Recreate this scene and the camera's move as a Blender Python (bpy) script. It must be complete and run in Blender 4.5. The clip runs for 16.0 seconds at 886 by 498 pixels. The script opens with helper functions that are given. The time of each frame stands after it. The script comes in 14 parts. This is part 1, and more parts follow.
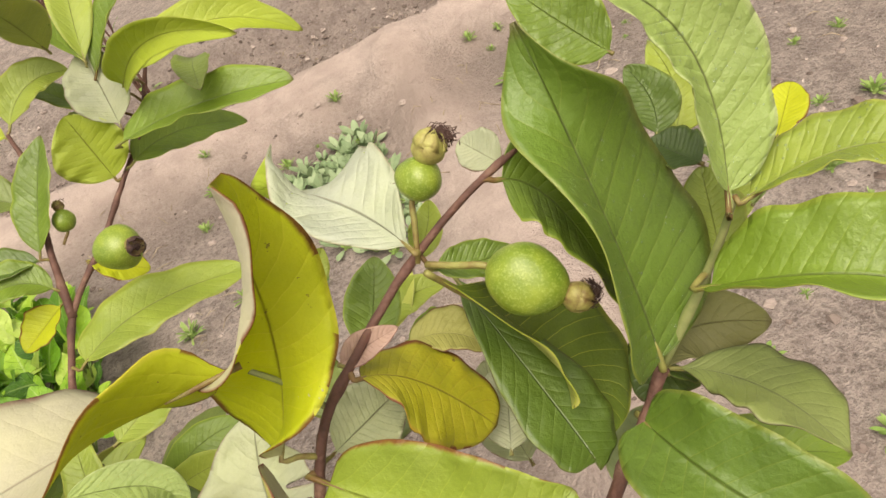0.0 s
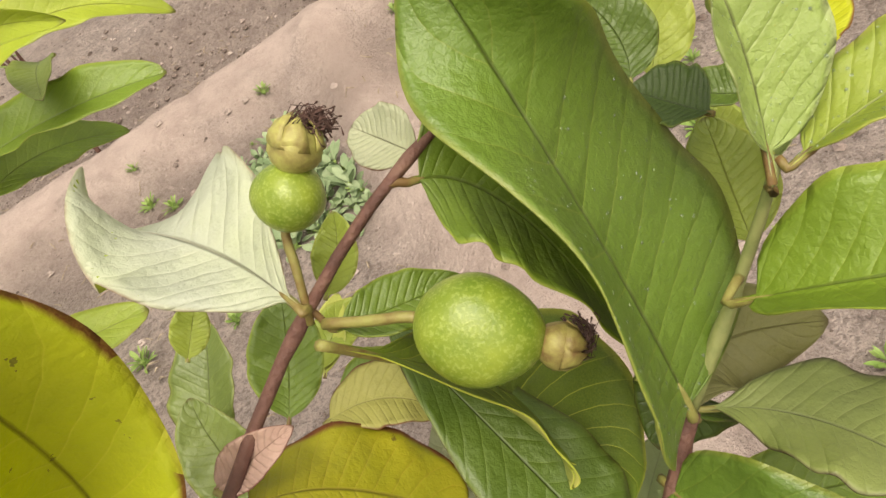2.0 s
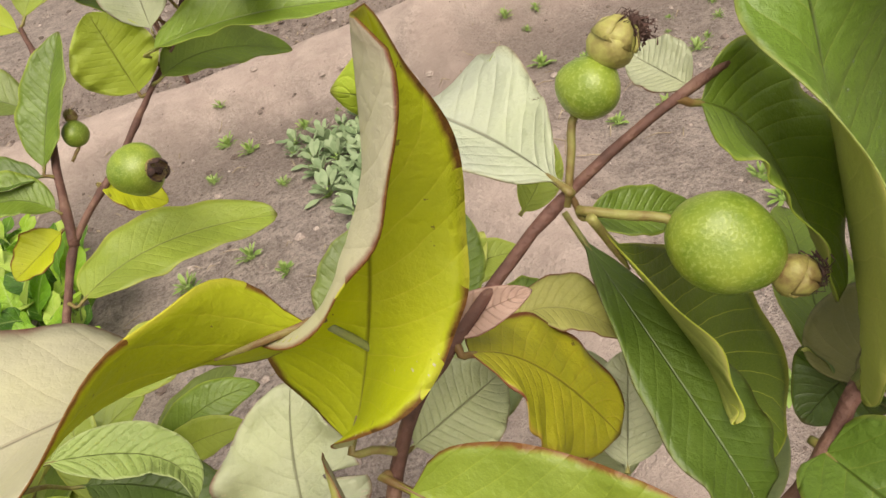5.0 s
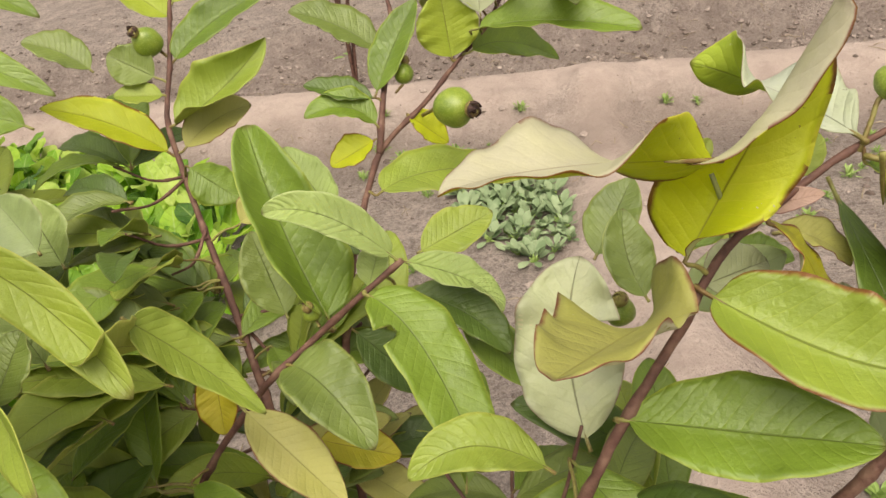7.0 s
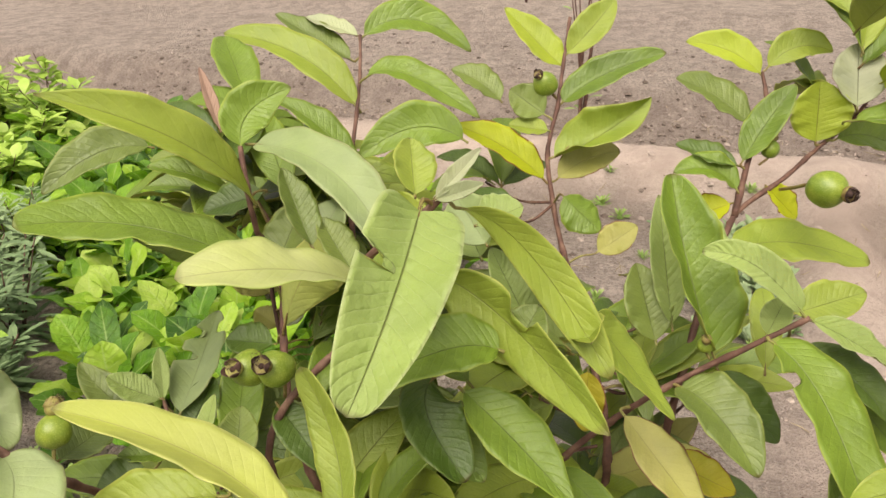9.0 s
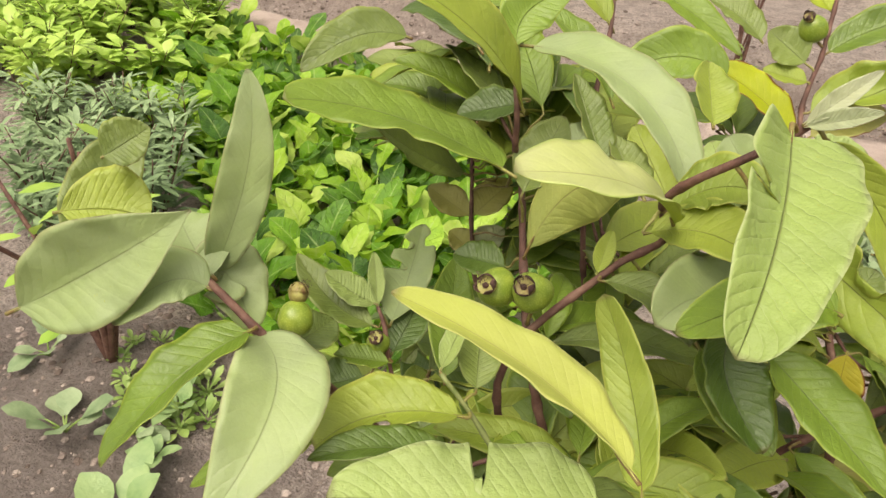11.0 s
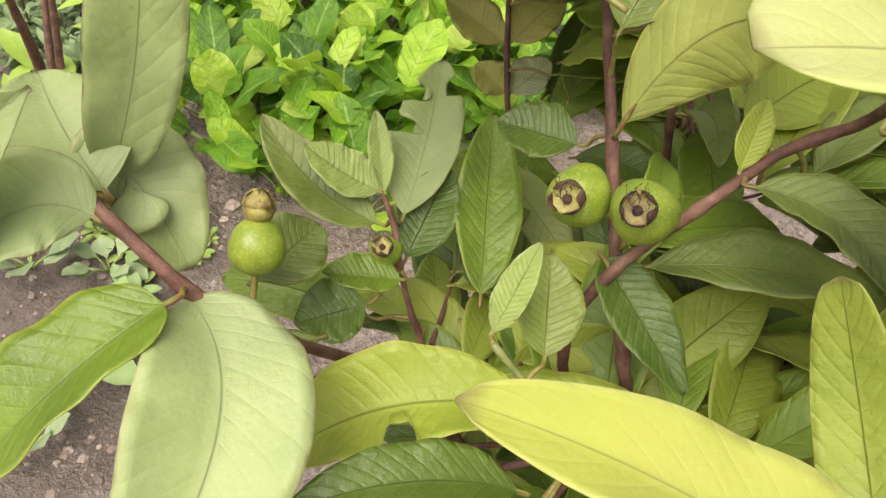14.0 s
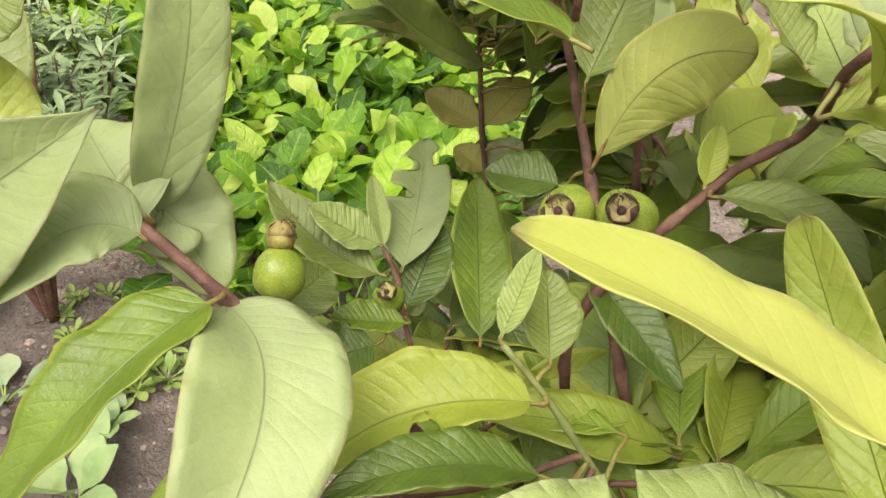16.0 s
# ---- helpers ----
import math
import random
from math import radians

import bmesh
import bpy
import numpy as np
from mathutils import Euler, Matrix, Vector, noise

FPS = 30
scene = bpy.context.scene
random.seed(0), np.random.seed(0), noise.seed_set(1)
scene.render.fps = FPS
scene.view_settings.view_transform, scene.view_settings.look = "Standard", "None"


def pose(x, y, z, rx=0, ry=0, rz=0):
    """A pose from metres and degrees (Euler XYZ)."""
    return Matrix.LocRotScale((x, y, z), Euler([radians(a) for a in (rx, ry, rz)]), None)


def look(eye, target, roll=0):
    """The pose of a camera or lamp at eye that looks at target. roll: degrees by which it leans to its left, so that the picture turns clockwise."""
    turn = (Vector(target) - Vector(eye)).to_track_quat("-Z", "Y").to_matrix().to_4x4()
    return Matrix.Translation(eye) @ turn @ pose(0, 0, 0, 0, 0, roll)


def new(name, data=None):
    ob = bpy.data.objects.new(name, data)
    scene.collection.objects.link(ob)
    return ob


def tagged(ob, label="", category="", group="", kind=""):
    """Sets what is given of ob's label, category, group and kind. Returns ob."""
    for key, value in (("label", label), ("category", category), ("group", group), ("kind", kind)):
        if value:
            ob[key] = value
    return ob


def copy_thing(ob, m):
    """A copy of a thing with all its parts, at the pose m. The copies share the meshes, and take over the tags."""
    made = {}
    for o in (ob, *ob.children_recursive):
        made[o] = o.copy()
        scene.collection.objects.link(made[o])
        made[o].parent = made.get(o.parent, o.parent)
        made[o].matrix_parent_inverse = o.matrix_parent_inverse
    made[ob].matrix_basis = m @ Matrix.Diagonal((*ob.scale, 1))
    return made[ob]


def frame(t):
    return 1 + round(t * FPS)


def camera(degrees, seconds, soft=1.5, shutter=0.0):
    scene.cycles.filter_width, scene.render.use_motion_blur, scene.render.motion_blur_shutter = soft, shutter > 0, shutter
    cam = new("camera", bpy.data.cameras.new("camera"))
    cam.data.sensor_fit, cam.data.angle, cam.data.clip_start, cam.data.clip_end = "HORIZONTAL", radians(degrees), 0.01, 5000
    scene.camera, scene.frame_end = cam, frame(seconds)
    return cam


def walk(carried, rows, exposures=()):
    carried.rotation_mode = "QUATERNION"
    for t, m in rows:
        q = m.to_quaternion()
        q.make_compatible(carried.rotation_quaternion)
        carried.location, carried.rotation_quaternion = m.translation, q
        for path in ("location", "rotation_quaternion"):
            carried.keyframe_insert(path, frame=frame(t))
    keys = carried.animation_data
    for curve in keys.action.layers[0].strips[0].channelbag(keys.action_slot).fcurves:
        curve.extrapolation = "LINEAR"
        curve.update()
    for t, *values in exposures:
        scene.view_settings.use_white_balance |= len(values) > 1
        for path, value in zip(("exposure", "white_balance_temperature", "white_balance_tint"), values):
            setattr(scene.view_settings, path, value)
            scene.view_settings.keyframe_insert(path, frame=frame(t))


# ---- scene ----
cam = camera(63.7, 16.0)
METRES, EYE, TILT, LEAN, TURN = 0.85, 0.9, -40.4, 20.46, -16.56
ROWS = [
    (0.0, 0.0, 0.0, 0.0, 0.0, 0.0, -0.0),
    (0.5, 0.0027, 0.0216, -0.0002, -2.59, -1.62, 4.47),
    (1.0, 0.0046, 0.047, 0.0036, -4.16, -1.94, 5.24),
    (1.5, 0.008, 0.0697, 0.0113, -4.43, -2.03, 6.28),
    (2.0, 0.0156, 0.0901, 0.0143, -3.25, -2.16, 7.95),
    (2.5, 0.0223, 0.1121, 0.0176, -4.22, -3.3, 8.0),
    (3.0, 0.0216, 0.1256, 0.0118, -4.36, -4.25, 8.04),
    (5.5, -0.0647, 0.0442, -0.0332, 2.48, -0.19, -12.22),
    (6.0, -0.0865, 0.0161, -0.0559, 5.37, 0.68, -17.25),
    (6.5, -0.1021, -0.0177, -0.0837, 6.2, 0.89, -20.09),
    (7.0, -0.1188, -0.0595, -0.1209, 6.46, 1.73, -22.66),
    (7.5, -0.1423, -0.0915, -0.1452, 8.66, 2.22, -25.16),
    (8.0, -0.1847, -0.1214, -0.169, 13.41, 1.52, -29.32),
    (8.5, -0.2129, -0.1431, -0.1869, 17.09, 0.52, -32.45),
    (9.0, -0.2398, -0.1635, -0.2146, 20.63, -1.57, -35.2),
    (9.5, -0.2635, -0.1798, -0.2438, 23.86, -3.63, -37.44),
    (10.0, -0.2864, -0.1844, -0.2748, 27.0, -6.38, -40.05),
    (12.5, -0.3739, -0.0929, -0.3014, 31.92, -20.29, -43.9),
    (13.0, -0.3963, -0.0681, -0.3005, 31.27, -23.22, -43.6),
    (13.5, -0.4141, -0.0376, -0.3086, 30.77, -26.39, -43.73),
    (14.0, -0.4246, -0.0152, -0.3206, 30.31, -27.81, -43.73),
    (14.5, -0.4338, -0.0062, -0.3348, 30.63, -27.89, -43.92),
    (15.0, -0.4366, -0.0088, -0.3499, 29.68, -24.87, -44.69),
    (15.5, -0.4237, -0.0214, -0.3501, 27.77, -19.2, -43.42),
    (16.0, -0.3955, -0.0464, -0.3541, 25.51, -13.94, -41.22),
]
walk(cam, [(t, pose(0, 0, EYE, TILT, LEAN, TURN) @ pose(METRES * x, METRES * y, METRES * z, 90 + pitch, roll, yaw)) for t, x, y, z, yaw, pitch, roll in ROWS],
     [(0.0, 0.33, 7600, 11), (2.5, 0.31, 7600, 11), (6.0, 0.15, 7400, 11), (7.5, 0.27, 7500, 10), (9.5, 0.32, 7500, 10), (13.0, 0.48, 7400, 11), (16.0, 0.56, 7300, 12)])

# ---- world, sun and exposure ----
world = bpy.data.worlds.new("overcast_sky")
scene.world = world
world.use_nodes = True
wn, wl = world.node_tree.nodes, world.node_tree.links
sky = wn.new("ShaderNodeTexSky")
sky.sky_type = "NISHITA"
sky.sun_disc = False
sky.sun_elevation, sky.sun_rotation = radians(66), radians(180)
sky.air_density, sky.dust_density = 1.0, 4.0
veil = wn.new("ShaderNodeHueSaturation")
veil.inputs["Saturation"].default_value = 0.12
wl.new(sky.outputs[0], veil.inputs["Color"])
wl.new(veil.outputs[0], wn["Background"].inputs["Color"])
wn["Background"].inputs["Strength"].default_value = 0.15
sun = new("sun", bpy.data.lights.new("sun", "SUN"))
sun.data.energy, sun.data.angle, sun.data.color = 2.8, radians(50), (1.0, 0.96, 0.88)
sun.matrix_world = look((0, 0, 5), Vector((0, 0, 5)) + Vector((-math.sin(radians(180)) * math.cos(radians(66)), -math.cos(radians(180)) * math.cos(radians(66)), -math.sin(radians(66)))))


# ---- materials ----
def material(name):
    m = bpy.data.materials.new(name)
    m.use_nodes = True
    return m, m.node_tree.nodes, m.node_tree.links, m.node_tree.nodes["Principled BSDF"]


def ramp(nodes, links, fac, stops):
    r = nodes.new("ShaderNodeValToRGB")
    e = r.color_ramp.elements
    while len(e) < len(stops):
        e.new(0.5)
    for el, (pos, col) in zip(e, stops):
        el.position, el.color = pos, (*col, 1)
    links.new(fac, r.inputs[0])
    return r.outputs[0]


def noise_tex(nodes, links, scale, detail=4, coord=None, rough=0.55):
    n = nodes.new("ShaderNodeTexNoise")
    n.inputs["Scale"].default_value, n.inputs["Detail"].default_value, n.inputs["Roughness"].default_value = scale, detail, rough
    if coord:
        links.new(coord, n.inputs["Vector"])
    return n.outputs["Fac"]


def calc(nodes, links, op, a, b=0.0, c=0.0):
    n = nodes.new("ShaderNodeMath")
    n.operation = op
    for k, v in enumerate((a, b, c)):
        if isinstance(v, (int, float)):
            n.inputs[k].default_value = v
        else:
            links.new(v, n.inputs[k])
    return n.outputs[0]


def mix(nodes, links, fac, a, b, kind="MIX"):
    n = nodes.new("ShaderNodeMix")
    n.data_type, n.blend_type = "RGBA", kind
    for sock, v in ((n.inputs[0], fac), (n.inputs[6], a), (n.inputs[7], b)):
        if isinstance(v, tuple):
            sock.default_value = (*v, 1)
        elif isinstance(v, (int, float)):
            sock.default_value = v
        else:
            links.new(v, sock)
    return n.outputs[2]


def bump(nodes, links, height, strength, distance, bsdf):
    b = nodes.new("ShaderNodeBump")
    b.inputs["Strength"].default_value, b.inputs["Distance"].default_value = strength, distance
    links.new(height, b.inputs["Height"])
    links.new(b.outputs[0], bsdf.inputs["Normal"])


def leaf_material(name, dark, light, vein, edge, rim=0.0, gloss=0.42, through_it=0.3, spots=0.25, laterals=13, relief=0.5, warm=True, lines=0.30):
    """A guava blade: midrib, slanting side veins, blotches, specks and a coloured margin, all drawn along the blade's own length and width."""
    if warm:
        dark, light, vein = ((r * 1.56, g * 1.26, bl * 0.70) for r, g, bl in (dark, light, vein))
    m, n, l, bsdf = material(name)
    uv = n.new("ShaderNodeUVMap").outputs[0]
    sep = n.new("ShaderNodeSeparateXYZ")
    l.new(uv, sep.inputs[0])
    info = n.new("ShaderNodeObjectInfo").outputs["Random"]
    geo = n.new("ShaderNodeNewGeometry").outputs["Position"]
    across = calc(n, l, "ABSOLUTE", calc(n, l, "MULTIPLY_ADD", sep.outputs[1], 2.0, -1.0))
    shift = calc(n, l, "MULTIPLY", noise_tex(n, l, 60, 2, geo), 0.035)
    along = calc(n, l, "ADD", sep.outputs[0], shift)
    phase = calc(n, l, "MULTIPLY", calc(n, l, "SUBTRACT", along, calc(n, l, "MULTIPLY", across, 0.17)), float(laterals))
    saw = calc(n, l, "ABSOLUTE", calc(n, l, "SUBTRACT", calc(n, l, "FRACT", phase), 0.5))
    lateral = calc(n, l, "MULTIPLY", calc(n, l, "SMOOTH_MIN", calc(n, l, "MULTIPLY", calc(n, l, "SUBTRACT", saw, 0.462), 30.0), 1.0, 0.2), calc(n, l, "SUBTRACT", 1.0, calc(n, l, "POWER", across, 3.0)))
    lateral = calc(n, l, "MAXIMUM", lateral, 0.0)
    rib = calc(n, l, "MAXIMUM", calc(n, l, "SUBTRACT", 1.0, calc(n, l, "MULTIPLY", across, 34.0)), 0.0)
    blotch = noise_tex(n, l, 45, 5, geo)
    tone = calc(n, l, "ADD", calc(n, l, "MULTIPLY", blotch, 0.9), calc(n, l, "MULTIPLY_ADD", info, 0.5, -0.2))
    col = ramp(n, l, tone, [(0.25, dark), (0.75, light)])
    patch = ramp(n, l, noise_tex(n, l, 26, 3, geo), [(0.38, (0, 0, 0)), (0.62, (1, 1, 1))])
    col = mix(n, l, calc(n, l, "MULTIPLY", patch, 0.30), col, tuple(c * k for c, k in zip(light, (1.2, 1.28, 0.7))))
    fine = noise_tex(n, l, 900, 2, geo)
    col = mix(n, l, calc(n, l, "MULTIPLY", fine, 0.22), col, tuple(0.6 * c for c in dark))
    col = mix(n, l, calc(n, l, "MULTIPLY", lateral, lines), col, vein)
    worn = calc(n, l, "MULTIPLY_ADD", noise_tex(n, l, 140, 3, geo), 1.1, 0.15)
    col = mix(n, l, calc(n, l, "MINIMUM", calc(n, l, "MULTIPLY", calc(n, l, "MULTIPLY", rib, 1.3), worn), min(0.85, 1.9 * lines)), col, tuple(0.36 * c * k for c, k in zip(dark, (1.25, 1.0, 0.9))))
    margin = calc(n, l, "MULTIPLY", calc(n, l, "MAXIMUM", calc(n, l, "SUBTRACT", across, 0.91), 0.0), 12.0)
    col = mix(n, l, calc(n, l, "MULTIPLY", margin, 0.85), col, vein)
    tip = calc(n, l, "MINIMUM", calc(n, l, "MAXIMUM", calc(n, l, "MULTIPLY", calc(n, l, "SUBTRACT", along, 0.985), 30.0), 0.0), 1.0)
    col = mix(n, l, calc(n, l, "MULTIPLY", tip, 0.8), col, (0.09, 0.045, 0.02))
    if rim:
        wob = calc(n, l, "MULTIPLY_ADD", noise_tex(n, l, 120, 3, geo), 0.16, -0.08)
        burn = calc(n, l, "SUBTRACT", calc(n, l, "ADD", across, wob), 1.0 - rim)
        burn = calc(n, l, "MINIMUM", calc(n, l, "MAXIMUM", calc(n, l, "MULTIPLY", burn, 14.0), 0.0), 1.0)
        burn = calc(n, l, "MULTIPLY", burn, calc(n, l, "GREATER_THAN", noise_tex(n, l, 28, 2, geo), 0.40))
        col = mix(n, l, burn, col, edge)
    if spots:
        speck = calc(n, l, "GREATER_THAN", noise_tex(n, l, 170, 4, geo, 0.7), 0.80 - 0.16 * spots)
        col = mix(n, l, calc(n, l, "MULTIPLY", speck, 0.75), col, (0.07, 0.04, 0.015))
    col = mix(n, l, calc(n, l, "MULTIPLY", noise_tex(n, l, 2200, 2, geo), 0.30), col, vein)
    l.new(col, bsdf.inputs["Base Color"])
    l.new(calc(n, l, "MULTIPLY_ADD", blotch, 0.25, gloss - 0.03), bsdf.inputs["Roughness"])
    bsdf.inputs["Specular IOR Level"].default_value = 0.72
    net = n.new("ShaderNodeTexVoronoi")
    net.feature = "DISTANCE_TO_EDGE"
    net.inputs["Scale"].default_value = 650
    l.new(geo, net.inputs["Vector"])
    mesh_line = calc(n, l, "SUBTRACT", 1.0, calc(n, l, "MINIMUM", calc(n, l, "MULTIPLY", net.outputs["Distance"], 7.0), 1.0))
    hill = calc(n, l, "SUBTRACT", calc(n, l, "MULTIPLY", calc(n, l, "POWER", calc(n, l, "MULTIPLY", saw, 2.0), 4.0), -0.4), calc(n, l, "MULTIPLY", rib, 1.2))
    hill = calc(n, l, "ADD", hill, calc(n, l, "MULTIPLY", noise_tex(n, l, 300, 4, geo), 1.3))
    hill = calc(n, l, "SUBTRACT", hill, calc(n, l, "MULTIPLY", mesh_line, 0.06))
    bump(n, l, hill, relief, 0.0011, bsdf)
    glow = n.new("ShaderNodeBsdfTranslucent")
    l.new(mix(n, l, 1.0, col, (1.0, 1.0, 0.45), "MULTIPLY"), glow.inputs["Color"])
    both = n.new("ShaderNodeMixShader")
    both.inputs[0].default_value = through_it
    l.new(bsdf.outputs[0], both.inputs[1])
    l.new(glow.outputs[0], both.inputs[2])
    l.new(both.outputs[0], n["Material Output"].inputs["Surface"])
    return m


RED, BROWN = (0.19, 0.018, 0.014), (0.06, 0.03, 0.012)
UNDER = leaf_material("leaf_underside", (0.17, 0.26, 0.11), (0.29, 0.39, 0.18), (0.40, 0.48, 0.26), BROWN, 0.0, 0.6, 0.3, 0.15, relief=0.45, lines=0.3)
PALE_UNDER = leaf_material("pale_leaf_underside", (0.47, 0.45, 0.33), (0.64, 0.61, 0.48), (0.52, 0.48, 0.33), RED, 0.06, 0.55, 0.3, 0.2, relief=0.4, warm=False)
LEAF = {
    "green": (leaf_material("green_leaf", (0.055, 0.13, 0.024), (0.118, 0.235, 0.042), (0.22, 0.34, 0.09), BROWN, 0.0, 0.36, 0.3, 0.12), UNDER),
    "deep": (leaf_material("deep_green_leaf", (0.036, 0.098, 0.024), (0.074, 0.172, 0.036), (0.16, 0.235, 0.075), BROWN, 0.0, 0.36, 0.25, 0.12, 12, 0.55, lines=0.4), UNDER),
    "grey": (leaf_material("grey_green_leaf", (0.062, 0.12, 0.05), (0.12, 0.20, 0.082), (0.20, 0.29, 0.13), BROWN, 0.04, 0.38, 0.28, 0.2), UNDER),
    "dark": (leaf_material("dark_green_leaf", (0.026, 0.075, 0.017), (0.058, 0.125, 0.028), (0.11, 0.19, 0.05), BROWN, 0.04, 0.36, 0.25, 0.15), UNDER),
    "young": (leaf_material("young_leaf", (0.27, 0.38, 0.09), (0.39, 0.50, 0.17), (0.50, 0.58, 0.28), BROWN, 0.0, 0.45, 0.35, 0.05, 15, 0.7, warm=False, lines=0.42), UNDER),
    "bright": (leaf_material("bright_yellow_green_leaf", (0.48, 0.53, 0.11), (0.57, 0.61, 0.17), (0.62, 0.65, 0.24), BROWN, 0.0, 0.5, 0.4, 0.05, 15, 0.25, warm=False), UNDER),
    # Cream tone on the cup leaf's face: sky sheen put into the colour.
    "cup": (leaf_material("yellow_green_leaf_with_sheen", (0.44, 0.49, 0.17), (0.60, 0.61, 0.36), (0.44, 0.54, 0.14), BROWN, 0.0, 0.45, 0.35, 0.1, 15, 0.3, warm=False), leaf_material("lime_back_of_leaf", (0.36, 0.46, 0.08), (0.48, 0.56, 0.12), (0.54, 0.60, 0.20), BROWN, 0.0, 0.5, 0.4, 0.1, 15, 0.3, warm=False)),
    "chartreuse": (leaf_material("bright_lime_leaf", (0.36, 0.46, 0.03), (0.48, 0.57, 0.05), (0.55, 0.62, 0.14), BROWN, 0.0, 0.42, 0.42, 0.1, warm=False), UNDER),
    "lime": (leaf_material("lime_leaf", (0.13, 0.24, 0.050), (0.215, 0.335, 0.085), (0.31, 0.41, 0.16), BROWN, 0.0, 0.4, 0.36, 0.15), UNDER),
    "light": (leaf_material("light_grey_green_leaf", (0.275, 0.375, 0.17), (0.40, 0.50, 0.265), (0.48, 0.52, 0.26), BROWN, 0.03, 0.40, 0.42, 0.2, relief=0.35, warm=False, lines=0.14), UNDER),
    "yellow": (leaf_material("yellowing_leaf", (0.29, 0.43, 0.02), (0.41, 0.54, 0.03), (0.48, 0.58, 0.12), RED, 0.11, 0.45, 0.5, 0.7, lines=0.42), PALE_UNDER),
    "orange": (leaf_material("orange_yellow_leaf", (0.23, 0.31, 0.02), (0.37, 0.41, 0.04), (0.34, 0.28, 0.08), RED, 0.10, 0.45, 0.35, 0.5), PALE_UNDER),
    "pale": (leaf_material("pale_leaf", (0.38, 0.43, 0.27), (0.54, 0.57, 0.41), (0.46, 0.49, 0.34), RED, 0.04, 0.42, 0.28, 0.4, relief=0.6, warm=False), PALE_UNDER),
    "redrim": (leaf_material("green_leaf_with_red_margin", (0.12, 0.22, 0.05), (0.21, 0.32, 0.085), (0.30, 0.42, 0.12), RED, 0.10, 0.38, 0.3, 0.25), UNDER),
    "pink": (leaf_material("dry_pink_leaf", (0.44, 0.27, 0.23), (0.60, 0.42, 0.36), (0.34, 0.20, 0.16), RED, 0.05, 0.6, 0.2, 0.3, relief=0.6, warm=False), PALE_UNDER),
    "turned": (leaf_material("green_side_of_pale_leaf", (0.16, 0.31, 0.04), (0.27, 0.42, 0.07), (0.38, 0.50, 0.14), BROWN, 0.03, 0.4, 0.36, 0.15), PALE_UNDER),
    "palelime": (leaf_material("pale_face_of_leaf", (0.42, 0.47, 0.38), (0.57, 0.61, 0.53), (0.52, 0.54, 0.38), RED, 0.03, 0.42, 0.28, 0.4, relief=0.7, warm=False), leaf_material("lime_underside", (0.16, 0.31, 0.04), (0.27, 0.42, 0.07), (0.38, 0.50, 0.14), BROWN, 0.03, 0.4, 0.36, 0.15)),
    "olive": (leaf_material("dull_olive_leaf", (0.17, 0.17, 0.05), (0.26, 0.25, 0.085), (0.33, 0.32, 0.14), BROWN, 0.03, 0.5, 0.3, 0.2, warm=False), UNDER),
    "khaki": (leaf_material("dull_grey_green_leaf", (0.15, 0.21, 0.05), (0.25, 0.31, 0.09), (0.34, 0.38, 0.16), BROWN, 0.06, 0.45, 0.3, 0.2, warm=False), UNDER),
    "ribbed": (leaf_material("dark_leaf_with_pale_veins", (0.035, 0.10, 0.012), (0.075, 0.165, 0.022), (0.34, 0.46, 0.12), BROWN, 0.0, 0.40, 0.3, 0.12, 15, 0.5, lines=0.8), UNDER),
    "brown": (leaf_material("browning_leaf", (0.37, 0.37, 0.10), (0.51, 0.49, 0.17), (0.42, 0.40, 0.16), RED, 0.07, 0.5, 0.35, 0.35, warm=False, lines=0.15), PALE_UNDER),
}


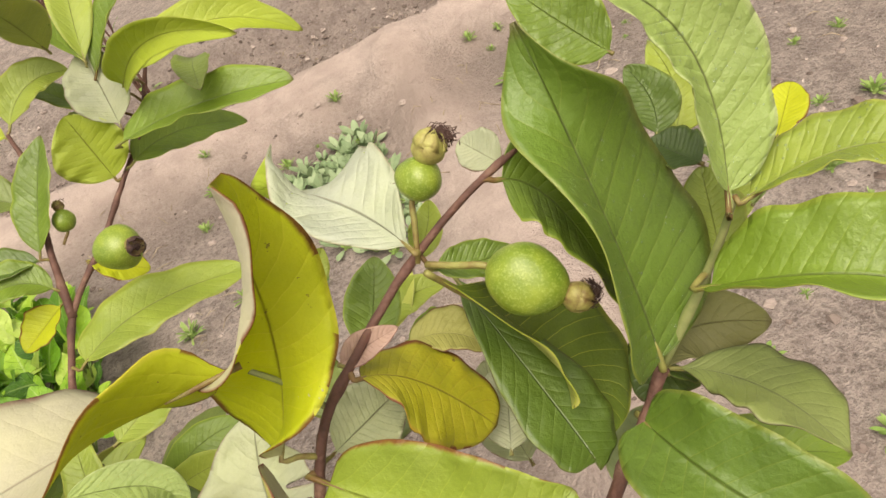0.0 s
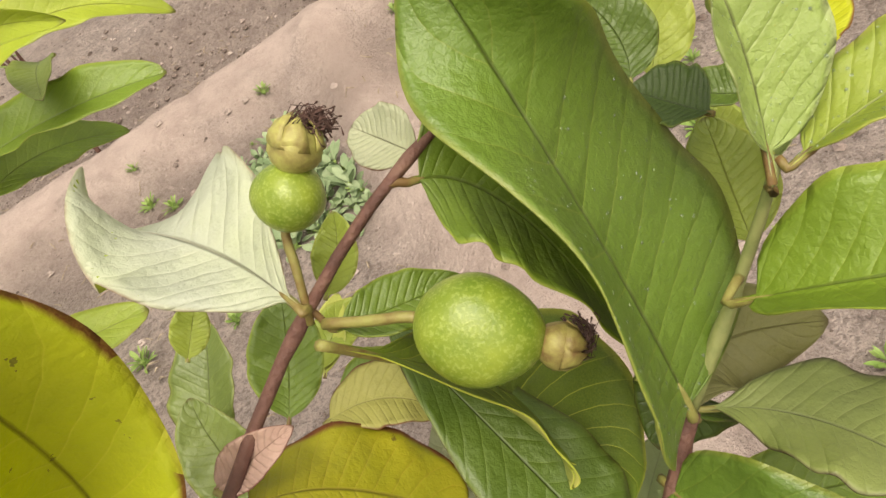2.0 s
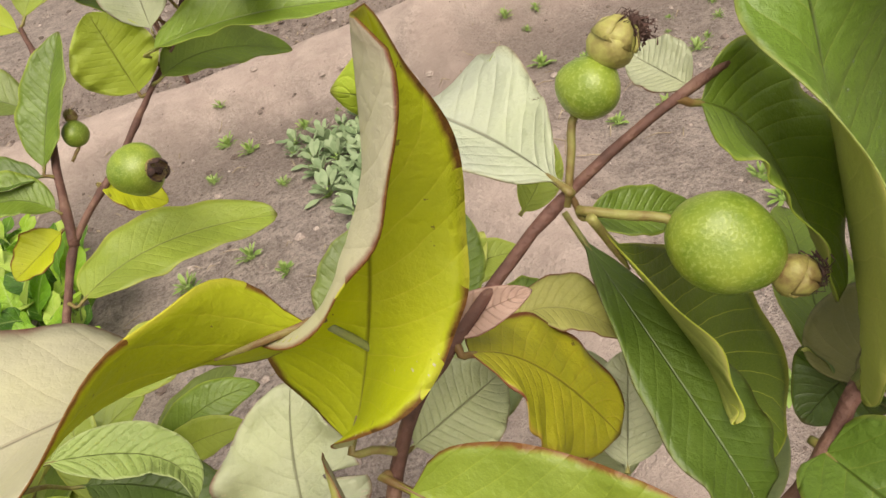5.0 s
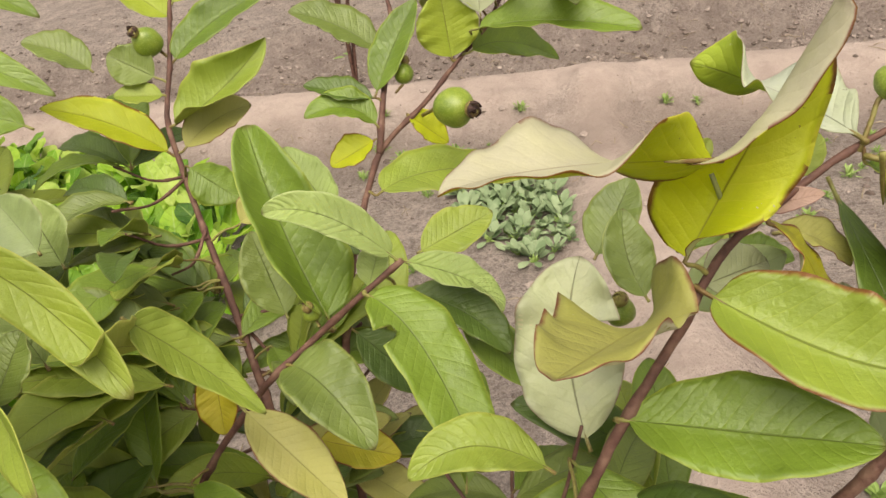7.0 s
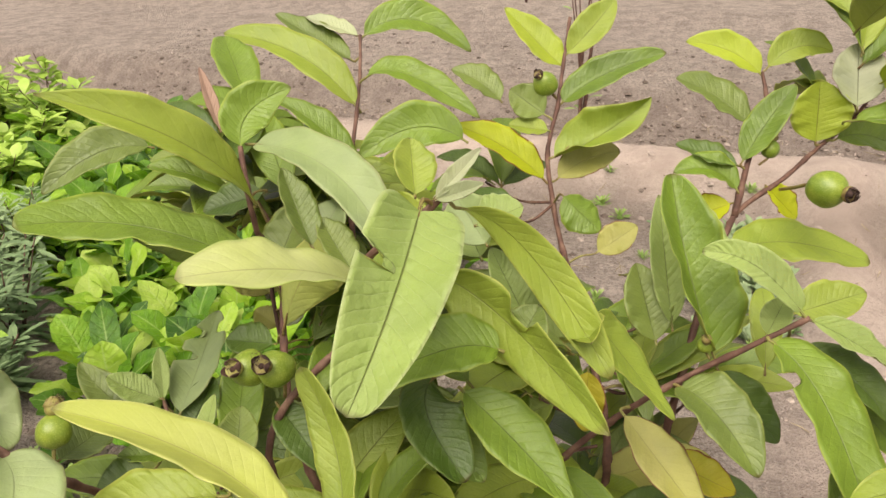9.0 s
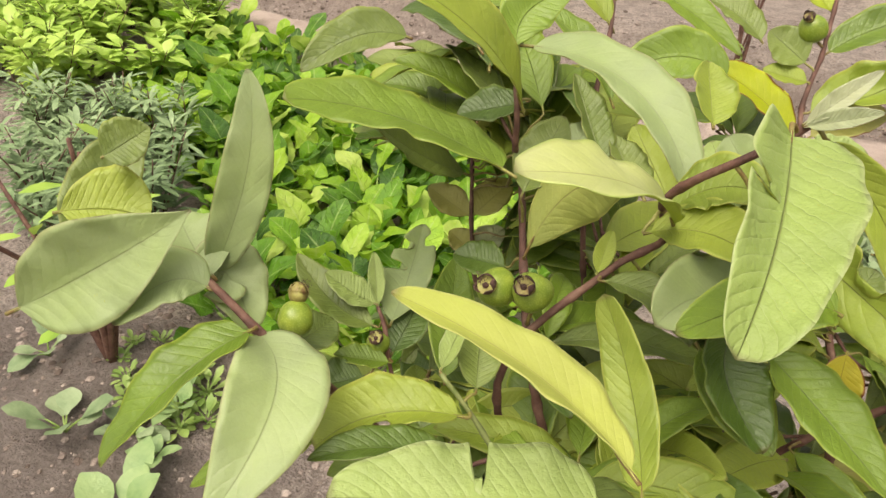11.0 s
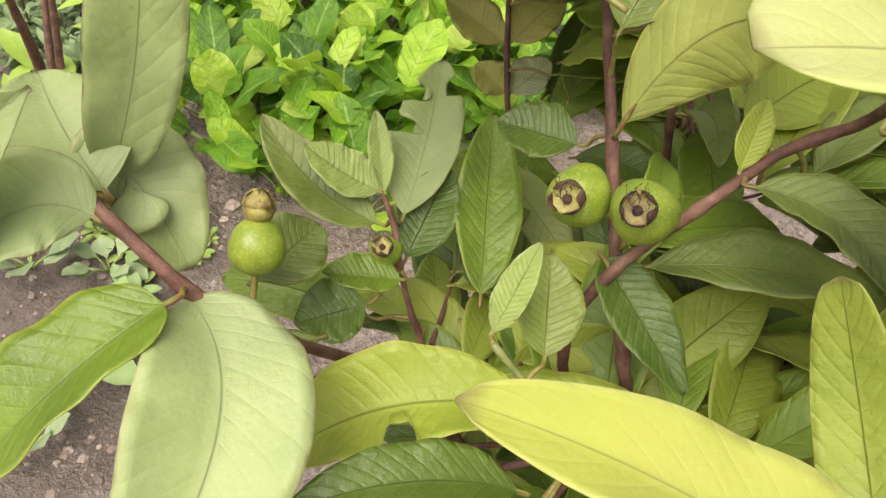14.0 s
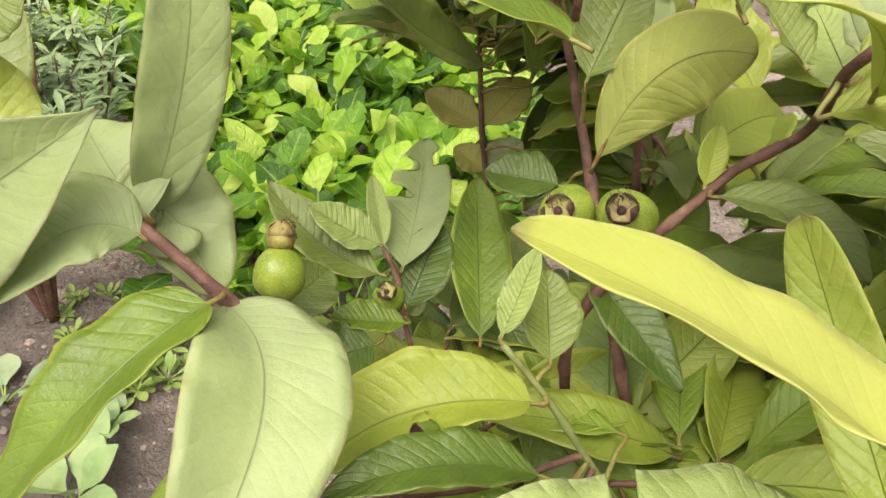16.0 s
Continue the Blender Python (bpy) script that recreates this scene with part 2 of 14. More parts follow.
def vegetable_material():
    """A salad leaf: pale midrib and side veins, blistered surface, each leaf its own tone."""
    m, n, l, bsdf = material("bright_green_vegetable_leaf")
    sep = n.new("ShaderNodeSeparateXYZ")
    l.new(n.new("ShaderNodeUVMap").outputs[0], sep.inputs[0])
    co = n.new("ShaderNodeTexCoord").outputs["Object"]
    info = n.new("ShaderNodeObjectInfo").outputs["Random"]
    across = calc(n, l, "ABSOLUTE", calc(n, l, "MULTIPLY_ADD", sep.outputs[1], 2.0, -1.0))
    tone = calc(n, l, "ADD", calc(n, l, "MULTIPLY", noise_tex(n, l, 45, 5, co), 0.55), calc(n, l, "MULTIPLY_ADD", info, 0.9, -0.2))
    col = ramp(n, l, tone, [(0.1, (0.045, 0.13, 0.014)), (0.45, (0.15, 0.34, 0.02)), (0.75, (0.33, 0.54, 0.04)), (1.0, (0.52, 0.66, 0.16))])
    rib = calc(n, l, "MAXIMUM", calc(n, l, "SUBTRACT", 1.0, calc(n, l, "MULTIPLY", across, 11.0)), 0.0)
    phase = calc(n, l, "FRACT", calc(n, l, "MULTIPLY", calc(n, l, "SUBTRACT", sep.outputs[0], calc(n, l, "MULTIPLY", across, 0.22)), 6.0))
    side = calc(n, l, "MAXIMUM", calc(n, l, "SUBTRACT", 1.0, calc(n, l, "MULTIPLY", calc(n, l, "ABSOLUTE", calc(n, l, "SUBTRACT", phase, 0.5)), 14.0)), 0.0)
    col = mix(n, l, calc(n, l, "MAXIMUM", calc(n, l, "MULTIPLY", rib, 0.5), calc(n, l, "MULTIPLY", side, 0.15)), col, (0.50, 0.62, 0.24))
    l.new(col, bsdf.inputs["Base Color"])
    bsdf.inputs["Roughness"].default_value = 0.4
    bump(n, l, calc(n, l, "SUBTRACT", noise_tex(n, l, 150, 4, co), calc(n, l, "MULTIPLY", side, 0.3)), 0.9, 0.005, bsdf)
    glow = n.new("ShaderNodeBsdfTranslucent")
    l.new(col, glow.inputs["Color"])
    both = n.new("ShaderNodeMixShader")
    both.inputs[0].default_value = 0.38
    l.new(bsdf.outputs[0], both.inputs[1])
    l.new(glow.outputs[0], both.inputs[2])
    l.new(both.outputs[0], n["Material Output"].inputs["Surface"])
    return m


def bark_material():
    m, n, l, bsdf = material("red_brown_bark")
    co = n.new("ShaderNodeTexCoord").outputs["Object"]
    info = n.new("ShaderNodeNewGeometry").outputs["Position"]
    a = noise_tex(n, l, 90, 5, co)
    b = noise_tex(n, l, 700, 3, co)
    col = ramp(n, l, a, [(0.3, (0.06, 0.024, 0.018)), (0.5, (0.14, 0.062, 0.046)), (0.72, (0.26, 0.15, 0.105))])
    col = mix(n, l, calc(n, l, "MULTIPLY", b, 0.5), col, (0.06, 0.03, 0.024))
    l.new(col, bsdf.inputs["Base Color"])
    bsdf.inputs["Roughness"].default_value = 0.7
    bump(n, l, calc(n, l, "ADD", a, b), 0.6, 0.0012, bsdf)
    return m


def plain_material(name, dark, light, scale, rough=0.5, relief=0.3, depth=0.0006, glow=0.0):
    m, n, l, bsdf = material(name)
    co = n.new("ShaderNodeTexCoord").outputs["Object"]
    info = n.new("ShaderNodeObjectInfo").outputs["Random"]
    a = noise_tex(n, l, scale, 5, co)
    tone = calc(n, l, "ADD", a, calc(n, l, "MULTIPLY_ADD", info, 0.3, -0.15))
    col = ramp(n, l, tone, [(0.3, dark), (0.7, light)])
    l.new(col, bsdf.inputs["Base Color"])
    bsdf.inputs["Roughness"].default_value = rough
    bump(n, l, noise_tex(n, l, scale * 4, 4, co), relief, depth, bsdf)
    if glow:
        tr = n.new("ShaderNodeBsdfTranslucent")
        l.new(col, tr.inputs["Color"])
        both = n.new("ShaderNodeMixShader")
        both.inputs[0].default_value = glow
        l.new(bsdf.outputs[0], both.inputs[1])
        l.new(tr.outputs[0], both.inputs[2])
        l.new(both.outputs[0], n["Material Output"].inputs["Surface"])
    return m


def fruit_material():
    m, n, l, bsdf = material("green_guava_skin")
    co = n.new("ShaderNodeTexCoord").outputs["Object"]
    a, b = noise_tex(n, l, 130, 4, co), noise_tex(n, l, 1350, 2, co)
    col = ramp(n, l, a, [(0.3, (0.115, 0.185, 0.018)), (0.7, (0.23, 0.295, 0.035))])
    dots = ramp(n, l, b, [(0.50, (0.0, 0.0, 0.0)), (0.66, (1.0, 1.0, 1.0))])
    col = mix(n, l, calc(n, l, "MULTIPLY", dots, 0.26), col, (0.46, 0.54, 0.18))
    spot = calc(n, l, "GREATER_THAN", noise_tex(n, l, 300, 3, co), 0.74)
    col = mix(n, l, calc(n, l, "MULTIPLY", spot, 0.6), col, (0.12, 0.09, 0.02))
    l.new(col, bsdf.inputs["Base Color"])
    bsdf.inputs["Roughness"].default_value = 0.36
    bump(n, l, calc(n, l, "ADD", b, calc(n, l, "MULTIPLY", a, 1.2)), 0.35, 0.0004, bsdf)
    return m


def soil_material():
    m, n, l, bsdf = material("dry_pinkish_soil")
    co = n.new("ShaderNodeNewGeometry").outputs["Position"]
    big, mid, fine = noise_tex(n, l, 1.3, 4, co), noise_tex(n, l, 14, 6, co, 0.65), noise_tex(n, l, 90, 5, co, 0.7)
    grit = noise_tex(n, l, 260, 3, co, 0.7)
    sep = n.new("ShaderNodeSeparateXYZ")
    l.new(co, sep.inputs[0])
    wob = calc(n, l, "MULTIPLY_ADD", noise_tex(n, l, 6, 6, co, 0.65), 1.5, -0.75)
    along = calc(n, l, "DIVIDE", calc(n, l, "ABSOLUTE", calc(n, l, "SUBTRACT", sep.outputs[1], 2.11)), 0.27)
    spur = calc(n, l, "ADD", calc(n, l, "DIVIDE", calc(n, l, "ABSOLUTE", calc(n, l, "SUBTRACT", sep.outputs[0], 0.13)), 0.19), calc(n, l, "MULTIPLY", calc(n, l, "GREATER_THAN", sep.outputs[1], 2.15), 9.0))
    crest = ramp(n, l, calc(n, l, "DIVIDE", calc(n, l, "ADD", calc(n, l, "MINIMUM", along, spur), wob), 2.0), [(0.12, (1, 1, 1)), (0.72, (0, 0, 0))])
    worn = ramp(n, l, big, [(0.3, (0.44, 0.352, 0.315)), (0.7, (0.57, 0.465, 0.42))])
    worn = mix(n, l, calc(n, l, "MULTIPLY", ramp(n, l, mid, [(0.38, (1, 1, 1)), (0.58, (0, 0, 0))]), 0.36), worn, (0.30, 0.225, 0.20))
    loose = ramp(n, l, big, [(0.3, (0.60, 0.495, 0.45)), (0.7, (0.74, 0.625, 0.575))])
    loose = mix(n, l, calc(n, l, "MULTIPLY", ramp(n, l, mid, [(0.40, (1, 1, 1)), (0.58, (0, 0, 0))]), 0.55), loose, (0.27, 0.21, 0.185))
    loose = mix(n, l, calc(n, l, "MULTIPLY", ramp(n, l, fine, [(0.40, (1, 1, 1)), (0.53, (0, 0, 0))]), 0.60), loose, (0.19, 0.15, 0.13))
    loose = mix(n, l, calc(n, l, "MULTIPLY", ramp(n, l, grit, [(0.52, (0, 0, 0)), (0.66, (1, 1, 1))]), 0.5), loose, (0.80, 0.71, 0.66))
    col = mix(n, l, crest, loose, worn)
    col = mix(n, l, calc(n, l, "MULTIPLY", ramp(n, l, grit, [(0.36, (1, 1, 1)), (0.50, (0, 0, 0))]), 0.25), col, (0.30, 0.23, 0.20))
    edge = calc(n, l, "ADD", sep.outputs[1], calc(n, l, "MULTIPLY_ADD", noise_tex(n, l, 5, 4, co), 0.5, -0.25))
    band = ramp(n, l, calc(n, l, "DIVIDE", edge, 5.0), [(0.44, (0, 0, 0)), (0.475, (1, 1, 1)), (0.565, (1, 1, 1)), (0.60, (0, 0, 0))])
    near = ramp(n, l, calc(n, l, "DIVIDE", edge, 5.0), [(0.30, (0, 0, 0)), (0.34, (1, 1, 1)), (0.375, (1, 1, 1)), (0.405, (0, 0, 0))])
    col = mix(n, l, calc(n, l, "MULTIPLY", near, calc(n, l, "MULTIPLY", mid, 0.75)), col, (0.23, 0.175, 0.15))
    # Furrow and its bank darkened: shade put into the soil colour, with damper soil.
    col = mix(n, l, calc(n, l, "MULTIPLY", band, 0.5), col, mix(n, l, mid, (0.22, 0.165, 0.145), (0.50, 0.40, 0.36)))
    dx = calc(n, l, "DIVIDE", calc(n, l, "ADD", sep.outputs[0], 1.35), 0.62)
    dy = calc(n, l, "DIVIDE", calc(n, l, "SUBTRACT", sep.outputs[1], 0.12), 0.42)
    far = calc(n, l, "SQRT", calc(n, l, "ADD", calc(n, l, "MULTIPLY", dx, dx), calc(n, l, "MULTIPLY", dy, dy)))
    far = calc(n, l, "ADD", far, calc(n, l, "MULTIPLY_ADD", noise_tex(n, l, 5, 5, co), 1.2, -0.6))
    damp = ramp(n, l, calc(n, l, "DIVIDE", far, 2.0), [(0.36, (1, 1, 1)), (0.56, (0, 0, 0))])
    col = mix(n, l, calc(n, l, "MULTIPLY", damp, 0.75), col, mix(n, l, mid, (0.12, 0.10, 0.095), (0.34, 0.28, 0.26)))
    l.new(col, bsdf.inputs["Base Color"])
    bsdf.inputs["Roughness"].default_value = 0.95
    bsdf.inputs["Specular IOR Level"].default_value = 0.15
    rough_part = calc(n, l, "MULTIPLY_ADD", crest, -0.7, 1.0)
    bump(n, l, calc(n, l, "MULTIPLY", rough_part, calc(n, l, "ADD", mid, calc(n, l, "ADD", calc(n, l, "MULTIPLY", fine, 0.9), calc(n, l, "MULTIPLY", grit, 0.35)))), 1.0, 0.045, bsdf)
    return m


def clod_material():
    """Crumbs of soil, some dry and pale, some still dark with moisture."""
    m, n, l, bsdf = material("soil_crumbs")
    geo = n.new("ShaderNodeNewGeometry")
    tone = calc(n, l, "ADD", geo.outputs["Random Per Island"], calc(n, l, "MULTIPLY_ADD", noise_tex(n, l, 160, 4, geo.outputs["Position"]), 0.5, -0.25))
    l.new(ramp(n, l, tone, [(0.05, (0.11, 0.08, 0.068)), (0.6, (0.23, 0.18, 0.16)), (1.0, (0.36, 0.295, 0.265))]), bsdf.inputs["Base Color"])
    bsdf.inputs["Roughness"].default_value = 0.95
    return m


CLOD = clod_material()
BARK, SOIL, FRUIT = bark_material(), soil_material(), fruit_material()
TWIG = plain_material("green_twig", (0.13, 0.17, 0.05), (0.24, 0.26, 0.10), 200, 0.55)
STALK = plain_material("rusty_green_stalk", (0.15, 0.085, 0.028), (0.25, 0.25, 0.07), 260, 0.55)
CALYX = plain_material("pale_green_calyx", (0.15, 0.085, 0.035), (0.36, 0.35, 0.10), 300, 0.55)
WITHERED = plain_material("withered_brown", (0.028, 0.012, 0.010), (0.10, 0.05, 0.04), 500, 0.8, 0.6)
MUSTARD = vegetable_material()
HERB_DARK = plain_material("dark_herb_leaf", (0.14, 0.22, 0.10), (0.30, 0.41, 0.21), 25, 0.5, 0.5, 0.003, 0.2)
HERB_LIGHT = plain_material("light_herb_leaf", (0.27, 0.45, 0.06), (0.47, 0.63, 0.14), 12, 0.45, 0.5, 0.003, 0.3)
SILVER = plain_material("grey_green_herb_leaf", (0.17, 0.25, 0.12), (0.32, 0.40, 0.23), 30, 0.6, 0.5, 0.003, 0.2)
WEED = plain_material("fresh_green_weed", (0.20, 0.32, 0.07), (0.34, 0.45, 0.14), 40, 0.5, 0.4, 0.002, 0.25)
SEEDLING = plain_material("seedling_leaf", (0.19, 0.31, 0.12), (0.34, 0.46, 0.20), 30, 0.5, 0.5, 0.003, 0.25)
CLOTH = plain_material("purple_cloth", (0.22, 0.03, 0.20), (0.36, 0.07, 0.32), 20, 0.8, 0.5, 0.004)
CLOTH_PRINT = plain_material("pale_cloth_print", (0.6, 0.5, 0.55), (0.75, 0.68, 0.7), 40, 0.8)
DEW, _n, _l, _b = material("water_bead")
_b.inputs["Base Color"].default_value = (0.8, 0.9, 0.8, 1)
_b.inputs["Roughness"].default_value, _b.inputs["Transmission Weight"].default_value, _b.inputs["IOR"].default_value = 0.04, 0.85, 1.33
STRAW = plain_material("dry_straw", (0.14, 0.095, 0.06), (0.46, 0.37, 0.26), 60, 0.8)


# ---- builders ----
def mesh(name, verts, faces, mats, face_mats=None, uvs=None, smooth=True):
    me = bpy.data.meshes.new(name)
    me.from_pydata([tuple(v) for v in verts], [], [tuple(f) for f in faces])
    for m in mats:
        me.materials.append(m)
    if face_mats is not None:
        me.polygons.foreach_set("material_index", np.array(face_mats, dtype=np.int32))
    if uvs is not None:
        lay = me.uv_layers.new(name="UVMap")
        idx = np.empty(len(me.loops), dtype=np.int32)
        me.loops.foreach_get("vertex_index", idx)
        lay.data.foreach_set("uv", np.array(uvs, dtype=np.float32)[idx].ravel())
    me.polygons.foreach_set("use_smooth", np.full(len(me.polygons), smooth))
    me.update()
    return me


def part(name, me, parent, label=""):
    ob = new(name, me)
    ob.parent = parent
    return tagged(ob, label)


def unit(v):
    v = np.asarray(v, float)
    return v / (np.linalg.norm(v) + 1e-12)


def spline(points, n):
    """n points, evenly spaced, on a smooth curve through the given ones."""
    p = np.array(points, float)
    d = np.concatenate([[0], np.cumsum(np.maximum(1e-6, np.linalg.norm(np.diff(p, axis=0), axis=1)))])
    m = np.zeros_like(p)
    s = np.diff(p, axis=0) / np.diff(d)[:, None]
    m[0], m[-1] = s[0], s[-1]
    if len(p) > 2:
        h = np.diff(d)[:, None]
        m[1:-1] = (s[:-1] * h[1:] + s[1:] * h[:-1]) / (h[1:] + h[:-1])
    out = []
    for q in np.linspace(0, d[-1], n):
        i = min(int(np.searchsorted(d, q, side="right")) - 1, len(p) - 2)
        h = d[i + 1] - d[i]
        f = (q - d[i]) / h
        out.append((2 * f ** 3 - 3 * f ** 2 + 1) * p[i] + (f ** 3 - 2 * f ** 2 + f) * h * m[i] + (-2 * f ** 3 + 3 * f ** 2) * p[i + 1] + (f ** 3 - f ** 2) * h * m[i + 1])
    return np.array(out)


def tube(points, radii, sides=8, knobs=0.0, rng=None):
    pts = np.array(points, float)
    n = len(pts)
    verts, faces = [], []
    ref = np.array([0.31, 0.17, 0.93])
    for i in range(n):
        tan = unit(pts[min(i + 1, n - 1)] - pts[max(i - 1, 0)])
        a = unit(np.cross(tan, ref))
        b = np.cross(tan, a)
        for k in range(sides):
            ang = 2 * math.pi * k / sides
            r = radii[i] * (1 + (knobs * (rng.random() - 0.5) if rng else 0))
            verts.append(pts[i] + r * (math.cos(ang) * a + math.sin(ang) * b))
    for i in range(n - 1):
        for k in range(sides):
            faces.append((i * sides + k, i * sides + (k + 1) % sides, (i + 1) * sides + (k + 1) % sides, (i + 1) * sides + k))
    faces += [tuple(range(sides))[::-1], tuple(range((n - 1) * sides, n * sides))]
    return verts, faces


def join(pieces):
    verts, faces, mats = [], [], []
    for v, f, m in pieces:
        o = len(verts)
        verts += list(v)
        faces += [tuple(i + o for i in q) for q in f]
        mats += [m] * len(f)
    return verts, faces, mats


def blade(base, mid, tip, normal, width, fold=12, twist=0, wave=0.45, droop=0.0, bites=(), seed=0, nu=56, nv=10, point=0.64, stem=0.06, quilt=0.45, belly=0.92, curl=(1.0, 0), flip=(0.5, 1.0, 0), lap=(0, 0.5, 0)):
    """Vertices of a two-faced guava blade along the curve base, mid, tip; normal is the upper face's at the middle."""
    if quilt > 1:
        nu, nv = 84, 12
    rng = random.Random(seed)
    b, m, t, nrm = (np.array(q, float) for q in (base, mid, tip, normal))
    ctrl = 2 * m - 0.5 * (b + t)
    length = np.linalg.norm(m - b) + np.linalg.norm(t - m)
    half, thick = width / 2, 0.0002
    ph, ph2 = rng.uniform(0, 6.28), rng.uniform(0, 6.28)
    top, uvs = [], []
    norms = []
    for i in range(nu + 1):
        u = i / nu
        c = (1 - u) ** 2 * b + 2 * u * (1 - u) * ctrl + u * u * t
        tan = unit(2 * (1 - u) * (ctrl - b) + 2 * u * (t - ctrl))
        nn = unit(nrm - tan * np.dot(nrm, tan))
        ang = radians(twist) * (u - 0.5) + radians(curl[1]) * max(0.0, (u - curl[0]) / max(1e-6, 1 - curl[0]))
        k = min(1.0, max(0.0, (u - flip[0]) / flip[1] + 0.5))
        ang += radians(flip[2]) * k * k * (3 - 2 * k)
        side = np.cross(tan, nn)
        nn, side = nn * math.cos(ang) + side * math.sin(ang), side * math.cos(ang) - nn * math.sin(ang)
        s = max(0.0, (u - stem) / (1 - stem))
        w = half * max(0.035, (math.sin(math.pi * s ** belly) ** point if 0 < s < 1 else 0) * (1.08 - 0.16 * s))
        if u < stem:
            w = max(0.0007, half * 0.03)
        for j in range(nv + 1):
            v = -1 + 2 * j / nv
            ww = w
            for bu, bs, br in bites:
                if (v > 0) == (bs > 0):
                    ww *= 1 - min(0.85, 1.1 * max(0.0, 1 - ((u - bu) / br) ** 2)) * abs(v) ** 2
            f = radians(fold)
            lift = abs(v) ** 1.25 * math.sin(f)
            x = v * (1 - (1 - math.cos(f)) * abs(v) ** 0.5)
            if lap[0] * v > 0:
                k = min(1.0, max(0.0, (u - lap[1]) / 0.2))
                roll = radians(lap[2]) * k * abs(v) + 1e-6
                x = v * math.sin(roll) / roll
                lift = abs(v) * (1 - math.cos(roll)) / roll + lift * (1 - k)
            ripple = wave * half * 0.16 * abs(v) ** 2 * (math.sin(u * 13 + ph + 2 * v) + 0.7 * math.sin(u * 29 + ph2 - 3 * v) + 0.15 * math.sin(u * 47 + ph - v) * abs(v))
            puff = quilt * 0.0003 * math.cos(2 * math.pi * ((u - 0.17 * abs(v)) * 13)) * min(1, 4 * abs(v)) * (1 - abs(v) ** 4) * min(1.0, w / half * 1.5)
            ridge = -0.0005 * max(0, 1 - abs(v) * 5) * (w / half)
            top.append(c + side * x * ww + nn * (lift * ww + ripple * (w / half) + puff + ridge - droop * (u ** 2) * length))
            uvs.append((s, v * 0.5 + 0.5))
            norms.append(nn)
    top, norms = np.array(top), np.array(norms)
    k = nv + 1
    nverts = len(top)
    verts = np.vstack([top + norms * thick, top - norms * thick])
    faces, mats = [], []
    for i in range(nu):
        for j in range(nv):
            q = (i * k + j, i * k + j + 1, (i + 1) * k + j + 1, (i + 1) * k + j)
            faces.append(q)
            mats.append(0)
            faces.append(tuple(x + nverts for x in q[::-1]))
            mats.append(1)
    rim = [j for j in range(k)] + [i * k + nv for i in range(1, nu + 1)] + [nu * k + j for j in range(nv - 1, -1, -1)] + [i * k for i in range(nu - 1, 0, -1)]
    for a, c in zip(rim, rim[1:] + rim[:1]):
        faces.append((c, a, a + nverts, c + nverts))
        mats.append(0)
    return verts, faces, mats, uvs + uvs


leaf_count = 0
runs = {}


def dew_on(verts, faces, count, rng):
    """Small flattened beads of water lying on a blade's upper face."""
    pieces = []
    for _ in range(count):
        q = faces[2 * rng.randrange(len(faces) // 2)]
        a, b, c, d = (np.array(verts[i]) for i in q)
        u, w = rng.random(), rng.random()
        p = (a * (1 - u) + b * u) * (1 - w) + (d * (1 - u) + c * u) * w
        nn = unit(np.cross(b - a, d - a))
        s = unit(b - a)
        e = np.cross(nn, s)
        r = 0.00012 + 0.00034 * rng.random() ** 3
        bead = [p + (s * math.cos(k * 1.0472) + e * math.sin(k * 1.0472)) * r * m + nn * h * r for m, h in ((1.0, 0.0), (0.8, 0.28)) for k in range(6)] + [p + nn * 0.4 * r]
        pieces.append((bead, [(k, (k + 1) % 6, 6 + (k + 1) % 6, 6 + k) for k in range(6)] + [(6 + k, 6 + (k + 1) % 6, 12) for k in range(6)], 0))
    v, f, m = join(pieces)
    return mesh("dew", v, f, [DEW])


def leaf(parent, kind, base, mid, tip, normal, width, fold=12, twist=0, label="", dew=0, **more):
    global leaf_count
    leaf_count += 1
    v, f, mats, uvs = blade(base, mid, tip, normal, width, fold, twist, seed=leaf_count, **more)
    b, m, t = (np.array(q, float) for q in (base, mid, tip))
    run = [(1 - u) ** 2 * b + 2 * u * (1 - u) * (2 * m - 0.5 * (b + t)) + u * u * t for u in (-0.01, 0.02, 0.05, 0.085, 0.13)]
    r = 0.0006 + 0.008 * width
    run, rads = [q - unit(normal) * r * k for q, k in zip(run, (0, 0.2, 0.5, 0.8, 1.1))], [r * 1.1, r, 0.95 * r, 0.8 * r, 0.3 * r]
    wood = runs[parent.name]
    root = wood[np.argmin(np.linalg.norm(wood - b, axis=1))]
    if 0.002 < np.linalg.norm(root - b) < 0.03:
        run, rads = [root, 0.5 * (root + run[0]) + np.array((0, 0, 0.1 * np.linalg.norm(root - b)))] + run, [1.3 * r, 1.15 * r] + rads
    pv, pf = tube(spline(run, 10), list(np.interp(np.linspace(0, 1, 10), np.linspace(0, 1, len(rads)), rads)), 7)
    o = len(v)
    v, f, mats, uvs = list(v) + pv, f + [tuple(i + o for i in q) for q in pf], mats + [2] * len(pf), uvs + [(0.0, 0.5)] * len(pv)
    ob = part("leaf", mesh("leaf", v, f, (*LEAF[kind], STALK), mats, uvs), parent, label)
    if dew:
        tagged(part("dew", dew_on(v[:o], f[:2 * (len(f) // 3)], dew, random.Random(leaf_count)), parent, "fine beads of water on the leaf"), kind="stuff")
    return ob


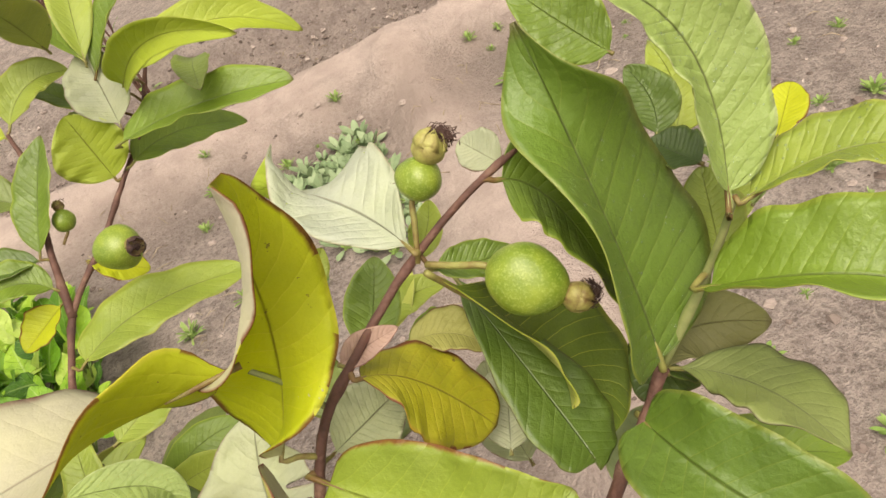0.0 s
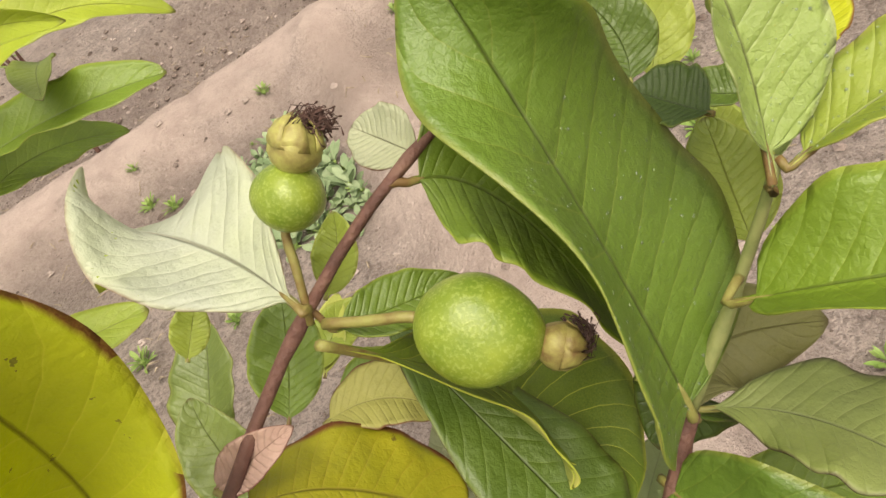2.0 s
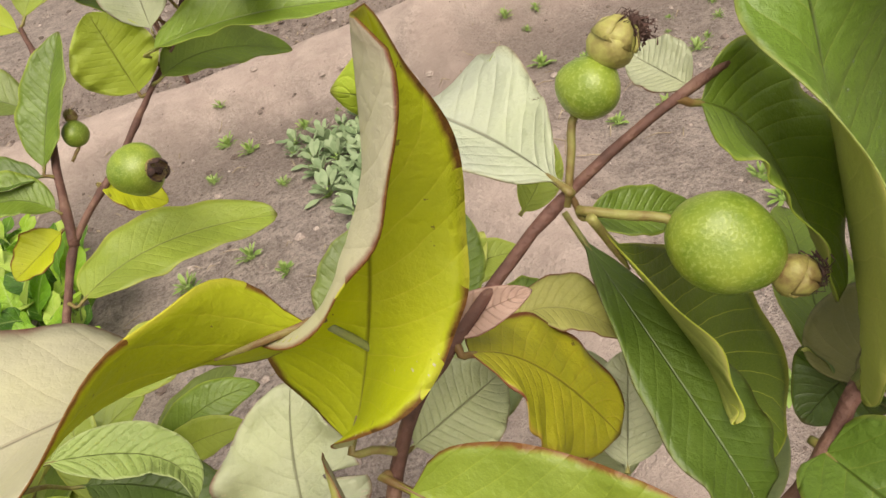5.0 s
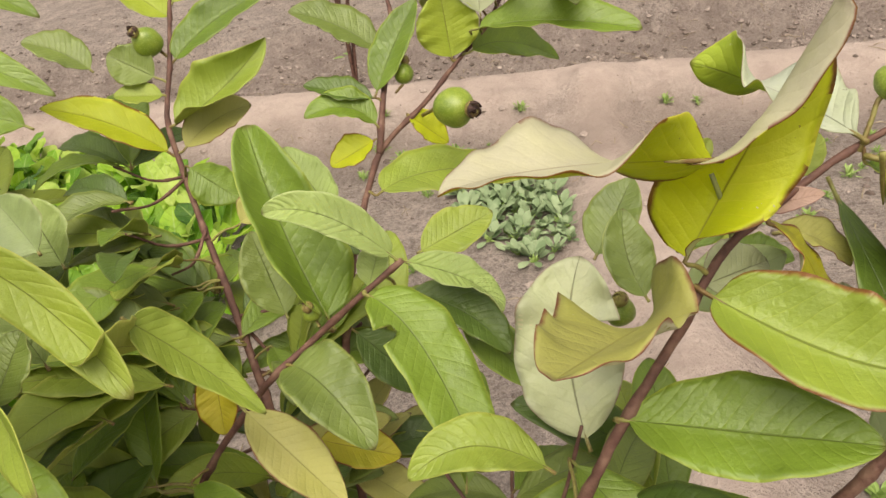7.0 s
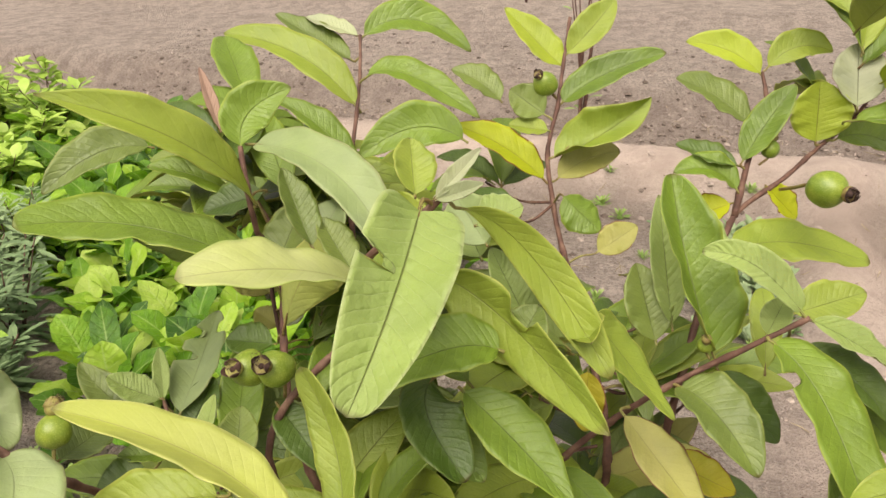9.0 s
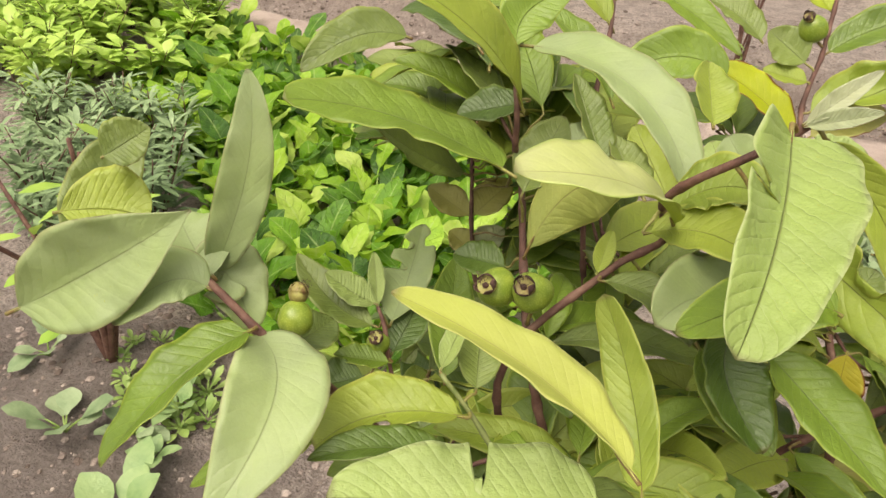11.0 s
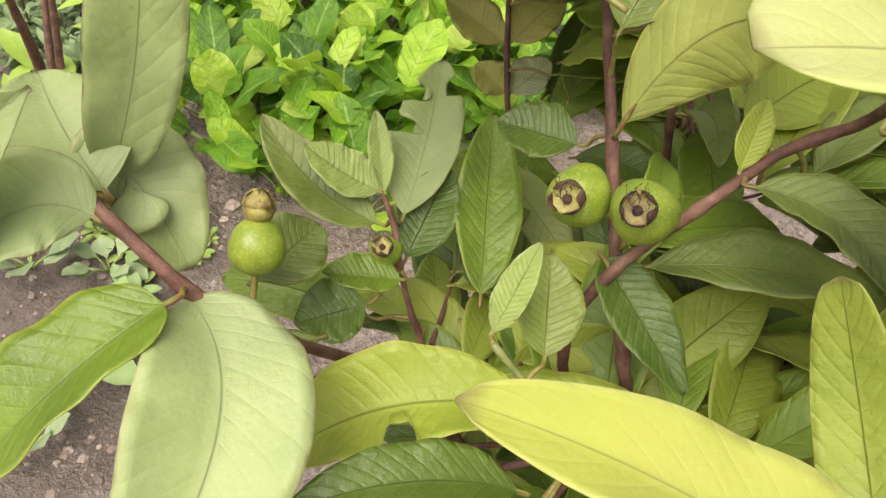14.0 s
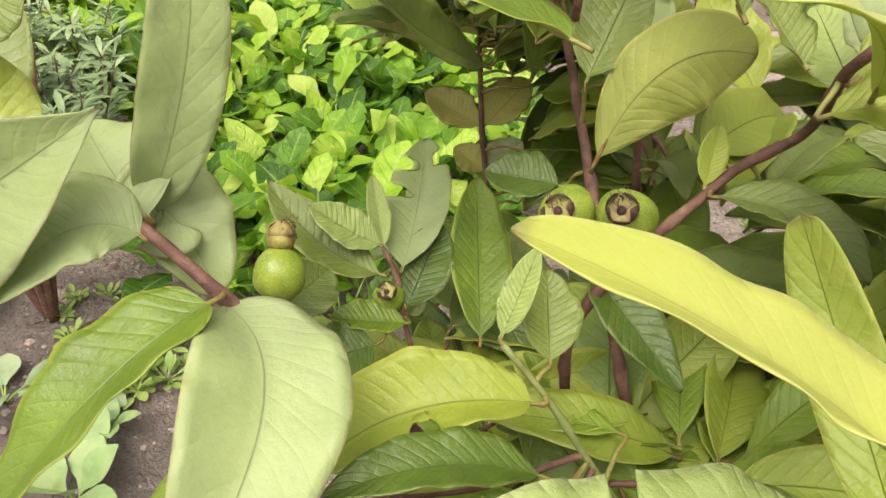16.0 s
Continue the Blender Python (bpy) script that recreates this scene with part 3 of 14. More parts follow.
def globe(centre, axis, r_side, r_long, nu=14, nv=20, dent=0.0, lumps=0.04, seed=0, taper=0.0):
    """A fruit body of revolution about axis, slightly uneven, a little narrower at its stalk end."""
    rng = random.Random(seed)
    ax = unit(axis)
    a = unit(np.cross(ax, (0.3, 0.2, 0.9)))
    b = np.cross(ax, a)
    ph = [rng.uniform(0, 6.28) for _ in range(3)]
    verts, faces = [], []
    for i in range(nu + 1):
        th = math.pi * i / nu
        for j in range(nv):
            fi = 2 * math.pi * j / nv
            r = 1 + lumps * math.sin(3 * fi + ph[0]) * math.sin(th) + lumps * 0.6 * math.sin(2 * fi + 4 * th + ph[1])
            r *= 1 - taper * math.cos(th)
            verts.append(np.array(centre) + ax * (-math.cos(th)) * r_long * (1 - dent * math.sin(th) ** 0) + r * r_side * math.sin(th) * (math.cos(fi) * a + math.sin(fi) * b))
    for i in range(nu):
        for j in range(nv):
            faces.append((i * nv + j, i * nv + (j + 1) % nv, (i + 1) * nv + (j + 1) % nv, (i + 1) * nv + j))
    return verts, faces


def guava(parent, stalk_from, centre, axis, radius, long=1.05, calyx=0.42, tuft=0.0, closed=True, label="", seed=1):
    """A young guava on its stalk; axis points to the calyx at its far end, crowned by the withered flower."""
    rng = random.Random(seed)
    c, ax = np.array(centre, float), unit(axis)
    v, f = globe(c, ax, radius, radius * long, 18, 26, seed=seed, taper=-0.06)
    body = part("fruit", mesh("fruit", v, f, [FRUIT]), parent, label or "unripe green guava with a withered calyx")
    start = c - ax * radius * long * 0.97
    sv, sf = tube(spline([stalk_from, (np.array(stalk_from) * 0.45 + start * 0.55), start, start + ax * radius * 0.15], 9), [radius * 0.065 + 0.0005] * 9, 8, 0.15, rng)
    part("stalk", mesh("stalk", sv, sf, [STALK]), body)
    r2 = radius * calyx
    cc = c + ax * (radius * long * 0.96 + r2 * 0.62)
    pieces = []
    cv, cf = globe(cc, ax, r2, r2 * 0.95, 10, 16, lumps=0.07, seed=seed + 3)
    if not closed:
        a = unit(np.cross(ax, (0.3, 0.2, 0.9)))
        cv = [q - ax * max(0.0, np.dot(q - cc, ax) - 0.25 * r2) * 1.3 for q in cv]
    if closed:
        pieces.append((cv, cf, 0))
    else:
        ring = [q for q in cf if np.mean([np.dot(cv[i] - cc, ax) for i in q]) < 0.2 * r2]
        cup = [q for q in cf if np.mean([np.dot(cv[i] - cc, ax) for i in q]) >= 0.2 * r2]
        pieces += [(cv, ring, 0), (cv, cup, 1)]
        kv, kf = globe(cc + ax * r2 * 0.22 + np.array([0, 0, -0.15 * r2]), ax, r2 * 0.32, r2 * 0.3, 6, 10, seed=seed + 5)
        pieces.append((kv, kf, 1))
    a = unit(np.cross(ax, (0.4, 0.1, 0.9)))
    b = np.cross(ax, a)
    # withered sepals, curved shells that hug the calyx and part at its mouth
    for k in range(5):
        mid_ang = k * 2 * math.pi / 5 + rng.uniform(-0.25, 0.25)
        flare, reach = (rng.uniform(0.0, 0.07), rng.uniform(70, 86)) if closed else (rng.uniform(0.1, 0.5), rng.uniform(38, 62))
        rows, cols, vv = 5, 5, []
        for shell in (1.05, 0.97):
            for i in range(rows):
                el = radians(8 + (reach - 8) * i / (rows - 1))
                for j in range(cols):
                    half_w = 0.62 * (1 - 0.75 * (i / (rows - 1)) ** 2)
                    ang = mid_ang + half_w * (j / (cols - 1) * 2 - 1)
                    d = math.cos(ang) * a + math.sin(ang) * b
                    out = r2 * (shell + flare * (i / (rows - 1)) ** 2 + 0.04 * math.sin(5 * ang + 3 * i))
                    vv.append(cc + d * math.cos(el) * out + ax * math.sin(el) * out * (1.12 if closed else 0.8))
        half = rows * cols
        ff = []
        for i in range(rows - 1):
            for j in range(cols - 1):
                q = (i * cols + j, i * cols + j + 1, (i + 1) * cols + j + 1, (i + 1) * cols + j)
                ff += [q, tuple(x + half for x in q[::-1])]
        rim = list(range(cols)) + [i * cols + cols - 1 for i in range(1, rows)] + [(rows - 1) * cols + j for j in range(cols - 2, -1, -1)] + [i * cols for i in range(rows - 2, 0, -1)]
        ff += [(q, p, p + half, q + half) for p, q in zip(rim, rim[1:] + rim[:1])]
        pieces.append((vv, ff, 0 if closed else 1))
    # a matted tuft of stamens that spills over one side
    spill = unit(a * rng.uniform(0.6, 1.0) + b * rng.uniform(-0.6, 0.6)) if tuft < 30 else unit(np.array((0.9, 0.1, -0.15)) - ax * np.dot((0.9, 0.1, -0.15), ax))
    sweep = np.cross(ax, spill)
    for k in range(int(tuft * 2)):
        w = rng.gauss(0, 0.45)
        p0 = cc + ax * r2 * rng.uniform(0.75, 1.05) + (spill * rng.uniform(-0.5, 0.5) + sweep * 0.5 * w) * r2
        p1 = p0 + (ax * rng.uniform(0.05, 0.55) + spill * rng.uniform(0.1, 0.6) + sweep * rng.uniform(-0.3, 0.3)) * r2
        p2 = p1 + (ax * rng.uniform(-0.7, 0.15) + spill * rng.uniform(0.15, 0.55) + sweep * rng.uniform(-0.3, 0.3)) * r2
        p3 = p2 + (ax * rng.uniform(-0.35, 0.1) + spill * rng.uniform(0.0, 0.2) + sweep * rng.uniform(-0.1, 0.1)) * r2
        knob = p3 + unit(p3 - p2) * 0.00035
        tv, tf = tube([p0, p1, p2, p3, knob], [0.00011, 0.00010, 0.00009, 0.00022, 0.00016], 5)
        pieces.append((tv, tf, 1))
    vv, ff, mm = join(pieces)
    part("calyx", mesh("calyx", vv, ff, [CALYX, WITHERED], mm), body, "withered brown calyx")
    return body


def branch(parent, points, r0, r1, mat=None, label="", name="branch"):
    """A woody stem through the points, tapering from r0 to r1, with swollen nodes and a slightly crooked run."""
    rng = random.Random(len(points) * 7 + int(abs(points[0][0]) * 1000))
    length = sum(math.dist(a, c) for a, c in zip(points, points[1:]))
    n = max(8, int(length / 0.006))
    p = spline(points, n)
    rad = [r0 + (r1 - r0) * (k / (n - 1)) ** 0.8 for k in range(n)]
    rad = [r * (1 + 0.28 * max(0.0, 1 - abs((k % 7) - 3) / 1.2)) for k, r in enumerate(rad)]
    p = p + np.array([[rng.gauss(0, 0.06) * r for _ in range(3)] for r in rad])
    v, f = tube(p, rad, 10, 0.10, rng)
    ob = part(name, mesh(name, v, f, [mat or BARK]), parent, label)
    runs[ob.name] = p
    return ob


# ---- the guava bush ----
bush = tagged(new("guava_bush"), "young guava bush with broad green leaves and unripe fruit", "bush")
bush.location = (-0.30, 0.22, 0.0)
bush.matrix_basis = Matrix.Identity(4)
stem_a = branch(bush, [(-0.3000, 0.2200, -0.0200), (-0.2200, 0.2000, 0.2800), (-0.1182, 0.1233, 0.6279), (-0.1003, 0.1302, 0.6713), (-0.0759, 0.1456, 0.7082), (-0.0562, 0.1587, 0.7389), (-0.0400, 0.1648, 0.7505), (-0.0104, 0.1762, 0.7662), (0.0191, 0.1782, 0.7808), (0.0313, 0.1812, 0.7830), (0.0571, 0.1967, 0.7786)], 0.0080, 0.0009, None, "red-brown woody stem")
stem_r = branch(bush, [(-0.3000, 0.2200, -0.0200), (-0.1000, 0.2000, 0.3800), (0.0038, 0.1280, 0.6557), (0.0165, 0.1317, 0.6738), (0.0388, 0.1420, 0.6938), (0.0481, 0.1474, 0.7026)], 0.006, 0.0022, None, "")
twig_r = branch(bush, [(0.0481, 0.1474, 0.7026), (0.0637, 0.1501, 0.7209), (0.0746, 0.1515, 0.7360), (0.0811, 0.1510, 0.7501), (0.0826, 0.1502, 0.7557)], 0.0019, 0.0011, TWIG, "")
stem_e = branch(bush, [(-0.3000, 0.2200, -0.0200), (-0.2700, 0.2700, 0.3000), (-0.2416, 0.3293, 0.6429), (-0.2341, 0.3676, 0.6652), (-0.2272, 0.3926, 0.6792), (-0.1919, 0.4292, 0.7030), (-0.1661, 0.4589, 0.7231), (-0.1464, 0.4782, 0.7380), (-0.1268, 0.5046, 0.7653)], 0.006, 0.0014, None, "")
twig_e = branch(bush, [(-0.2272, 0.3926, 0.6792), (-0.2226, 0.4213, 0.7129), (-0.2138, 0.4576, 0.7517), (-0.2195, 0.4791, 0.7712)], 0.0028, 0.0014, None, "")
stem_d = branch(bush, [(-0.3000, 0.2200, -0.0200), (-0.3300, 0.2700, 0.3000), (-0.2984, 0.2527, 0.5750), (-0.3275, 0.3068, 0.6201), (-0.3667, 0.3777, 0.6784), (-0.3781, 0.4016, 0.7126), (-0.3775, 0.4322, 0.7470), (-0.3803, 0.4679, 0.7798), (-0.3822, 0.4948, 0.8068)], 0.006, 0.0014, None, "")
stem_h = branch(bush, [(-0.3000, 0.2200, -0.0200), (-0.3100, 0.2400, 0.3000), (-0.3250, 0.1961, 0.5698), (-0.2852, 0.2008, 0.6226), (-0.2603, 0.2016, 0.6503), (-0.2446, 0.2089, 0.6604), (-0.2163, 0.2118, 0.6841), (-0.1912, 0.2207, 0.7010)], 0.005, 0.0015, None, "")
stem_t = branch(bush, [(-0.3000, 0.2200, -0.0200), (-0.4200, 0.2700, 0.3500), (-0.5003, 0.2865, 0.7413), (-0.5058, 0.3136, 0.7704), (-0.5169, 0.3445, 0.7878), (-0.5301, 0.3769, 0.8090)], 0.005, 0.0012, None, "")
stem_k = branch(bush, [(-0.3000, 0.2200, -0.0200), (-0.4000, 0.1800, 0.4000), (-0.4660, 0.1177, 0.6533), (-0.4858, 0.1500, 0.6782), (-0.5051, 0.1860, 0.6936), (-0.5204, 0.2119, 0.7085), (-0.5047, 0.1663, 0.7364), (-0.5040, 0.1637, 0.7526), (-0.5151, 0.1780, 0.7851)], 0.0048, 0.0016, None, "")
stem_m = branch(bush, [(-0.3000, 0.2200, -0.0200), (-0.3800, 0.1700, 0.4000), (-0.4599, 0.1112, 0.6631), (-0.4512, 0.1218, 0.6738), (-0.4415, 0.1361, 0.6830), (-0.4279, 0.1543, 0.6953), (-0.4193, 0.1582, 0.7017), (-0.4072, 0.1124, 0.7577), (-0.3699, 0.1106, 0.7934), (-0.3602, 0.1141, 0.8039)], 0.0037, 0.0017, None, "")
stem_l = branch(bush, [(-0.3000, 0.2200, -0.0200), (-0.4200, 0.1200, 0.3500), (-0.5300, 0.0600, 0.6000), (-0.5591, 0.0103, 0.6885), (-0.5814, 0.0115, 0.6993), (-0.6020, 0.0150, 0.7044), (-0.6177, 0.0167, 0.7071), (-0.6356, 0.0187, 0.7124)], 0.0042, 0.0018, None, "")
stem_f = branch(bush, [(-0.3000, 0.2200, -0.0200), (-0.4400, 0.1600, 0.3500), (-0.5378, 0.1009, 0.5806), (-0.5475, 0.1058, 0.6028), (-0.5540, 0.1110, 0.6211), (-0.5668, 0.1220, 0.6249)], 0.003, 0.0012, None, "")
stem_b = branch(bush, [(-0.3000, 0.2200, -0.0200), (-0.4400, 0.2400, 0.3500), (-0.5700, 0.2608, 0.5781), (-0.5841, 0.2785, 0.6130), (-0.5924, 0.2917, 0.6348), (-0.6040, 0.3111, 0.6632)], 0.004, 0.0015, None, "")
stem_n = branch(bush, [(-0.3000, 0.2200, -0.0200), (-0.3800, 0.1200, 0.4500), (-0.4462, 0.0573, 0.6157), (-0.4687, 0.0577, 0.6432), (-0.4841, 0.0564, 0.6599)], 0.004, 0.0012, TWIG, "")
leaf(stem_r, "deep", (0.0471, 0.1439, 0.7063), (0.0479, 0.1571, 0.7512), (0.0439, 0.1807, 0.8205), (0.060, -0.333, -0.941), 0.0732, 19, 59, wave=0.1, quilt=1.2, dew=420, belly=0.81, point=0.79)
leaf(stem_r, "khaki", (0.0510, 0.1492, 0.6981), (0.0708, 0.1280, 0.6985), (0.0786, 0.0989, 0.6948), (0.522, -0.253, 0.814), 0.0390, 9, -4, belly=1.19, point=0.91)
leaf(stem_r, "deep", (0.0345, 0.1443, 0.6899), (0.0465, 0.1017, 0.6932), (0.0766, 0.0739, 0.6661), (-0.150, -0.360, 0.921), 0.0453, 35, -11, belly=0.96, point=0.33)
leaf(stem_a, "green", (0.0233, 0.1776, 0.7789), (0.0377, 0.1716, 0.7642), (0.0437, 0.1528, 0.7298), (0.691, -0.630, 0.354), 0.0389, 21, -5, belly=0.83, point=0.44)
leaf(stem_a, "pale", (0.0286, 0.1882, 0.7757), (0.0245, 0.1965, 0.7783), (0.0203, 0.2047, 0.7809), (-0.259, -0.404, 0.878), 0.016, 23, 0)
leaf(stem_a, "palelime", (-0.0081, 0.1732, 0.7708), (-0.0262, 0.2131, 0.7760), (-0.0539, 0.2424, 0.7806), (-0.407, 0.666, 0.625), 0.0471, 22, 0, curl=(0.5, 85), wave=0.9, belly=1.10, point=0.71)
leaf(stem_a, "yellow", (-0.0734, 0.1531, 0.7373), (-0.0551, 0.1602, 0.7744), (-0.0393, 0.1430, 0.8339), (0.241, -0.758, 0.606), 0.0411, 40, 191, stem=0.02, belly=0.84, point=0.39, lap=(-1, 0.45, 52))
twig_y = branch(stem_a, [(-0.0544, 0.1606, 0.7396), (-0.0577, 0.1616, 0.7506), (-0.0656, 0.1590, 0.7698)], 0.0011, 0.0009, TWIG, "")
leaf(stem_a, "yellow", (-0.0654, 0.1527, 0.7779), (-0.1252, 0.1366, 0.7870), (-0.1586, 0.1260, 0.7862), (0.959, 0.227, -0.170), 0.0512, -18, 57, stem=0.03, belly=0.67, point=0.81, flip=(0.33, 0.30, -26))
leaf(stem_a, "orange", (-0.0422, 0.1607, 0.7462), (-0.0259, 0.1644, 0.7298), (-0.0104, 0.1606, 0.6964), (-0.047, -0.105, 0.993), 0.0384, -11, 10, belly=1.49, point=0.38)
leaf(stem_a, "pink", (-0.0456, 0.1684, 0.7480), (-0.0352, 0.1664, 0.7518), (-0.0228, 0.1640, 0.7554), (-0.351, -0.576, 0.738), 0.011, 25, 0)
leaf(stem_a, "redrim", (-0.0692, 0.1508, 0.7264), (-0.0258, 0.1165, 0.7180), (0.0032, 0.1117, 0.7190), (-0.224, -0.466, 0.856), 0.0465, 33, 22, belly=0.68, point=0.57)
leaf(stem_a, "green", (-0.1006, 0.1317, 0.6786), (-0.0564, 0.1170, 0.6848), (-0.0156, 0.1024, 0.6916), (-0.257, -0.345, 0.903), 0.042, 20, 0)
leaf(stem_a, "brown", (-0.0799, 0.1592, 0.7066), (-0.1035, 0.1185, 0.7301), (-0.1273, 0.0795, 0.7503), (-0.459, -0.760, 0.460), 0.0524, 25, 37, wave=0.9, belly=0.60, point=0.41)
leaf(stem_a, "pale", (-0.1069, 0.1609, 0.6280), (-0.1128, 0.1945, 0.6630), (-0.1039, 0.2262, 0.6927), (-0.162, -0.690, 0.705), 0.054, 14, 0, bites=[(0.62, 1, 0.022)], wave=1.3, belly=0.95, point=0.55)
leaf(stem_a, "grey", (-0.0921, 0.2617, 0.6663), (-0.0795, 0.2794, 0.6813), (-0.0668, 0.2970, 0.6963), (-0.225, -0.533, 0.816), 0.032, 18, 0)
leaf(stem_r, "ribbed", (-0.0067, 0.1625, 0.7693), (0.0201, 0.1742, 0.6999), (0.0231, 0.1452, 0.6835), (0.726, -0.330, 0.604), 0.0546, 25, 12, belly=1.10, point=0.93)
leaf(stem_a, "dark", (-0.0021, 0.2057, 0.7370), (0.0116, 0.1537, 0.6982), (0.0147, 0.1378, 0.6853), (0.527, -0.628, 0.572), 0.0345, 6, -12, belly=1.11, point=0.58)
leaf(stem_a, "green", (-0.0058, 0.1741, 0.7613), (0.0070, 0.1755, 0.7560), (0.0223, 0.1768, 0.7507), (0.353, -0.466, 0.811), 0.014, 18, 0)
leaf(twig_r, "young", (0.0793, 0.1482, 0.7521), (0.0871, 0.1695, 0.7929), (0.0676, 0.1791, 0.8211), (0.273, -0.812, 0.516), 0.0374, 34, -0, quilt=2.0, dew=300, belly=1.10, point=0.39)
leaf(twig_r, "lime", (0.0833, 0.1479, 0.7544), (0.1091, 0.1405, 0.7634), (0.1243, 0.1258, 0.7636), (-0.422, 0.241, 0.874), 0.0266, 22, 10, dew=200, belly=1.01, point=0.47)
leaf(twig_r, "green", (0.0637, 0.1456, 0.7321), (0.0914, 0.1147, 0.7473), (0.1104, 0.1049, 0.7338), (-0.054, -0.091, 0.994), 0.0427, 40, 13, belly=1.09, point=0.32)
leaf(stem_r, "green", (0.0803, 0.2113, 0.7812), (0.0700, 0.2208, 0.7936), (0.0575, 0.2342, 0.8111), (-0.069, -0.817, 0.572), 0.026, 18, 0)
leaf(stem_r, "dark", (0.0934, 0.2213, 0.7342), (0.0983, 0.2308, 0.7442), (0.0952, 0.2423, 0.7563), (-0.174, -0.706, 0.686), 0.022, 18, 0)
leaf(stem_r, "lime", (0.1062, 0.2349, 0.7199), (0.1161, 0.2455, 0.7329), (0.1148, 0.2609, 0.7513), (-0.185, -0.732, 0.656), 0.028, 18, 0)
leaf(stem_r, "dark", (0.0875, 0.1753, 0.7506), (0.0829, 0.1838, 0.7534), (0.0783, 0.1922, 0.7563), (0.095, -0.269, 0.959), 0.02, 18, 0)
leaf(stem_r, "lime", (0.0810, 0.1602, 0.7226), (0.0865, 0.1733, 0.7316), (0.0919, 0.1865, 0.7405), (-0.092, -0.534, 0.840), 0.022, 18, 0)
leaf(stem_r, "yellow", (0.1124, 0.1735, 0.7482), (0.1212, 0.1818, 0.7508), (0.1299, 0.1901, 0.7535), (-0.105, -0.200, 0.974), 0.016, 18, 0)
leaf(stem_r, "dark", (0.0480, 0.1482, 0.6959), (0.0528, 0.1575, 0.6902), (0.0405, 0.1566, 0.6780), (0.118, -0.579, 0.806), 0.0285, 0, 1, belly=0.92, point=0.52)
leaf(stem_r, "olive", (0.0491, 0.1468, 0.6993), (0.0634, 0.1603, 0.6985), (0.0903, 0.1506, 0.6946), (-0.312, -0.507, 0.803), 0.0327, -8, 1, belly=0.95, point=0.57)
leaf(stem_a, "brown", (-0.0277, 0.1909, 0.7219), (-0.0108, 0.1883, 0.7203), (0.0006, 0.1794, 0.7109), (0.272, -0.227, 0.935), 0.02, 18, 0)
leaf(stem_a, "green", (-0.0500, 0.2303, 0.6892), (-0.0390, 0.2460, 0.7004), (-0.0296, 0.2627, 0.7127), (0.090, -0.621, 0.778), 0.027, 18, 0)
leaf(stem_a, "lime", (-0.0553, 0.2299, 0.7341), (-0.0492, 0.2343, 0.7396), (-0.0431, 0.2386, 0.7450), (0.046, -0.806, 0.591), 0.012, 18, 0)
leaf(stem_a, "lime", (-0.0125, 0.2234, 0.7299), (-0.0028, 0.2288, 0.7368), (0.0033, 0.2357, 0.7452), (-0.080, -0.735, 0.673), 0.014, 18, 0)
leaf(stem_a, "green", (-0.0324, 0.2284, 0.6884), (-0.0173, 0.2264, 0.6873), (-0.0021, 0.2234, 0.6849), (0.074, -0.227, 0.971), 0.022, 18, 0)
leaf(stem_a, "pale", (-0.0636, 0.1628, 0.7178), (-0.0490, 0.1695, 0.7183), (-0.0345, 0.1762, 0.7188), (0.207, -0.516, 0.831), 0.028, 18, 0)
leaf(stem_a, "pale", (-0.0106, 0.1590, 0.6799), (-0.0038, 0.1723, 0.6890), (0.0030, 0.1855, 0.6981), (-0.119, -0.520, 0.846), 0.025, 18, 0)
leaf(stem_a, "grey", (-0.0696, 0.2251, 0.6633), (-0.0783, 0.2421, 0.6812), (-0.0779, 0.2597, 0.6984), (0.063, -0.703, 0.708), 0.028, 20, 0)
leaf(stem_a, "light", (-0.0643, 0.1833, 0.6902), (-0.0431, 0.1911, 0.6983), (-0.0175, 0.1990, 0.7057), (-0.122, -0.488, 0.864), 0.03, 20, 0)
leaf(stem_a, "pale", (-0.0057, 0.1753, 0.6447), (-0.0073, 0.1944, 0.6589), (-0.0051, 0.2132, 0.6730), (-0.106, -0.594, 0.798), 0.03, 20, 0)
leaf(stem_a, "light", (0.0210, 0.1641, 0.6187), (0.0359, 0.1728, 0.6298), (0.0504, 0.1800, 0.6392), (-0.358, -0.415, 0.836), 0.022, 20, 0)
leaf(stem_a, "lime", (-0.0448, 0.2717, 0.6609), (-0.0272, 0.2820, 0.6664), (-0.0060, 0.2835, 0.6621), (0.115, -0.470, 0.875), 0.02, 20, 0)
leaf(stem_a, "bright", (-0.0418, 0.2703, 0.6596), (-0.0316, 0.2821, 0.6662), (-0.0199, 0.2936, 0.6728), (-0.020, -0.478, 0.878), 0.016, 20, 0)
leaf(stem_r, "dark", (0.1298, 0.2168, 0.7105), (0.1209, 0.2236, 0.7104), (0.1110, 0.2365, 0.7172), (-0.032, -0.351, 0.936), 0.017, 30, 0)
leaf(stem_r, "lime", (0.1156, 0.2077, 0.6839), (0.1200, 0.2221, 0.6893), (0.1274, 0.2388, 0.6976), (-0.053, -0.386, 0.921), 0.022, 20, 0)
leaf(twig_r, "young", (0.1090, 0.1866, 0.7127), (0.1132, 0.1873, 0.7153), (0.1174, 0.1880, 0.7178), (-0.507, -0.090, 0.857), 0.006, 35, 0)
leaf(stem_e, "green", (-0.1551, 0.4458, 0.7457), (-0.1022, 0.4450, 0.7483), (-0.0372, 0.4370, 0.7378), (-0.129, -0.307, 0.943), 0.0396, 22, 17, belly=0.97, point=0.46)
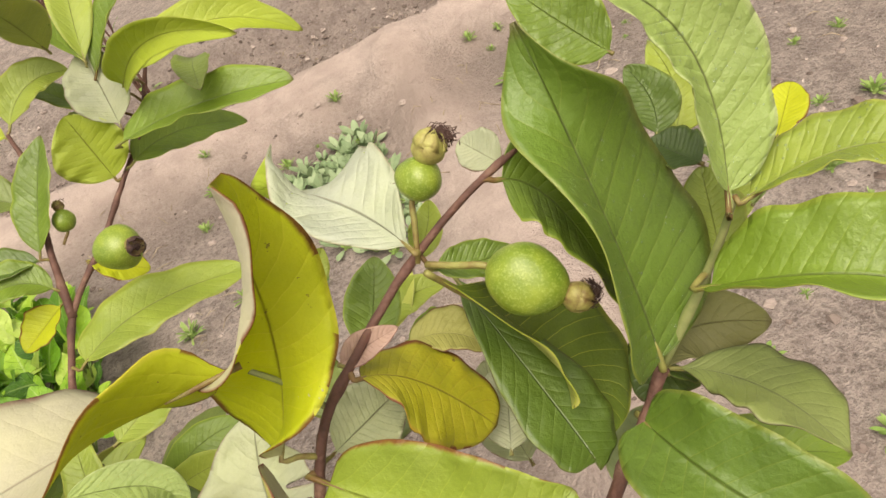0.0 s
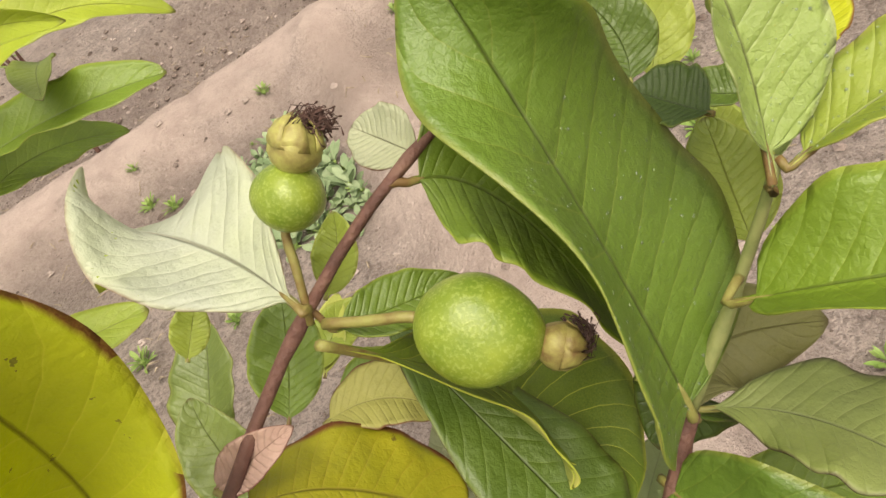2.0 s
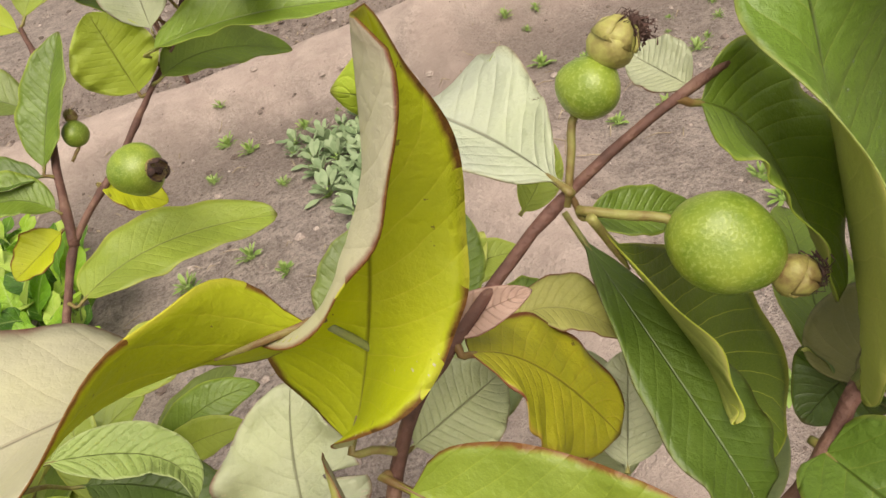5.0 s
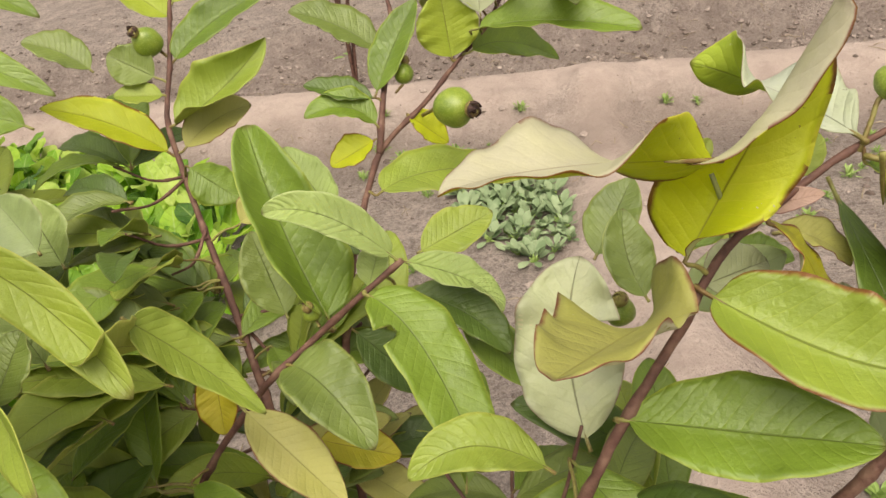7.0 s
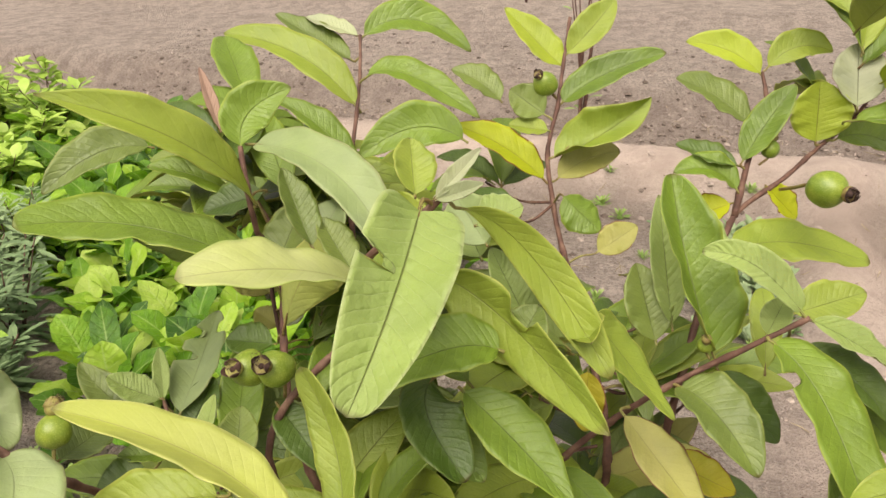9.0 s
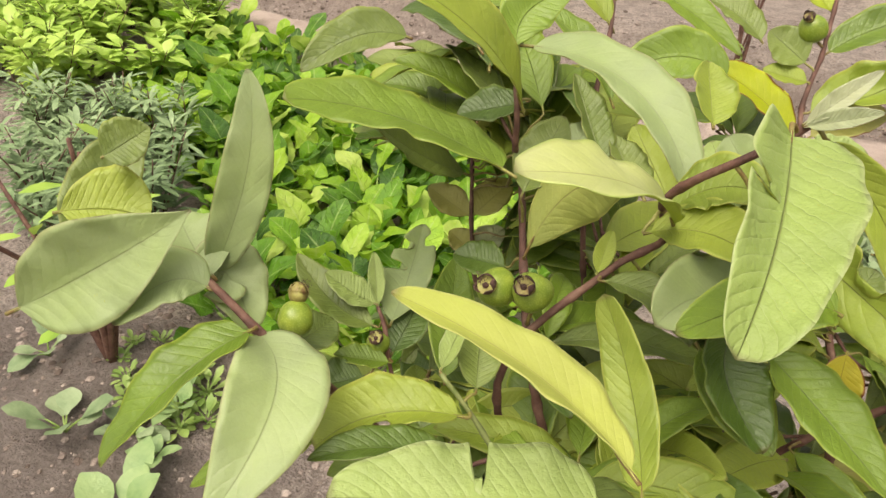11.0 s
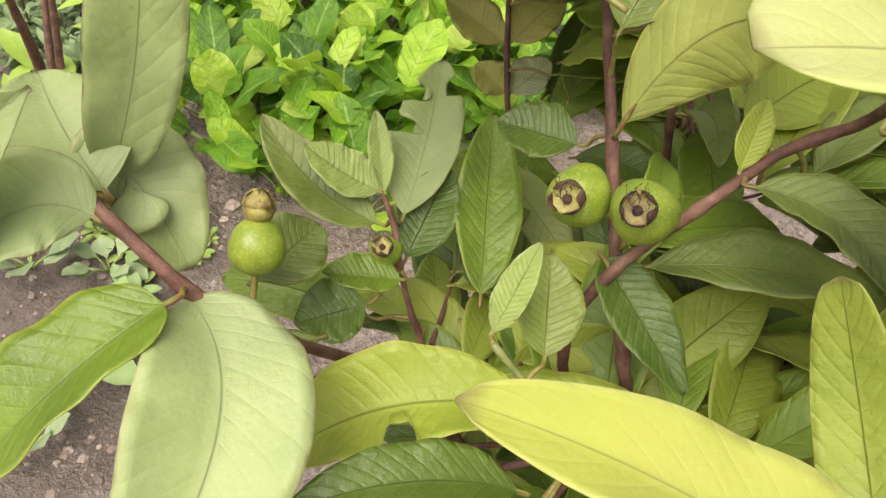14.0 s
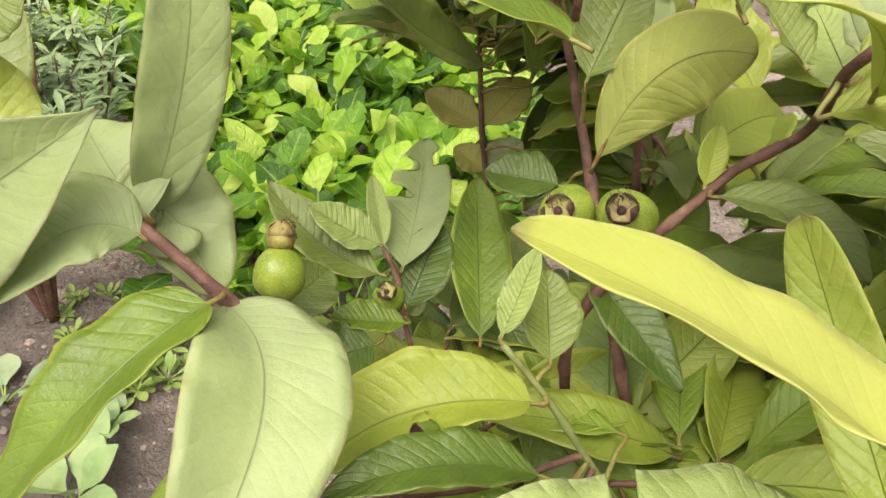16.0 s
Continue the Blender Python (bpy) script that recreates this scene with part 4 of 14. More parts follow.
leaf(stem_e, "green", (-0.1599, 0.4563, 0.7263), (-0.1289, 0.4856, 0.7228), (-0.0890, 0.5125, 0.6966), (0.606, -0.401, 0.687), 0.036, 20, 0)
leaf(stem_e, "chartreuse", (-0.1384, 0.4696, 0.7673), (-0.0971, 0.4265, 0.7983), (-0.0466, 0.3803, 0.7935), (-0.400, -0.858, 0.322), 0.0289, 38, -10, belly=0.60, point=0.51)
leaf(stem_e, "pale", (-0.1492, 0.4561, 0.7522), (-0.1506, 0.4754, 0.7731), (-0.1521, 0.4947, 0.7940), (0.046, -0.733, 0.679), 0.044, 22, 0)
leaf(stem_e, "chartreuse", (-0.1728, 0.4544, 0.7223), (-0.1752, 0.4599, 0.7464), (-0.1776, 0.4655, 0.7705), (0.217, -0.946, 0.240), 0.05, 20, 0)
leaf(twig_e, "grey", (-0.2214, 0.4407, 0.7361), (-0.2528, 0.4474, 0.7583), (-0.2850, 0.4424, 0.7717), (0.450, -0.409, 0.794), 0.0363, 17, 2, belly=0.87, point=0.65)
leaf(twig_e, "green", (-0.2276, 0.4160, 0.7139), (-0.2130, 0.4379, 0.7417), (-0.1948, 0.4598, 0.7679), (-0.149, -0.721, 0.676), 0.03, 22, 0)
leaf(twig_e, "chartreuse", (-0.2189, 0.4777, 0.7683), (-0.2470, 0.4815, 0.7871), (-0.2818, 0.4766, 0.7936), (0.285, -0.673, 0.682), 0.03, 22, 0)
leaf(twig_e, "lime", (-0.2173, 0.4807, 0.7730), (-0.1957, 0.4955, 0.7894), (-0.1686, 0.4999, 0.7855), (0.091, -0.694, 0.714), 0.03, 22, 0)
leaf(twig_e, "dark", (-0.2276, 0.4172, 0.7120), (-0.2529, 0.4163, 0.7192), (-0.2781, 0.4154, 0.7264), (0.271, -0.331, 0.904), 0.026, 20, 0)
leaf(twig_e, "green", (-0.2266, 0.4023, 0.6959), (-0.2477, 0.4046, 0.7120), (-0.2763, 0.3947, 0.7101), (0.308, -0.388, 0.869), 0.03, 22, 0)
leaf(stem_e, "yellow", (-0.2299, 0.4001, 0.6873), (-0.2465, 0.3946, 0.6807), (-0.2632, 0.3891, 0.6742), (-0.112, -0.601, 0.791), 0.028, 22, 0)
leaf(stem_e, "lime", (-0.2271, 0.3593, 0.6641), (-0.1853, 0.3903, 0.6645), (-0.1239, 0.4067, 0.6469), (0.117, -0.310, 0.944), 0.0436, 8, 1, belly=0.94, point=0.45)
leaf(stem_e, "yellow", (-0.2068, 0.4168, 0.6982), (-0.1932, 0.4185, 0.6849), (-0.1795, 0.4201, 0.6716), (0.617, -0.545, 0.567), 0.026, 20, 0)
leaf(stem_e, "chartreuse", (-0.1301, 0.4768, 0.7698), (-0.0742, 0.4950, 0.7773), (-0.0205, 0.4978, 0.7431), (0.295, -0.630, 0.719), 0.034, 24, 0)
leaf(stem_d, "lime", (-0.3765, 0.3986, 0.7102), (-0.3354, 0.4120, 0.7311), (-0.3014, 0.4286, 0.7592), (0.733, 0.152, 0.664), 0.0485, 38, 2, belly=0.71, point=0.73)
leaf(stem_d, "brown", (-0.3684, 0.3903, 0.6949), (-0.3456, 0.4086, 0.7097), (-0.3212, 0.4209, 0.7134), (0.143, -0.665, 0.733), 0.034, 20, 0)
leaf(stem_d, "yellow", (-0.3745, 0.3871, 0.6933), (-0.4107, 0.3856, 0.7219), (-0.4529, 0.3790, 0.7393), (0.470, -0.452, 0.758), 0.0335, 22, 1, belly=0.90, point=0.69)
leaf(stem_d, "green", (-0.3760, 0.4321, 0.7460), (-0.3444, 0.4528, 0.7686), (-0.2960, 0.4671, 0.7862), (-0.069, -0.715, 0.696), 0.0319, 23, 3, belly=0.87, point=0.51)
leaf(stem_d, "chartreuse", (-0.3799, 0.4628, 0.7706), (-0.4039, 0.4678, 0.7897), (-0.4366, 0.4753, 0.8168), (0.413, -0.613, 0.674), 0.032, 22, 0)
leaf(stem_d, "lime", (-0.3803, 0.4674, 0.7789), (-0.3605, 0.4850, 0.8010), (-0.3452, 0.5012, 0.8226), (0.106, -0.826, 0.553), 0.032, 22, 0)
leaf(stem_d, "grey", (-0.3851, 0.4205, 0.7403), (-0.4011, 0.4220, 0.7499), (-0.4172, 0.4235, 0.7594), (0.271, -0.769, 0.579), 0.034, 20, 0)
leaf(stem_d, "lime", (-0.3795, 0.4133, 0.7295), (-0.3962, 0.4090, 0.7322), (-0.4129, 0.4046, 0.7349), (0.258, -0.470, 0.844), 0.022, 22, 0)
leaf(stem_d, "grey", (-0.4168, 0.3979, 0.7556), (-0.4369, 0.4015, 0.7705), (-0.4611, 0.4005, 0.7792), (0.406, -0.425, 0.809), 0.03, 20, 0)
leaf(stem_d, "green", (-0.4218, 0.3211, 0.7472), (-0.4570, 0.3104, 0.7592), (-0.4923, 0.2830, 0.7420), (0.314, -0.672, 0.671), 0.038, 20, 0)
leaf(stem_d, "green", (-0.3585, 0.3699, 0.6919), (-0.3419, 0.3667, 0.6793), (-0.3252, 0.3636, 0.6667), (0.422, -0.578, 0.698), 0.034, -15, 0)
leaf(stem_d, "brown", (-0.3256, 0.3502, 0.6539), (-0.3116, 0.3593, 0.6636), (-0.2976, 0.3684, 0.6734), (-0.016, -0.721, 0.692), 0.028, 20, 0)
leaf(stem_t, "lime", (-0.5038, 0.3130, 0.7669), (-0.5513, 0.3165, 0.8053), (-0.6160, 0.3154, 0.8193), (0.377, -0.442, 0.814), 0.0342, 23, -3, belly=0.88, point=0.54)
leaf(stem_t, "green", (-0.5069, 0.3331, 0.7869), (-0.4804, 0.3551, 0.7854), (-0.4236, 0.3582, 0.7538), (0.035, -0.448, 0.893), 0.0302, 19, 8, belly=1.07, point=0.68)
leaf(stem_t, "green", (-0.5300, 0.3753, 0.8060), (-0.4963, 0.4026, 0.8185), (-0.4474, 0.4113, 0.7921), (0.364, -0.543, 0.757), 0.034, 22, 0)
leaf(stem_t, "pale", (-0.5301, 0.3765, 0.8082), (-0.5533, 0.3749, 0.8155), (-0.5766, 0.3733, 0.8227), (0.301, -0.321, 0.898), 0.02, 22, 0)
leaf(stem_t, "grey", (-0.5274, 0.3566, 0.7929), (-0.5645, 0.3626, 0.8091), (-0.6017, 0.3686, 0.8252), (0.346, -0.272, 0.898), 0.03, 20, 0)
leaf(stem_t, "green", (-0.4779, 0.2539, 0.7364), (-0.5062, 0.2601, 0.7697), (-0.5419, 0.2568, 0.7896), (0.623, -0.187, 0.760), 0.026, 22, 0)
leaf(stem_t, "green", (-0.5140, 0.1776, 0.7836), (-0.5161, 0.1928, 0.8011), (-0.4971, 0.2124, 0.8124), (0.449, -0.688, 0.570), 0.032, 22, 0)
leaf(stem_k, "lime", (-0.5014, 0.1663, 0.7542), (-0.5179, 0.1330, 0.8032), (-0.5631, 0.0920, 0.8371), (0.842, -0.048, 0.538), 0.0335, 26, -5, belly=1.09, point=0.89)
leaf(stem_k, "green", (-0.4901, 0.1354, 0.7326), (-0.5536, 0.1281, 0.7514), (-0.5969, 0.0839, 0.7661), (0.551, 0.113, 0.827), 0.0426, 11, -5, belly=0.88, point=0.34)
leaf(stem_k, "grey", (-0.5843, 0.1830, 0.7762), (-0.6047, 0.1591, 0.7798), (-0.6209, 0.1257, 0.7638), (0.416, -0.438, 0.797), 0.03, 22, 0)
leaf(stem_m, "cup", (-0.4035, 0.1163, 0.7394), (-0.4149, 0.0733, 0.7753), (-0.4475, 0.0336, 0.7878), (0.401, 0.086, 0.912), 0.0380, 21, -5, quilt=0.2, belly=1.81, point=0.41, lap=(1, 0.30, 4))
leaf(stem_m, "young", (-0.3703, 0.1033, 0.8000), (-0.3623, 0.0524, 0.7840), (-0.3620, 0.0072, 0.7627), (0.388, -0.306, 0.870), 0.0450, 32, 5, bites=[(0.4, 1, 0.035)], quilt=2.2, belly=0.64, point=0.34)
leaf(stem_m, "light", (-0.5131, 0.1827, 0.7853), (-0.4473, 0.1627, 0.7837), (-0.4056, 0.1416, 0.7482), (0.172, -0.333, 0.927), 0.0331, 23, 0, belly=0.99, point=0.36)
leaf(stem_m, "lime", (-0.3581, 0.1123, 0.7948), (-0.3313, 0.1410, 0.7610), (-0.2860, 0.1237, 0.7088), (0.368, -0.789, 0.492), 0.0241, 20, 0, belly=1.61, point=0.45)
leaf(stem_m, "lime", (-0.3732, 0.1097, 0.7618), (-0.3407, 0.1149, 0.7420), (-0.2791, 0.0599, 0.7319), (-0.258, -0.876, 0.408), 0.0303, 21, -2, bites=[(0.62, -1, 0.07)], belly=0.97, point=0.50)
leaf(stem_m, "lime", (-0.3023, 0.1602, 0.7204), (-0.2831, 0.1657, 0.6919), (-0.2537, 0.1588, 0.6623), (0.735, -0.255, 0.629), 0.0248, 11, -5, belly=0.60, point=0.58)
leaf(stem_m, "dark", (-0.3631, 0.0921, 0.7162), (-0.3652, 0.0852, 0.6984), (-0.3415, 0.0713, 0.6760), (0.495, -0.474, 0.728), 0.0359, 28, -5, belly=0.98, point=0.39)
leaf(stem_m, "green", (-0.3550, 0.1021, 0.7040), (-0.3259, 0.0911, 0.6905), (-0.2921, 0.0754, 0.6723), (0.335, -0.335, 0.881), 0.0329, 19, -5, belly=0.87, point=0.79)
leaf(stem_m, "bright", (-0.3764, -0.0138, 0.7222), (-0.4138, -0.0074, 0.7416), (-0.4608, -0.0224, 0.7647), (0.598, 0.093, 0.796), 0.0239, 26, -11, quilt=0.3, belly=0.90, point=0.48)
leaf(stem_m, "lime", (-0.3760, 0.0124, 0.6850), (-0.3930, 0.0461, 0.7004), (-0.4154, 0.0612, 0.7322), (-0.233, -0.733, 0.639), 0.0199, 13, -6, belly=0.95, point=0.34)
leaf(stem_n, "lime", (-0.4666, 0.0532, 0.6430), (-0.5011, 0.0300, 0.6466), (-0.5261, 0.0096, 0.6276), (0.061, -0.139, 0.988), 0.0376, 31, -2, bites=[(0.5, -1, 0.07)], belly=1.20, point=0.36)
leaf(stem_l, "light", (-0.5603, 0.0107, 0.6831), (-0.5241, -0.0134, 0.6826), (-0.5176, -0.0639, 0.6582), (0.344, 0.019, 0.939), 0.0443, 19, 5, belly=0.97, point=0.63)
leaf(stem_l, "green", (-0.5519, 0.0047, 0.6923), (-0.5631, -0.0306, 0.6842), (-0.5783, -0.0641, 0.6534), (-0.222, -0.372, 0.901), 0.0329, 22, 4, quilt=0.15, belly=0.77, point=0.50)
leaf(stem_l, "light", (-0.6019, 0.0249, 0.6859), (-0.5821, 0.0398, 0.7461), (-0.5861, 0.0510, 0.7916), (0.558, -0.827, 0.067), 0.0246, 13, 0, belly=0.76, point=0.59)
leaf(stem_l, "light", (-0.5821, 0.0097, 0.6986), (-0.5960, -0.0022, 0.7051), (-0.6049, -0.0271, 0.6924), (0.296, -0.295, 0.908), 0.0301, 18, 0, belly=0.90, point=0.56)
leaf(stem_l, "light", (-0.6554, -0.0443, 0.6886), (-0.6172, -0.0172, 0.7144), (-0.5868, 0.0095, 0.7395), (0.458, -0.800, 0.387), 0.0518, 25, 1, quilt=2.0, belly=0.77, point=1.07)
leaf(stem_l, "lime", (-0.6685, -0.0044, 0.7185), (-0.6531, 0.0155, 0.7162), (-0.6368, 0.0233, 0.7111), (0.490, -0.427, 0.760), 0.0439, 19, 1, belly=1.01, point=0.67)
leaf(stem_l, "grey", (-0.6967, 0.0136, 0.6764), (-0.7016, 0.0455, 0.7018), (-0.7064, 0.0775, 0.7271), (0.601, -0.440, 0.667), 0.04, 20, 0)
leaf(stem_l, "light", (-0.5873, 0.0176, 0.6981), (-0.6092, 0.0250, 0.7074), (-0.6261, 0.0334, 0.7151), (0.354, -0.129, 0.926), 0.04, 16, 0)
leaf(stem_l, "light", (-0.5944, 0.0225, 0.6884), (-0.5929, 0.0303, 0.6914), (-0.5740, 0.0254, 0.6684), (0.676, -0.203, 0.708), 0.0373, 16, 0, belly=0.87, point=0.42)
leaf(stem_k, "pink", (-0.5442, 0.2000, 0.7846), (-0.5536, 0.2070, 0.8026), (-0.5631, 0.2141, 0.8206), (0.762, -0.357, 0.540), 0.009, 20, 0)
leaf(stem_l, "grey", (-0.6531, 0.0167, 0.7437), (-0.6462, 0.0265, 0.7500), (-0.6393, 0.0362, 0.7563), (0.462, -0.688, 0.559), 0.026, 20, 0)
leaf(stem_f, "light", (-0.5579, 0.1218, 0.6139), (-0.5719, 0.1668, 0.6237), (-0.5965, 0.2230, 0.6267), (-0.044, -0.141, 0.989), 0.036, 18, 0, bites=[(0.75, -1, 0.06), (0.55, -1, 0.06), (0.8, 1, 0.07)])
leaf(stem_f, "dark", (-0.5518, 0.1149, 0.5985), (-0.5528, 0.1361, 0.6100), (-0.5539, 0.1572, 0.6215), (0.182, -0.462, 0.868), 0.03, 18, 0)
leaf(stem_f, "young", (-0.5679, 0.1228, 0.6261), (-0.5841, 0.1172, 0.6339), (-0.6007, 0.1137, 0.6437), (0.504, -0.183, 0.844), 0.022, 18, 0, quilt=1.5)
leaf(stem_f, "young", (-0.5668, 0.1220, 0.6249), (-0.5783, 0.1364, 0.6339), (-0.5898, 0.1509, 0.6428), (0.365, -0.264, 0.893), 0.012, 22, 0)
leaf(stem_f, "grey", (-0.5619, 0.1145, 0.6164), (-0.5941, 0.1104, 0.6270), (-0.6256, 0.1172, 0.6465), (0.407, -0.234, 0.883), 0.028, 20, 0)
leaf(stem_f, "grey", (-0.5712, 0.0441, 0.6437), (-0.5717, 0.0644, 0.6405), (-0.5721, 0.0848, 0.6372), (0.352, 0.157, 0.923), 0.03, 18, 0)
leaf(stem_f, "dark", (-0.5472, 0.0806, 0.6090), (-0.5564, 0.0684, 0.6096), (-0.5656, 0.0562, 0.6102), (0.324, -0.200, 0.925), 0.028, 18, 0)
leaf(stem_f, "green", (-0.5417, 0.0992, 0.6084), (-0.5551, 0.0890, 0.6126), (-0.5686, 0.0788, 0.6168), (0.254, 0.060, 0.965), 0.02, 20, 0)
leaf(stem_f, "green", (-0.5125, 0.1143, 0.5947), (-0.5327, 0.1558, 0.6110), (-0.5529, 0.1973, 0.6274), (0.273, -0.235, 0.933), 0.032, 18, 0)
leaf(stem_k, "dark", (-0.4968, 0.1545, 0.6633), (-0.5141, 0.1530, 0.6627), (-0.5314, 0.1514, 0.6620), (0.005, -0.438, 0.899), 0.026, 20, 0)
leaf(stem_n, "young", (-0.4863, 0.0597, 0.6586), (-0.4843, 0.0691, 0.6726), (-0.4824, 0.0784, 0.6866), (-0.064, -0.825, 0.562), 0.012, 20, 0)
leaf(stem_n, "grey", (-0.4698, 0.0675, 0.6470), (-0.4765, 0.0819, 0.6552), (-0.4832, 0.0964, 0.6634), (0.261, -0.384, 0.886), 0.024, 22, 0)
leaf(stem_m, "dark", (-0.4705, 0.1116, 0.6569), (-0.4518, 0.1024, 0.6479), (-0.4259, 0.0901, 0.6331), (0.279, -0.392, 0.877), 0.024, 20, 0)
leaf(stem_k, "green", (-0.4836, 0.1465, 0.6792), (-0.4664, 0.1580, 0.7203), (-0.4364, 0.1594, 0.7329), (0.036, 0.907, -0.419), 0.0413, 21, -3, belly=1.21, point=0.53)
leaf(stem_m, "grey", (-0.4367, 0.1367, 0.6870), (-0.4074, 0.1310, 0.6907), (-0.3833, 0.1112, 0.6849), (-0.040, -0.165, 0.985), 0.024, 22, 0)
leaf(stem_m, "light", (-0.3575, 0.1023, 0.7242), (-0.3809, 0.0882, 0.7292), (-0.3928, 0.0568, 0.7286), (0.433, -0.006, 0.902), 0.0354, 23, -9, belly=0.98, point=0.43)
leaf(stem_m, "green", (-0.3806, 0.1043, 0.6930), (-0.3588, 0.0947, 0.6785), (-0.3370, 0.0850, 0.6640), (0.238, -0.605, 0.760), 0.03, 20, 0)
leaf(stem_m, "lime", (-0.4402, 0.1415, 0.6870), (-0.4410, 0.1527, 0.6948), (-0.4418, 0.1639, 0.7026), (0.188, -0.550, 0.813), 0.012, 22, 0)
leaf(stem_b, "brown", (-0.5844, 0.2777, 0.6125), (-0.6043, 0.2769, 0.6205), (-0.6241, 0.2761, 0.6285), (0.337, -0.521, 0.785), 0.028, 20, 0)
leaf(stem_b, "brown", (-0.5829, 0.2786, 0.6126), (-0.5750, 0.2960, 0.6239), (-0.5670, 0.3134, 0.6351), (0.111, -0.576, 0.810), 0.032, 20, 0)
leaf(stem_b, "brown", (-0.5752, 0.2682, 0.5867), (-0.5869, 0.2689, 0.5923), (-0.5986, 0.2695, 0.5980), (0.362, -0.474, 0.803), 0.024, 20, 0)
leaf(stem_b, "pale", (-0.5746, 0.2686, 0.5867), (-0.5677, 0.2809, 0.5941), (-0.5609, 0.2931, 0.6015), (0.090, -0.551, 0.830), 0.026, 20, 0)
leaf(stem_k, "grey", (-0.5618, 0.2258, 0.6765), (-0.5783, 0.1766, 0.7094), (-0.5843, 0.1363, 0.7456), (0.859, 0.159, 0.486), 0.03, 22, 0)
leaf(stem_k, "grey", (-0.4951, 0.1601, 0.7091), (-0.4922, 0.1788, 0.7274), (-0.4894, 0.1976, 0.7456), (0.062, -0.700, 0.711), 0.032, 22, 0)
leaf(stem_m, "lime", (-0.4146, 0.1110, 0.7357), (-0.3885, 0.1064, 0.7470), (-0.3585, 0.0820, 0.7506), (-0.395, -0.322, 0.860), 0.03, 20, 0)
leaf(stem_m, "lime", (-0.4090, 0.1238, 0.7428), (-0.3909, 0.1260, 0.7597), (-0.3680, 0.1184, 0.7634), (-0.440, -0.505, 0.742), 0.03, 20, 0)
leaf(stem_n, "dark", (-0.4561, 0.0281, 0.6406), (-0.4828, 0.0101, 0.6529), (-0.5073, -0.0164, 0.6549), (0.159, 0.131, 0.979), 0.022, 20, 0)
leaf(stem_n, "young", (-0.3841, 0.0095, 0.6738), (-0.4238, -0.0164, 0.6830), (-0.4687, -0.0498, 0.6918), (0.166, 0.028, 0.986), 0.0466, 20, 1, bites=[(0.52, 1, 0.03)], belly=0.76, point=0.36)
leaf(stem_k, "grey", (-0.4422, 0.1271, 0.7536), (-0.4569, 0.1398, 0.7698), (-0.4716, 0.1525, 0.7859), (0.627, -0.223, 0.747), 0.022, 25, 0)
leaf(stem_k, "grey", (-0.4213, 0.1288, 0.7426), (-0.4339, 0.1362, 0.7533), (-0.4465, 0.1435, 0.7640), (0.529, -0.266, 0.806), 0.022, 22, 0)
leaf(stem_m, "lime", (-0.4069, 0.1825, 0.7636), (-0.4144, 0.1983, 0.7750), (-0.4219, 0.2141, 0.7865), (0.494, -0.344, 0.799), 0.028, 22, 0)
leaf(stem_m, "pale", (-0.3669, 0.1090, 0.7994), (-0.3573, 0.1129, 0.8105), (-0.3477, 0.1169, 0.8217), (-0.110, -0.903, 0.414), 0.009, 30, 0)
leaf(stem_m, "pale", (-0.3664, 0.1089, 0.7989), (-0.3547, 0.1076, 0.8046), (-0.3430, 0.1062, 0.8104), (-0.332, -0.810, 0.483), 0.009, 30, 0)
leaf(stem_m, "young", (-0.3253, 0.1371, 0.7145), (-0.3413, 0.1500, 0.7320), (-0.3573, 0.1630, 0.7494), (0.371, -0.550, 0.748), 0.022, 20, 0, quilt=2.0)
leaf(stem_m, "grey", (-0.3331, 0.1116, 0.7176), (-0.3284, 0.1223, 0.7279), (-0.3237, 0.1330, 0.7382), (-0.023, -0.689, 0.725), 0.026, 18, 0)
leaf(stem_m, "young", (-0.3625, 0.1524, 0.7663), (-0.3516, 0.1589, 0.7703), (-0.3408, 0.1653, 0.7744), (-0.060, -0.456, 0.888), 0.026, 20, 0)
leaf(stem_h, "young", (-0.2610, 0.2596, 0.6528), (-0.2714, 0.2831, 0.6904), (-0.2818, 0.3065, 0.7279), (0.334, -0.755, 0.564), 0.026, 22, 0, quilt=2.0)
leaf(stem_m, "green", (-0.3514, 0.1151, 0.6933), (-0.3767, 0.1087, 0.7201), (-0.3824, 0.0885, 0.7097), (0.636, -0.301, 0.710), 0.03, 20, 0)
leaf(stem_k, "dark", (-0.5086, 0.1866, 0.7534), (-0.5258, 0.1773, 0.7486), (-0.5431, 0.1681, 0.7438), (0.052, -0.535, 0.843), 0.026, 20, 0)
leaf(stem_m, "young", (-0.3898, 0.2527, 0.6887), (-0.4046, 0.2681, 0.7035), (-0.4193, 0.2835, 0.7182), (0.016, -0.684, 0.730), 0.036, 20, 0, quilt=1.5)
leaf(stem_m, "light", (-0.3777, 0.2254, 0.7154), (-0.3921, 0.2369, 0.7263), (-0.4066, 0.2484, 0.7372), (-0.047, -0.718, 0.695), 0.036, 20, 0)
leaf(stem_m, "lime", (-0.4307, 0.2637, 0.6758), (-0.4517, 0.2795, 0.6941), (-0.4727, 0.2953, 0.7124), (0.112, -0.685, 0.720), 0.036, 22, 0)
leaf(stem_k, "light", (-0.4939, 0.1905, 0.6972), (-0.4906, 0.2162, 0.7126), (-0.4874, 0.2418, 0.7279), (0.050, -0.517, 0.854), 0.036, 20, 0)
leaf(stem_h, "green", (-0.2337, 0.2218, 0.6597), (-0.2580, 0.2508, 0.7092), (-0.2748, 0.2825, 0.7531), (0.454, -0.435, 0.778), 0.0523, 38, -38, belly=0.67, point=0.44)
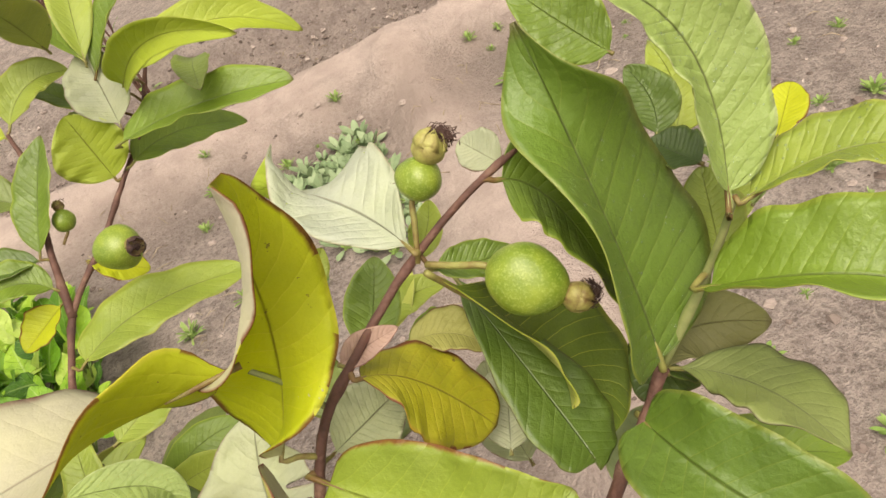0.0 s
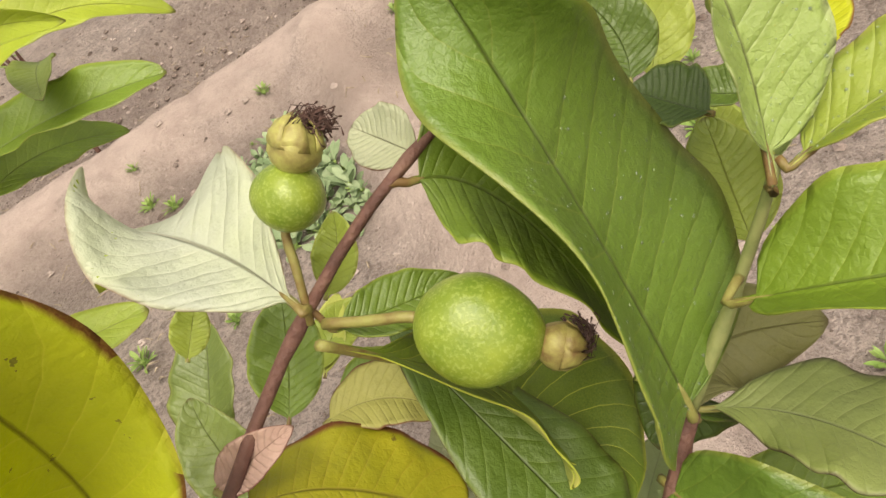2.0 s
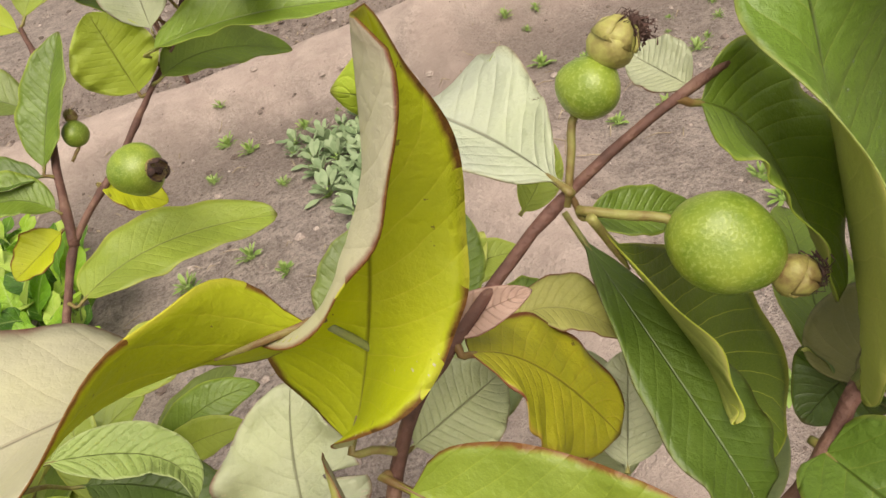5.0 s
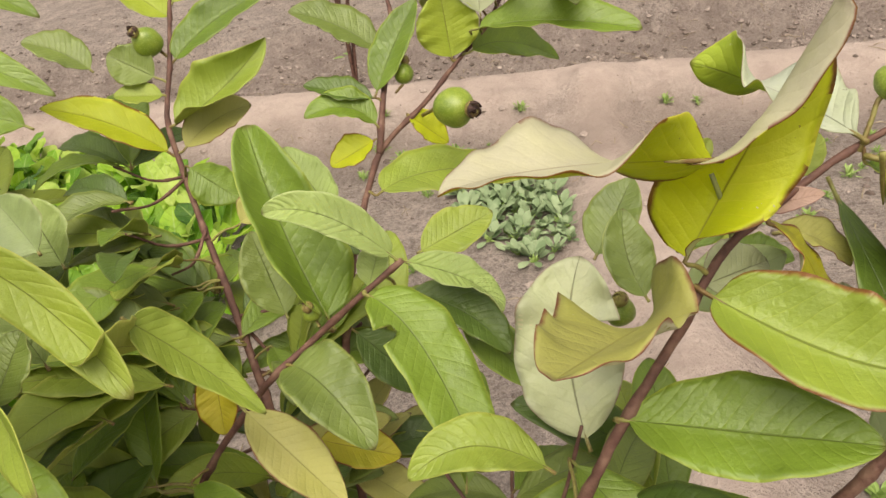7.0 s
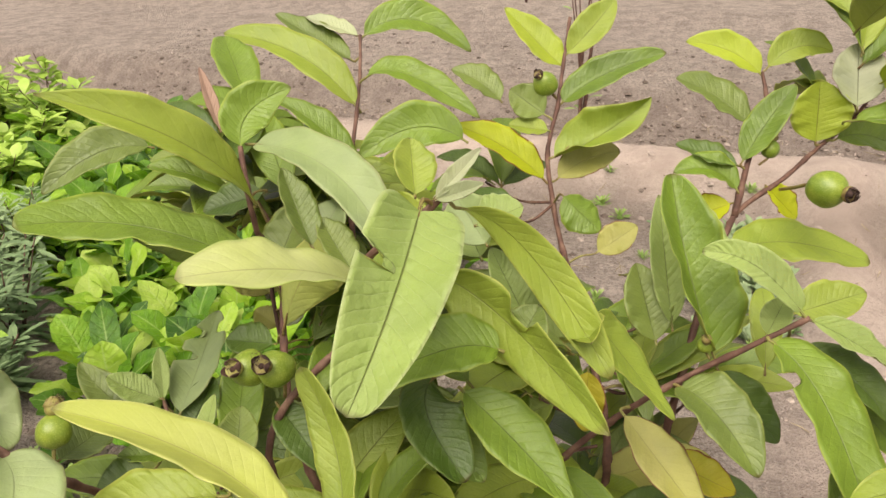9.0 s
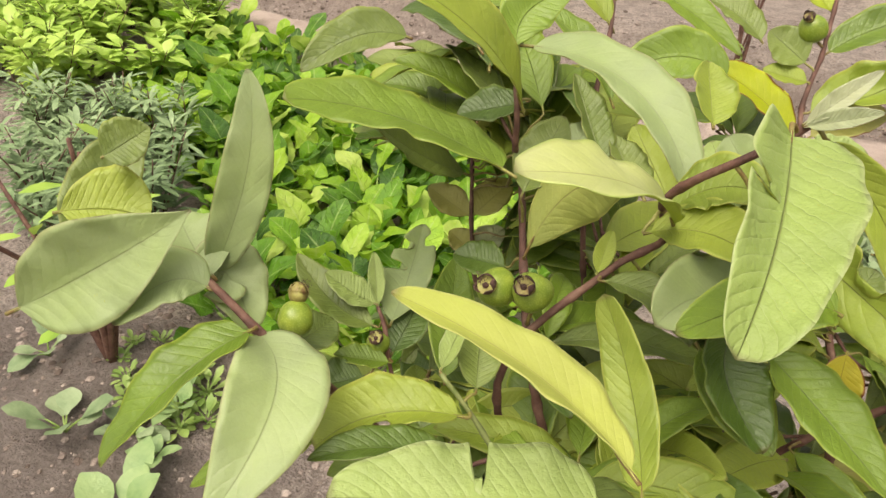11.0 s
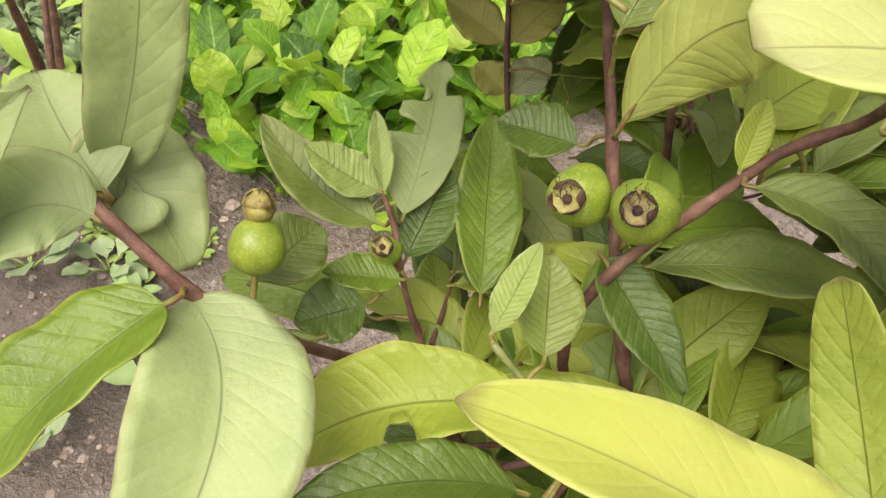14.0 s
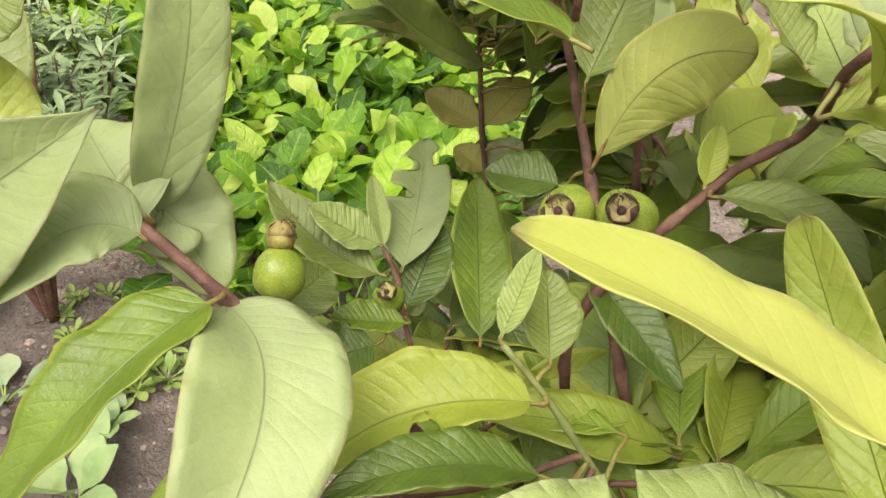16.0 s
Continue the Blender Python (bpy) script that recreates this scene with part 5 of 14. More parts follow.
leaf(stem_h, "young", (-0.1927, 0.2203, 0.7005), (-0.2236, 0.2182, 0.7303), (-0.2517, 0.2136, 0.7364), (0.469, -0.624, 0.625), 0.0215, 24, 3, quilt=3.0, belly=0.83, point=0.50)
leaf(stem_h, "young", (-0.1935, 0.2213, 0.7006), (-0.1588, 0.2224, 0.6847), (-0.1436, 0.2006, 0.6803), (0.659, -0.330, 0.677), 0.0210, 20, -8, quilt=3.0, belly=0.71, point=0.75)
leaf(stem_h, "green", (-0.2103, 0.2100, 0.6894), (-0.1824, 0.1888, 0.6726), (-0.1562, 0.1459, 0.6329), (0.296, -0.271, 0.916), 0.0392, 14, 12, bites=[(0.35, 1, 0.06)], belly=1.06, point=0.35)
leaf(stem_h, "grey", (-0.2542, 0.2010, 0.6536), (-0.2325, 0.1840, 0.6531), (-0.2077, 0.1601, 0.6344), (0.292, -0.428, 0.855), 0.0402, 26, 19, belly=0.86, point=0.58)
leaf(stem_h, "dark", (-0.1951, 0.2300, 0.6743), (-0.1633, 0.2219, 0.6657), (-0.1414, 0.2069, 0.6485), (0.270, -0.365, 0.891), 0.028, 20, 0)
leaf(stem_h, "young", (-0.2105, 0.2199, 0.6854), (-0.2066, 0.2267, 0.6956), (-0.2027, 0.2335, 0.7057), (-0.154, -0.794, 0.589), 0.018, 22, 0)
leaf(stem_h, "young", (-0.2352, 0.2762, 0.6961), (-0.2504, 0.2913, 0.7122), (-0.2656, 0.3063, 0.7283), (0.418, -0.432, 0.799), 0.026, 22, 0)
leaf(stem_h, "grey", (-0.2697, 0.2525, 0.6444), (-0.2800, 0.2679, 0.6654), (-0.2903, 0.2833, 0.6864), (0.280, -0.704, 0.653), 0.034, 18, 0)
leaf(stem_h, "lime", (-0.1917, 0.2744, 0.6695), (-0.1697, 0.2882, 0.6738), (-0.1476, 0.3019, 0.6780), (0.143, -0.493, 0.858), 0.03, 18, 0)
leaf(stem_h, "dark", (-0.2313, 0.2467, 0.6383), (-0.2099, 0.2404, 0.6182), (-0.1885, 0.2342, 0.5981), (0.420, -0.638, 0.645), 0.03, 18, 0)
leaf(stem_h, "green", (-0.1678, 0.2370, 0.6558), (-0.1474, 0.2213, 0.6401), (-0.1269, 0.2055, 0.6244), (0.133, -0.608, 0.783), 0.026, 20, 0)
leaf(stem_h, "lime", (-0.1265, 0.1139, 0.6701), (-0.1554, 0.1153, 0.6849), (-0.1806, 0.1054, 0.6785), (0.196, -0.334, 0.922), 0.024, 22, 0)
leaf(stem_h, "brown", (-0.2841, 0.1945, 0.6318), (-0.2568, 0.1781, 0.6119), (-0.2295, 0.1617, 0.5921), (0.335, -0.446, 0.830), 0.032, 20, 0)
leaf(stem_h, "orange", (-0.2568, 0.2112, 0.5875), (-0.2330, 0.2119, 0.5784), (-0.2091, 0.2125, 0.5692), (0.334, -0.427, 0.841), 0.028, 20, 0)
leaf(stem_h, "orange", (-0.3093, 0.2257, 0.6352), (-0.3076, 0.2158, 0.6173), (-0.3059, 0.2059, 0.5994), (0.075, -0.870, 0.486), 0.026, 20, 0)
leaf(stem_m, "green", (-0.3323, 0.0988, 0.7325), (-0.3552, 0.0845, 0.7386), (-0.3843, 0.0511, 0.7323), (0.266, -0.261, 0.928), 0.0307, 18, -1, belly=0.83, point=0.49)
guava(bush, (-0.0089, 0.1747, 0.7657), (0.0028, 0.1828, 0.7881), (0.651, 0.065, 0.756), 0.0071, tuft=60, calyx=0.74, closed=True, long=0.95, seed=1)
guava(bush, (-0.0069, 0.1745, 0.7641), (0.0184, 0.1559, 0.7569), (0.707, -0.529, -0.469), 0.0106, tuft=40, calyx=0.44, long=1.2, seed=2)
guava(bush, (-0.1959, 0.4180, 0.6955), (-0.1696, 0.3819, 0.7137), (0.741, -0.661, 0.121), 0.0135, tuft=12, calyx=0.42, long=1.05, closed=False, seed=3)
guava(bush, (-0.2139, 0.4231, 0.7122), (-0.2071, 0.4311, 0.7233), (0.122, 0.517, 0.847), 0.007, tuft=3, calyx=0.5, seed=4)
guava(bush, (-0.5598, 0.0337, 0.6507), (-0.5631, 0.0435, 0.6687), (-0.217, 0.517, 0.828), 0.009, tuft=5, calyx=0.58, seed=5)
guava(bush, (-0.4714, 0.1215, 0.6657), (-0.4815, 0.1069, 0.6827), (-0.053, -0.807, 0.588), 0.0104, tuft=6, calyx=0.5, closed=False, seed=6)
guava(bush, (-0.4646, 0.1125, 0.6621), (-0.4606, 0.1034, 0.6899), (-0.041, -0.729, 0.683), 0.0103, tuft=6, calyx=0.5, closed=False, seed=7)
guava(bush, (-0.5475, 0.1058, 0.6028), (-0.5548, 0.1048, 0.6134), (0.182, -0.497, 0.848), 0.0072, tuft=4, calyx=0.6, closed=False, seed=8)
guava(bush, (-0.0673, 0.2692, 0.6204), (-0.0769, 0.2655, 0.6257), (-0.041, -0.312, 0.949), 0.009, tuft=4, calyx=0.5, seed=9)
guava(bush, (-0.2385, 0.2142, 0.6670), (-0.2420, 0.2175, 0.6743), (0.010, -0.512, 0.859), 0.005, tuft=2, calyx=0.6, seed=10)
guava(bush, (-0.3790, 0.4341, 0.7512), (-0.3892, 0.4327, 0.7634), (-0.300, -0.613, 0.731), 0.0105, tuft=3, calyx=0.4, closed=False, seed=11)


# inner leaves, on short side twigs of the stems
leaf(stem_d, "grey", (-0.347, 0.326, 0.614), (-0.383, 0.334, 0.637), (-0.420, 0.342, 0.652), (0.105, -0.095, 0.990), 0.030, 13, -23, nu=24, nv=8)
leaf(stem_d, "green", (-0.347, 0.326, 0.614), (-0.341, 0.361, 0.617), (-0.334, 0.396, 0.594), (0.044, -0.394, 0.918), 0.029, 6, 4, nu=24, nv=8)
leaf(stem_d, "green", (-0.344, 0.324, 0.616), (-0.382, 0.340, 0.643), (-0.419, 0.356, 0.656), (0.094, -0.297, 0.950), 0.029, 13, 8, nu=24, nv=8)
leaf(stem_m, "lime", (-0.432, 0.157, 0.674), (-0.425, 0.199, 0.684), (-0.418, 0.242, 0.678), (-0.238, -0.305, 0.922), 0.026, 23, -15, nu=24, nv=8)
leaf(stem_b, "lime", (-0.623, 0.283, 0.666), (-0.655, 0.306, 0.704), (-0.687, 0.328, 0.714), (0.418, -0.089, 0.904), 0.028, 13, 13, nu=24, nv=8)
leaf(stem_b, "lime", (-0.636, 0.281, 0.679), (-0.637, 0.256, 0.699), (-0.638, 0.231, 0.711), (-0.313, -0.121, 0.942), 0.021, 9, -23, nu=24, nv=8)
leaf(stem_b, "grey", (-0.633, 0.282, 0.676), (-0.646, 0.246, 0.709), (-0.659, 0.210, 0.716), (-0.285, -0.091, 0.954), 0.029, 7, 24, nu=24, nv=8)
leaf(stem_l, "green", (-0.459, 0.111, 0.489), (-0.471, 0.135, 0.517), (-0.482, 0.159, 0.523), (0.319, -0.305, 0.897), 0.019, 10, 15, nu=24, nv=8)
leaf(stem_l, "dark", (-0.461, 0.114, 0.510), (-0.500, 0.095, 0.517), (-0.539, 0.076, 0.510), (0.198, -0.282, 0.939), 0.032, 6, 14, nu=24, nv=8)
leaf(stem_l, "grey", (-0.459, 0.112, 0.492), (-0.489, 0.094, 0.517), (-0.519, 0.076, 0.533), (0.055, -0.343, 0.938), 0.025, 22, 4, nu=24, nv=8)
leaf(stem_l, "dark", (-0.459, 0.111, 0.484), (-0.488, 0.119, 0.513), (-0.517, 0.126, 0.515), (-0.398, -0.441, 0.804), 0.025, 23, -6, nu=24, nv=8)
leaf(stem_l, "dark", (-0.460, 0.112, 0.496), (-0.443, 0.134, 0.516), (-0.425, 0.155, 0.519), (0.020, -0.313, 0.949), 0.020, 21, 3, nu=24, nv=8)
leaf(stem_b, "lime", (-0.576, 0.336, 0.645), (-0.551, 0.375, 0.657), (-0.527, 0.413, 0.644), (-0.086, -0.036, 0.996), 0.035, 5, -21, nu=24, nv=8)
leaf(stem_b, "lime", (-0.579, 0.331, 0.645), (-0.543, 0.335, 0.672), (-0.508, 0.339, 0.676), (-0.022, 0.050, 0.998), 0.030, 12, 14, nu=24, nv=8)
leaf(stem_b, "grey", (-0.583, 0.323, 0.645), (-0.623, 0.345, 0.645), (-0.663, 0.367, 0.628), (0.310, -0.057, 0.949), 0.028, 24, -24, nu=24, nv=8)
leaf(stem_b, "green", (-0.583, 0.324, 0.645), (-0.586, 0.357, 0.659), (-0.590, 0.390, 0.660), (0.008, 0.099, 0.995), 0.026, 6, -25, nu=24, nv=8)
leaf(stem_b, "lime", (-0.605, 0.301, 0.684), (-0.634, 0.304, 0.700), (-0.663, 0.307, 0.692), (-0.180, 0.081, 0.980), 0.021, 22, -5, nu=24, nv=8)
leaf(stem_b, "grey", (-0.608, 0.298, 0.699), (-0.647, 0.309, 0.724), (-0.686, 0.320, 0.722), (0.240, -0.019, 0.971), 0.032, 18, 22, nu=24, nv=8)
leaf(stem_b, "lime", (-0.607, 0.299, 0.693), (-0.609, 0.268, 0.711), (-0.610, 0.236, 0.707), (0.260, 0.057, 0.964), 0.026, 6, 23, nu=24, nv=8)
leaf(stem_b, "green", (-0.605, 0.301, 0.683), (-0.645, 0.311, 0.675), (-0.684, 0.320, 0.658), (0.399, 0.123, 0.908), 0.031, 10, -16, nu=24, nv=8)
leaf(stem_b, "grey", (-0.606, 0.300, 0.691), (-0.650, 0.295, 0.716), (-0.694, 0.291, 0.717), (0.271, -0.316, 0.909), 0.033, 12, -7, nu=24, nv=8)
branch(stem_n, [(-0.439, 0.064, 0.597), (-0.443, 0.082, 0.579), (-0.447, 0.100, 0.577)], 0.0013, 0.0008, name="twig")
leaf(stem_n, "green", (-0.444, 0.087, 0.585), (-0.458, 0.125, 0.612), (-0.471, 0.163, 0.624), (-0.372, -0.281, 0.885), 0.035, 10, -23, nu=24, nv=8)
leaf(stem_n, "lime", (-0.447, 0.098, 0.579), (-0.429, 0.131, 0.608), (-0.411, 0.164, 0.626), (0.383, 0.120, 0.916), 0.036, 13, 9, nu=24, nv=8)
leaf(stem_n, "green", (-0.446, 0.093, 0.581), (-0.419, 0.097, 0.587), (-0.391, 0.101, 0.577), (-0.375, -0.114, 0.920), 0.020, 18, 24, nu=24, nv=8)
leaf(stem_n, "grey", (-0.446, 0.096, 0.580), (-0.470, 0.125, 0.590), (-0.493, 0.154, 0.593), (-0.055, -0.500, 0.864), 0.023, 23, -3, nu=24, nv=8)
leaf(stem_n, "lime", (-0.445, 0.090, 0.583), (-0.476, 0.104, 0.592), (-0.506, 0.119, 0.581), (-0.354, -0.114, 0.928), 0.021, 9, 8, nu=24, nv=8)
leaf(stem_b, "green", (-0.632, 0.289, 0.648), (-0.662, 0.292, 0.652), (-0.692, 0.295, 0.638), (-0.292, 0.151, 0.944), 0.022, 12, -22, nu=24, nv=8)
branch(stem_b, [(-0.550, 0.258, 0.543), (-0.555, 0.226, 0.564), (-0.560, 0.195, 0.600)], 0.0013, 0.0008, name="twig")
leaf(stem_b, "grey", (-0.557, 0.212, 0.584), (-0.523, 0.197, 0.578), (-0.490, 0.182, 0.563), (-0.033, -0.524, 0.851), 0.027, 13, -13, nu=24, nv=8)
leaf(stem_d, "green", (-0.320, 0.247, 0.577), (-0.334, 0.279, 0.593), (-0.348, 0.311, 0.592), (0.337, -0.343, 0.877), 0.026, 13, -2, nu=24, nv=8)
leaf(stem_d, "green", (-0.320, 0.247, 0.577), (-0.354, 0.267, 0.613), (-0.389, 0.288, 0.627), (-0.137, -0.552, 0.822), 0.030, 22, -19, nu=24, nv=8)
leaf(stem_d, "green", (-0.327, 0.243, 0.600), (-0.354, 0.270, 0.628), (-0.380, 0.298, 0.629), (0.004, -0.252, 0.968), 0.032, 14, 14, nu=24, nv=8)
leaf(stem_k, "lime", (-0.548, 0.202, 0.774), (-0.577, 0.236, 0.774), (-0.605, 0.270, 0.756), (-0.196, -0.352, 0.915), 0.030, 15, 22, nu=24, nv=8)
leaf(stem_k, "dark", (-0.545, 0.199, 0.771), (-0.580, 0.208, 0.788), (-0.614, 0.217, 0.781), (0.179, -0.392, 0.903), 0.027, 13, 3, nu=24, nv=8)
leaf(stem_k, "dark", (-0.537, 0.193, 0.764), (-0.556, 0.233, 0.773), (-0.575, 0.273, 0.762), (0.096, 0.187, 0.978), 0.035, 11, 5, nu=24, nv=8)
branch(stem_n, [(-0.385, 0.115, 0.463), (-0.405, 0.114, 0.454), (-0.426, 0.113, 0.461)], 0.0013, 0.0008, name="twig")
leaf(stem_n, "grey", (-0.418, 0.113, 0.461), (-0.450, 0.128, 0.470), (-0.481, 0.144, 0.461), (-0.032, -0.290, 0.956), 0.025, 10, 3, nu=24, nv=8)
leaf(stem_n, "dark", (-0.416, 0.113, 0.461), (-0.445, 0.113, 0.482), (-0.474, 0.113, 0.478), (-0.339, -0.192, 0.921), 0.020, 14, 21, nu=24, nv=8)
leaf(stem_n, "dark", (-0.419, 0.113, 0.461), (-0.456, 0.092, 0.486), (-0.492, 0.072, 0.484), (-0.260, 0.186, 0.948), 0.030, 11, 15, nu=24, nv=8)
leaf(stem_n, "green", (-0.412, 0.113, 0.462), (-0.437, 0.099, 0.461), (-0.462, 0.085, 0.443), (-0.251, 0.015, 0.968), 0.019, 24, -21, nu=24, nv=8)
leaf(stem_n, "brown", (-0.424, 0.113, 0.461), (-0.460, 0.088, 0.487), (-0.495, 0.063, 0.489), (0.286, -0.530, 0.798), 0.032, 15, -20, nu=24, nv=8)
branch(stem_e, [(-0.246, 0.319, 0.585), (-0.262, 0.316, 0.574), (-0.277, 0.313, 0.579)], 0.0013, 0.0008, name="twig")
leaf(stem_e, "green", (-0.271, 0.314, 0.580), (-0.298, 0.297, 0.585), (-0.325, 0.279, 0.579), (-0.221, -0.521, 0.825), 0.021, 12, -9, nu=24, nv=8)
leaf(stem_e, "grey", (-0.266, 0.315, 0.581), (-0.274, 0.284, 0.587), (-0.282, 0.252, 0.575), (0.208, -0.459, 0.864), 0.025, 24, 6, nu=24, nv=8)
leaf(stem_e, "green", (-0.274, 0.313, 0.579), (-0.278, 0.342, 0.576), (-0.281, 0.371, 0.564), (0.201, -0.446, 0.872), 0.020, 10, -18, nu=24, nv=8)
leaf(stem_e, "green", (-0.276, 0.313, 0.579), (-0.294, 0.353, 0.590), (-0.312, 0.393, 0.579), (0.060, -0.274, 0.960), 0.031, 7, 20, nu=24, nv=8)
leaf(stem_e, "green", (-0.158, 0.477, 0.760), (-0.171, 0.519, 0.750), (-0.184, 0.561, 0.733), (0.339, 0.069, 0.938), 0.032, 14, -9, nu=24, nv=8)
leaf(stem_h, "dark", (-0.336, 0.161, 0.659), (-0.347, 0.134, 0.659), (-0.358, 0.107, 0.647), (-0.406, 0.093, 0.909), 0.020, 25, 15, nu=24, nv=8)
leaf(stem_h, "lime", (-0.333, 0.164, 0.655), (-0.364, 0.171, 0.669), (-0.395, 0.178, 0.672), (-0.307, 0.033, 0.951), 0.020, 15, -9, nu=24, nv=8)
branch(stem_t, [(-0.474, 0.281, 0.614), (-0.472, 0.253, 0.618), (-0.469, 0.225, 0.638)], 0.0013, 0.0008, name="twig")
leaf(stem_t, "grey", (-0.471, 0.247, 0.629), (-0.459, 0.215, 0.655), (-0.447, 0.182, 0.656), (-0.208, -0.239, 0.948), 0.022, 21, -14, nu=24, nv=8)
leaf(stem_b, "green", (-0.591, 0.305, 0.657), (-0.552, 0.306, 0.674), (-0.513, 0.307, 0.681), (-0.244, 0.098, 0.965), 0.026, 24, 5, nu=24, nv=8)
leaf(stem_b, "grey", (-0.591, 0.305, 0.657), (-0.616, 0.316, 0.676), (-0.642, 0.328, 0.669), (-0.347, -0.426, 0.836), 0.019, 18, -14, nu=24, nv=8)
leaf(stem_b, "dark", (-0.591, 0.308, 0.662), (-0.610, 0.327, 0.684), (-0.628, 0.345, 0.686), (0.376, -0.197, 0.906), 0.021, 12, 11, nu=24, nv=8)
leaf(stem_k, "grey", (-0.527, 0.201, 0.738), (-0.554, 0.211, 0.755), (-0.582, 0.220, 0.765), (-0.230, 0.161, 0.960), 0.024, 12, 23, nu=24, nv=8)
branch(stem_r, [(-0.034, 0.154, 0.556), (-0.051, 0.144, 0.582), (-0.068, 0.134, 0.625)], 0.0013, 0.0008, name="twig")
leaf(stem_r, "green", (-0.067, 0.135, 0.623), (-0.052, 0.112, 0.638), (-0.038, 0.090, 0.637), (-0.387, -0.041, 0.921), 0.019, 10, 7, nu=24, nv=8)
leaf(stem_r, "lime", (-0.063, 0.137, 0.615), (-0.069, 0.098, 0.604), (-0.076, 0.059, 0.587), (0.005, 0.131, 0.991), 0.032, 10, 13, nu=24, nv=8)
branch(stem_t, [(-0.472, 0.281, 0.604), (-0.466, 0.256, 0.614), (-0.460, 0.231, 0.640)], 0.0013, 0.0008, name="twig")
leaf(stem_t, "green", (-0.463, 0.243, 0.631), (-0.449, 0.207, 0.633), (-0.435, 0.170, 0.619), (-0.351, -0.279, 0.894), 0.029, 15, -24, nu=24, nv=8)
branch(stem_b, [(-0.502, 0.250, 0.459), (-0.498, 0.275, 0.453), (-0.494, 0.300, 0.464)], 0.0013, 0.0008, name="twig")
leaf(stem_b, "dark", (-0.495, 0.293, 0.463), (-0.525, 0.302, 0.474), (-0.555, 0.311, 0.476), (0.218, -0.254, 0.942), 0.024, 7, -1, nu=24, nv=8)
leaf(stem_b, "dark", (-0.496, 0.285, 0.462), (-0.495, 0.326, 0.462), (-0.494, 0.368, 0.441), (-0.360, -0.299, 0.884), 0.032, 16, -5, nu=24, nv=8)
leaf(stem_b, "brown", (-0.496, 0.284, 0.462), (-0.463, 0.290, 0.480), (-0.430, 0.296, 0.484), (0.016, 0.067, 0.998), 0.025, 11, -5, nu=24, nv=8)
leaf(stem_b, "green", (-0.494, 0.298, 0.464), (-0.525, 0.317, 0.462), (-0.556, 0.335, 0.445), (-0.339, -0.176, 0.924), 0.025, 12, 2, nu=24, nv=8)
leaf(stem_b, "brown", (-0.496, 0.288, 0.463), (-0.464, 0.279, 0.462), (-0.433, 0.270, 0.447), (0.349, -0.515, 0.783), 0.022, 18, 11, nu=24, nv=8)
branch(stem_n, [(-0.402, 0.099, 0.506), (-0.423, 0.091, 0.536), (-0.444, 0.083, 0.581)], 0.0013, 0.0008, name="twig")
leaf(stem_n, "lime", (-0.428, 0.089, 0.553), (-0.463, 0.103, 0.585), (-0.498, 0.117, 0.594), (0.336, -0.268, 0.903), 0.028, 12, -21, nu=24, nv=8)
leaf(stem_n, "green", (-0.440, 0.084, 0.574), (-0.466, 0.098, 0.594), (-0.491, 0.111, 0.603), (0.237, 0.035, 0.971), 0.021, 15, -9, nu=24, nv=8)
leaf(stem_n, "grey", (-0.434, 0.087, 0.563), (-0.428, 0.049, 0.559), (-0.423, 0.011, 0.541), (-0.289, -0.129, 0.949), 0.027, 15, -3, nu=24, nv=8)
leaf(stem_n, "green", (-0.442, 0.083, 0.578), (-0.431, 0.049, 0.588), (-0.420, 0.015, 0.592), (-0.183, 0.112, 0.977), 0.027, 19, -9, nu=24, nv=8)
leaf(stem_b, "grey", (-0.604, 0.268, 0.703), (-0.602, 0.237, 0.714), (-0.601, 0.206, 0.705), (-0.238, -0.444, 0.864), 0.023, 15, 7, nu=24, nv=8)
leaf(stem_b, "lime", (-0.602, 0.274, 0.690), (-0.637, 0.278, 0.708), (-0.672, 0.283, 0.719), (0.422, 0.035, 0.906), 0.028, 17, -25, nu=24, nv=8)
leaf(stem_b, "green", (-0.605, 0.265, 0.710), (-0.584, 0.227, 0.728), (-0.562, 0.189, 0.719), (0.201, -0.040, 0.979), 0.027, 11, 14, nu=24, nv=8)
leaf(stem_b, "lime", (-0.602, 0.276, 0.685), (-0.637, 0.270, 0.713), (-0.672, 0.264, 0.715), (0.322, -0.523, 0.789), 0.029, 14, 2, nu=24, nv=8)
leaf(stem_b, "dark", (-0.602, 0.274, 0.689), (-0.589, 0.244, 0.703), (-0.576, 0.214, 0.702), (0.357, -0.288, 0.889), 0.023, 18, -10, nu=24, nv=8)
branch(stem_f, [(-0.507, 0.119, 0.508), (-0.525, 0.115, 0.531), (-0.543, 0.110, 0.569)], 0.0013, 0.0008, name="twig")
leaf(stem_f, "lime", (-0.539, 0.111, 0.563), (-0.572, 0.113, 0.570), (-0.604, 0.115, 0.560), (-0.342, -0.297, 0.891), 0.020, 13, 6, nu=24, nv=8)
leaf(stem_f, "lime", (-0.529, 0.113, 0.545), (-0.548, 0.142, 0.548), (-0.567, 0.170, 0.542), (0.072, -0.273, 0.959), 0.025, 8, 22, nu=24, nv=8)
leaf(stem_r, "green", (0.055, 0.161, 0.675), (0.069, 0.199, 0.685), (0.084, 0.237, 0.681), (0.071, -0.510, 0.857), 0.030, 21, 3, nu=24, nv=8)
branch(stem_h, [(-0.316, 0.222, 0.409), (-0.294, 0.209, 0.419), (-0.271, 0.195, 0.445)], 0.0013, 0.0008, name="twig")
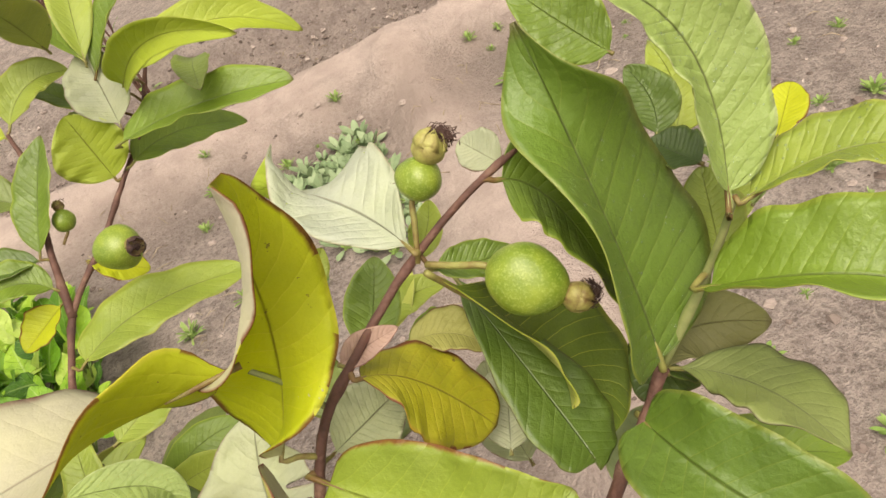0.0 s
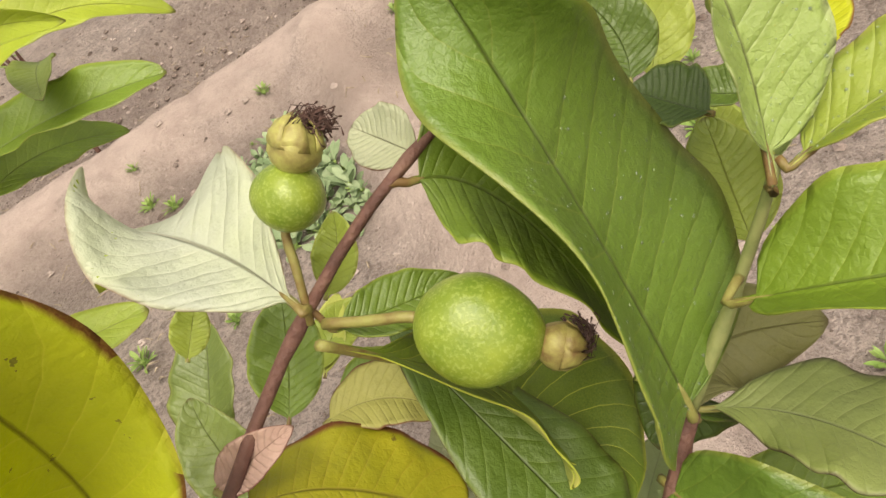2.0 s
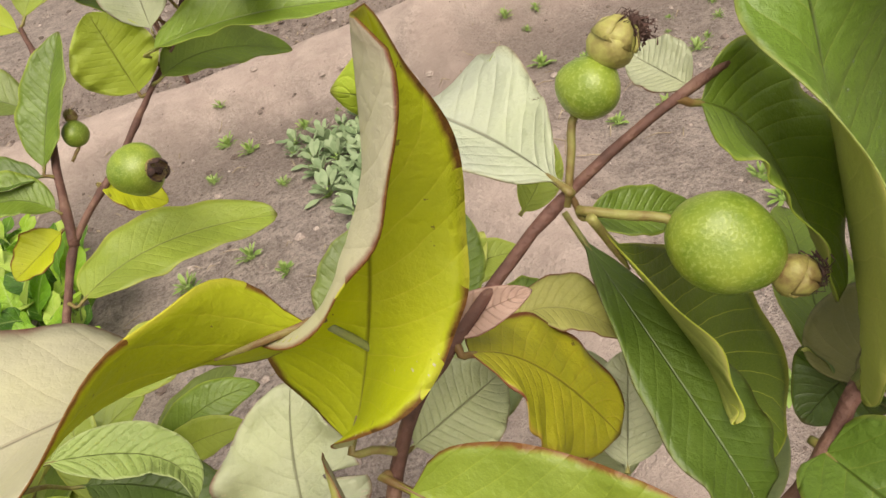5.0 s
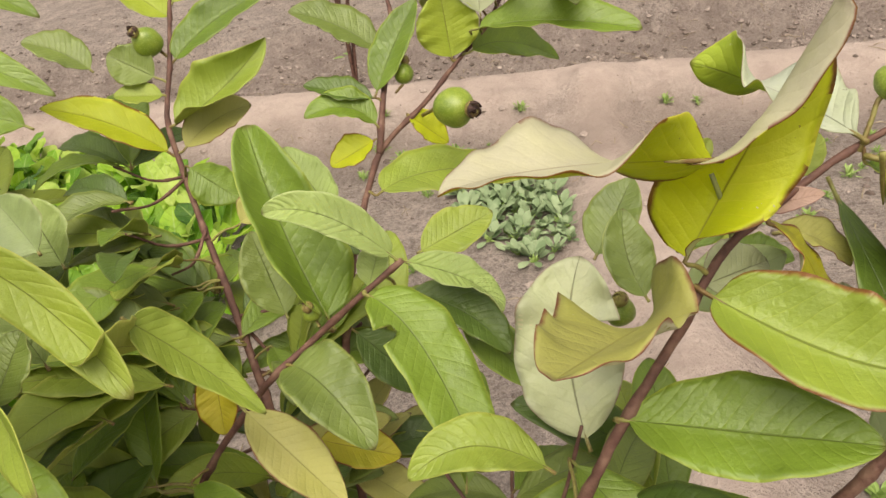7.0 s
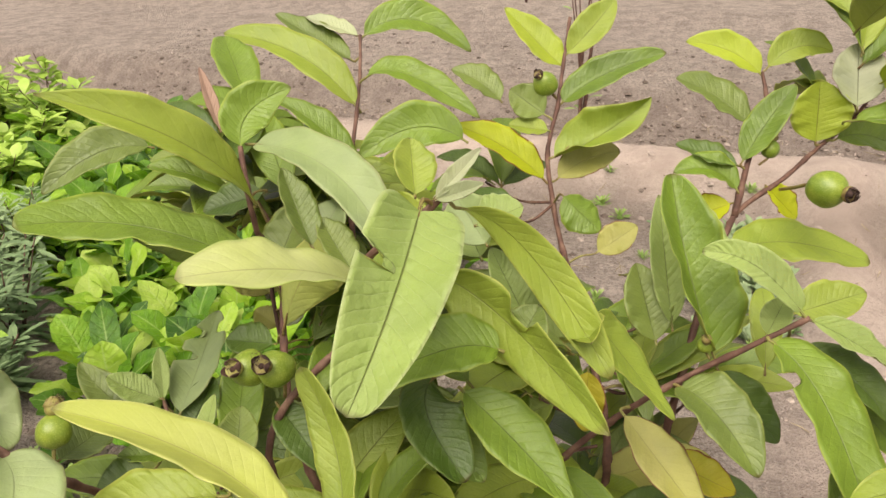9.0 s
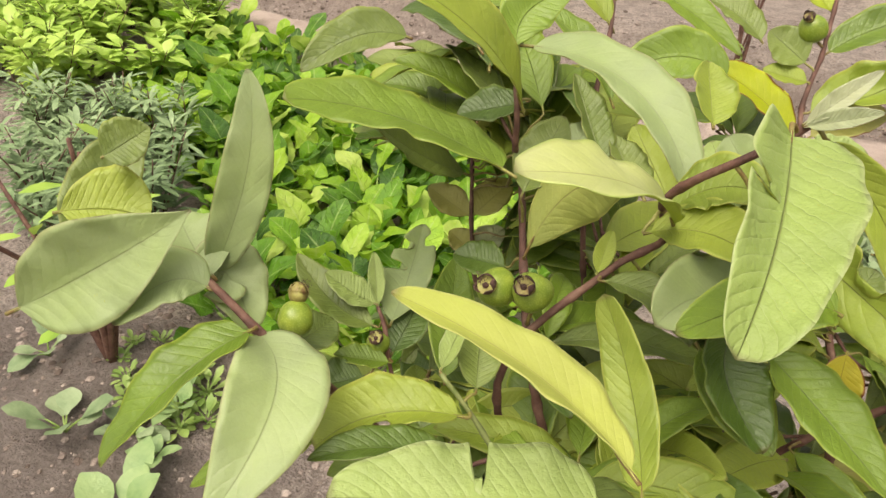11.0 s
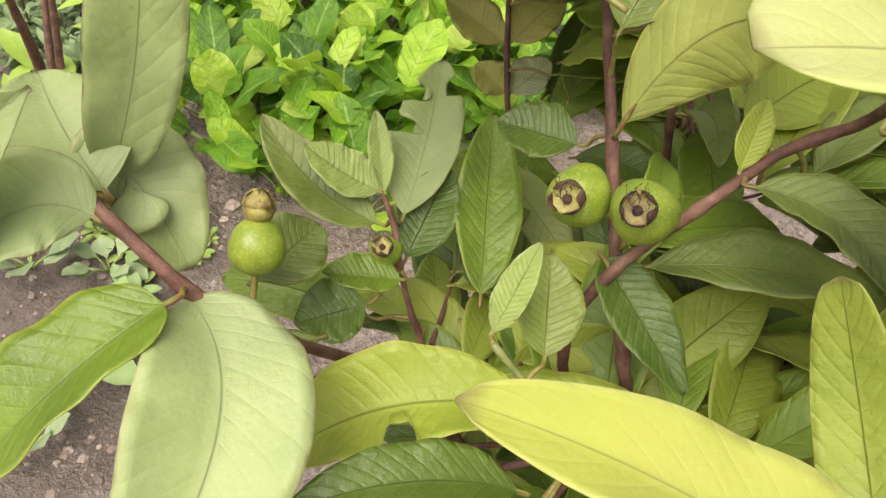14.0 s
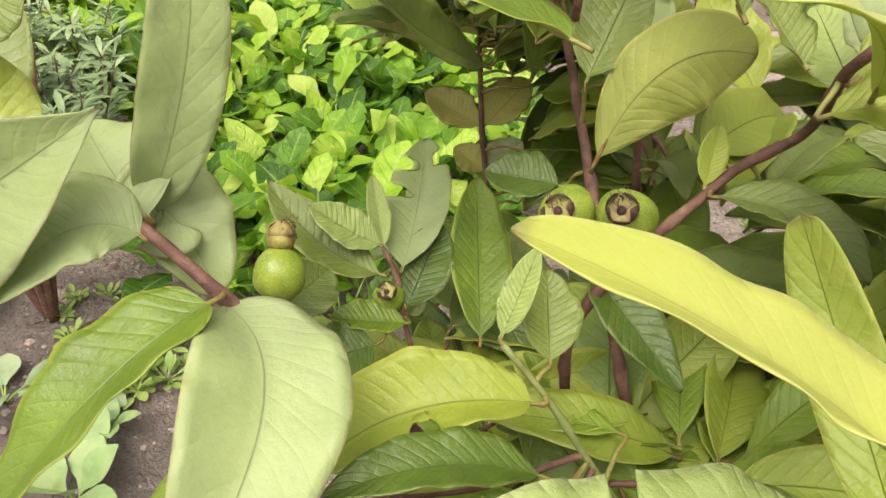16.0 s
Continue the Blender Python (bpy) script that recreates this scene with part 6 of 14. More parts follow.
leaf(stem_h, "dark", (-0.286, 0.204, 0.433), (-0.284, 0.162, 0.454), (-0.282, 0.121, 0.464), (-0.159, -0.548, 0.821), 0.033, 7, 7, nu=24, nv=8)
leaf(stem_h, "grey", (-0.284, 0.203, 0.434), (-0.247, 0.186, 0.461), (-0.210, 0.169, 0.464), (-0.235, 0.055, 0.970), 0.030, 20, 23, nu=24, nv=8)
leaf(stem_h, "dark", (-0.276, 0.198, 0.441), (-0.263, 0.164, 0.443), (-0.249, 0.130, 0.433), (-0.254, -0.172, 0.952), 0.027, 12, 20, nu=24, nv=8)
leaf(stem_h, "dark", (-0.274, 0.197, 0.442), (-0.284, 0.165, 0.442), (-0.295, 0.134, 0.433), (-0.244, -0.297, 0.923), 0.025, 5, 24, nu=24, nv=8)
leaf(stem_h, "green", (-0.278, 0.200, 0.439), (-0.257, 0.160, 0.442), (-0.235, 0.120, 0.423), (0.196, -0.526, 0.828), 0.030, 21, -24, nu=24, nv=8)
branch(stem_t, [(-0.444, 0.275, 0.465), (-0.447, 0.290, 0.468), (-0.451, 0.306, 0.488)], 0.0013, 0.0008, name="twig")
leaf(stem_t, "green", (-0.449, 0.298, 0.482), (-0.469, 0.325, 0.507), (-0.489, 0.352, 0.505), (-0.143, -0.558, 0.817), 0.028, 10, 19, nu=24, nv=8)
leaf(stem_t, "lime", (-0.450, 0.299, 0.483), (-0.469, 0.319, 0.507), (-0.489, 0.339, 0.519), (-0.156, -0.422, 0.893), 0.020, 24, -20, nu=24, nv=8)
leaf(stem_t, "green", (-0.449, 0.298, 0.483), (-0.446, 0.333, 0.482), (-0.443, 0.369, 0.459), (0.391, -0.386, 0.836), 0.025, 18, 9, nu=24, nv=8)
leaf(stem_t, "dark", (-0.450, 0.299, 0.483), (-0.487, 0.289, 0.481), (-0.525, 0.278, 0.468), (-0.192, -0.446, 0.874), 0.030, 19, 6, nu=24, nv=8)
leaf(stem_t, "grey", (-0.450, 0.302, 0.485), (-0.452, 0.333, 0.486), (-0.454, 0.365, 0.475), (-0.090, -0.241, 0.966), 0.024, 17, 22, nu=24, nv=8)
leaf(stem_e, "lime", (-0.171, 0.497, 0.750), (-0.184, 0.535, 0.752), (-0.198, 0.572, 0.731), (-0.024, -0.421, 0.907), 0.032, 13, -21, nu=24, nv=8)
leaf(stem_e, "green", (-0.173, 0.499, 0.751), (-0.196, 0.513, 0.778), (-0.219, 0.527, 0.786), (0.341, -0.193, 0.920), 0.022, 11, -13, nu=24, nv=8)
branch(stem_b, [(-0.446, 0.241, 0.361), (-0.418, 0.257, 0.352), (-0.390, 0.272, 0.360)], 0.0013, 0.0008, name="twig")
leaf(stem_b, "brown", (-0.395, 0.269, 0.360), (-0.376, 0.246, 0.355), (-0.357, 0.223, 0.343), (0.380, -0.114, 0.918), 0.024, 23, -2, nu=24, nv=8)
leaf(stem_b, "green", (-0.400, 0.266, 0.360), (-0.358, 0.259, 0.349), (-0.315, 0.251, 0.332), (0.434, -0.020, 0.901), 0.032, 6, -17, nu=24, nv=8)
leaf(stem_b, "green", (-0.405, 0.264, 0.360), (-0.404, 0.303, 0.374), (-0.404, 0.342, 0.378), (0.085, -0.393, 0.916), 0.025, 12, -9, nu=24, nv=8)
leaf(stem_b, "brown", (-0.393, 0.270, 0.360), (-0.366, 0.258, 0.378), (-0.340, 0.245, 0.381), (-0.358, -0.290, 0.888), 0.019, 14, 13, nu=24, nv=8)
leaf(stem_b, "green", (-0.405, 0.264, 0.360), (-0.392, 0.289, 0.391), (-0.379, 0.314, 0.394), (-0.132, -0.447, 0.884), 0.022, 11, 17, nu=24, nv=8)
leaf(stem_h, "lime", (-0.235, 0.247, 0.652), (-0.220, 0.275, 0.656), (-0.205, 0.302, 0.647), (-0.432, 0.009, 0.902), 0.019, 21, -7, nu=24, nv=8)
branch(stem_d, [(-0.320, 0.264, 0.389), (-0.309, 0.289, 0.380), (-0.298, 0.314, 0.386)], 0.0013, 0.0008, name="twig")
leaf(stem_d, "brown", (-0.304, 0.301, 0.387), (-0.329, 0.323, 0.402), (-0.355, 0.344, 0.394), (0.400, -0.324, 0.857), 0.026, 10, -1, nu=24, nv=8)
leaf(stem_d, "green", (-0.298, 0.313, 0.386), (-0.340, 0.332, 0.387), (-0.381, 0.351, 0.369), (-0.348, -0.406, 0.845), 0.032, 8, 22, nu=24, nv=8)
leaf(stem_d, "dark", (-0.304, 0.301, 0.387), (-0.269, 0.280, 0.385), (-0.234, 0.259, 0.374), (0.151, -0.278, 0.949), 0.030, 15, -15, nu=24, nv=8)
leaf(stem_d, "grey", (-0.303, 0.303, 0.387), (-0.273, 0.319, 0.409), (-0.243, 0.334, 0.414), (0.050, -0.496, 0.867), 0.025, 5, -11, nu=24, nv=8)
leaf(stem_d, "green", (-0.303, 0.301, 0.387), (-0.286, 0.337, 0.401), (-0.269, 0.372, 0.393), (0.387, -0.363, 0.848), 0.024, 5, 9, nu=24, nv=8)
branch(stem_d, [(-0.367, 0.378, 0.679), (-0.377, 0.345, 0.678), (-0.387, 0.311, 0.692)], 0.0013, 0.0008, name="twig")
leaf(stem_d, "grey", (-0.382, 0.328, 0.689), (-0.408, 0.309, 0.695), (-0.433, 0.289, 0.681), (-0.380, -0.465, 0.799), 0.024, 22, 4, nu=24, nv=8)
leaf(stem_d, "dark", (-0.382, 0.326, 0.689), (-0.410, 0.335, 0.698), (-0.437, 0.343, 0.690), (-0.333, -0.177, 0.926), 0.023, 11, 7, nu=24, nv=8)
branch(stem_m, [(-0.381, 0.169, 0.404), (-0.367, 0.199, 0.397), (-0.352, 0.230, 0.406)], 0.0013, 0.0008, name="twig")
leaf(stem_m, "green", (-0.362, 0.208, 0.405), (-0.360, 0.239, 0.420), (-0.357, 0.270, 0.414), (0.211, -0.378, 0.901), 0.020, 20, 1, nu=24, nv=8)
leaf(stem_m, "green", (-0.359, 0.216, 0.406), (-0.348, 0.239, 0.430), (-0.336, 0.261, 0.437), (-0.287, -0.055, 0.956), 0.020, 13, -16, nu=24, nv=8)
leaf(stem_m, "brown", (-0.355, 0.223, 0.406), (-0.321, 0.236, 0.421), (-0.286, 0.249, 0.427), (-0.389, -0.486, 0.782), 0.025, 8, -8, nu=24, nv=8)
leaf(stem_m, "lime", (-0.357, 0.220, 0.406), (-0.364, 0.245, 0.425), (-0.371, 0.270, 0.439), (-0.284, -0.297, 0.912), 0.023, 18, 9, nu=24, nv=8)
leaf(stem_m, "grey", (-0.361, 0.211, 0.406), (-0.361, 0.245, 0.422), (-0.362, 0.279, 0.427), (0.301, -0.516, 0.802), 0.026, 16, -7, nu=24, nv=8)
leaf(stem_r, "dark", (-0.105, 0.180, 0.446), (-0.130, 0.149, 0.481), (-0.155, 0.119, 0.494), (0.075, -0.305, 0.949), 0.034, 12, -4, nu=24, nv=8)
leaf(stem_r, "green", (-0.103, 0.181, 0.442), (-0.137, 0.199, 0.470), (-0.171, 0.217, 0.480), (0.309, 0.051, 0.950), 0.030, 25, -3, nu=24, nv=8)
leaf(stem_r, "brown", (-0.102, 0.182, 0.440), (-0.139, 0.185, 0.467), (-0.176, 0.189, 0.483), (-0.373, -0.324, 0.870), 0.027, 11, -18, nu=24, nv=8)
leaf(stem_r, "lime", (-0.102, 0.182, 0.439), (-0.120, 0.204, 0.448), (-0.138, 0.225, 0.431), (-0.045, -0.334, 0.941), 0.022, 21, -4, nu=24, nv=8)
leaf(stem_r, "brown", (-0.101, 0.183, 0.437), (-0.129, 0.185, 0.442), (-0.158, 0.187, 0.438), (0.019, -0.499, 0.867), 0.020, 11, 20, nu=24, nv=8)
leaf(stem_e, "green", (-0.162, 0.470, 0.812), (-0.181, 0.502, 0.835), (-0.200, 0.534, 0.836), (-0.158, -0.492, 0.856), 0.024, 12, 0, nu=24, nv=8)
leaf(stem_e, "green", (-0.161, 0.470, 0.806), (-0.154, 0.431, 0.834), (-0.147, 0.393, 0.852), (0.152, -0.403, 0.903), 0.036, 21, -4, nu=24, nv=8)
leaf(stem_e, "lime", (-0.163, 0.469, 0.818), (-0.187, 0.494, 0.832), (-0.211, 0.518, 0.832), (-0.022, -0.437, 0.899), 0.025, 22, -11, nu=24, nv=8)
leaf(stem_k, "green", (-0.507, 0.209, 0.741), (-0.531, 0.232, 0.766), (-0.555, 0.256, 0.778), (0.092, -0.560, 0.823), 0.028, 9, -18, nu=24, nv=8)
branch(stem_n, [(-0.441, 0.062, 0.604), (-0.412, 0.078, 0.604), (-0.382, 0.094, 0.620)], 0.0013, 0.0008, name="twig")
leaf(stem_n, "lime", (-0.399, 0.085, 0.615), (-0.366, 0.065, 0.626), (-0.333, 0.046, 0.617), (-0.347, -0.474, 0.809), 0.027, 22, -24, nu=24, nv=8)
leaf(stem_n, "green", (-0.392, 0.089, 0.617), (-0.355, 0.108, 0.611), (-0.319, 0.127, 0.591), (0.115, -0.394, 0.912), 0.029, 17, 5, nu=24, nv=8)
leaf(stem_n, "green", (-0.400, 0.085, 0.615), (-0.382, 0.103, 0.645), (-0.364, 0.121, 0.647), (-0.089, -0.070, 0.994), 0.021, 16, -22, nu=24, nv=8)
leaf(stem_n, "green", (-0.405, 0.082, 0.614), (-0.376, 0.064, 0.625), (-0.347, 0.046, 0.629), (-0.023, -0.038, 0.999), 0.023, 25, -15, nu=24, nv=8)
leaf(stem_r, "dark", (-0.100, 0.182, 0.417), (-0.121, 0.219, 0.429), (-0.143, 0.255, 0.421), (-0.217, -0.371, 0.903), 0.032, 8, -20, nu=24, nv=8)
leaf(stem_r, "dark", (-0.096, 0.183, 0.420), (-0.117, 0.164, 0.428), (-0.138, 0.146, 0.410), (0.430, -0.013, 0.902), 0.021, 9, -4, nu=24, nv=8)
leaf(stem_r, "lime", (-0.100, 0.182, 0.417), (-0.128, 0.212, 0.425), (-0.156, 0.242, 0.415), (0.381, -0.021, 0.924), 0.030, 14, 3, nu=24, nv=8)
leaf(stem_r, "lime", (-0.097, 0.183, 0.420), (-0.115, 0.199, 0.441), (-0.133, 0.216, 0.445), (0.048, -0.501, 0.864), 0.020, 22, -11, nu=24, nv=8)
leaf(stem_r, "brown", (-0.096, 0.183, 0.420), (-0.138, 0.183, 0.440), (-0.179, 0.184, 0.434), (-0.288, -0.473, 0.833), 0.030, 12, 10, nu=24, nv=8)
branch(stem_f, [(-0.447, 0.156, 0.367), (-0.475, 0.150, 0.400), (-0.504, 0.144, 0.449)], 0.0013, 0.0008, name="twig")
leaf(stem_f, "brown", (-0.498, 0.145, 0.440), (-0.489, 0.117, 0.454), (-0.480, 0.089, 0.458), (-0.299, -0.108, 0.948), 0.019, 14, -9, nu=24, nv=8)
leaf(stem_f, "dark", (-0.495, 0.146, 0.436), (-0.500, 0.102, 0.448), (-0.506, 0.058, 0.452), (0.304, 0.105, 0.947), 0.032, 5, -11, nu=24, nv=8)
leaf(stem_f, "green", (-0.483, 0.148, 0.418), (-0.489, 0.119, 0.437), (-0.495, 0.091, 0.436), (0.113, -0.373, 0.921), 0.022, 14, -18, nu=24, nv=8)
leaf(stem_f, "brown", (-0.484, 0.148, 0.421), (-0.509, 0.182, 0.420), (-0.534, 0.217, 0.412), (-0.108, -0.111, 0.988), 0.030, 23, -1, nu=24, nv=8)
leaf(stem_f, "green", (-0.492, 0.146, 0.432), (-0.503, 0.111, 0.447), (-0.513, 0.076, 0.448), (0.223, -0.502, 0.835), 0.029, 14, 24, nu=24, nv=8)
branch(stem_t, [(-0.478, 0.282, 0.632), (-0.458, 0.278, 0.617), (-0.439, 0.275, 0.619)], 0.0013, 0.0008, name="twig")
leaf(stem_t, "dark", (-0.452, 0.277, 0.623), (-0.433, 0.258, 0.631), (-0.413, 0.239, 0.633), (0.274, -0.292, 0.916), 0.018, 17, 24, nu=24, nv=8)
leaf(stem_t, "lime", (-0.451, 0.277, 0.623), (-0.451, 0.247, 0.651), (-0.452, 0.218, 0.661), (0.363, 0.104, 0.926), 0.023, 8, -7, nu=24, nv=8)
leaf(stem_t, "green", (-0.452, 0.277, 0.623), (-0.449, 0.309, 0.641), (-0.446, 0.341, 0.637), (-0.124, -0.236, 0.964), 0.022, 20, -4, nu=24, nv=8)
leaf(stem_t, "grey", (-0.454, 0.278, 0.624), (-0.412, 0.290, 0.644), (-0.370, 0.303, 0.643), (-0.349, -0.352, 0.869), 0.028, 11, 18, nu=24, nv=8)
leaf(stem_t, "lime", (-0.447, 0.276, 0.622), (-0.428, 0.306, 0.626), (-0.410, 0.336, 0.620), (0.288, -0.175, 0.941), 0.025, 9, 21, nu=24, nv=8)
leaf(stem_h, "lime", (-0.361, 0.235, 0.597), (-0.365, 0.280, 0.601), (-0.369, 0.325, 0.582), (0.391, 0.051, 0.919), 0.036, 11, -18, nu=24, nv=8)
leaf(stem_h, "green", (-0.356, 0.231, 0.596), (-0.366, 0.267, 0.630), (-0.376, 0.304, 0.642), (-0.254, -0.405, 0.878), 0.032, 12, 14, nu=24, nv=8)
leaf(stem_h, "green", (-0.355, 0.231, 0.596), (-0.389, 0.252, 0.600), (-0.423, 0.273, 0.577), (-0.191, -0.398, 0.897), 0.026, 9, 15, nu=24, nv=8)
leaf(stem_h, "green", (-0.364, 0.238, 0.599), (-0.397, 0.223, 0.631), (-0.429, 0.209, 0.637), (-0.183, -0.071, 0.980), 0.025, 17, -3, nu=24, nv=8)
leaf(stem_h, "green", (-0.361, 0.236, 0.598), (-0.349, 0.276, 0.616), (-0.337, 0.316, 0.611), (0.315, -0.210, 0.926), 0.030, 18, 1, nu=24, nv=8)
leaf(stem_e, "grey", (-0.093, 0.487, 0.762), (-0.089, 0.450, 0.767), (-0.085, 0.413, 0.765), (0.249, -0.101, 0.963), 0.026, 24, 24, nu=24, nv=8)
branch(stem_b, [(-0.442, 0.240, 0.353), (-0.453, 0.215, 0.359), (-0.464, 0.189, 0.381)], 0.0013, 0.0008, name="twig")
leaf(stem_b, "green", (-0.461, 0.195, 0.378), (-0.417, 0.180, 0.389), (-0.373, 0.165, 0.390), (0.406, 0.153, 0.901), 0.030, 21, 4, nu=24, nv=8)
leaf(stem_b, "grey", (-0.463, 0.192, 0.380), (-0.472, 0.164, 0.402), (-0.481, 0.136, 0.409), (0.040, 0.182, 0.982), 0.024, 21, 21, nu=24, nv=8)
leaf(stem_b, "brown", (-0.461, 0.196, 0.377), (-0.433, 0.180, 0.385), (-0.406, 0.165, 0.381), (0.426, -0.204, 0.881), 0.024, 16, 15, nu=24, nv=8)
leaf(stem_b, "dark", (-0.456, 0.207, 0.372), (-0.492, 0.207, 0.371), (-0.527, 0.207, 0.347), (-0.325, -0.440, 0.837), 0.024, 12, -12, nu=24, nv=8)
leaf(stem_b, "green", (-0.456, 0.207, 0.372), (-0.475, 0.166, 0.375), (-0.494, 0.125, 0.367), (-0.014, -0.534, 0.845), 0.029, 24, 17, nu=24, nv=8)
branch(stem_h, [(-0.322, 0.206, 0.509), (-0.340, 0.177, 0.537), (-0.359, 0.147, 0.581)], 0.0013, 0.0008, name="twig")
leaf(stem_h, "green", (-0.357, 0.150, 0.577), (-0.365, 0.111, 0.568), (-0.373, 0.072, 0.548), (0.292, -0.079, 0.953), 0.033, 7, 21, nu=24, nv=8)
leaf(stem_h, "green", (-0.358, 0.148, 0.580), (-0.392, 0.123, 0.590), (-0.425, 0.099, 0.587), (0.197, -0.307, 0.931), 0.028, 23, 22, nu=24, nv=8)
leaf(stem_h, "green", (-0.356, 0.151, 0.577), (-0.336, 0.130, 0.578), (-0.316, 0.110, 0.573), (0.133, -0.329, 0.935), 0.018, 17, 21, nu=24, nv=8)
leaf(stem_h, "lime", (-0.349, 0.162, 0.563), (-0.384, 0.173, 0.564), (-0.419, 0.183, 0.558), (0.250, 0.070, 0.966), 0.022, 23, -19, nu=24, nv=8)
leaf(stem_h, "dark", (-0.358, 0.149, 0.579), (-0.383, 0.164, 0.597), (-0.408, 0.180, 0.591), (0.120, -0.423, 0.898), 0.022, 23, 1, nu=24, nv=8)
leaf(stem_b, "green", (-0.551, 0.273, 0.607), (-0.517, 0.289, 0.613), (-0.482, 0.304, 0.604), (-0.094, -0.062, 0.994), 0.025, 13, -12, nu=24, nv=8)
leaf(stem_b, "lime", (-0.550, 0.275, 0.614), (-0.524, 0.261, 0.640), (-0.498, 0.247, 0.653), (-0.228, -0.206, 0.952), 0.025, 5, -19, nu=24, nv=8)
leaf(stem_b, "green", (-0.548, 0.277, 0.621), (-0.516, 0.296, 0.633), (-0.484, 0.315, 0.636), (0.392, -0.240, 0.888), 0.024, 12, -11, nu=24, nv=8)
leaf(stem_b, "green", (-0.578, 0.239, 0.694), (-0.567, 0.214, 0.712), (-0.556, 0.188, 0.717), (0.040, -0.064, 0.997), 0.021, 5, -17, nu=24, nv=8)
leaf(stem_b, "lime", (-0.581, 0.248, 0.688), (-0.547, 0.249, 0.713), (-0.514, 0.249, 0.727), (0.117, 0.132, 0.984), 0.025, 25, 15, nu=24, nv=8)
branch(stem_d, [(-0.324, 0.267, 0.353), (-0.334, 0.241, 0.377), (-0.344, 0.214, 0.418)], 0.0013, 0.0008, name="twig")
leaf(stem_d, "green", (-0.342, 0.219, 0.412), (-0.350, 0.189, 0.426), (-0.357, 0.160, 0.416), (0.029, -0.500, 0.866), 0.019, 13, 10, nu=24, nv=8)
leaf(stem_d, "green", (-0.342, 0.219, 0.412), (-0.376, 0.196, 0.412), (-0.410, 0.173, 0.391), (-0.394, 0.022, 0.919), 0.031, 17, -1, nu=24, nv=8)
leaf(stem_d, "green", (-0.340, 0.224, 0.405), (-0.316, 0.191, 0.420), (-0.293, 0.158, 0.423), (-0.332, 0.037, 0.943), 0.033, 14, 0, nu=24, nv=8)
leaf(stem_d, "green", (-0.339, 0.227, 0.403), (-0.356, 0.201, 0.426), (-0.373, 0.176, 0.438), (-0.384, -0.008, 0.923), 0.022, 9, -24, nu=24, nv=8)
leaf(stem_d, "dark", (-0.339, 0.227, 0.402), (-0.308, 0.204, 0.421), (-0.277, 0.181, 0.431), (0.361, -0.014, 0.932), 0.028, 20, -15, nu=24, nv=8)
leaf(stem_b, "green", (-0.581, 0.315, 0.658), (-0.588, 0.344, 0.680), (-0.594, 0.374, 0.677), (0.297, 0.106, 0.949), 0.021, 9, 13, nu=24, nv=8)
leaf(stem_b, "lime", (-0.581, 0.313, 0.655), (-0.605, 0.349, 0.652), (-0.628, 0.385, 0.628), (0.309, -0.497, 0.811), 0.033, 7, -24, nu=24, nv=8)
leaf(stem_b, "grey", (-0.565, 0.250, 0.558), (-0.544, 0.218, 0.556), (-0.523, 0.187, 0.534), (-0.339, -0.058, 0.939), 0.025, 15, 14, nu=24, nv=8)
leaf(stem_b, "lime", (-0.565, 0.251, 0.558), (-0.547, 0.222, 0.565), (-0.528, 0.193, 0.565), (-0.143, -0.272, 0.952), 0.023, 21, 10, nu=24, nv=8)
leaf(stem_b, "green", (-0.565, 0.250, 0.557), (-0.555, 0.224, 0.575), (-0.544, 0.198, 0.583), (0.100, 0.079, 0.992), 0.020, 9, 2, nu=24, nv=8)
leaf(stem_b, "dark", (-0.565, 0.252, 0.559), (-0.597, 0.225, 0.553), (-0.629, 0.198, 0.539), (-0.395, -0.389, 0.832), 0.027, 20, 6, nu=24, nv=8)
leaf(stem_b, "grey", (-0.565, 0.250, 0.558), (-0.573, 0.211, 0.550), (-0.581, 0.173, 0.533), (0.365, -0.324, 0.873), 0.033, 13, -4, nu=24, nv=8)
leaf(stem_l, "lime", (-0.509, 0.100, 0.563), (-0.515, 0.132, 0.565), (-0.521, 0.164, 0.558), (0.269, 0.094, 0.959), 0.023, 6, -25, nu=24, nv=8)
leaf(stem_f, "green", (-0.552, 0.053, 0.588), (-0.577, 0.022, 0.585), (-0.602, -0.009, 0.569), (-0.352, -0.485, 0.801), 0.031, 11, 9, nu=24, nv=8)
leaf(stem_f, "lime", (-0.554, 0.041, 0.587), (-0.562, 0.006, 0.594), (-0.570, -0.030, 0.586), (-0.246, -0.194, 0.950), 0.025, 13, -5, nu=24, nv=8)
branch(stem_a, [(-0.208, 0.191, 0.321), (-0.218, 0.203, 0.330), (-0.228, 0.216, 0.356)], 0.0013, 0.0008, name="twig")
leaf(stem_a, "brown", (-0.228, 0.216, 0.356), (-0.226, 0.244, 0.370), (-0.224, 0.272, 0.359), (0.342, -0.186, 0.921), 0.018, 21, -11, nu=24, nv=8)
leaf(stem_a, "dark", (-0.226, 0.212, 0.351), (-0.265, 0.202, 0.359), (-0.305, 0.191, 0.345), (0.033, 0.042, 0.999), 0.030, 17, -16, nu=24, nv=8)
leaf(stem_a, "green", (-0.222, 0.208, 0.345), (-0.255, 0.237, 0.339), (-0.287, 0.266, 0.322), (-0.375, -0.256, 0.891), 0.033, 21, -5, nu=24, nv=8)
leaf(stem_a, "lime", (-0.221, 0.207, 0.343), (-0.240, 0.231, 0.363), (-0.260, 0.255, 0.372), (0.359, -0.506, 0.784), 0.023, 14, 16, nu=24, nv=8)
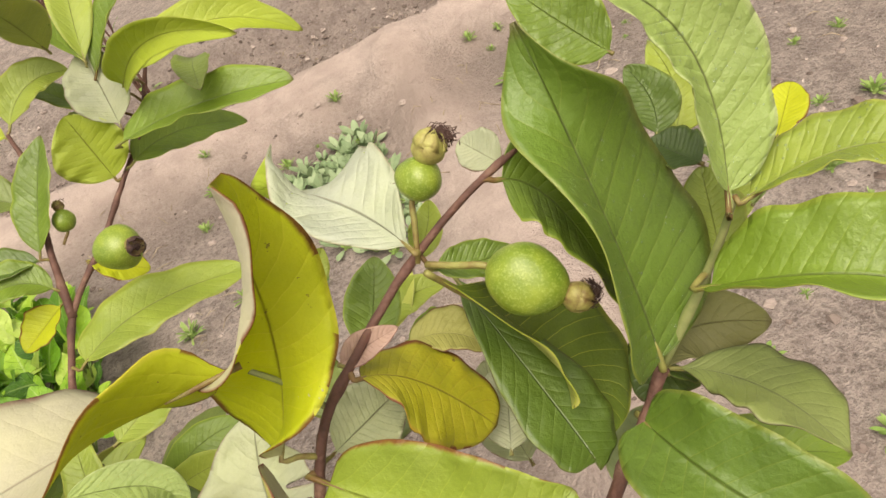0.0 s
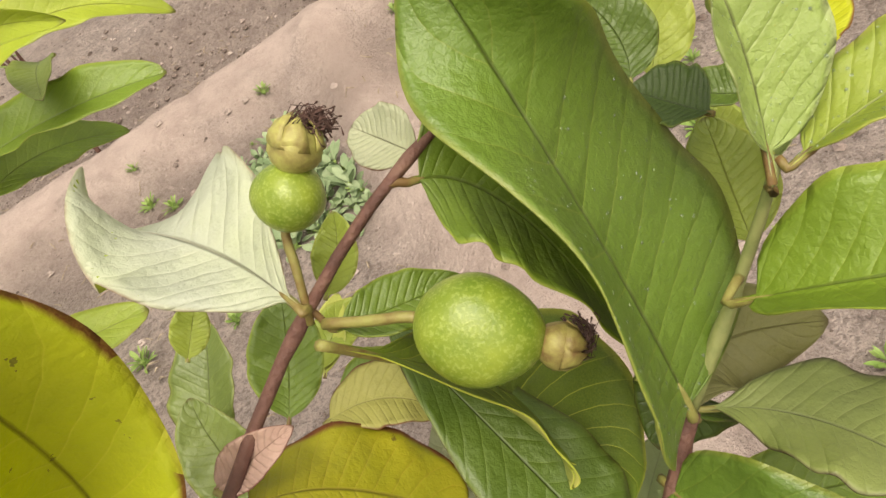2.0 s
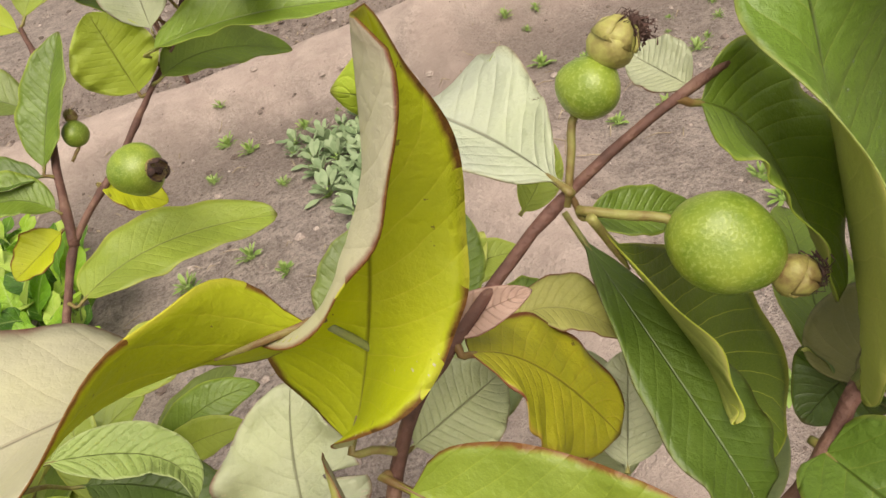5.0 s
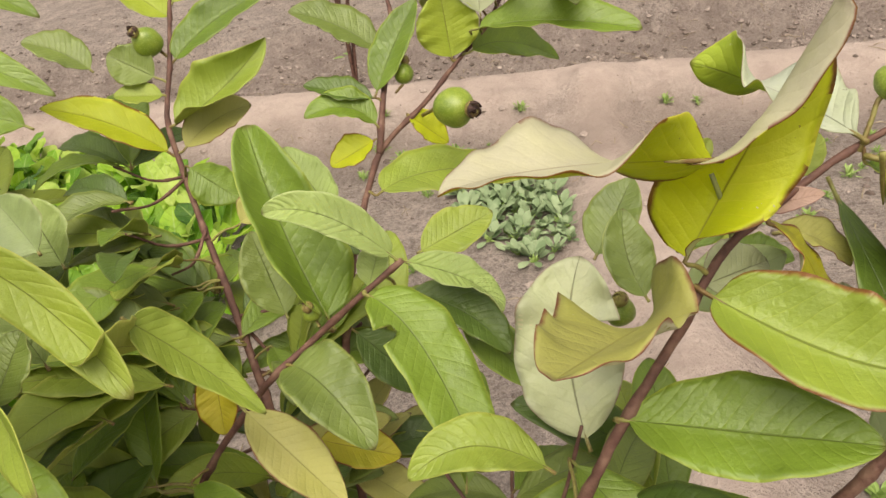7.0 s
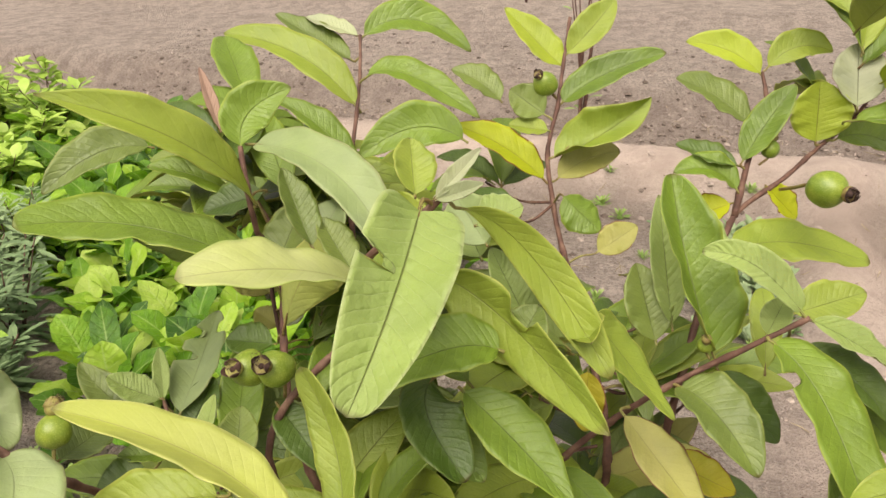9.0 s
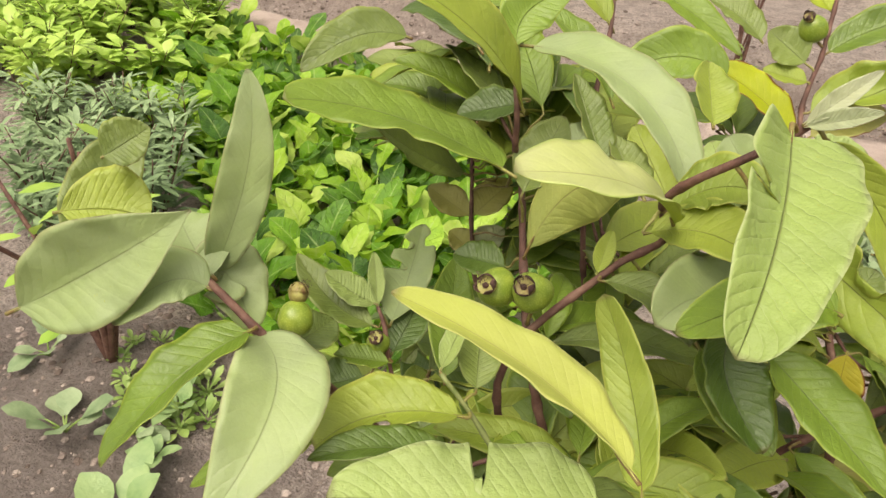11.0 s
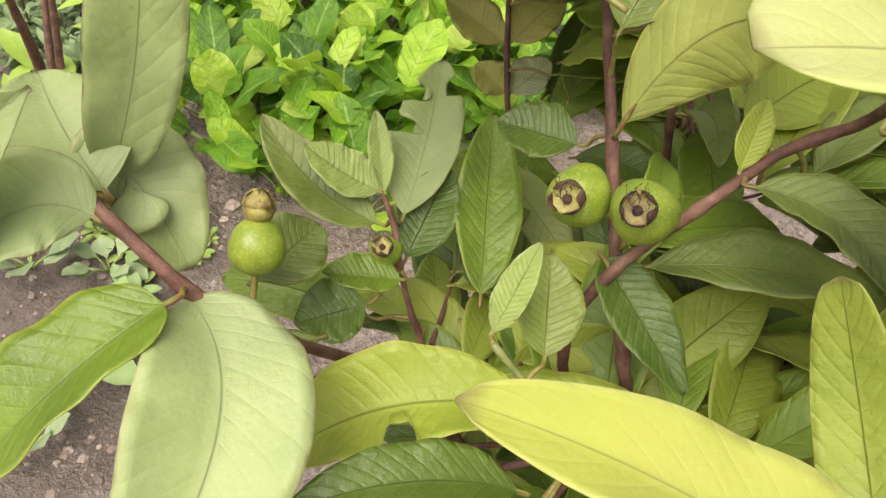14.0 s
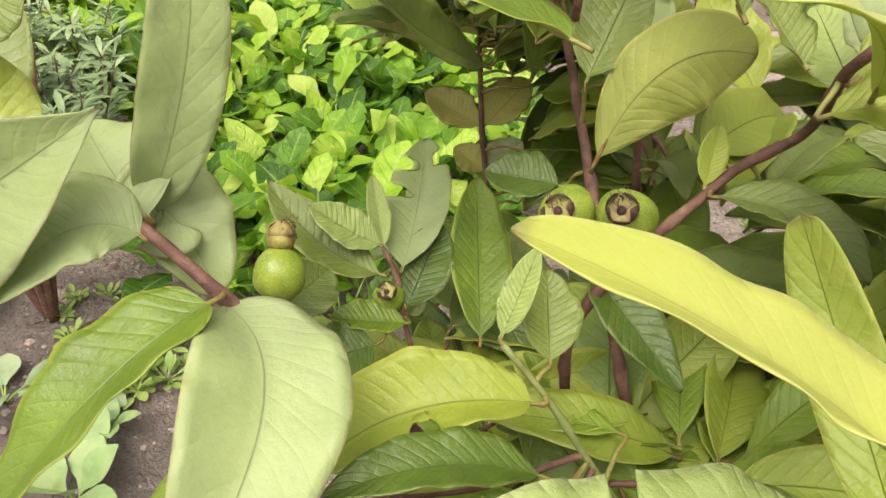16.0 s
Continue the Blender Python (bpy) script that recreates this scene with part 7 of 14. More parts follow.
leaf(stem_a, "lime", (-0.227, 0.214, 0.354), (-0.238, 0.249, 0.380), (-0.248, 0.283, 0.389), (-0.291, -0.096, 0.952), 0.026, 19, 5, nu=24, nv=8)
leaf(stem_b, "lime", (-0.556, 0.295, 0.704), (-0.513, 0.313, 0.718), (-0.469, 0.331, 0.704), (0.004, -0.549, 0.836), 0.029, 7, -23, nu=24, nv=8)
leaf(stem_b, "lime", (-0.553, 0.295, 0.708), (-0.538, 0.274, 0.730), (-0.524, 0.252, 0.733), (0.205, -0.074, 0.976), 0.018, 7, -17, nu=24, nv=8)
leaf(stem_b, "green", (-0.558, 0.296, 0.701), (-0.533, 0.308, 0.727), (-0.508, 0.320, 0.728), (-0.080, -0.404, 0.911), 0.024, 9, -16, nu=24, nv=8)
leaf(stem_b, "green", (-0.556, 0.295, 0.703), (-0.529, 0.292, 0.726), (-0.501, 0.288, 0.722), (0.164, -0.498, 0.852), 0.020, 21, 21, nu=24, nv=8)
leaf(stem_b, "green", (-0.567, 0.296, 0.687), (-0.556, 0.322, 0.693), (-0.545, 0.349, 0.677), (0.052, 0.097, 0.994), 0.023, 25, 4, nu=24, nv=8)
leaf(stem_r, "green", (-0.038, 0.142, 0.575), (-0.056, 0.126, 0.594), (-0.075, 0.109, 0.603), (-0.200, -0.075, 0.977), 0.021, 17, -7, nu=24, nv=8)
leaf(stem_r, "green", (-0.038, 0.138, 0.583), (-0.069, 0.122, 0.605), (-0.100, 0.106, 0.604), (0.247, -0.471, 0.847), 0.029, 24, 23, nu=24, nv=8)
leaf(stem_r, "dark", (-0.038, 0.143, 0.573), (-0.055, 0.111, 0.605), (-0.073, 0.080, 0.611), (-0.175, 0.064, 0.982), 0.025, 10, 16, nu=24, nv=8)
leaf(stem_r, "green", (-0.038, 0.143, 0.573), (-0.042, 0.103, 0.571), (-0.046, 0.063, 0.544), (0.223, -0.046, 0.974), 0.028, 14, -14, nu=24, nv=8)
leaf(stem_r, "lime", (-0.038, 0.143, 0.573), (-0.054, 0.102, 0.585), (-0.070, 0.061, 0.581), (-0.425, 0.049, 0.904), 0.030, 13, -13, nu=24, nv=8)
leaf(stem_m, "lime", (-0.434, 0.125, 0.571), (-0.447, 0.099, 0.597), (-0.460, 0.073, 0.610), (-0.350, -0.532, 0.771), 0.021, 24, -25, nu=24, nv=8)
leaf(stem_m, "grey", (-0.435, 0.125, 0.571), (-0.430, 0.096, 0.578), (-0.426, 0.066, 0.567), (-0.387, -0.294, 0.874), 0.019, 16, 20, nu=24, nv=8)
leaf(stem_m, "dark", (-0.436, 0.122, 0.571), (-0.477, 0.138, 0.565), (-0.519, 0.154, 0.549), (-0.068, -0.188, 0.980), 0.028, 14, -16, nu=24, nv=8)
leaf(stem_m, "lime", (-0.435, 0.123, 0.571), (-0.413, 0.091, 0.581), (-0.390, 0.060, 0.574), (-0.227, -0.125, 0.966), 0.026, 23, 3, nu=24, nv=8)
branch(stem_a, [(-0.135, 0.136, 0.570), (-0.159, 0.153, 0.586), (-0.183, 0.170, 0.618)], 0.0013, 0.0008, name="twig")
leaf(stem_a, "green", (-0.167, 0.159, 0.603), (-0.163, 0.184, 0.628), (-0.158, 0.209, 0.636), (0.294, 0.148, 0.944), 0.020, 24, 7, nu=24, nv=8)
leaf(stem_f, "green", (-0.476, 0.151, 0.393), (-0.504, 0.152, 0.395), (-0.531, 0.153, 0.385), (-0.013, -0.446, 0.895), 0.017, 9, -7, nu=24, nv=8)
leaf(stem_f, "green", (-0.485, 0.153, 0.391), (-0.484, 0.178, 0.416), (-0.483, 0.204, 0.421), (0.336, -0.156, 0.929), 0.024, 8, -18, nu=24, nv=8)
leaf(stem_f, "lime", (-0.483, 0.152, 0.391), (-0.493, 0.198, 0.396), (-0.502, 0.244, 0.377), (-0.138, 0.090, 0.986), 0.032, 24, 1, nu=24, nv=8)
leaf(stem_f, "brown", (-0.481, 0.152, 0.392), (-0.488, 0.123, 0.394), (-0.494, 0.094, 0.372), (0.205, -0.144, 0.968), 0.024, 6, -12, nu=24, nv=8)
leaf(stem_f, "lime", (-0.483, 0.152, 0.391), (-0.486, 0.107, 0.400), (-0.489, 0.062, 0.400), (-0.094, 0.118, 0.989), 0.033, 12, -10, nu=24, nv=8)
leaf(stem_a, "green", (-0.171, 0.146, 0.492), (-0.188, 0.124, 0.506), (-0.204, 0.101, 0.498), (-0.296, -0.296, 0.908), 0.019, 24, -14, nu=24, nv=8)
leaf(stem_a, "dark", (-0.173, 0.143, 0.498), (-0.176, 0.100, 0.514), (-0.179, 0.057, 0.518), (0.196, 0.059, 0.979), 0.031, 18, 18, nu=24, nv=8)
leaf(stem_a, "green", (-0.173, 0.143, 0.498), (-0.192, 0.103, 0.526), (-0.211, 0.063, 0.531), (0.160, -0.031, 0.987), 0.033, 22, -16, nu=24, nv=8)
leaf(stem_a, "lime", (-0.172, 0.146, 0.493), (-0.188, 0.126, 0.515), (-0.204, 0.107, 0.519), (-0.040, -0.570, 0.820), 0.022, 9, 11, nu=24, nv=8)
leaf(stem_a, "lime", (-0.173, 0.144, 0.496), (-0.159, 0.107, 0.492), (-0.145, 0.071, 0.479), (0.144, 0.046, 0.989), 0.030, 16, 1, nu=24, nv=8)
leaf(stem_d, "lime", (-0.306, 0.243, 0.512), (-0.285, 0.226, 0.534), (-0.264, 0.209, 0.546), (-0.197, -0.243, 0.950), 0.024, 9, 4, nu=24, nv=8)
leaf(stem_d, "lime", (-0.305, 0.241, 0.520), (-0.330, 0.220, 0.551), (-0.354, 0.199, 0.558), (0.278, -0.380, 0.882), 0.025, 11, -8, nu=24, nv=8)
leaf(stem_d, "green", (-0.306, 0.242, 0.516), (-0.341, 0.227, 0.551), (-0.376, 0.211, 0.567), (0.388, -0.284, 0.877), 0.028, 18, 9, nu=24, nv=8)
leaf(stem_d, "brown", (-0.306, 0.243, 0.512), (-0.265, 0.252, 0.537), (-0.223, 0.261, 0.551), (-0.099, -0.459, 0.883), 0.034, 20, -11, nu=24, nv=8)
leaf(stem_d, "lime", (-0.307, 0.245, 0.506), (-0.274, 0.229, 0.500), (-0.242, 0.212, 0.483), (0.361, -0.378, 0.853), 0.027, 12, -2, nu=24, nv=8)
leaf(stem_b, "grey", (-0.589, 0.297, 0.648), (-0.564, 0.320, 0.675), (-0.539, 0.344, 0.685), (0.445, 0.031, 0.895), 0.028, 19, 15, nu=24, nv=8)
leaf(stem_b, "dark", (-0.592, 0.300, 0.651), (-0.559, 0.311, 0.686), (-0.525, 0.323, 0.692), (-0.189, -0.198, 0.962), 0.032, 16, 21, nu=24, nv=8)
branch(stem_n, [(-0.451, 0.057, 0.621), (-0.482, 0.037, 0.606), (-0.512, 0.017, 0.606)], 0.0013, 0.0008, name="twig")
leaf(stem_n, "lime", (-0.507, 0.020, 0.607), (-0.486, -0.006, 0.623), (-0.465, -0.031, 0.620), (0.251, -0.518, 0.818), 0.023, 13, 5, nu=24, nv=8)
leaf(stem_d, "green", (-0.344, 0.264, 0.678), (-0.357, 0.223, 0.687), (-0.369, 0.182, 0.673), (0.262, -0.191, 0.946), 0.029, 15, 17, nu=24, nv=8)
leaf(stem_d, "dark", (-0.348, 0.251, 0.693), (-0.338, 0.226, 0.709), (-0.328, 0.201, 0.711), (0.290, -0.362, 0.886), 0.021, 20, -15, nu=24, nv=8)
branch(stem_d, [(-0.322, 0.266, 0.369), (-0.317, 0.286, 0.399), (-0.312, 0.306, 0.445)], 0.0013, 0.0008, name="twig")
leaf(stem_d, "green", (-0.316, 0.291, 0.416), (-0.287, 0.294, 0.426), (-0.259, 0.297, 0.417), (0.044, 0.181, 0.982), 0.020, 17, 18, nu=24, nv=8)
leaf(stem_d, "green", (-0.316, 0.291, 0.416), (-0.288, 0.287, 0.413), (-0.259, 0.283, 0.396), (-0.246, -0.113, 0.963), 0.019, 5, 5, nu=24, nv=8)
leaf(stem_d, "green", (-0.312, 0.306, 0.444), (-0.314, 0.343, 0.454), (-0.315, 0.379, 0.451), (-0.190, 0.136, 0.972), 0.029, 24, -5, nu=24, nv=8)
leaf(stem_d, "lime", (-0.313, 0.303, 0.439), (-0.311, 0.341, 0.453), (-0.309, 0.379, 0.445), (0.119, 0.085, 0.989), 0.024, 20, 8, nu=24, nv=8)
leaf(stem_d, "green", (-0.315, 0.293, 0.420), (-0.330, 0.327, 0.442), (-0.345, 0.361, 0.439), (0.255, -0.134, 0.958), 0.024, 24, -8, nu=24, nv=8)
branch(stem_f, [(-0.444, 0.157, 0.360), (-0.439, 0.177, 0.365), (-0.435, 0.196, 0.386)], 0.0013, 0.0008, name="twig")
leaf(stem_f, "green", (-0.438, 0.185, 0.378), (-0.471, 0.203, 0.394), (-0.504, 0.221, 0.397), (0.403, -0.030, 0.915), 0.024, 6, 20, nu=24, nv=8)
leaf(stem_f, "grey", (-0.435, 0.196, 0.386), (-0.408, 0.205, 0.403), (-0.381, 0.214, 0.393), (-0.008, -0.099, 0.995), 0.021, 10, 6, nu=24, nv=8)
leaf(stem_f, "lime", (-0.438, 0.182, 0.376), (-0.463, 0.197, 0.392), (-0.488, 0.213, 0.391), (-0.179, 0.086, 0.980), 0.023, 18, -4, nu=24, nv=8)
leaf(stem_f, "lime", (-0.436, 0.191, 0.382), (-0.460, 0.208, 0.397), (-0.484, 0.226, 0.399), (-0.205, 0.151, 0.967), 0.021, 19, -3, nu=24, nv=8)
leaf(stem_f, "dark", (-0.437, 0.187, 0.380), (-0.419, 0.229, 0.382), (-0.401, 0.271, 0.370), (0.091, -0.371, 0.924), 0.036, 25, 23, nu=24, nv=8)
branch(stem_t, [(-0.457, 0.278, 0.530), (-0.469, 0.294, 0.549), (-0.482, 0.310, 0.584)], 0.0013, 0.0008, name="twig")
leaf(stem_t, "green", (-0.475, 0.301, 0.569), (-0.480, 0.340, 0.563), (-0.484, 0.379, 0.543), (0.044, -0.560, 0.827), 0.026, 8, 0, nu=24, nv=8)
leaf(stem_t, "green", (-0.481, 0.309, 0.582), (-0.509, 0.340, 0.591), (-0.537, 0.372, 0.573), (-0.147, -0.562, 0.814), 0.033, 18, -5, nu=24, nv=8)
leaf(stem_t, "green", (-0.477, 0.303, 0.572), (-0.466, 0.330, 0.599), (-0.456, 0.357, 0.604), (-0.037, 0.043, 0.998), 0.022, 9, 20, nu=24, nv=8)
leaf(stem_t, "grey", (-0.481, 0.308, 0.581), (-0.510, 0.338, 0.604), (-0.539, 0.367, 0.607), (-0.207, -0.491, 0.846), 0.029, 22, -2, nu=24, nv=8)
leaf(stem_t, "green", (-0.481, 0.308, 0.581), (-0.526, 0.314, 0.583), (-0.572, 0.319, 0.572), (0.027, -0.536, 0.844), 0.034, 10, -23, nu=24, nv=8)
leaf(stem_a, "dark", (-0.101, 0.136, 0.607), (-0.074, 0.113, 0.640), (-0.047, 0.090, 0.649), (-0.216, -0.280, 0.936), 0.029, 17, 13, nu=24, nv=8)
leaf(stem_a, "grey", (-0.103, 0.135, 0.609), (-0.089, 0.166, 0.617), (-0.075, 0.197, 0.599), (0.372, 0.086, 0.924), 0.026, 21, -15, nu=24, nv=8)
leaf(stem_b, "grey", (-0.541, 0.316, 0.575), (-0.497, 0.316, 0.566), (-0.454, 0.316, 0.550), (-0.031, -0.559, 0.828), 0.029, 24, -8, nu=24, nv=8)
leaf(stem_b, "lime", (-0.539, 0.319, 0.575), (-0.525, 0.347, 0.576), (-0.511, 0.375, 0.561), (-0.178, -0.500, 0.848), 0.022, 16, 1, nu=24, nv=8)
leaf(stem_b, "green", (-0.543, 0.313, 0.575), (-0.501, 0.304, 0.577), (-0.459, 0.294, 0.557), (0.017, -0.519, 0.855), 0.029, 17, -18, nu=24, nv=8)
leaf(stem_b, "dark", (-0.536, 0.325, 0.574), (-0.566, 0.354, 0.581), (-0.596, 0.383, 0.567), (0.281, -0.355, 0.892), 0.029, 24, 16, nu=24, nv=8)
leaf(stem_b, "green", (-0.537, 0.323, 0.574), (-0.491, 0.319, 0.585), (-0.446, 0.314, 0.588), (-0.269, -0.158, 0.950), 0.031, 11, -4, nu=24, nv=8)
leaf(stem_b, "grey", (-0.574, 0.299, 0.640), (-0.582, 0.325, 0.640), (-0.590, 0.350, 0.623), (0.262, -0.147, 0.954), 0.019, 23, 3, nu=24, nv=8)
leaf(stem_b, "green", (-0.572, 0.302, 0.643), (-0.531, 0.305, 0.671), (-0.490, 0.308, 0.687), (-0.219, -0.124, 0.968), 0.036, 19, 18, nu=24, nv=8)
leaf(stem_b, "green", (-0.574, 0.299, 0.640), (-0.589, 0.325, 0.670), (-0.604, 0.351, 0.678), (0.262, 0.030, 0.965), 0.026, 7, -8, nu=24, nv=8)
branch(stem_a, [(-0.206, 0.190, 0.327), (-0.194, 0.168, 0.328), (-0.182, 0.147, 0.345)], 0.0013, 0.0008, name="twig")
leaf(stem_a, "grey", (-0.186, 0.155, 0.342), (-0.168, 0.125, 0.368), (-0.150, 0.095, 0.376), (-0.338, -0.536, 0.773), 0.023, 8, -8, nu=24, nv=8)
leaf(stem_a, "green", (-0.191, 0.164, 0.338), (-0.160, 0.145, 0.343), (-0.129, 0.126, 0.322), (-0.276, -0.522, 0.807), 0.025, 23, 3, nu=24, nv=8)
leaf(stem_a, "grey", (-0.184, 0.151, 0.343), (-0.190, 0.122, 0.353), (-0.196, 0.094, 0.337), (-0.243, -0.329, 0.912), 0.022, 21, 17, nu=24, nv=8)
leaf(stem_a, "dark", (-0.192, 0.164, 0.338), (-0.159, 0.159, 0.354), (-0.127, 0.154, 0.347), (-0.399, -0.427, 0.812), 0.023, 24, -16, nu=24, nv=8)
leaf(stem_a, "green", (-0.184, 0.150, 0.344), (-0.205, 0.125, 0.343), (-0.225, 0.099, 0.327), (-0.423, -0.318, 0.848), 0.026, 24, -7, nu=24, nv=8)
branch(stem_h, [(-0.322, 0.206, 0.508), (-0.300, 0.193, 0.520), (-0.279, 0.179, 0.548)], 0.0013, 0.0008, name="twig")
leaf(stem_h, "lime", (-0.290, 0.186, 0.538), (-0.263, 0.177, 0.546), (-0.235, 0.168, 0.533), (0.379, -0.520, 0.765), 0.021, 10, -14, nu=24, nv=8)
leaf(stem_h, "green", (-0.281, 0.180, 0.546), (-0.286, 0.148, 0.573), (-0.291, 0.116, 0.588), (-0.208, -0.549, 0.810), 0.025, 6, 5, nu=24, nv=8)
leaf(stem_h, "green", (-0.293, 0.188, 0.535), (-0.297, 0.157, 0.555), (-0.301, 0.125, 0.560), (0.071, -0.462, 0.884), 0.027, 23, 23, nu=24, nv=8)
leaf(stem_h, "dark", (-0.289, 0.185, 0.539), (-0.267, 0.205, 0.548), (-0.246, 0.225, 0.546), (-0.131, -0.384, 0.914), 0.019, 12, 18, nu=24, nv=8)
leaf(stem_r, "dark", (-0.062, 0.181, 0.579), (-0.103, 0.188, 0.614), (-0.143, 0.195, 0.625), (-0.193, -0.428, 0.883), 0.030, 19, -10, nu=24, nv=8)
leaf(stem_r, "green", (-0.064, 0.182, 0.583), (-0.048, 0.208, 0.586), (-0.032, 0.234, 0.580), (0.139, -0.357, 0.924), 0.023, 14, -7, nu=24, nv=8)
leaf(stem_r, "lime", (-0.060, 0.179, 0.574), (-0.088, 0.194, 0.576), (-0.115, 0.209, 0.557), (0.079, -0.447, 0.891), 0.021, 7, 0, nu=24, nv=8)
leaf(stem_r, "grey", (-0.059, 0.178, 0.571), (-0.086, 0.201, 0.571), (-0.112, 0.224, 0.561), (0.404, -0.090, 0.910), 0.022, 11, -12, nu=24, nv=8)
leaf(stem_r, "green", (-0.059, 0.178, 0.572), (-0.105, 0.166, 0.578), (-0.150, 0.154, 0.575), (0.333, -0.460, 0.823), 0.037, 10, 1, nu=24, nv=8)
branch(stem_e, [(-0.250, 0.312, 0.542), (-0.241, 0.327, 0.546), (-0.233, 0.341, 0.565)], 0.0013, 0.0008, name="twig")
leaf(stem_e, "lime", (-0.239, 0.331, 0.557), (-0.256, 0.358, 0.553), (-0.273, 0.385, 0.537), (-0.384, -0.450, 0.806), 0.024, 24, -17, nu=24, nv=8)
leaf(stem_e, "green", (-0.236, 0.336, 0.561), (-0.202, 0.343, 0.580), (-0.167, 0.351, 0.576), (0.345, -0.461, 0.818), 0.027, 5, -2, nu=24, nv=8)
leaf(stem_e, "lime", (-0.237, 0.334, 0.560), (-0.204, 0.326, 0.575), (-0.171, 0.319, 0.581), (-0.170, -0.562, 0.810), 0.024, 12, -20, nu=24, nv=8)
leaf(stem_e, "grey", (-0.239, 0.330, 0.556), (-0.273, 0.350, 0.564), (-0.306, 0.370, 0.549), (-0.110, -0.119, 0.987), 0.029, 22, -6, nu=24, nv=8)
leaf(stem_e, "grey", (-0.238, 0.332, 0.558), (-0.216, 0.364, 0.564), (-0.193, 0.396, 0.555), (0.212, -0.233, 0.949), 0.028, 14, -1, nu=24, nv=8)
leaf(stem_b, "lime", (-0.490, 0.249, 0.460), (-0.530, 0.253, 0.473), (-0.570, 0.257, 0.475), (0.196, -0.560, 0.805), 0.031, 5, 22, nu=24, nv=8)
leaf(stem_b, "grey", (-0.486, 0.248, 0.445), (-0.493, 0.279, 0.447), (-0.501, 0.310, 0.436), (-0.009, -0.171, 0.985), 0.026, 7, 6, nu=24, nv=8)
leaf(stem_b, "green", (-0.488, 0.248, 0.451), (-0.512, 0.232, 0.471), (-0.536, 0.215, 0.474), (-0.271, -0.131, 0.953), 0.020, 10, -23, nu=24, nv=8)
leaf(stem_b, "dark", (-0.486, 0.248, 0.444), (-0.493, 0.287, 0.470), (-0.500, 0.326, 0.479), (-0.366, -0.294, 0.883), 0.033, 16, -11, nu=24, nv=8)
leaf(stem_b, "brown", (-0.486, 0.248, 0.447), (-0.500, 0.280, 0.465), (-0.513, 0.312, 0.455), (0.436, 0.102, 0.894), 0.027, 10, -8, nu=24, nv=8)
branch(stem_k, [(-0.431, 0.150, 0.520), (-0.403, 0.164, 0.512), (-0.375, 0.178, 0.520)], 0.0013, 0.0008, name="twig")
leaf(stem_k, "grey", (-0.380, 0.176, 0.520), (-0.364, 0.219, 0.522), (-0.348, 0.263, 0.500), (0.200, -0.485, 0.851), 0.033, 16, -24, nu=24, nv=8)
leaf(stem_k, "dark", (-0.390, 0.171, 0.520), (-0.390, 0.212, 0.530), (-0.391, 0.253, 0.514), (0.428, 0.113, 0.897), 0.026, 24, 17, nu=24, nv=8)
leaf(stem_k, "lime", (-0.394, 0.169, 0.520), (-0.370, 0.196, 0.536), (-0.346, 0.223, 0.544), (-0.339, 0.038, 0.940), 0.026, 21, -5, nu=24, nv=8)
leaf(stem_k, "dark", (-0.388, 0.172, 0.520), (-0.365, 0.148, 0.537), (-0.341, 0.125, 0.543), (-0.178, -0.501, 0.847), 0.027, 7, 20, nu=24, nv=8)
leaf(stem_k, "lime", (-0.397, 0.167, 0.520), (-0.382, 0.135, 0.521), (-0.368, 0.103, 0.498), (0.212, 0.069, 0.975), 0.025, 7, -1, nu=24, nv=8)
branch(stem_m, [(-0.409, 0.149, 0.496), (-0.436, 0.141, 0.485), (-0.463, 0.134, 0.490)], 0.0013, 0.0008, name="twig")
leaf(stem_m, "lime", (-0.454, 0.137, 0.491), (-0.469, 0.103, 0.495), (-0.485, 0.069, 0.482), (-0.084, -0.561, 0.823), 0.028, 18, -20, nu=24, nv=8)
leaf(stem_m, "green", (-0.456, 0.136, 0.490), (-0.464, 0.182, 0.498), (-0.472, 0.227, 0.480), (0.359, -0.336, 0.871), 0.029, 10, -16, nu=24, nv=8)
leaf(stem_m, "dark", (-0.442, 0.140, 0.492), (-0.473, 0.162, 0.512), (-0.504, 0.185, 0.519), (-0.109, 0.154, 0.982), 0.028, 7, 13, nu=24, nv=8)
leaf(stem_m, "green", (-0.445, 0.139, 0.492), (-0.465, 0.105, 0.498), (-0.484, 0.071, 0.495), (0.053, 0.031, 0.998), 0.025, 14, 22, nu=24, nv=8)
leaf(stem_m, "green", (-0.446, 0.139, 0.492), (-0.461, 0.168, 0.521), (-0.476, 0.197, 0.532), (0.278, -0.315, 0.907), 0.026, 14, -12, nu=24, nv=8)
branch(stem_t, [(-0.449, 0.276, 0.491), (-0.436, 0.261, 0.511), (-0.424, 0.246, 0.547)], 0.0013, 0.0008, name="twig")
leaf(stem_t, "dark", (-0.434, 0.258, 0.524), (-0.436, 0.222, 0.539), (-0.439, 0.187, 0.540), (0.325, 0.108, 0.939), 0.027, 16, -15, nu=24, nv=8)
leaf(stem_t, "grey", (-0.428, 0.252, 0.537), (-0.430, 0.223, 0.536), (-0.432, 0.195, 0.526), (0.234, -0.457, 0.858), 0.018, 14, -5, nu=24, nv=8)
leaf(stem_t, "dark", (-0.433, 0.258, 0.526), (-0.409, 0.225, 0.524), (-0.384, 0.192, 0.512), (-0.334, 0.156, 0.929), 0.030, 11, 11, nu=24, nv=8)
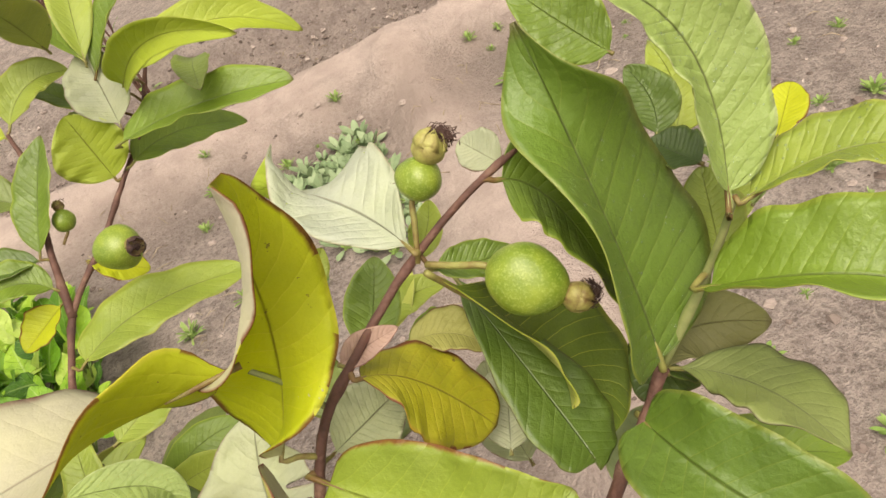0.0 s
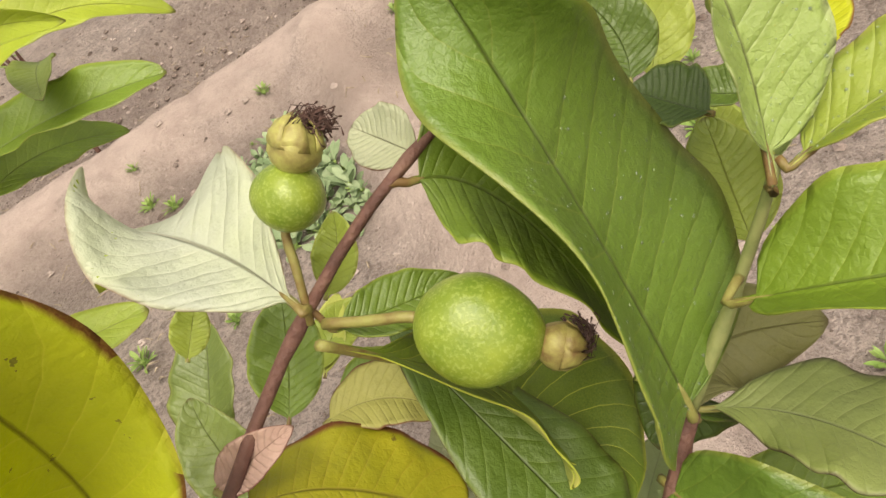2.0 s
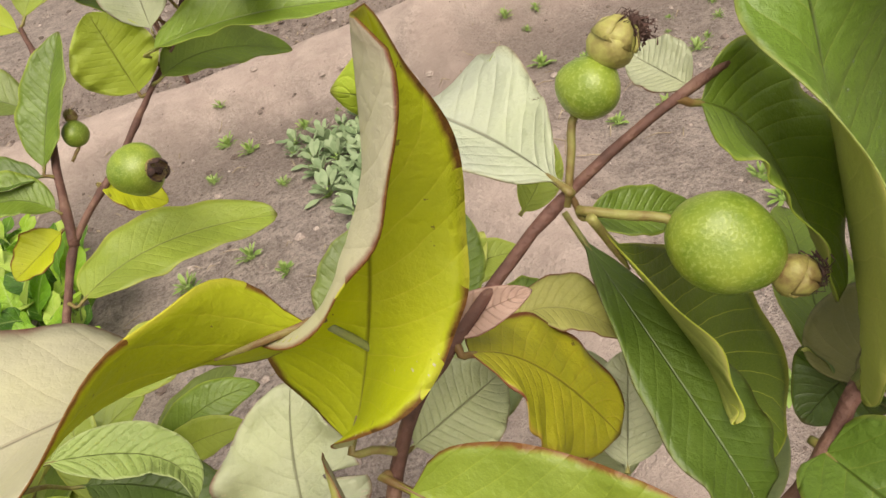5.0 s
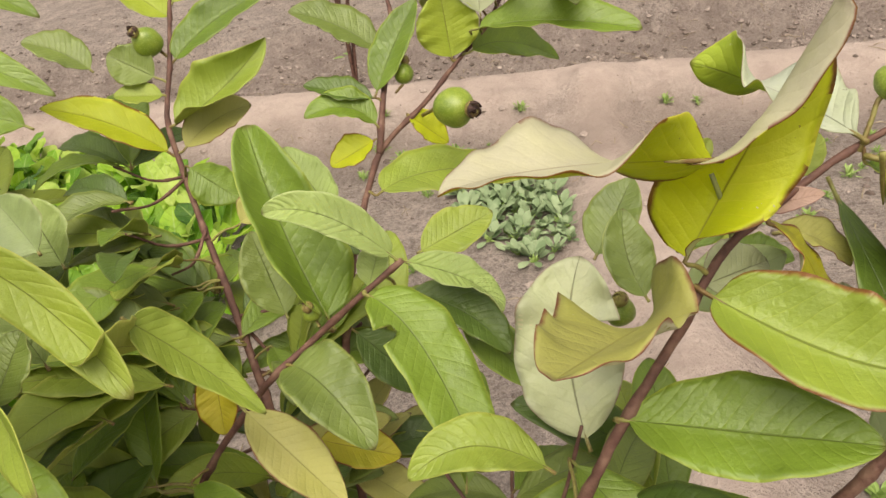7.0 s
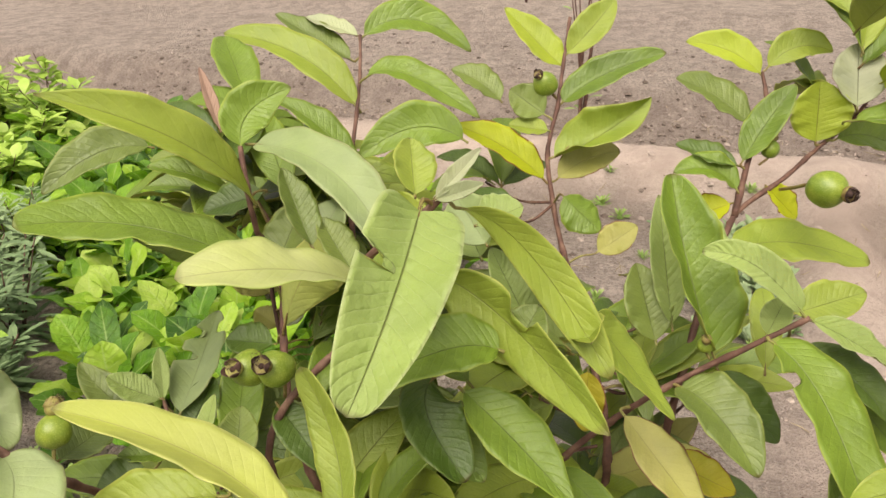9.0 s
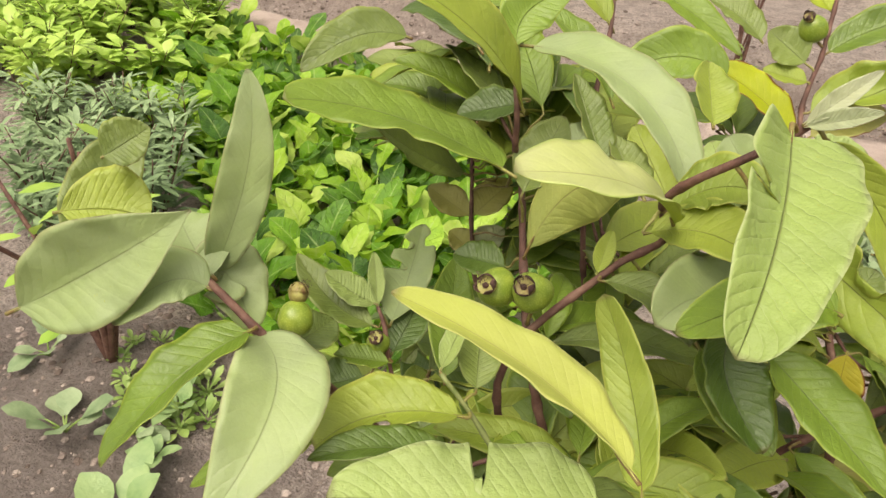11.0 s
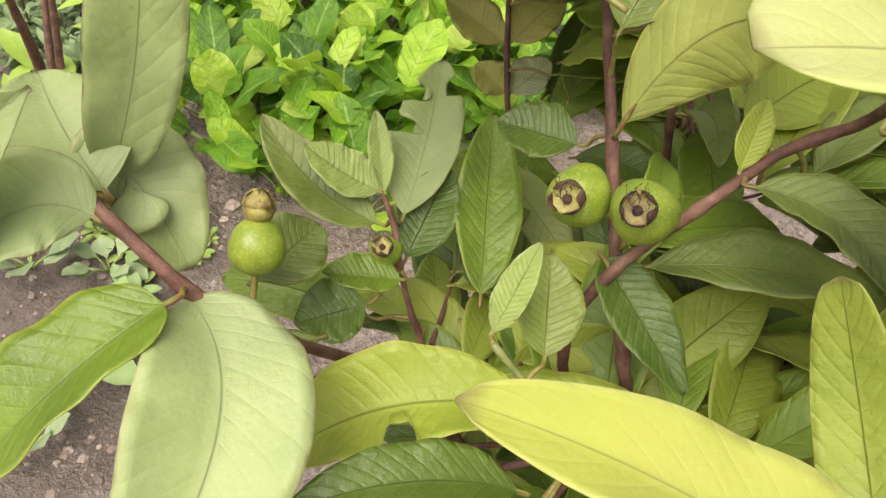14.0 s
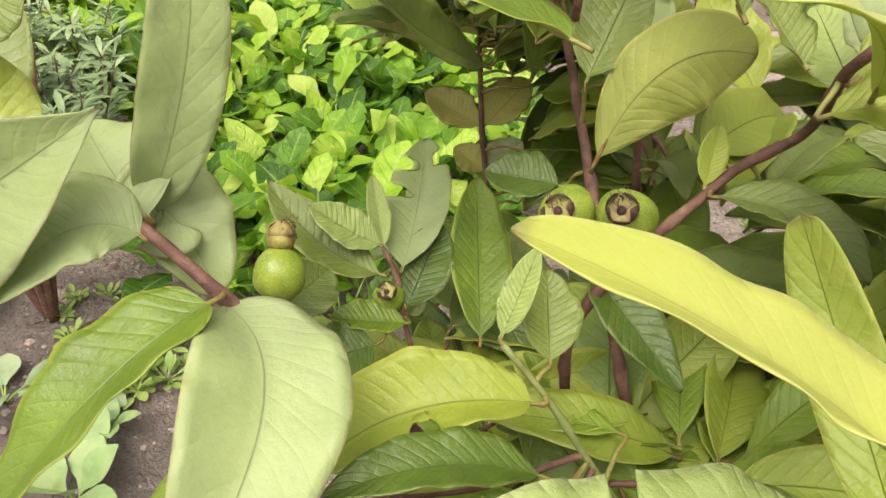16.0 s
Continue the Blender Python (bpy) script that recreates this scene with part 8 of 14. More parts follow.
leaf(stem_t, "lime", (-0.429, 0.252, 0.536), (-0.412, 0.219, 0.565), (-0.395, 0.187, 0.576), (-0.167, 0.115, 0.979), 0.025, 14, 12, nu=24, nv=8)
leaf(stem_t, "dark", (-0.428, 0.251, 0.537), (-0.404, 0.234, 0.530), (-0.380, 0.217, 0.517), (0.187, -0.032, 0.982), 0.021, 11, -6, nu=24, nv=8)
branch(stem_d, [(-0.302, 0.255, 0.544), (-0.339, 0.251, 0.528), (-0.376, 0.247, 0.528)], 0.0013, 0.0008, name="twig")
leaf(stem_d, "lime", (-0.354, 0.249, 0.533), (-0.378, 0.227, 0.561), (-0.402, 0.204, 0.572), (-0.423, -0.312, 0.851), 0.023, 22, -21, nu=24, nv=8)
leaf(stem_d, "lime", (-0.363, 0.248, 0.531), (-0.367, 0.220, 0.546), (-0.371, 0.193, 0.547), (0.148, -0.149, 0.978), 0.022, 23, -19, nu=24, nv=8)
leaf(stem_d, "lime", (-0.348, 0.250, 0.534), (-0.348, 0.277, 0.556), (-0.347, 0.305, 0.563), (-0.137, -0.441, 0.887), 0.024, 11, 0, nu=24, nv=8)
leaf(stem_d, "brown", (-0.376, 0.247, 0.528), (-0.416, 0.240, 0.535), (-0.455, 0.234, 0.531), (-0.350, 0.125, 0.929), 0.027, 21, -22, nu=24, nv=8)
leaf(stem_d, "grey", (-0.351, 0.249, 0.533), (-0.379, 0.273, 0.537), (-0.407, 0.296, 0.526), (0.020, -0.470, 0.882), 0.023, 14, 0, nu=24, nv=8)
branch(stem_n, [(-0.407, 0.094, 0.519), (-0.382, 0.073, 0.518), (-0.357, 0.051, 0.534)], 0.0013, 0.0008, name="twig")
leaf(stem_n, "lime", (-0.372, 0.064, 0.530), (-0.348, 0.054, 0.556), (-0.325, 0.045, 0.560), (0.038, 0.164, 0.986), 0.021, 12, -19, nu=24, nv=8)
leaf(stem_n, "brown", (-0.366, 0.059, 0.531), (-0.326, 0.075, 0.529), (-0.286, 0.092, 0.521), (-0.090, -0.137, 0.986), 0.031, 23, -15, nu=24, nv=8)
leaf(stem_n, "green", (-0.366, 0.059, 0.531), (-0.343, 0.083, 0.546), (-0.319, 0.106, 0.541), (-0.224, -0.501, 0.836), 0.021, 9, -15, nu=24, nv=8)
leaf(stem_n, "green", (-0.366, 0.059, 0.531), (-0.336, 0.080, 0.564), (-0.307, 0.101, 0.574), (-0.295, -0.363, 0.884), 0.029, 9, -24, nu=24, nv=8)
leaf(stem_n, "brown", (-0.372, 0.064, 0.529), (-0.348, 0.051, 0.537), (-0.324, 0.039, 0.538), (-0.132, -0.331, 0.934), 0.019, 10, 5, nu=24, nv=8)
branch(stem_t, [(-0.447, 0.276, 0.482), (-0.475, 0.293, 0.501), (-0.503, 0.310, 0.537)], 0.0013, 0.0008, name="twig")
leaf(stem_t, "lime", (-0.485, 0.299, 0.519), (-0.466, 0.329, 0.550), (-0.446, 0.360, 0.562), (-0.308, -0.337, 0.890), 0.029, 7, -8, nu=24, nv=8)
leaf(stem_t, "green", (-0.482, 0.297, 0.516), (-0.466, 0.335, 0.537), (-0.450, 0.373, 0.533), (0.379, -0.109, 0.919), 0.032, 24, -14, nu=24, nv=8)
leaf(stem_t, "dark", (-0.498, 0.307, 0.531), (-0.489, 0.346, 0.562), (-0.479, 0.385, 0.576), (-0.167, -0.499, 0.850), 0.033, 23, 5, nu=24, nv=8)
leaf(stem_t, "brown", (-0.488, 0.300, 0.522), (-0.496, 0.335, 0.531), (-0.504, 0.370, 0.533), (-0.353, -0.509, 0.785), 0.024, 11, 6, nu=24, nv=8)
leaf(stem_t, "dark", (-0.496, 0.306, 0.530), (-0.494, 0.333, 0.529), (-0.492, 0.361, 0.510), (-0.305, -0.073, 0.950), 0.018, 8, -23, nu=24, nv=8)
leaf(stem_r, "grey", (-0.021, 0.068, 0.649), (-0.049, 0.056, 0.680), (-0.077, 0.043, 0.689), (-0.127, -0.234, 0.964), 0.022, 10, -8, nu=24, nv=8)
leaf(stem_r, "lime", (-0.017, 0.076, 0.650), (-0.023, 0.043, 0.670), (-0.029, 0.011, 0.669), (-0.022, 0.191, 0.981), 0.024, 20, 8, nu=24, nv=8)
leaf(stem_r, "green", (-0.013, 0.087, 0.651), (-0.017, 0.058, 0.659), (-0.022, 0.029, 0.646), (-0.042, -0.145, 0.988), 0.020, 24, -9, nu=24, nv=8)
branch(stem_n, [(-0.412, 0.090, 0.530), (-0.383, 0.110, 0.562), (-0.355, 0.131, 0.609)], 0.0013, 0.0008, name="twig")
leaf(stem_n, "green", (-0.362, 0.125, 0.599), (-0.323, 0.108, 0.602), (-0.284, 0.090, 0.597), (-0.158, 0.085, 0.984), 0.027, 15, -3, nu=24, nv=8)
leaf(stem_n, "dark", (-0.371, 0.118, 0.586), (-0.362, 0.160, 0.595), (-0.353, 0.202, 0.586), (0.282, -0.127, 0.951), 0.034, 18, 20, nu=24, nv=8)
leaf(stem_n, "green", (-0.360, 0.127, 0.602), (-0.370, 0.154, 0.610), (-0.380, 0.181, 0.604), (0.382, -0.487, 0.786), 0.019, 16, -18, nu=24, nv=8)
leaf(stem_h, "lime", (-0.336, 0.199, 0.652), (-0.348, 0.161, 0.672), (-0.359, 0.123, 0.676), (0.356, 0.091, 0.930), 0.032, 14, -15, nu=24, nv=8)
leaf(stem_h, "lime", (-0.320, 0.199, 0.645), (-0.348, 0.179, 0.672), (-0.376, 0.159, 0.686), (0.401, 0.051, 0.915), 0.031, 10, -14, nu=24, nv=8)
leaf(stem_h, "lime", (-0.326, 0.199, 0.648), (-0.353, 0.167, 0.653), (-0.381, 0.134, 0.641), (-0.032, -0.572, 0.820), 0.027, 19, -10, nu=24, nv=8)
leaf(stem_b, "green", (-0.603, 0.293, 0.675), (-0.599, 0.251, 0.693), (-0.595, 0.210, 0.701), (0.119, -0.031, 0.992), 0.034, 24, 16, nu=24, nv=8)
leaf(stem_b, "grey", (-0.602, 0.297, 0.669), (-0.636, 0.304, 0.680), (-0.670, 0.312, 0.676), (-0.335, 0.119, 0.935), 0.023, 9, -4, nu=24, nv=8)
leaf(stem_b, "lime", (-0.602, 0.297, 0.669), (-0.629, 0.283, 0.667), (-0.655, 0.270, 0.654), (-0.175, -0.391, 0.904), 0.024, 23, 11, nu=24, nv=8)
leaf(stem_d, "lime", (-0.320, 0.226, 0.644), (-0.353, 0.203, 0.659), (-0.386, 0.181, 0.668), (-0.011, -0.204, 0.979), 0.029, 19, -10, nu=24, nv=8)
leaf(stem_d, "grey", (-0.321, 0.218, 0.653), (-0.356, 0.217, 0.680), (-0.390, 0.217, 0.685), (0.362, -0.441, 0.821), 0.029, 12, -15, nu=24, nv=8)
leaf(stem_d, "green", (-0.320, 0.226, 0.644), (-0.342, 0.204, 0.667), (-0.365, 0.182, 0.668), (-0.283, -0.310, 0.907), 0.020, 16, 17, nu=24, nv=8)
branch(stem_r, [(0.004, 0.128, 0.656), (0.009, 0.108, 0.646), (0.014, 0.088, 0.651)], 0.0013, 0.0008, name="twig")
leaf(stem_r, "lime", (0.010, 0.103, 0.653), (0.024, 0.069, 0.669), (0.038, 0.034, 0.659), (-0.053, -0.425, 0.904), 0.024, 9, 3, nu=24, nv=8)
leaf(stem_r, "green", (0.012, 0.094, 0.652), (0.017, 0.064, 0.671), (0.022, 0.034, 0.663), (-0.301, -0.042, 0.953), 0.021, 16, -3, nu=24, nv=8)
leaf(stem_r, "green", (0.013, 0.088, 0.651), (0.027, 0.062, 0.661), (0.041, 0.036, 0.645), (0.215, -0.284, 0.934), 0.018, 13, 20, nu=24, nv=8)
branch(stem_r, [(-0.096, 0.198, 0.389), (-0.078, 0.211, 0.398), (-0.060, 0.224, 0.423)], 0.0013, 0.0008, name="twig")
leaf(stem_r, "dark", (-0.074, 0.214, 0.410), (-0.086, 0.251, 0.443), (-0.097, 0.288, 0.460), (0.419, -0.025, 0.907), 0.028, 14, -13, nu=24, nv=8)
leaf(stem_r, "green", (-0.071, 0.216, 0.413), (-0.083, 0.253, 0.440), (-0.095, 0.290, 0.460), (0.066, -0.471, 0.880), 0.032, 5, -21, nu=24, nv=8)
leaf(stem_r, "dark", (-0.062, 0.222, 0.421), (-0.063, 0.248, 0.439), (-0.064, 0.275, 0.451), (-0.133, 0.094, 0.987), 0.022, 25, 22, nu=24, nv=8)
leaf(stem_r, "green", (-0.064, 0.221, 0.420), (-0.039, 0.247, 0.442), (-0.014, 0.273, 0.448), (0.122, 0.095, 0.988), 0.026, 25, 6, nu=24, nv=8)
leaf(stem_r, "green", (-0.065, 0.220, 0.418), (-0.029, 0.229, 0.433), (0.007, 0.238, 0.436), (-0.257, -0.182, 0.949), 0.026, 9, 7, nu=24, nv=8)
branch(stem_r, [(-0.100, 0.200, 0.380), (-0.082, 0.210, 0.411), (-0.064, 0.221, 0.458)], 0.0013, 0.0008, name="twig")
leaf(stem_r, "green", (-0.077, 0.213, 0.430), (-0.062, 0.182, 0.450), (-0.048, 0.151, 0.460), (-0.309, -0.155, 0.938), 0.028, 18, 5, nu=24, nv=8)
leaf(stem_r, "green", (-0.069, 0.218, 0.447), (-0.054, 0.240, 0.468), (-0.039, 0.262, 0.474), (-0.198, -0.291, 0.936), 0.020, 10, 3, nu=24, nv=8)
leaf(stem_r, "grey", (-0.065, 0.220, 0.456), (-0.046, 0.205, 0.477), (-0.028, 0.190, 0.487), (0.128, 0.175, 0.976), 0.019, 11, 21, nu=24, nv=8)
leaf(stem_r, "green", (-0.078, 0.213, 0.428), (-0.076, 0.238, 0.450), (-0.074, 0.264, 0.453), (0.392, -0.301, 0.869), 0.020, 12, -1, nu=24, nv=8)
leaf(stem_r, "brown", (-0.069, 0.218, 0.447), (-0.074, 0.249, 0.454), (-0.078, 0.280, 0.453), (-0.394, 0.032, 0.919), 0.023, 17, -8, nu=24, nv=8)
branch(stem_r, [(-0.041, 0.159, 0.538), (-0.048, 0.141, 0.546), (-0.056, 0.124, 0.571)], 0.0013, 0.0008, name="twig")
leaf(stem_r, "dark", (-0.055, 0.127, 0.568), (-0.014, 0.114, 0.577), (0.026, 0.102, 0.570), (0.087, -0.565, 0.820), 0.030, 23, 11, nu=24, nv=8)
leaf(stem_r, "lime", (-0.056, 0.125, 0.570), (-0.081, 0.104, 0.573), (-0.106, 0.082, 0.554), (0.141, -0.267, 0.953), 0.022, 24, 18, nu=24, nv=8)
leaf(stem_r, "green", (-0.052, 0.134, 0.561), (-0.064, 0.114, 0.583), (-0.077, 0.095, 0.591), (-0.388, -0.124, 0.913), 0.019, 12, -2, nu=24, nv=8)
leaf(stem_r, "green", (-0.052, 0.133, 0.562), (-0.064, 0.099, 0.596), (-0.076, 0.066, 0.608), (0.120, -0.370, 0.921), 0.026, 25, -1, nu=24, nv=8)
leaf(stem_r, "green", (-0.051, 0.136, 0.560), (-0.080, 0.136, 0.570), (-0.109, 0.137, 0.556), (-0.379, -0.492, 0.784), 0.021, 17, -22, nu=24, nv=8)
leaf(stem_t, "green", (-0.446, 0.273, 0.448), (-0.491, 0.273, 0.455), (-0.535, 0.273, 0.453), (0.435, -0.160, 0.886), 0.028, 17, 0, nu=24, nv=8)
leaf(stem_t, "green", (-0.448, 0.273, 0.453), (-0.465, 0.304, 0.484), (-0.483, 0.335, 0.490), (-0.065, -0.485, 0.872), 0.024, 20, 24, nu=24, nv=8)
leaf(stem_t, "dark", (-0.447, 0.273, 0.449), (-0.480, 0.281, 0.478), (-0.512, 0.289, 0.483), (-0.247, -0.410, 0.878), 0.029, 15, 17, nu=24, nv=8)
leaf(stem_t, "dark", (-0.452, 0.273, 0.464), (-0.468, 0.234, 0.489), (-0.484, 0.196, 0.498), (0.223, -0.550, 0.805), 0.035, 17, 5, nu=24, nv=8)
leaf(stem_t, "green", (-0.444, 0.273, 0.443), (-0.467, 0.259, 0.466), (-0.490, 0.246, 0.479), (0.122, -0.398, 0.909), 0.021, 9, -20, nu=24, nv=8)
branch(stem_t, [(-0.434, 0.273, 0.417), (-0.463, 0.293, 0.404), (-0.492, 0.314, 0.407)], 0.0013, 0.0008, name="twig")
leaf(stem_t, "dark", (-0.480, 0.305, 0.409), (-0.507, 0.273, 0.422), (-0.535, 0.241, 0.426), (0.380, -0.081, 0.921), 0.032, 13, -7, nu=24, nv=8)
leaf(stem_t, "dark", (-0.477, 0.304, 0.409), (-0.497, 0.277, 0.416), (-0.518, 0.251, 0.415), (-0.010, -0.517, 0.856), 0.020, 23, -5, nu=24, nv=8)
leaf(stem_t, "green", (-0.475, 0.302, 0.410), (-0.500, 0.332, 0.413), (-0.525, 0.361, 0.389), (-0.390, -0.442, 0.808), 0.029, 6, -20, nu=24, nv=8)
leaf(stem_t, "lime", (-0.476, 0.303, 0.410), (-0.517, 0.299, 0.433), (-0.557, 0.294, 0.437), (-0.248, -0.403, 0.881), 0.028, 6, 14, nu=24, nv=8)
leaf(stem_t, "brown", (-0.488, 0.311, 0.407), (-0.517, 0.317, 0.418), (-0.546, 0.323, 0.419), (0.241, -0.484, 0.841), 0.023, 11, -1, nu=24, nv=8)
branch(stem_b, [(-0.457, 0.243, 0.379), (-0.477, 0.240, 0.375), (-0.497, 0.237, 0.387)], 0.0013, 0.0008, name="twig")
leaf(stem_b, "lime", (-0.494, 0.238, 0.387), (-0.501, 0.264, 0.386), (-0.508, 0.291, 0.376), (-0.233, -0.053, 0.971), 0.022, 24, 7, nu=24, nv=8)
leaf(stem_b, "green", (-0.493, 0.238, 0.387), (-0.506, 0.265, 0.403), (-0.518, 0.293, 0.408), (-0.295, 0.045, 0.954), 0.022, 19, -10, nu=24, nv=8)
leaf(stem_b, "grey", (-0.494, 0.238, 0.387), (-0.516, 0.258, 0.409), (-0.538, 0.278, 0.414), (-0.113, -0.172, 0.979), 0.025, 22, -20, nu=24, nv=8)
leaf(stem_b, "lime", (-0.484, 0.239, 0.385), (-0.516, 0.252, 0.391), (-0.547, 0.264, 0.373), (0.255, 0.005, 0.967), 0.025, 16, 20, nu=24, nv=8)
leaf(stem_b, "green", (-0.493, 0.238, 0.386), (-0.504, 0.279, 0.392), (-0.516, 0.321, 0.383), (0.143, 0.093, 0.985), 0.029, 24, -6, nu=24, nv=8)
branch(stem_d, [(-0.325, 0.267, 0.340), (-0.315, 0.283, 0.324), (-0.305, 0.299, 0.324)], 0.0013, 0.0008, name="twig")
leaf(stem_d, "dark", (-0.312, 0.288, 0.330), (-0.310, 0.324, 0.339), (-0.308, 0.360, 0.337), (0.051, 0.064, 0.997), 0.025, 10, 24, nu=24, nv=8)
leaf(stem_d, "green", (-0.310, 0.290, 0.328), (-0.278, 0.282, 0.333), (-0.247, 0.274, 0.331), (-0.262, -0.493, 0.830), 0.025, 14, 21, nu=24, nv=8)
leaf(stem_d, "dark", (-0.311, 0.289, 0.329), (-0.288, 0.312, 0.362), (-0.265, 0.335, 0.371), (0.068, -0.275, 0.959), 0.027, 8, -7, nu=24, nv=8)
leaf(stem_d, "dark", (-0.308, 0.294, 0.326), (-0.289, 0.319, 0.354), (-0.271, 0.343, 0.354), (-0.193, -0.440, 0.877), 0.025, 21, 16, nu=24, nv=8)
leaf(stem_d, "green", (-0.311, 0.289, 0.329), (-0.280, 0.316, 0.341), (-0.249, 0.343, 0.337), (0.275, -0.254, 0.927), 0.026, 14, 3, nu=24, nv=8)
leaf(stem_d, "lime", (-0.309, 0.276, 0.511), (-0.296, 0.305, 0.520), (-0.283, 0.335, 0.505), (0.314, 0.146, 0.938), 0.020, 10, -18, nu=24, nv=8)
leaf(stem_d, "lime", (-0.308, 0.284, 0.525), (-0.297, 0.309, 0.540), (-0.285, 0.334, 0.531), (-0.091, -0.507, 0.857), 0.022, 22, -4, nu=24, nv=8)
leaf(stem_d, "dark", (-0.309, 0.277, 0.513), (-0.346, 0.303, 0.515), (-0.384, 0.329, 0.490), (0.428, -0.132, 0.894), 0.037, 11, -1, nu=24, nv=8)
leaf(stem_d, "dark", (-0.308, 0.284, 0.525), (-0.293, 0.312, 0.532), (-0.278, 0.341, 0.512), (0.374, -0.203, 0.905), 0.024, 24, -12, nu=24, nv=8)
leaf(stem_d, "grey", (-0.309, 0.276, 0.512), (-0.267, 0.281, 0.528), (-0.225, 0.286, 0.523), (0.218, -0.069, 0.973), 0.033, 24, -6, nu=24, nv=8)
leaf(stem_n, "dark", (-0.428, 0.076, 0.575), (-0.394, 0.071, 0.590), (-0.360, 0.065, 0.577), (-0.148, 0.065, 0.987), 0.024, 12, 3, nu=24, nv=8)
leaf(stem_n, "lime", (-0.426, 0.079, 0.573), (-0.397, 0.114, 0.577), (-0.367, 0.150, 0.562), (-0.167, -0.507, 0.845), 0.030, 19, 19, nu=24, nv=8)
leaf(stem_n, "lime", (-0.428, 0.077, 0.575), (-0.416, 0.106, 0.589), (-0.403, 0.135, 0.590), (-0.144, -0.303, 0.942), 0.020, 14, -12, nu=24, nv=8)
leaf(stem_n, "dark", (-0.428, 0.077, 0.575), (-0.399, 0.063, 0.579), (-0.369, 0.050, 0.563), (-0.389, -0.104, 0.915), 0.024, 22, 2, nu=24, nv=8)
leaf(stem_n, "grey", (-0.428, 0.077, 0.575), (-0.425, 0.123, 0.579), (-0.423, 0.170, 0.562), (0.317, -0.413, 0.854), 0.030, 8, 3, nu=24, nv=8)
leaf(stem_k, "lime", (-0.533, 0.210, 0.701), (-0.546, 0.249, 0.705), (-0.560, 0.289, 0.695), (0.302, -0.422, 0.855), 0.029, 24, 8, nu=24, nv=8)
leaf(stem_m, "grey", (-0.418, 0.163, 0.678), (-0.406, 0.194, 0.689), (-0.393, 0.225, 0.680), (-0.397, -0.450, 0.800), 0.024, 14, 11, nu=24, nv=8)
leaf(stem_m, "green", (-0.417, 0.164, 0.676), (-0.378, 0.177, 0.684), (-0.339, 0.190, 0.671), (-0.288, 0.005, 0.958), 0.027, 15, 13, nu=24, nv=8)
leaf(stem_e, "lime", (-0.257, 0.301, 0.470), (-0.225, 0.311, 0.468), (-0.192, 0.320, 0.454), (-0.256, -0.547, 0.797), 0.023, 25, 1, nu=24, nv=8)
leaf(stem_e, "brown", (-0.258, 0.298, 0.454), (-0.237, 0.331, 0.461), (-0.215, 0.365, 0.457), (-0.341, -0.422, 0.840), 0.026, 21, -8, nu=24, nv=8)
leaf(stem_e, "brown", (-0.258, 0.299, 0.459), (-0.286, 0.308, 0.468), (-0.314, 0.318, 0.458), (0.373, 0.053, 0.926), 0.020, 21, 3, nu=24, nv=8)
leaf(stem_e, "dark", (-0.257, 0.303, 0.477), (-0.281, 0.330, 0.489), (-0.305, 0.357, 0.492), (-0.019, -0.307, 0.951), 0.026, 15, 15, nu=24, nv=8)
leaf(stem_e, "dark", (-0.257, 0.301, 0.470), (-0.215, 0.315, 0.473), (-0.173, 0.328, 0.453), (-0.066, -0.235, 0.970), 0.034, 16, -14, nu=24, nv=8)
leaf(stem_k, "dark", (-0.535, 0.233, 0.715), (-0.561, 0.257, 0.713), (-0.588, 0.282, 0.689), (-0.085, 0.127, 0.988), 0.023, 20, -4, nu=24, nv=8)
leaf(stem_k, "green", (-0.531, 0.227, 0.712), (-0.568, 0.211, 0.744), (-0.606, 0.196, 0.756), (0.002, -0.271, 0.962), 0.030, 23, -13, nu=24, nv=8)
leaf(stem_m, "green", (-0.417, 0.153, 0.557), (-0.453, 0.151, 0.579), (-0.489, 0.148, 0.589), (-0.256, -0.149, 0.955), 0.026, 22, 16, nu=24, nv=8)
leaf(stem_m, "dark", (-0.416, 0.153, 0.552), (-0.455, 0.169, 0.585), (-0.493, 0.185, 0.598), (-0.314, -0.372, 0.874), 0.037, 22, -24, nu=24, nv=8)
leaf(stem_m, "lime", (-0.419, 0.154, 0.572), (-0.459, 0.156, 0.597), (-0.499, 0.159, 0.596), (0.167, -0.476, 0.864), 0.028, 23, 5, nu=24, nv=8)
leaf(stem_m, "grey", (-0.418, 0.154, 0.568), (-0.464, 0.152, 0.575), (-0.510, 0.150, 0.556), (-0.150, -0.108, 0.983), 0.035, 13, -10, nu=24, nv=8)
leaf(stem_m, "green", (-0.416, 0.153, 0.552), (-0.408, 0.186, 0.556), (-0.399, 0.220, 0.542), (-0.251, -0.336, 0.908), 0.024, 5, 2, nu=24, nv=8)
leaf(stem_h, "lime", (-0.308, 0.176, 0.691), (-0.302, 0.147, 0.716), (-0.296, 0.119, 0.731), (-0.151, -0.546, 0.824), 0.027, 21, 8, nu=24, nv=8)
branch(stem_d, [(-0.349, 0.346, 0.653), (-0.351, 0.320, 0.644), (-0.354, 0.295, 0.652)], 0.0013, 0.0008, name="twig")
leaf(stem_d, "lime", (-0.353, 0.304, 0.652), (-0.348, 0.262, 0.677), (-0.343, 0.219, 0.688), (-0.056, -0.308, 0.950), 0.032, 10, 7, nu=24, nv=8)
leaf(stem_d, "grey", (-0.352, 0.311, 0.652), (-0.354, 0.280, 0.670), (-0.355, 0.249, 0.670), (-0.186, -0.426, 0.886), 0.024, 20, 11, nu=24, nv=8)
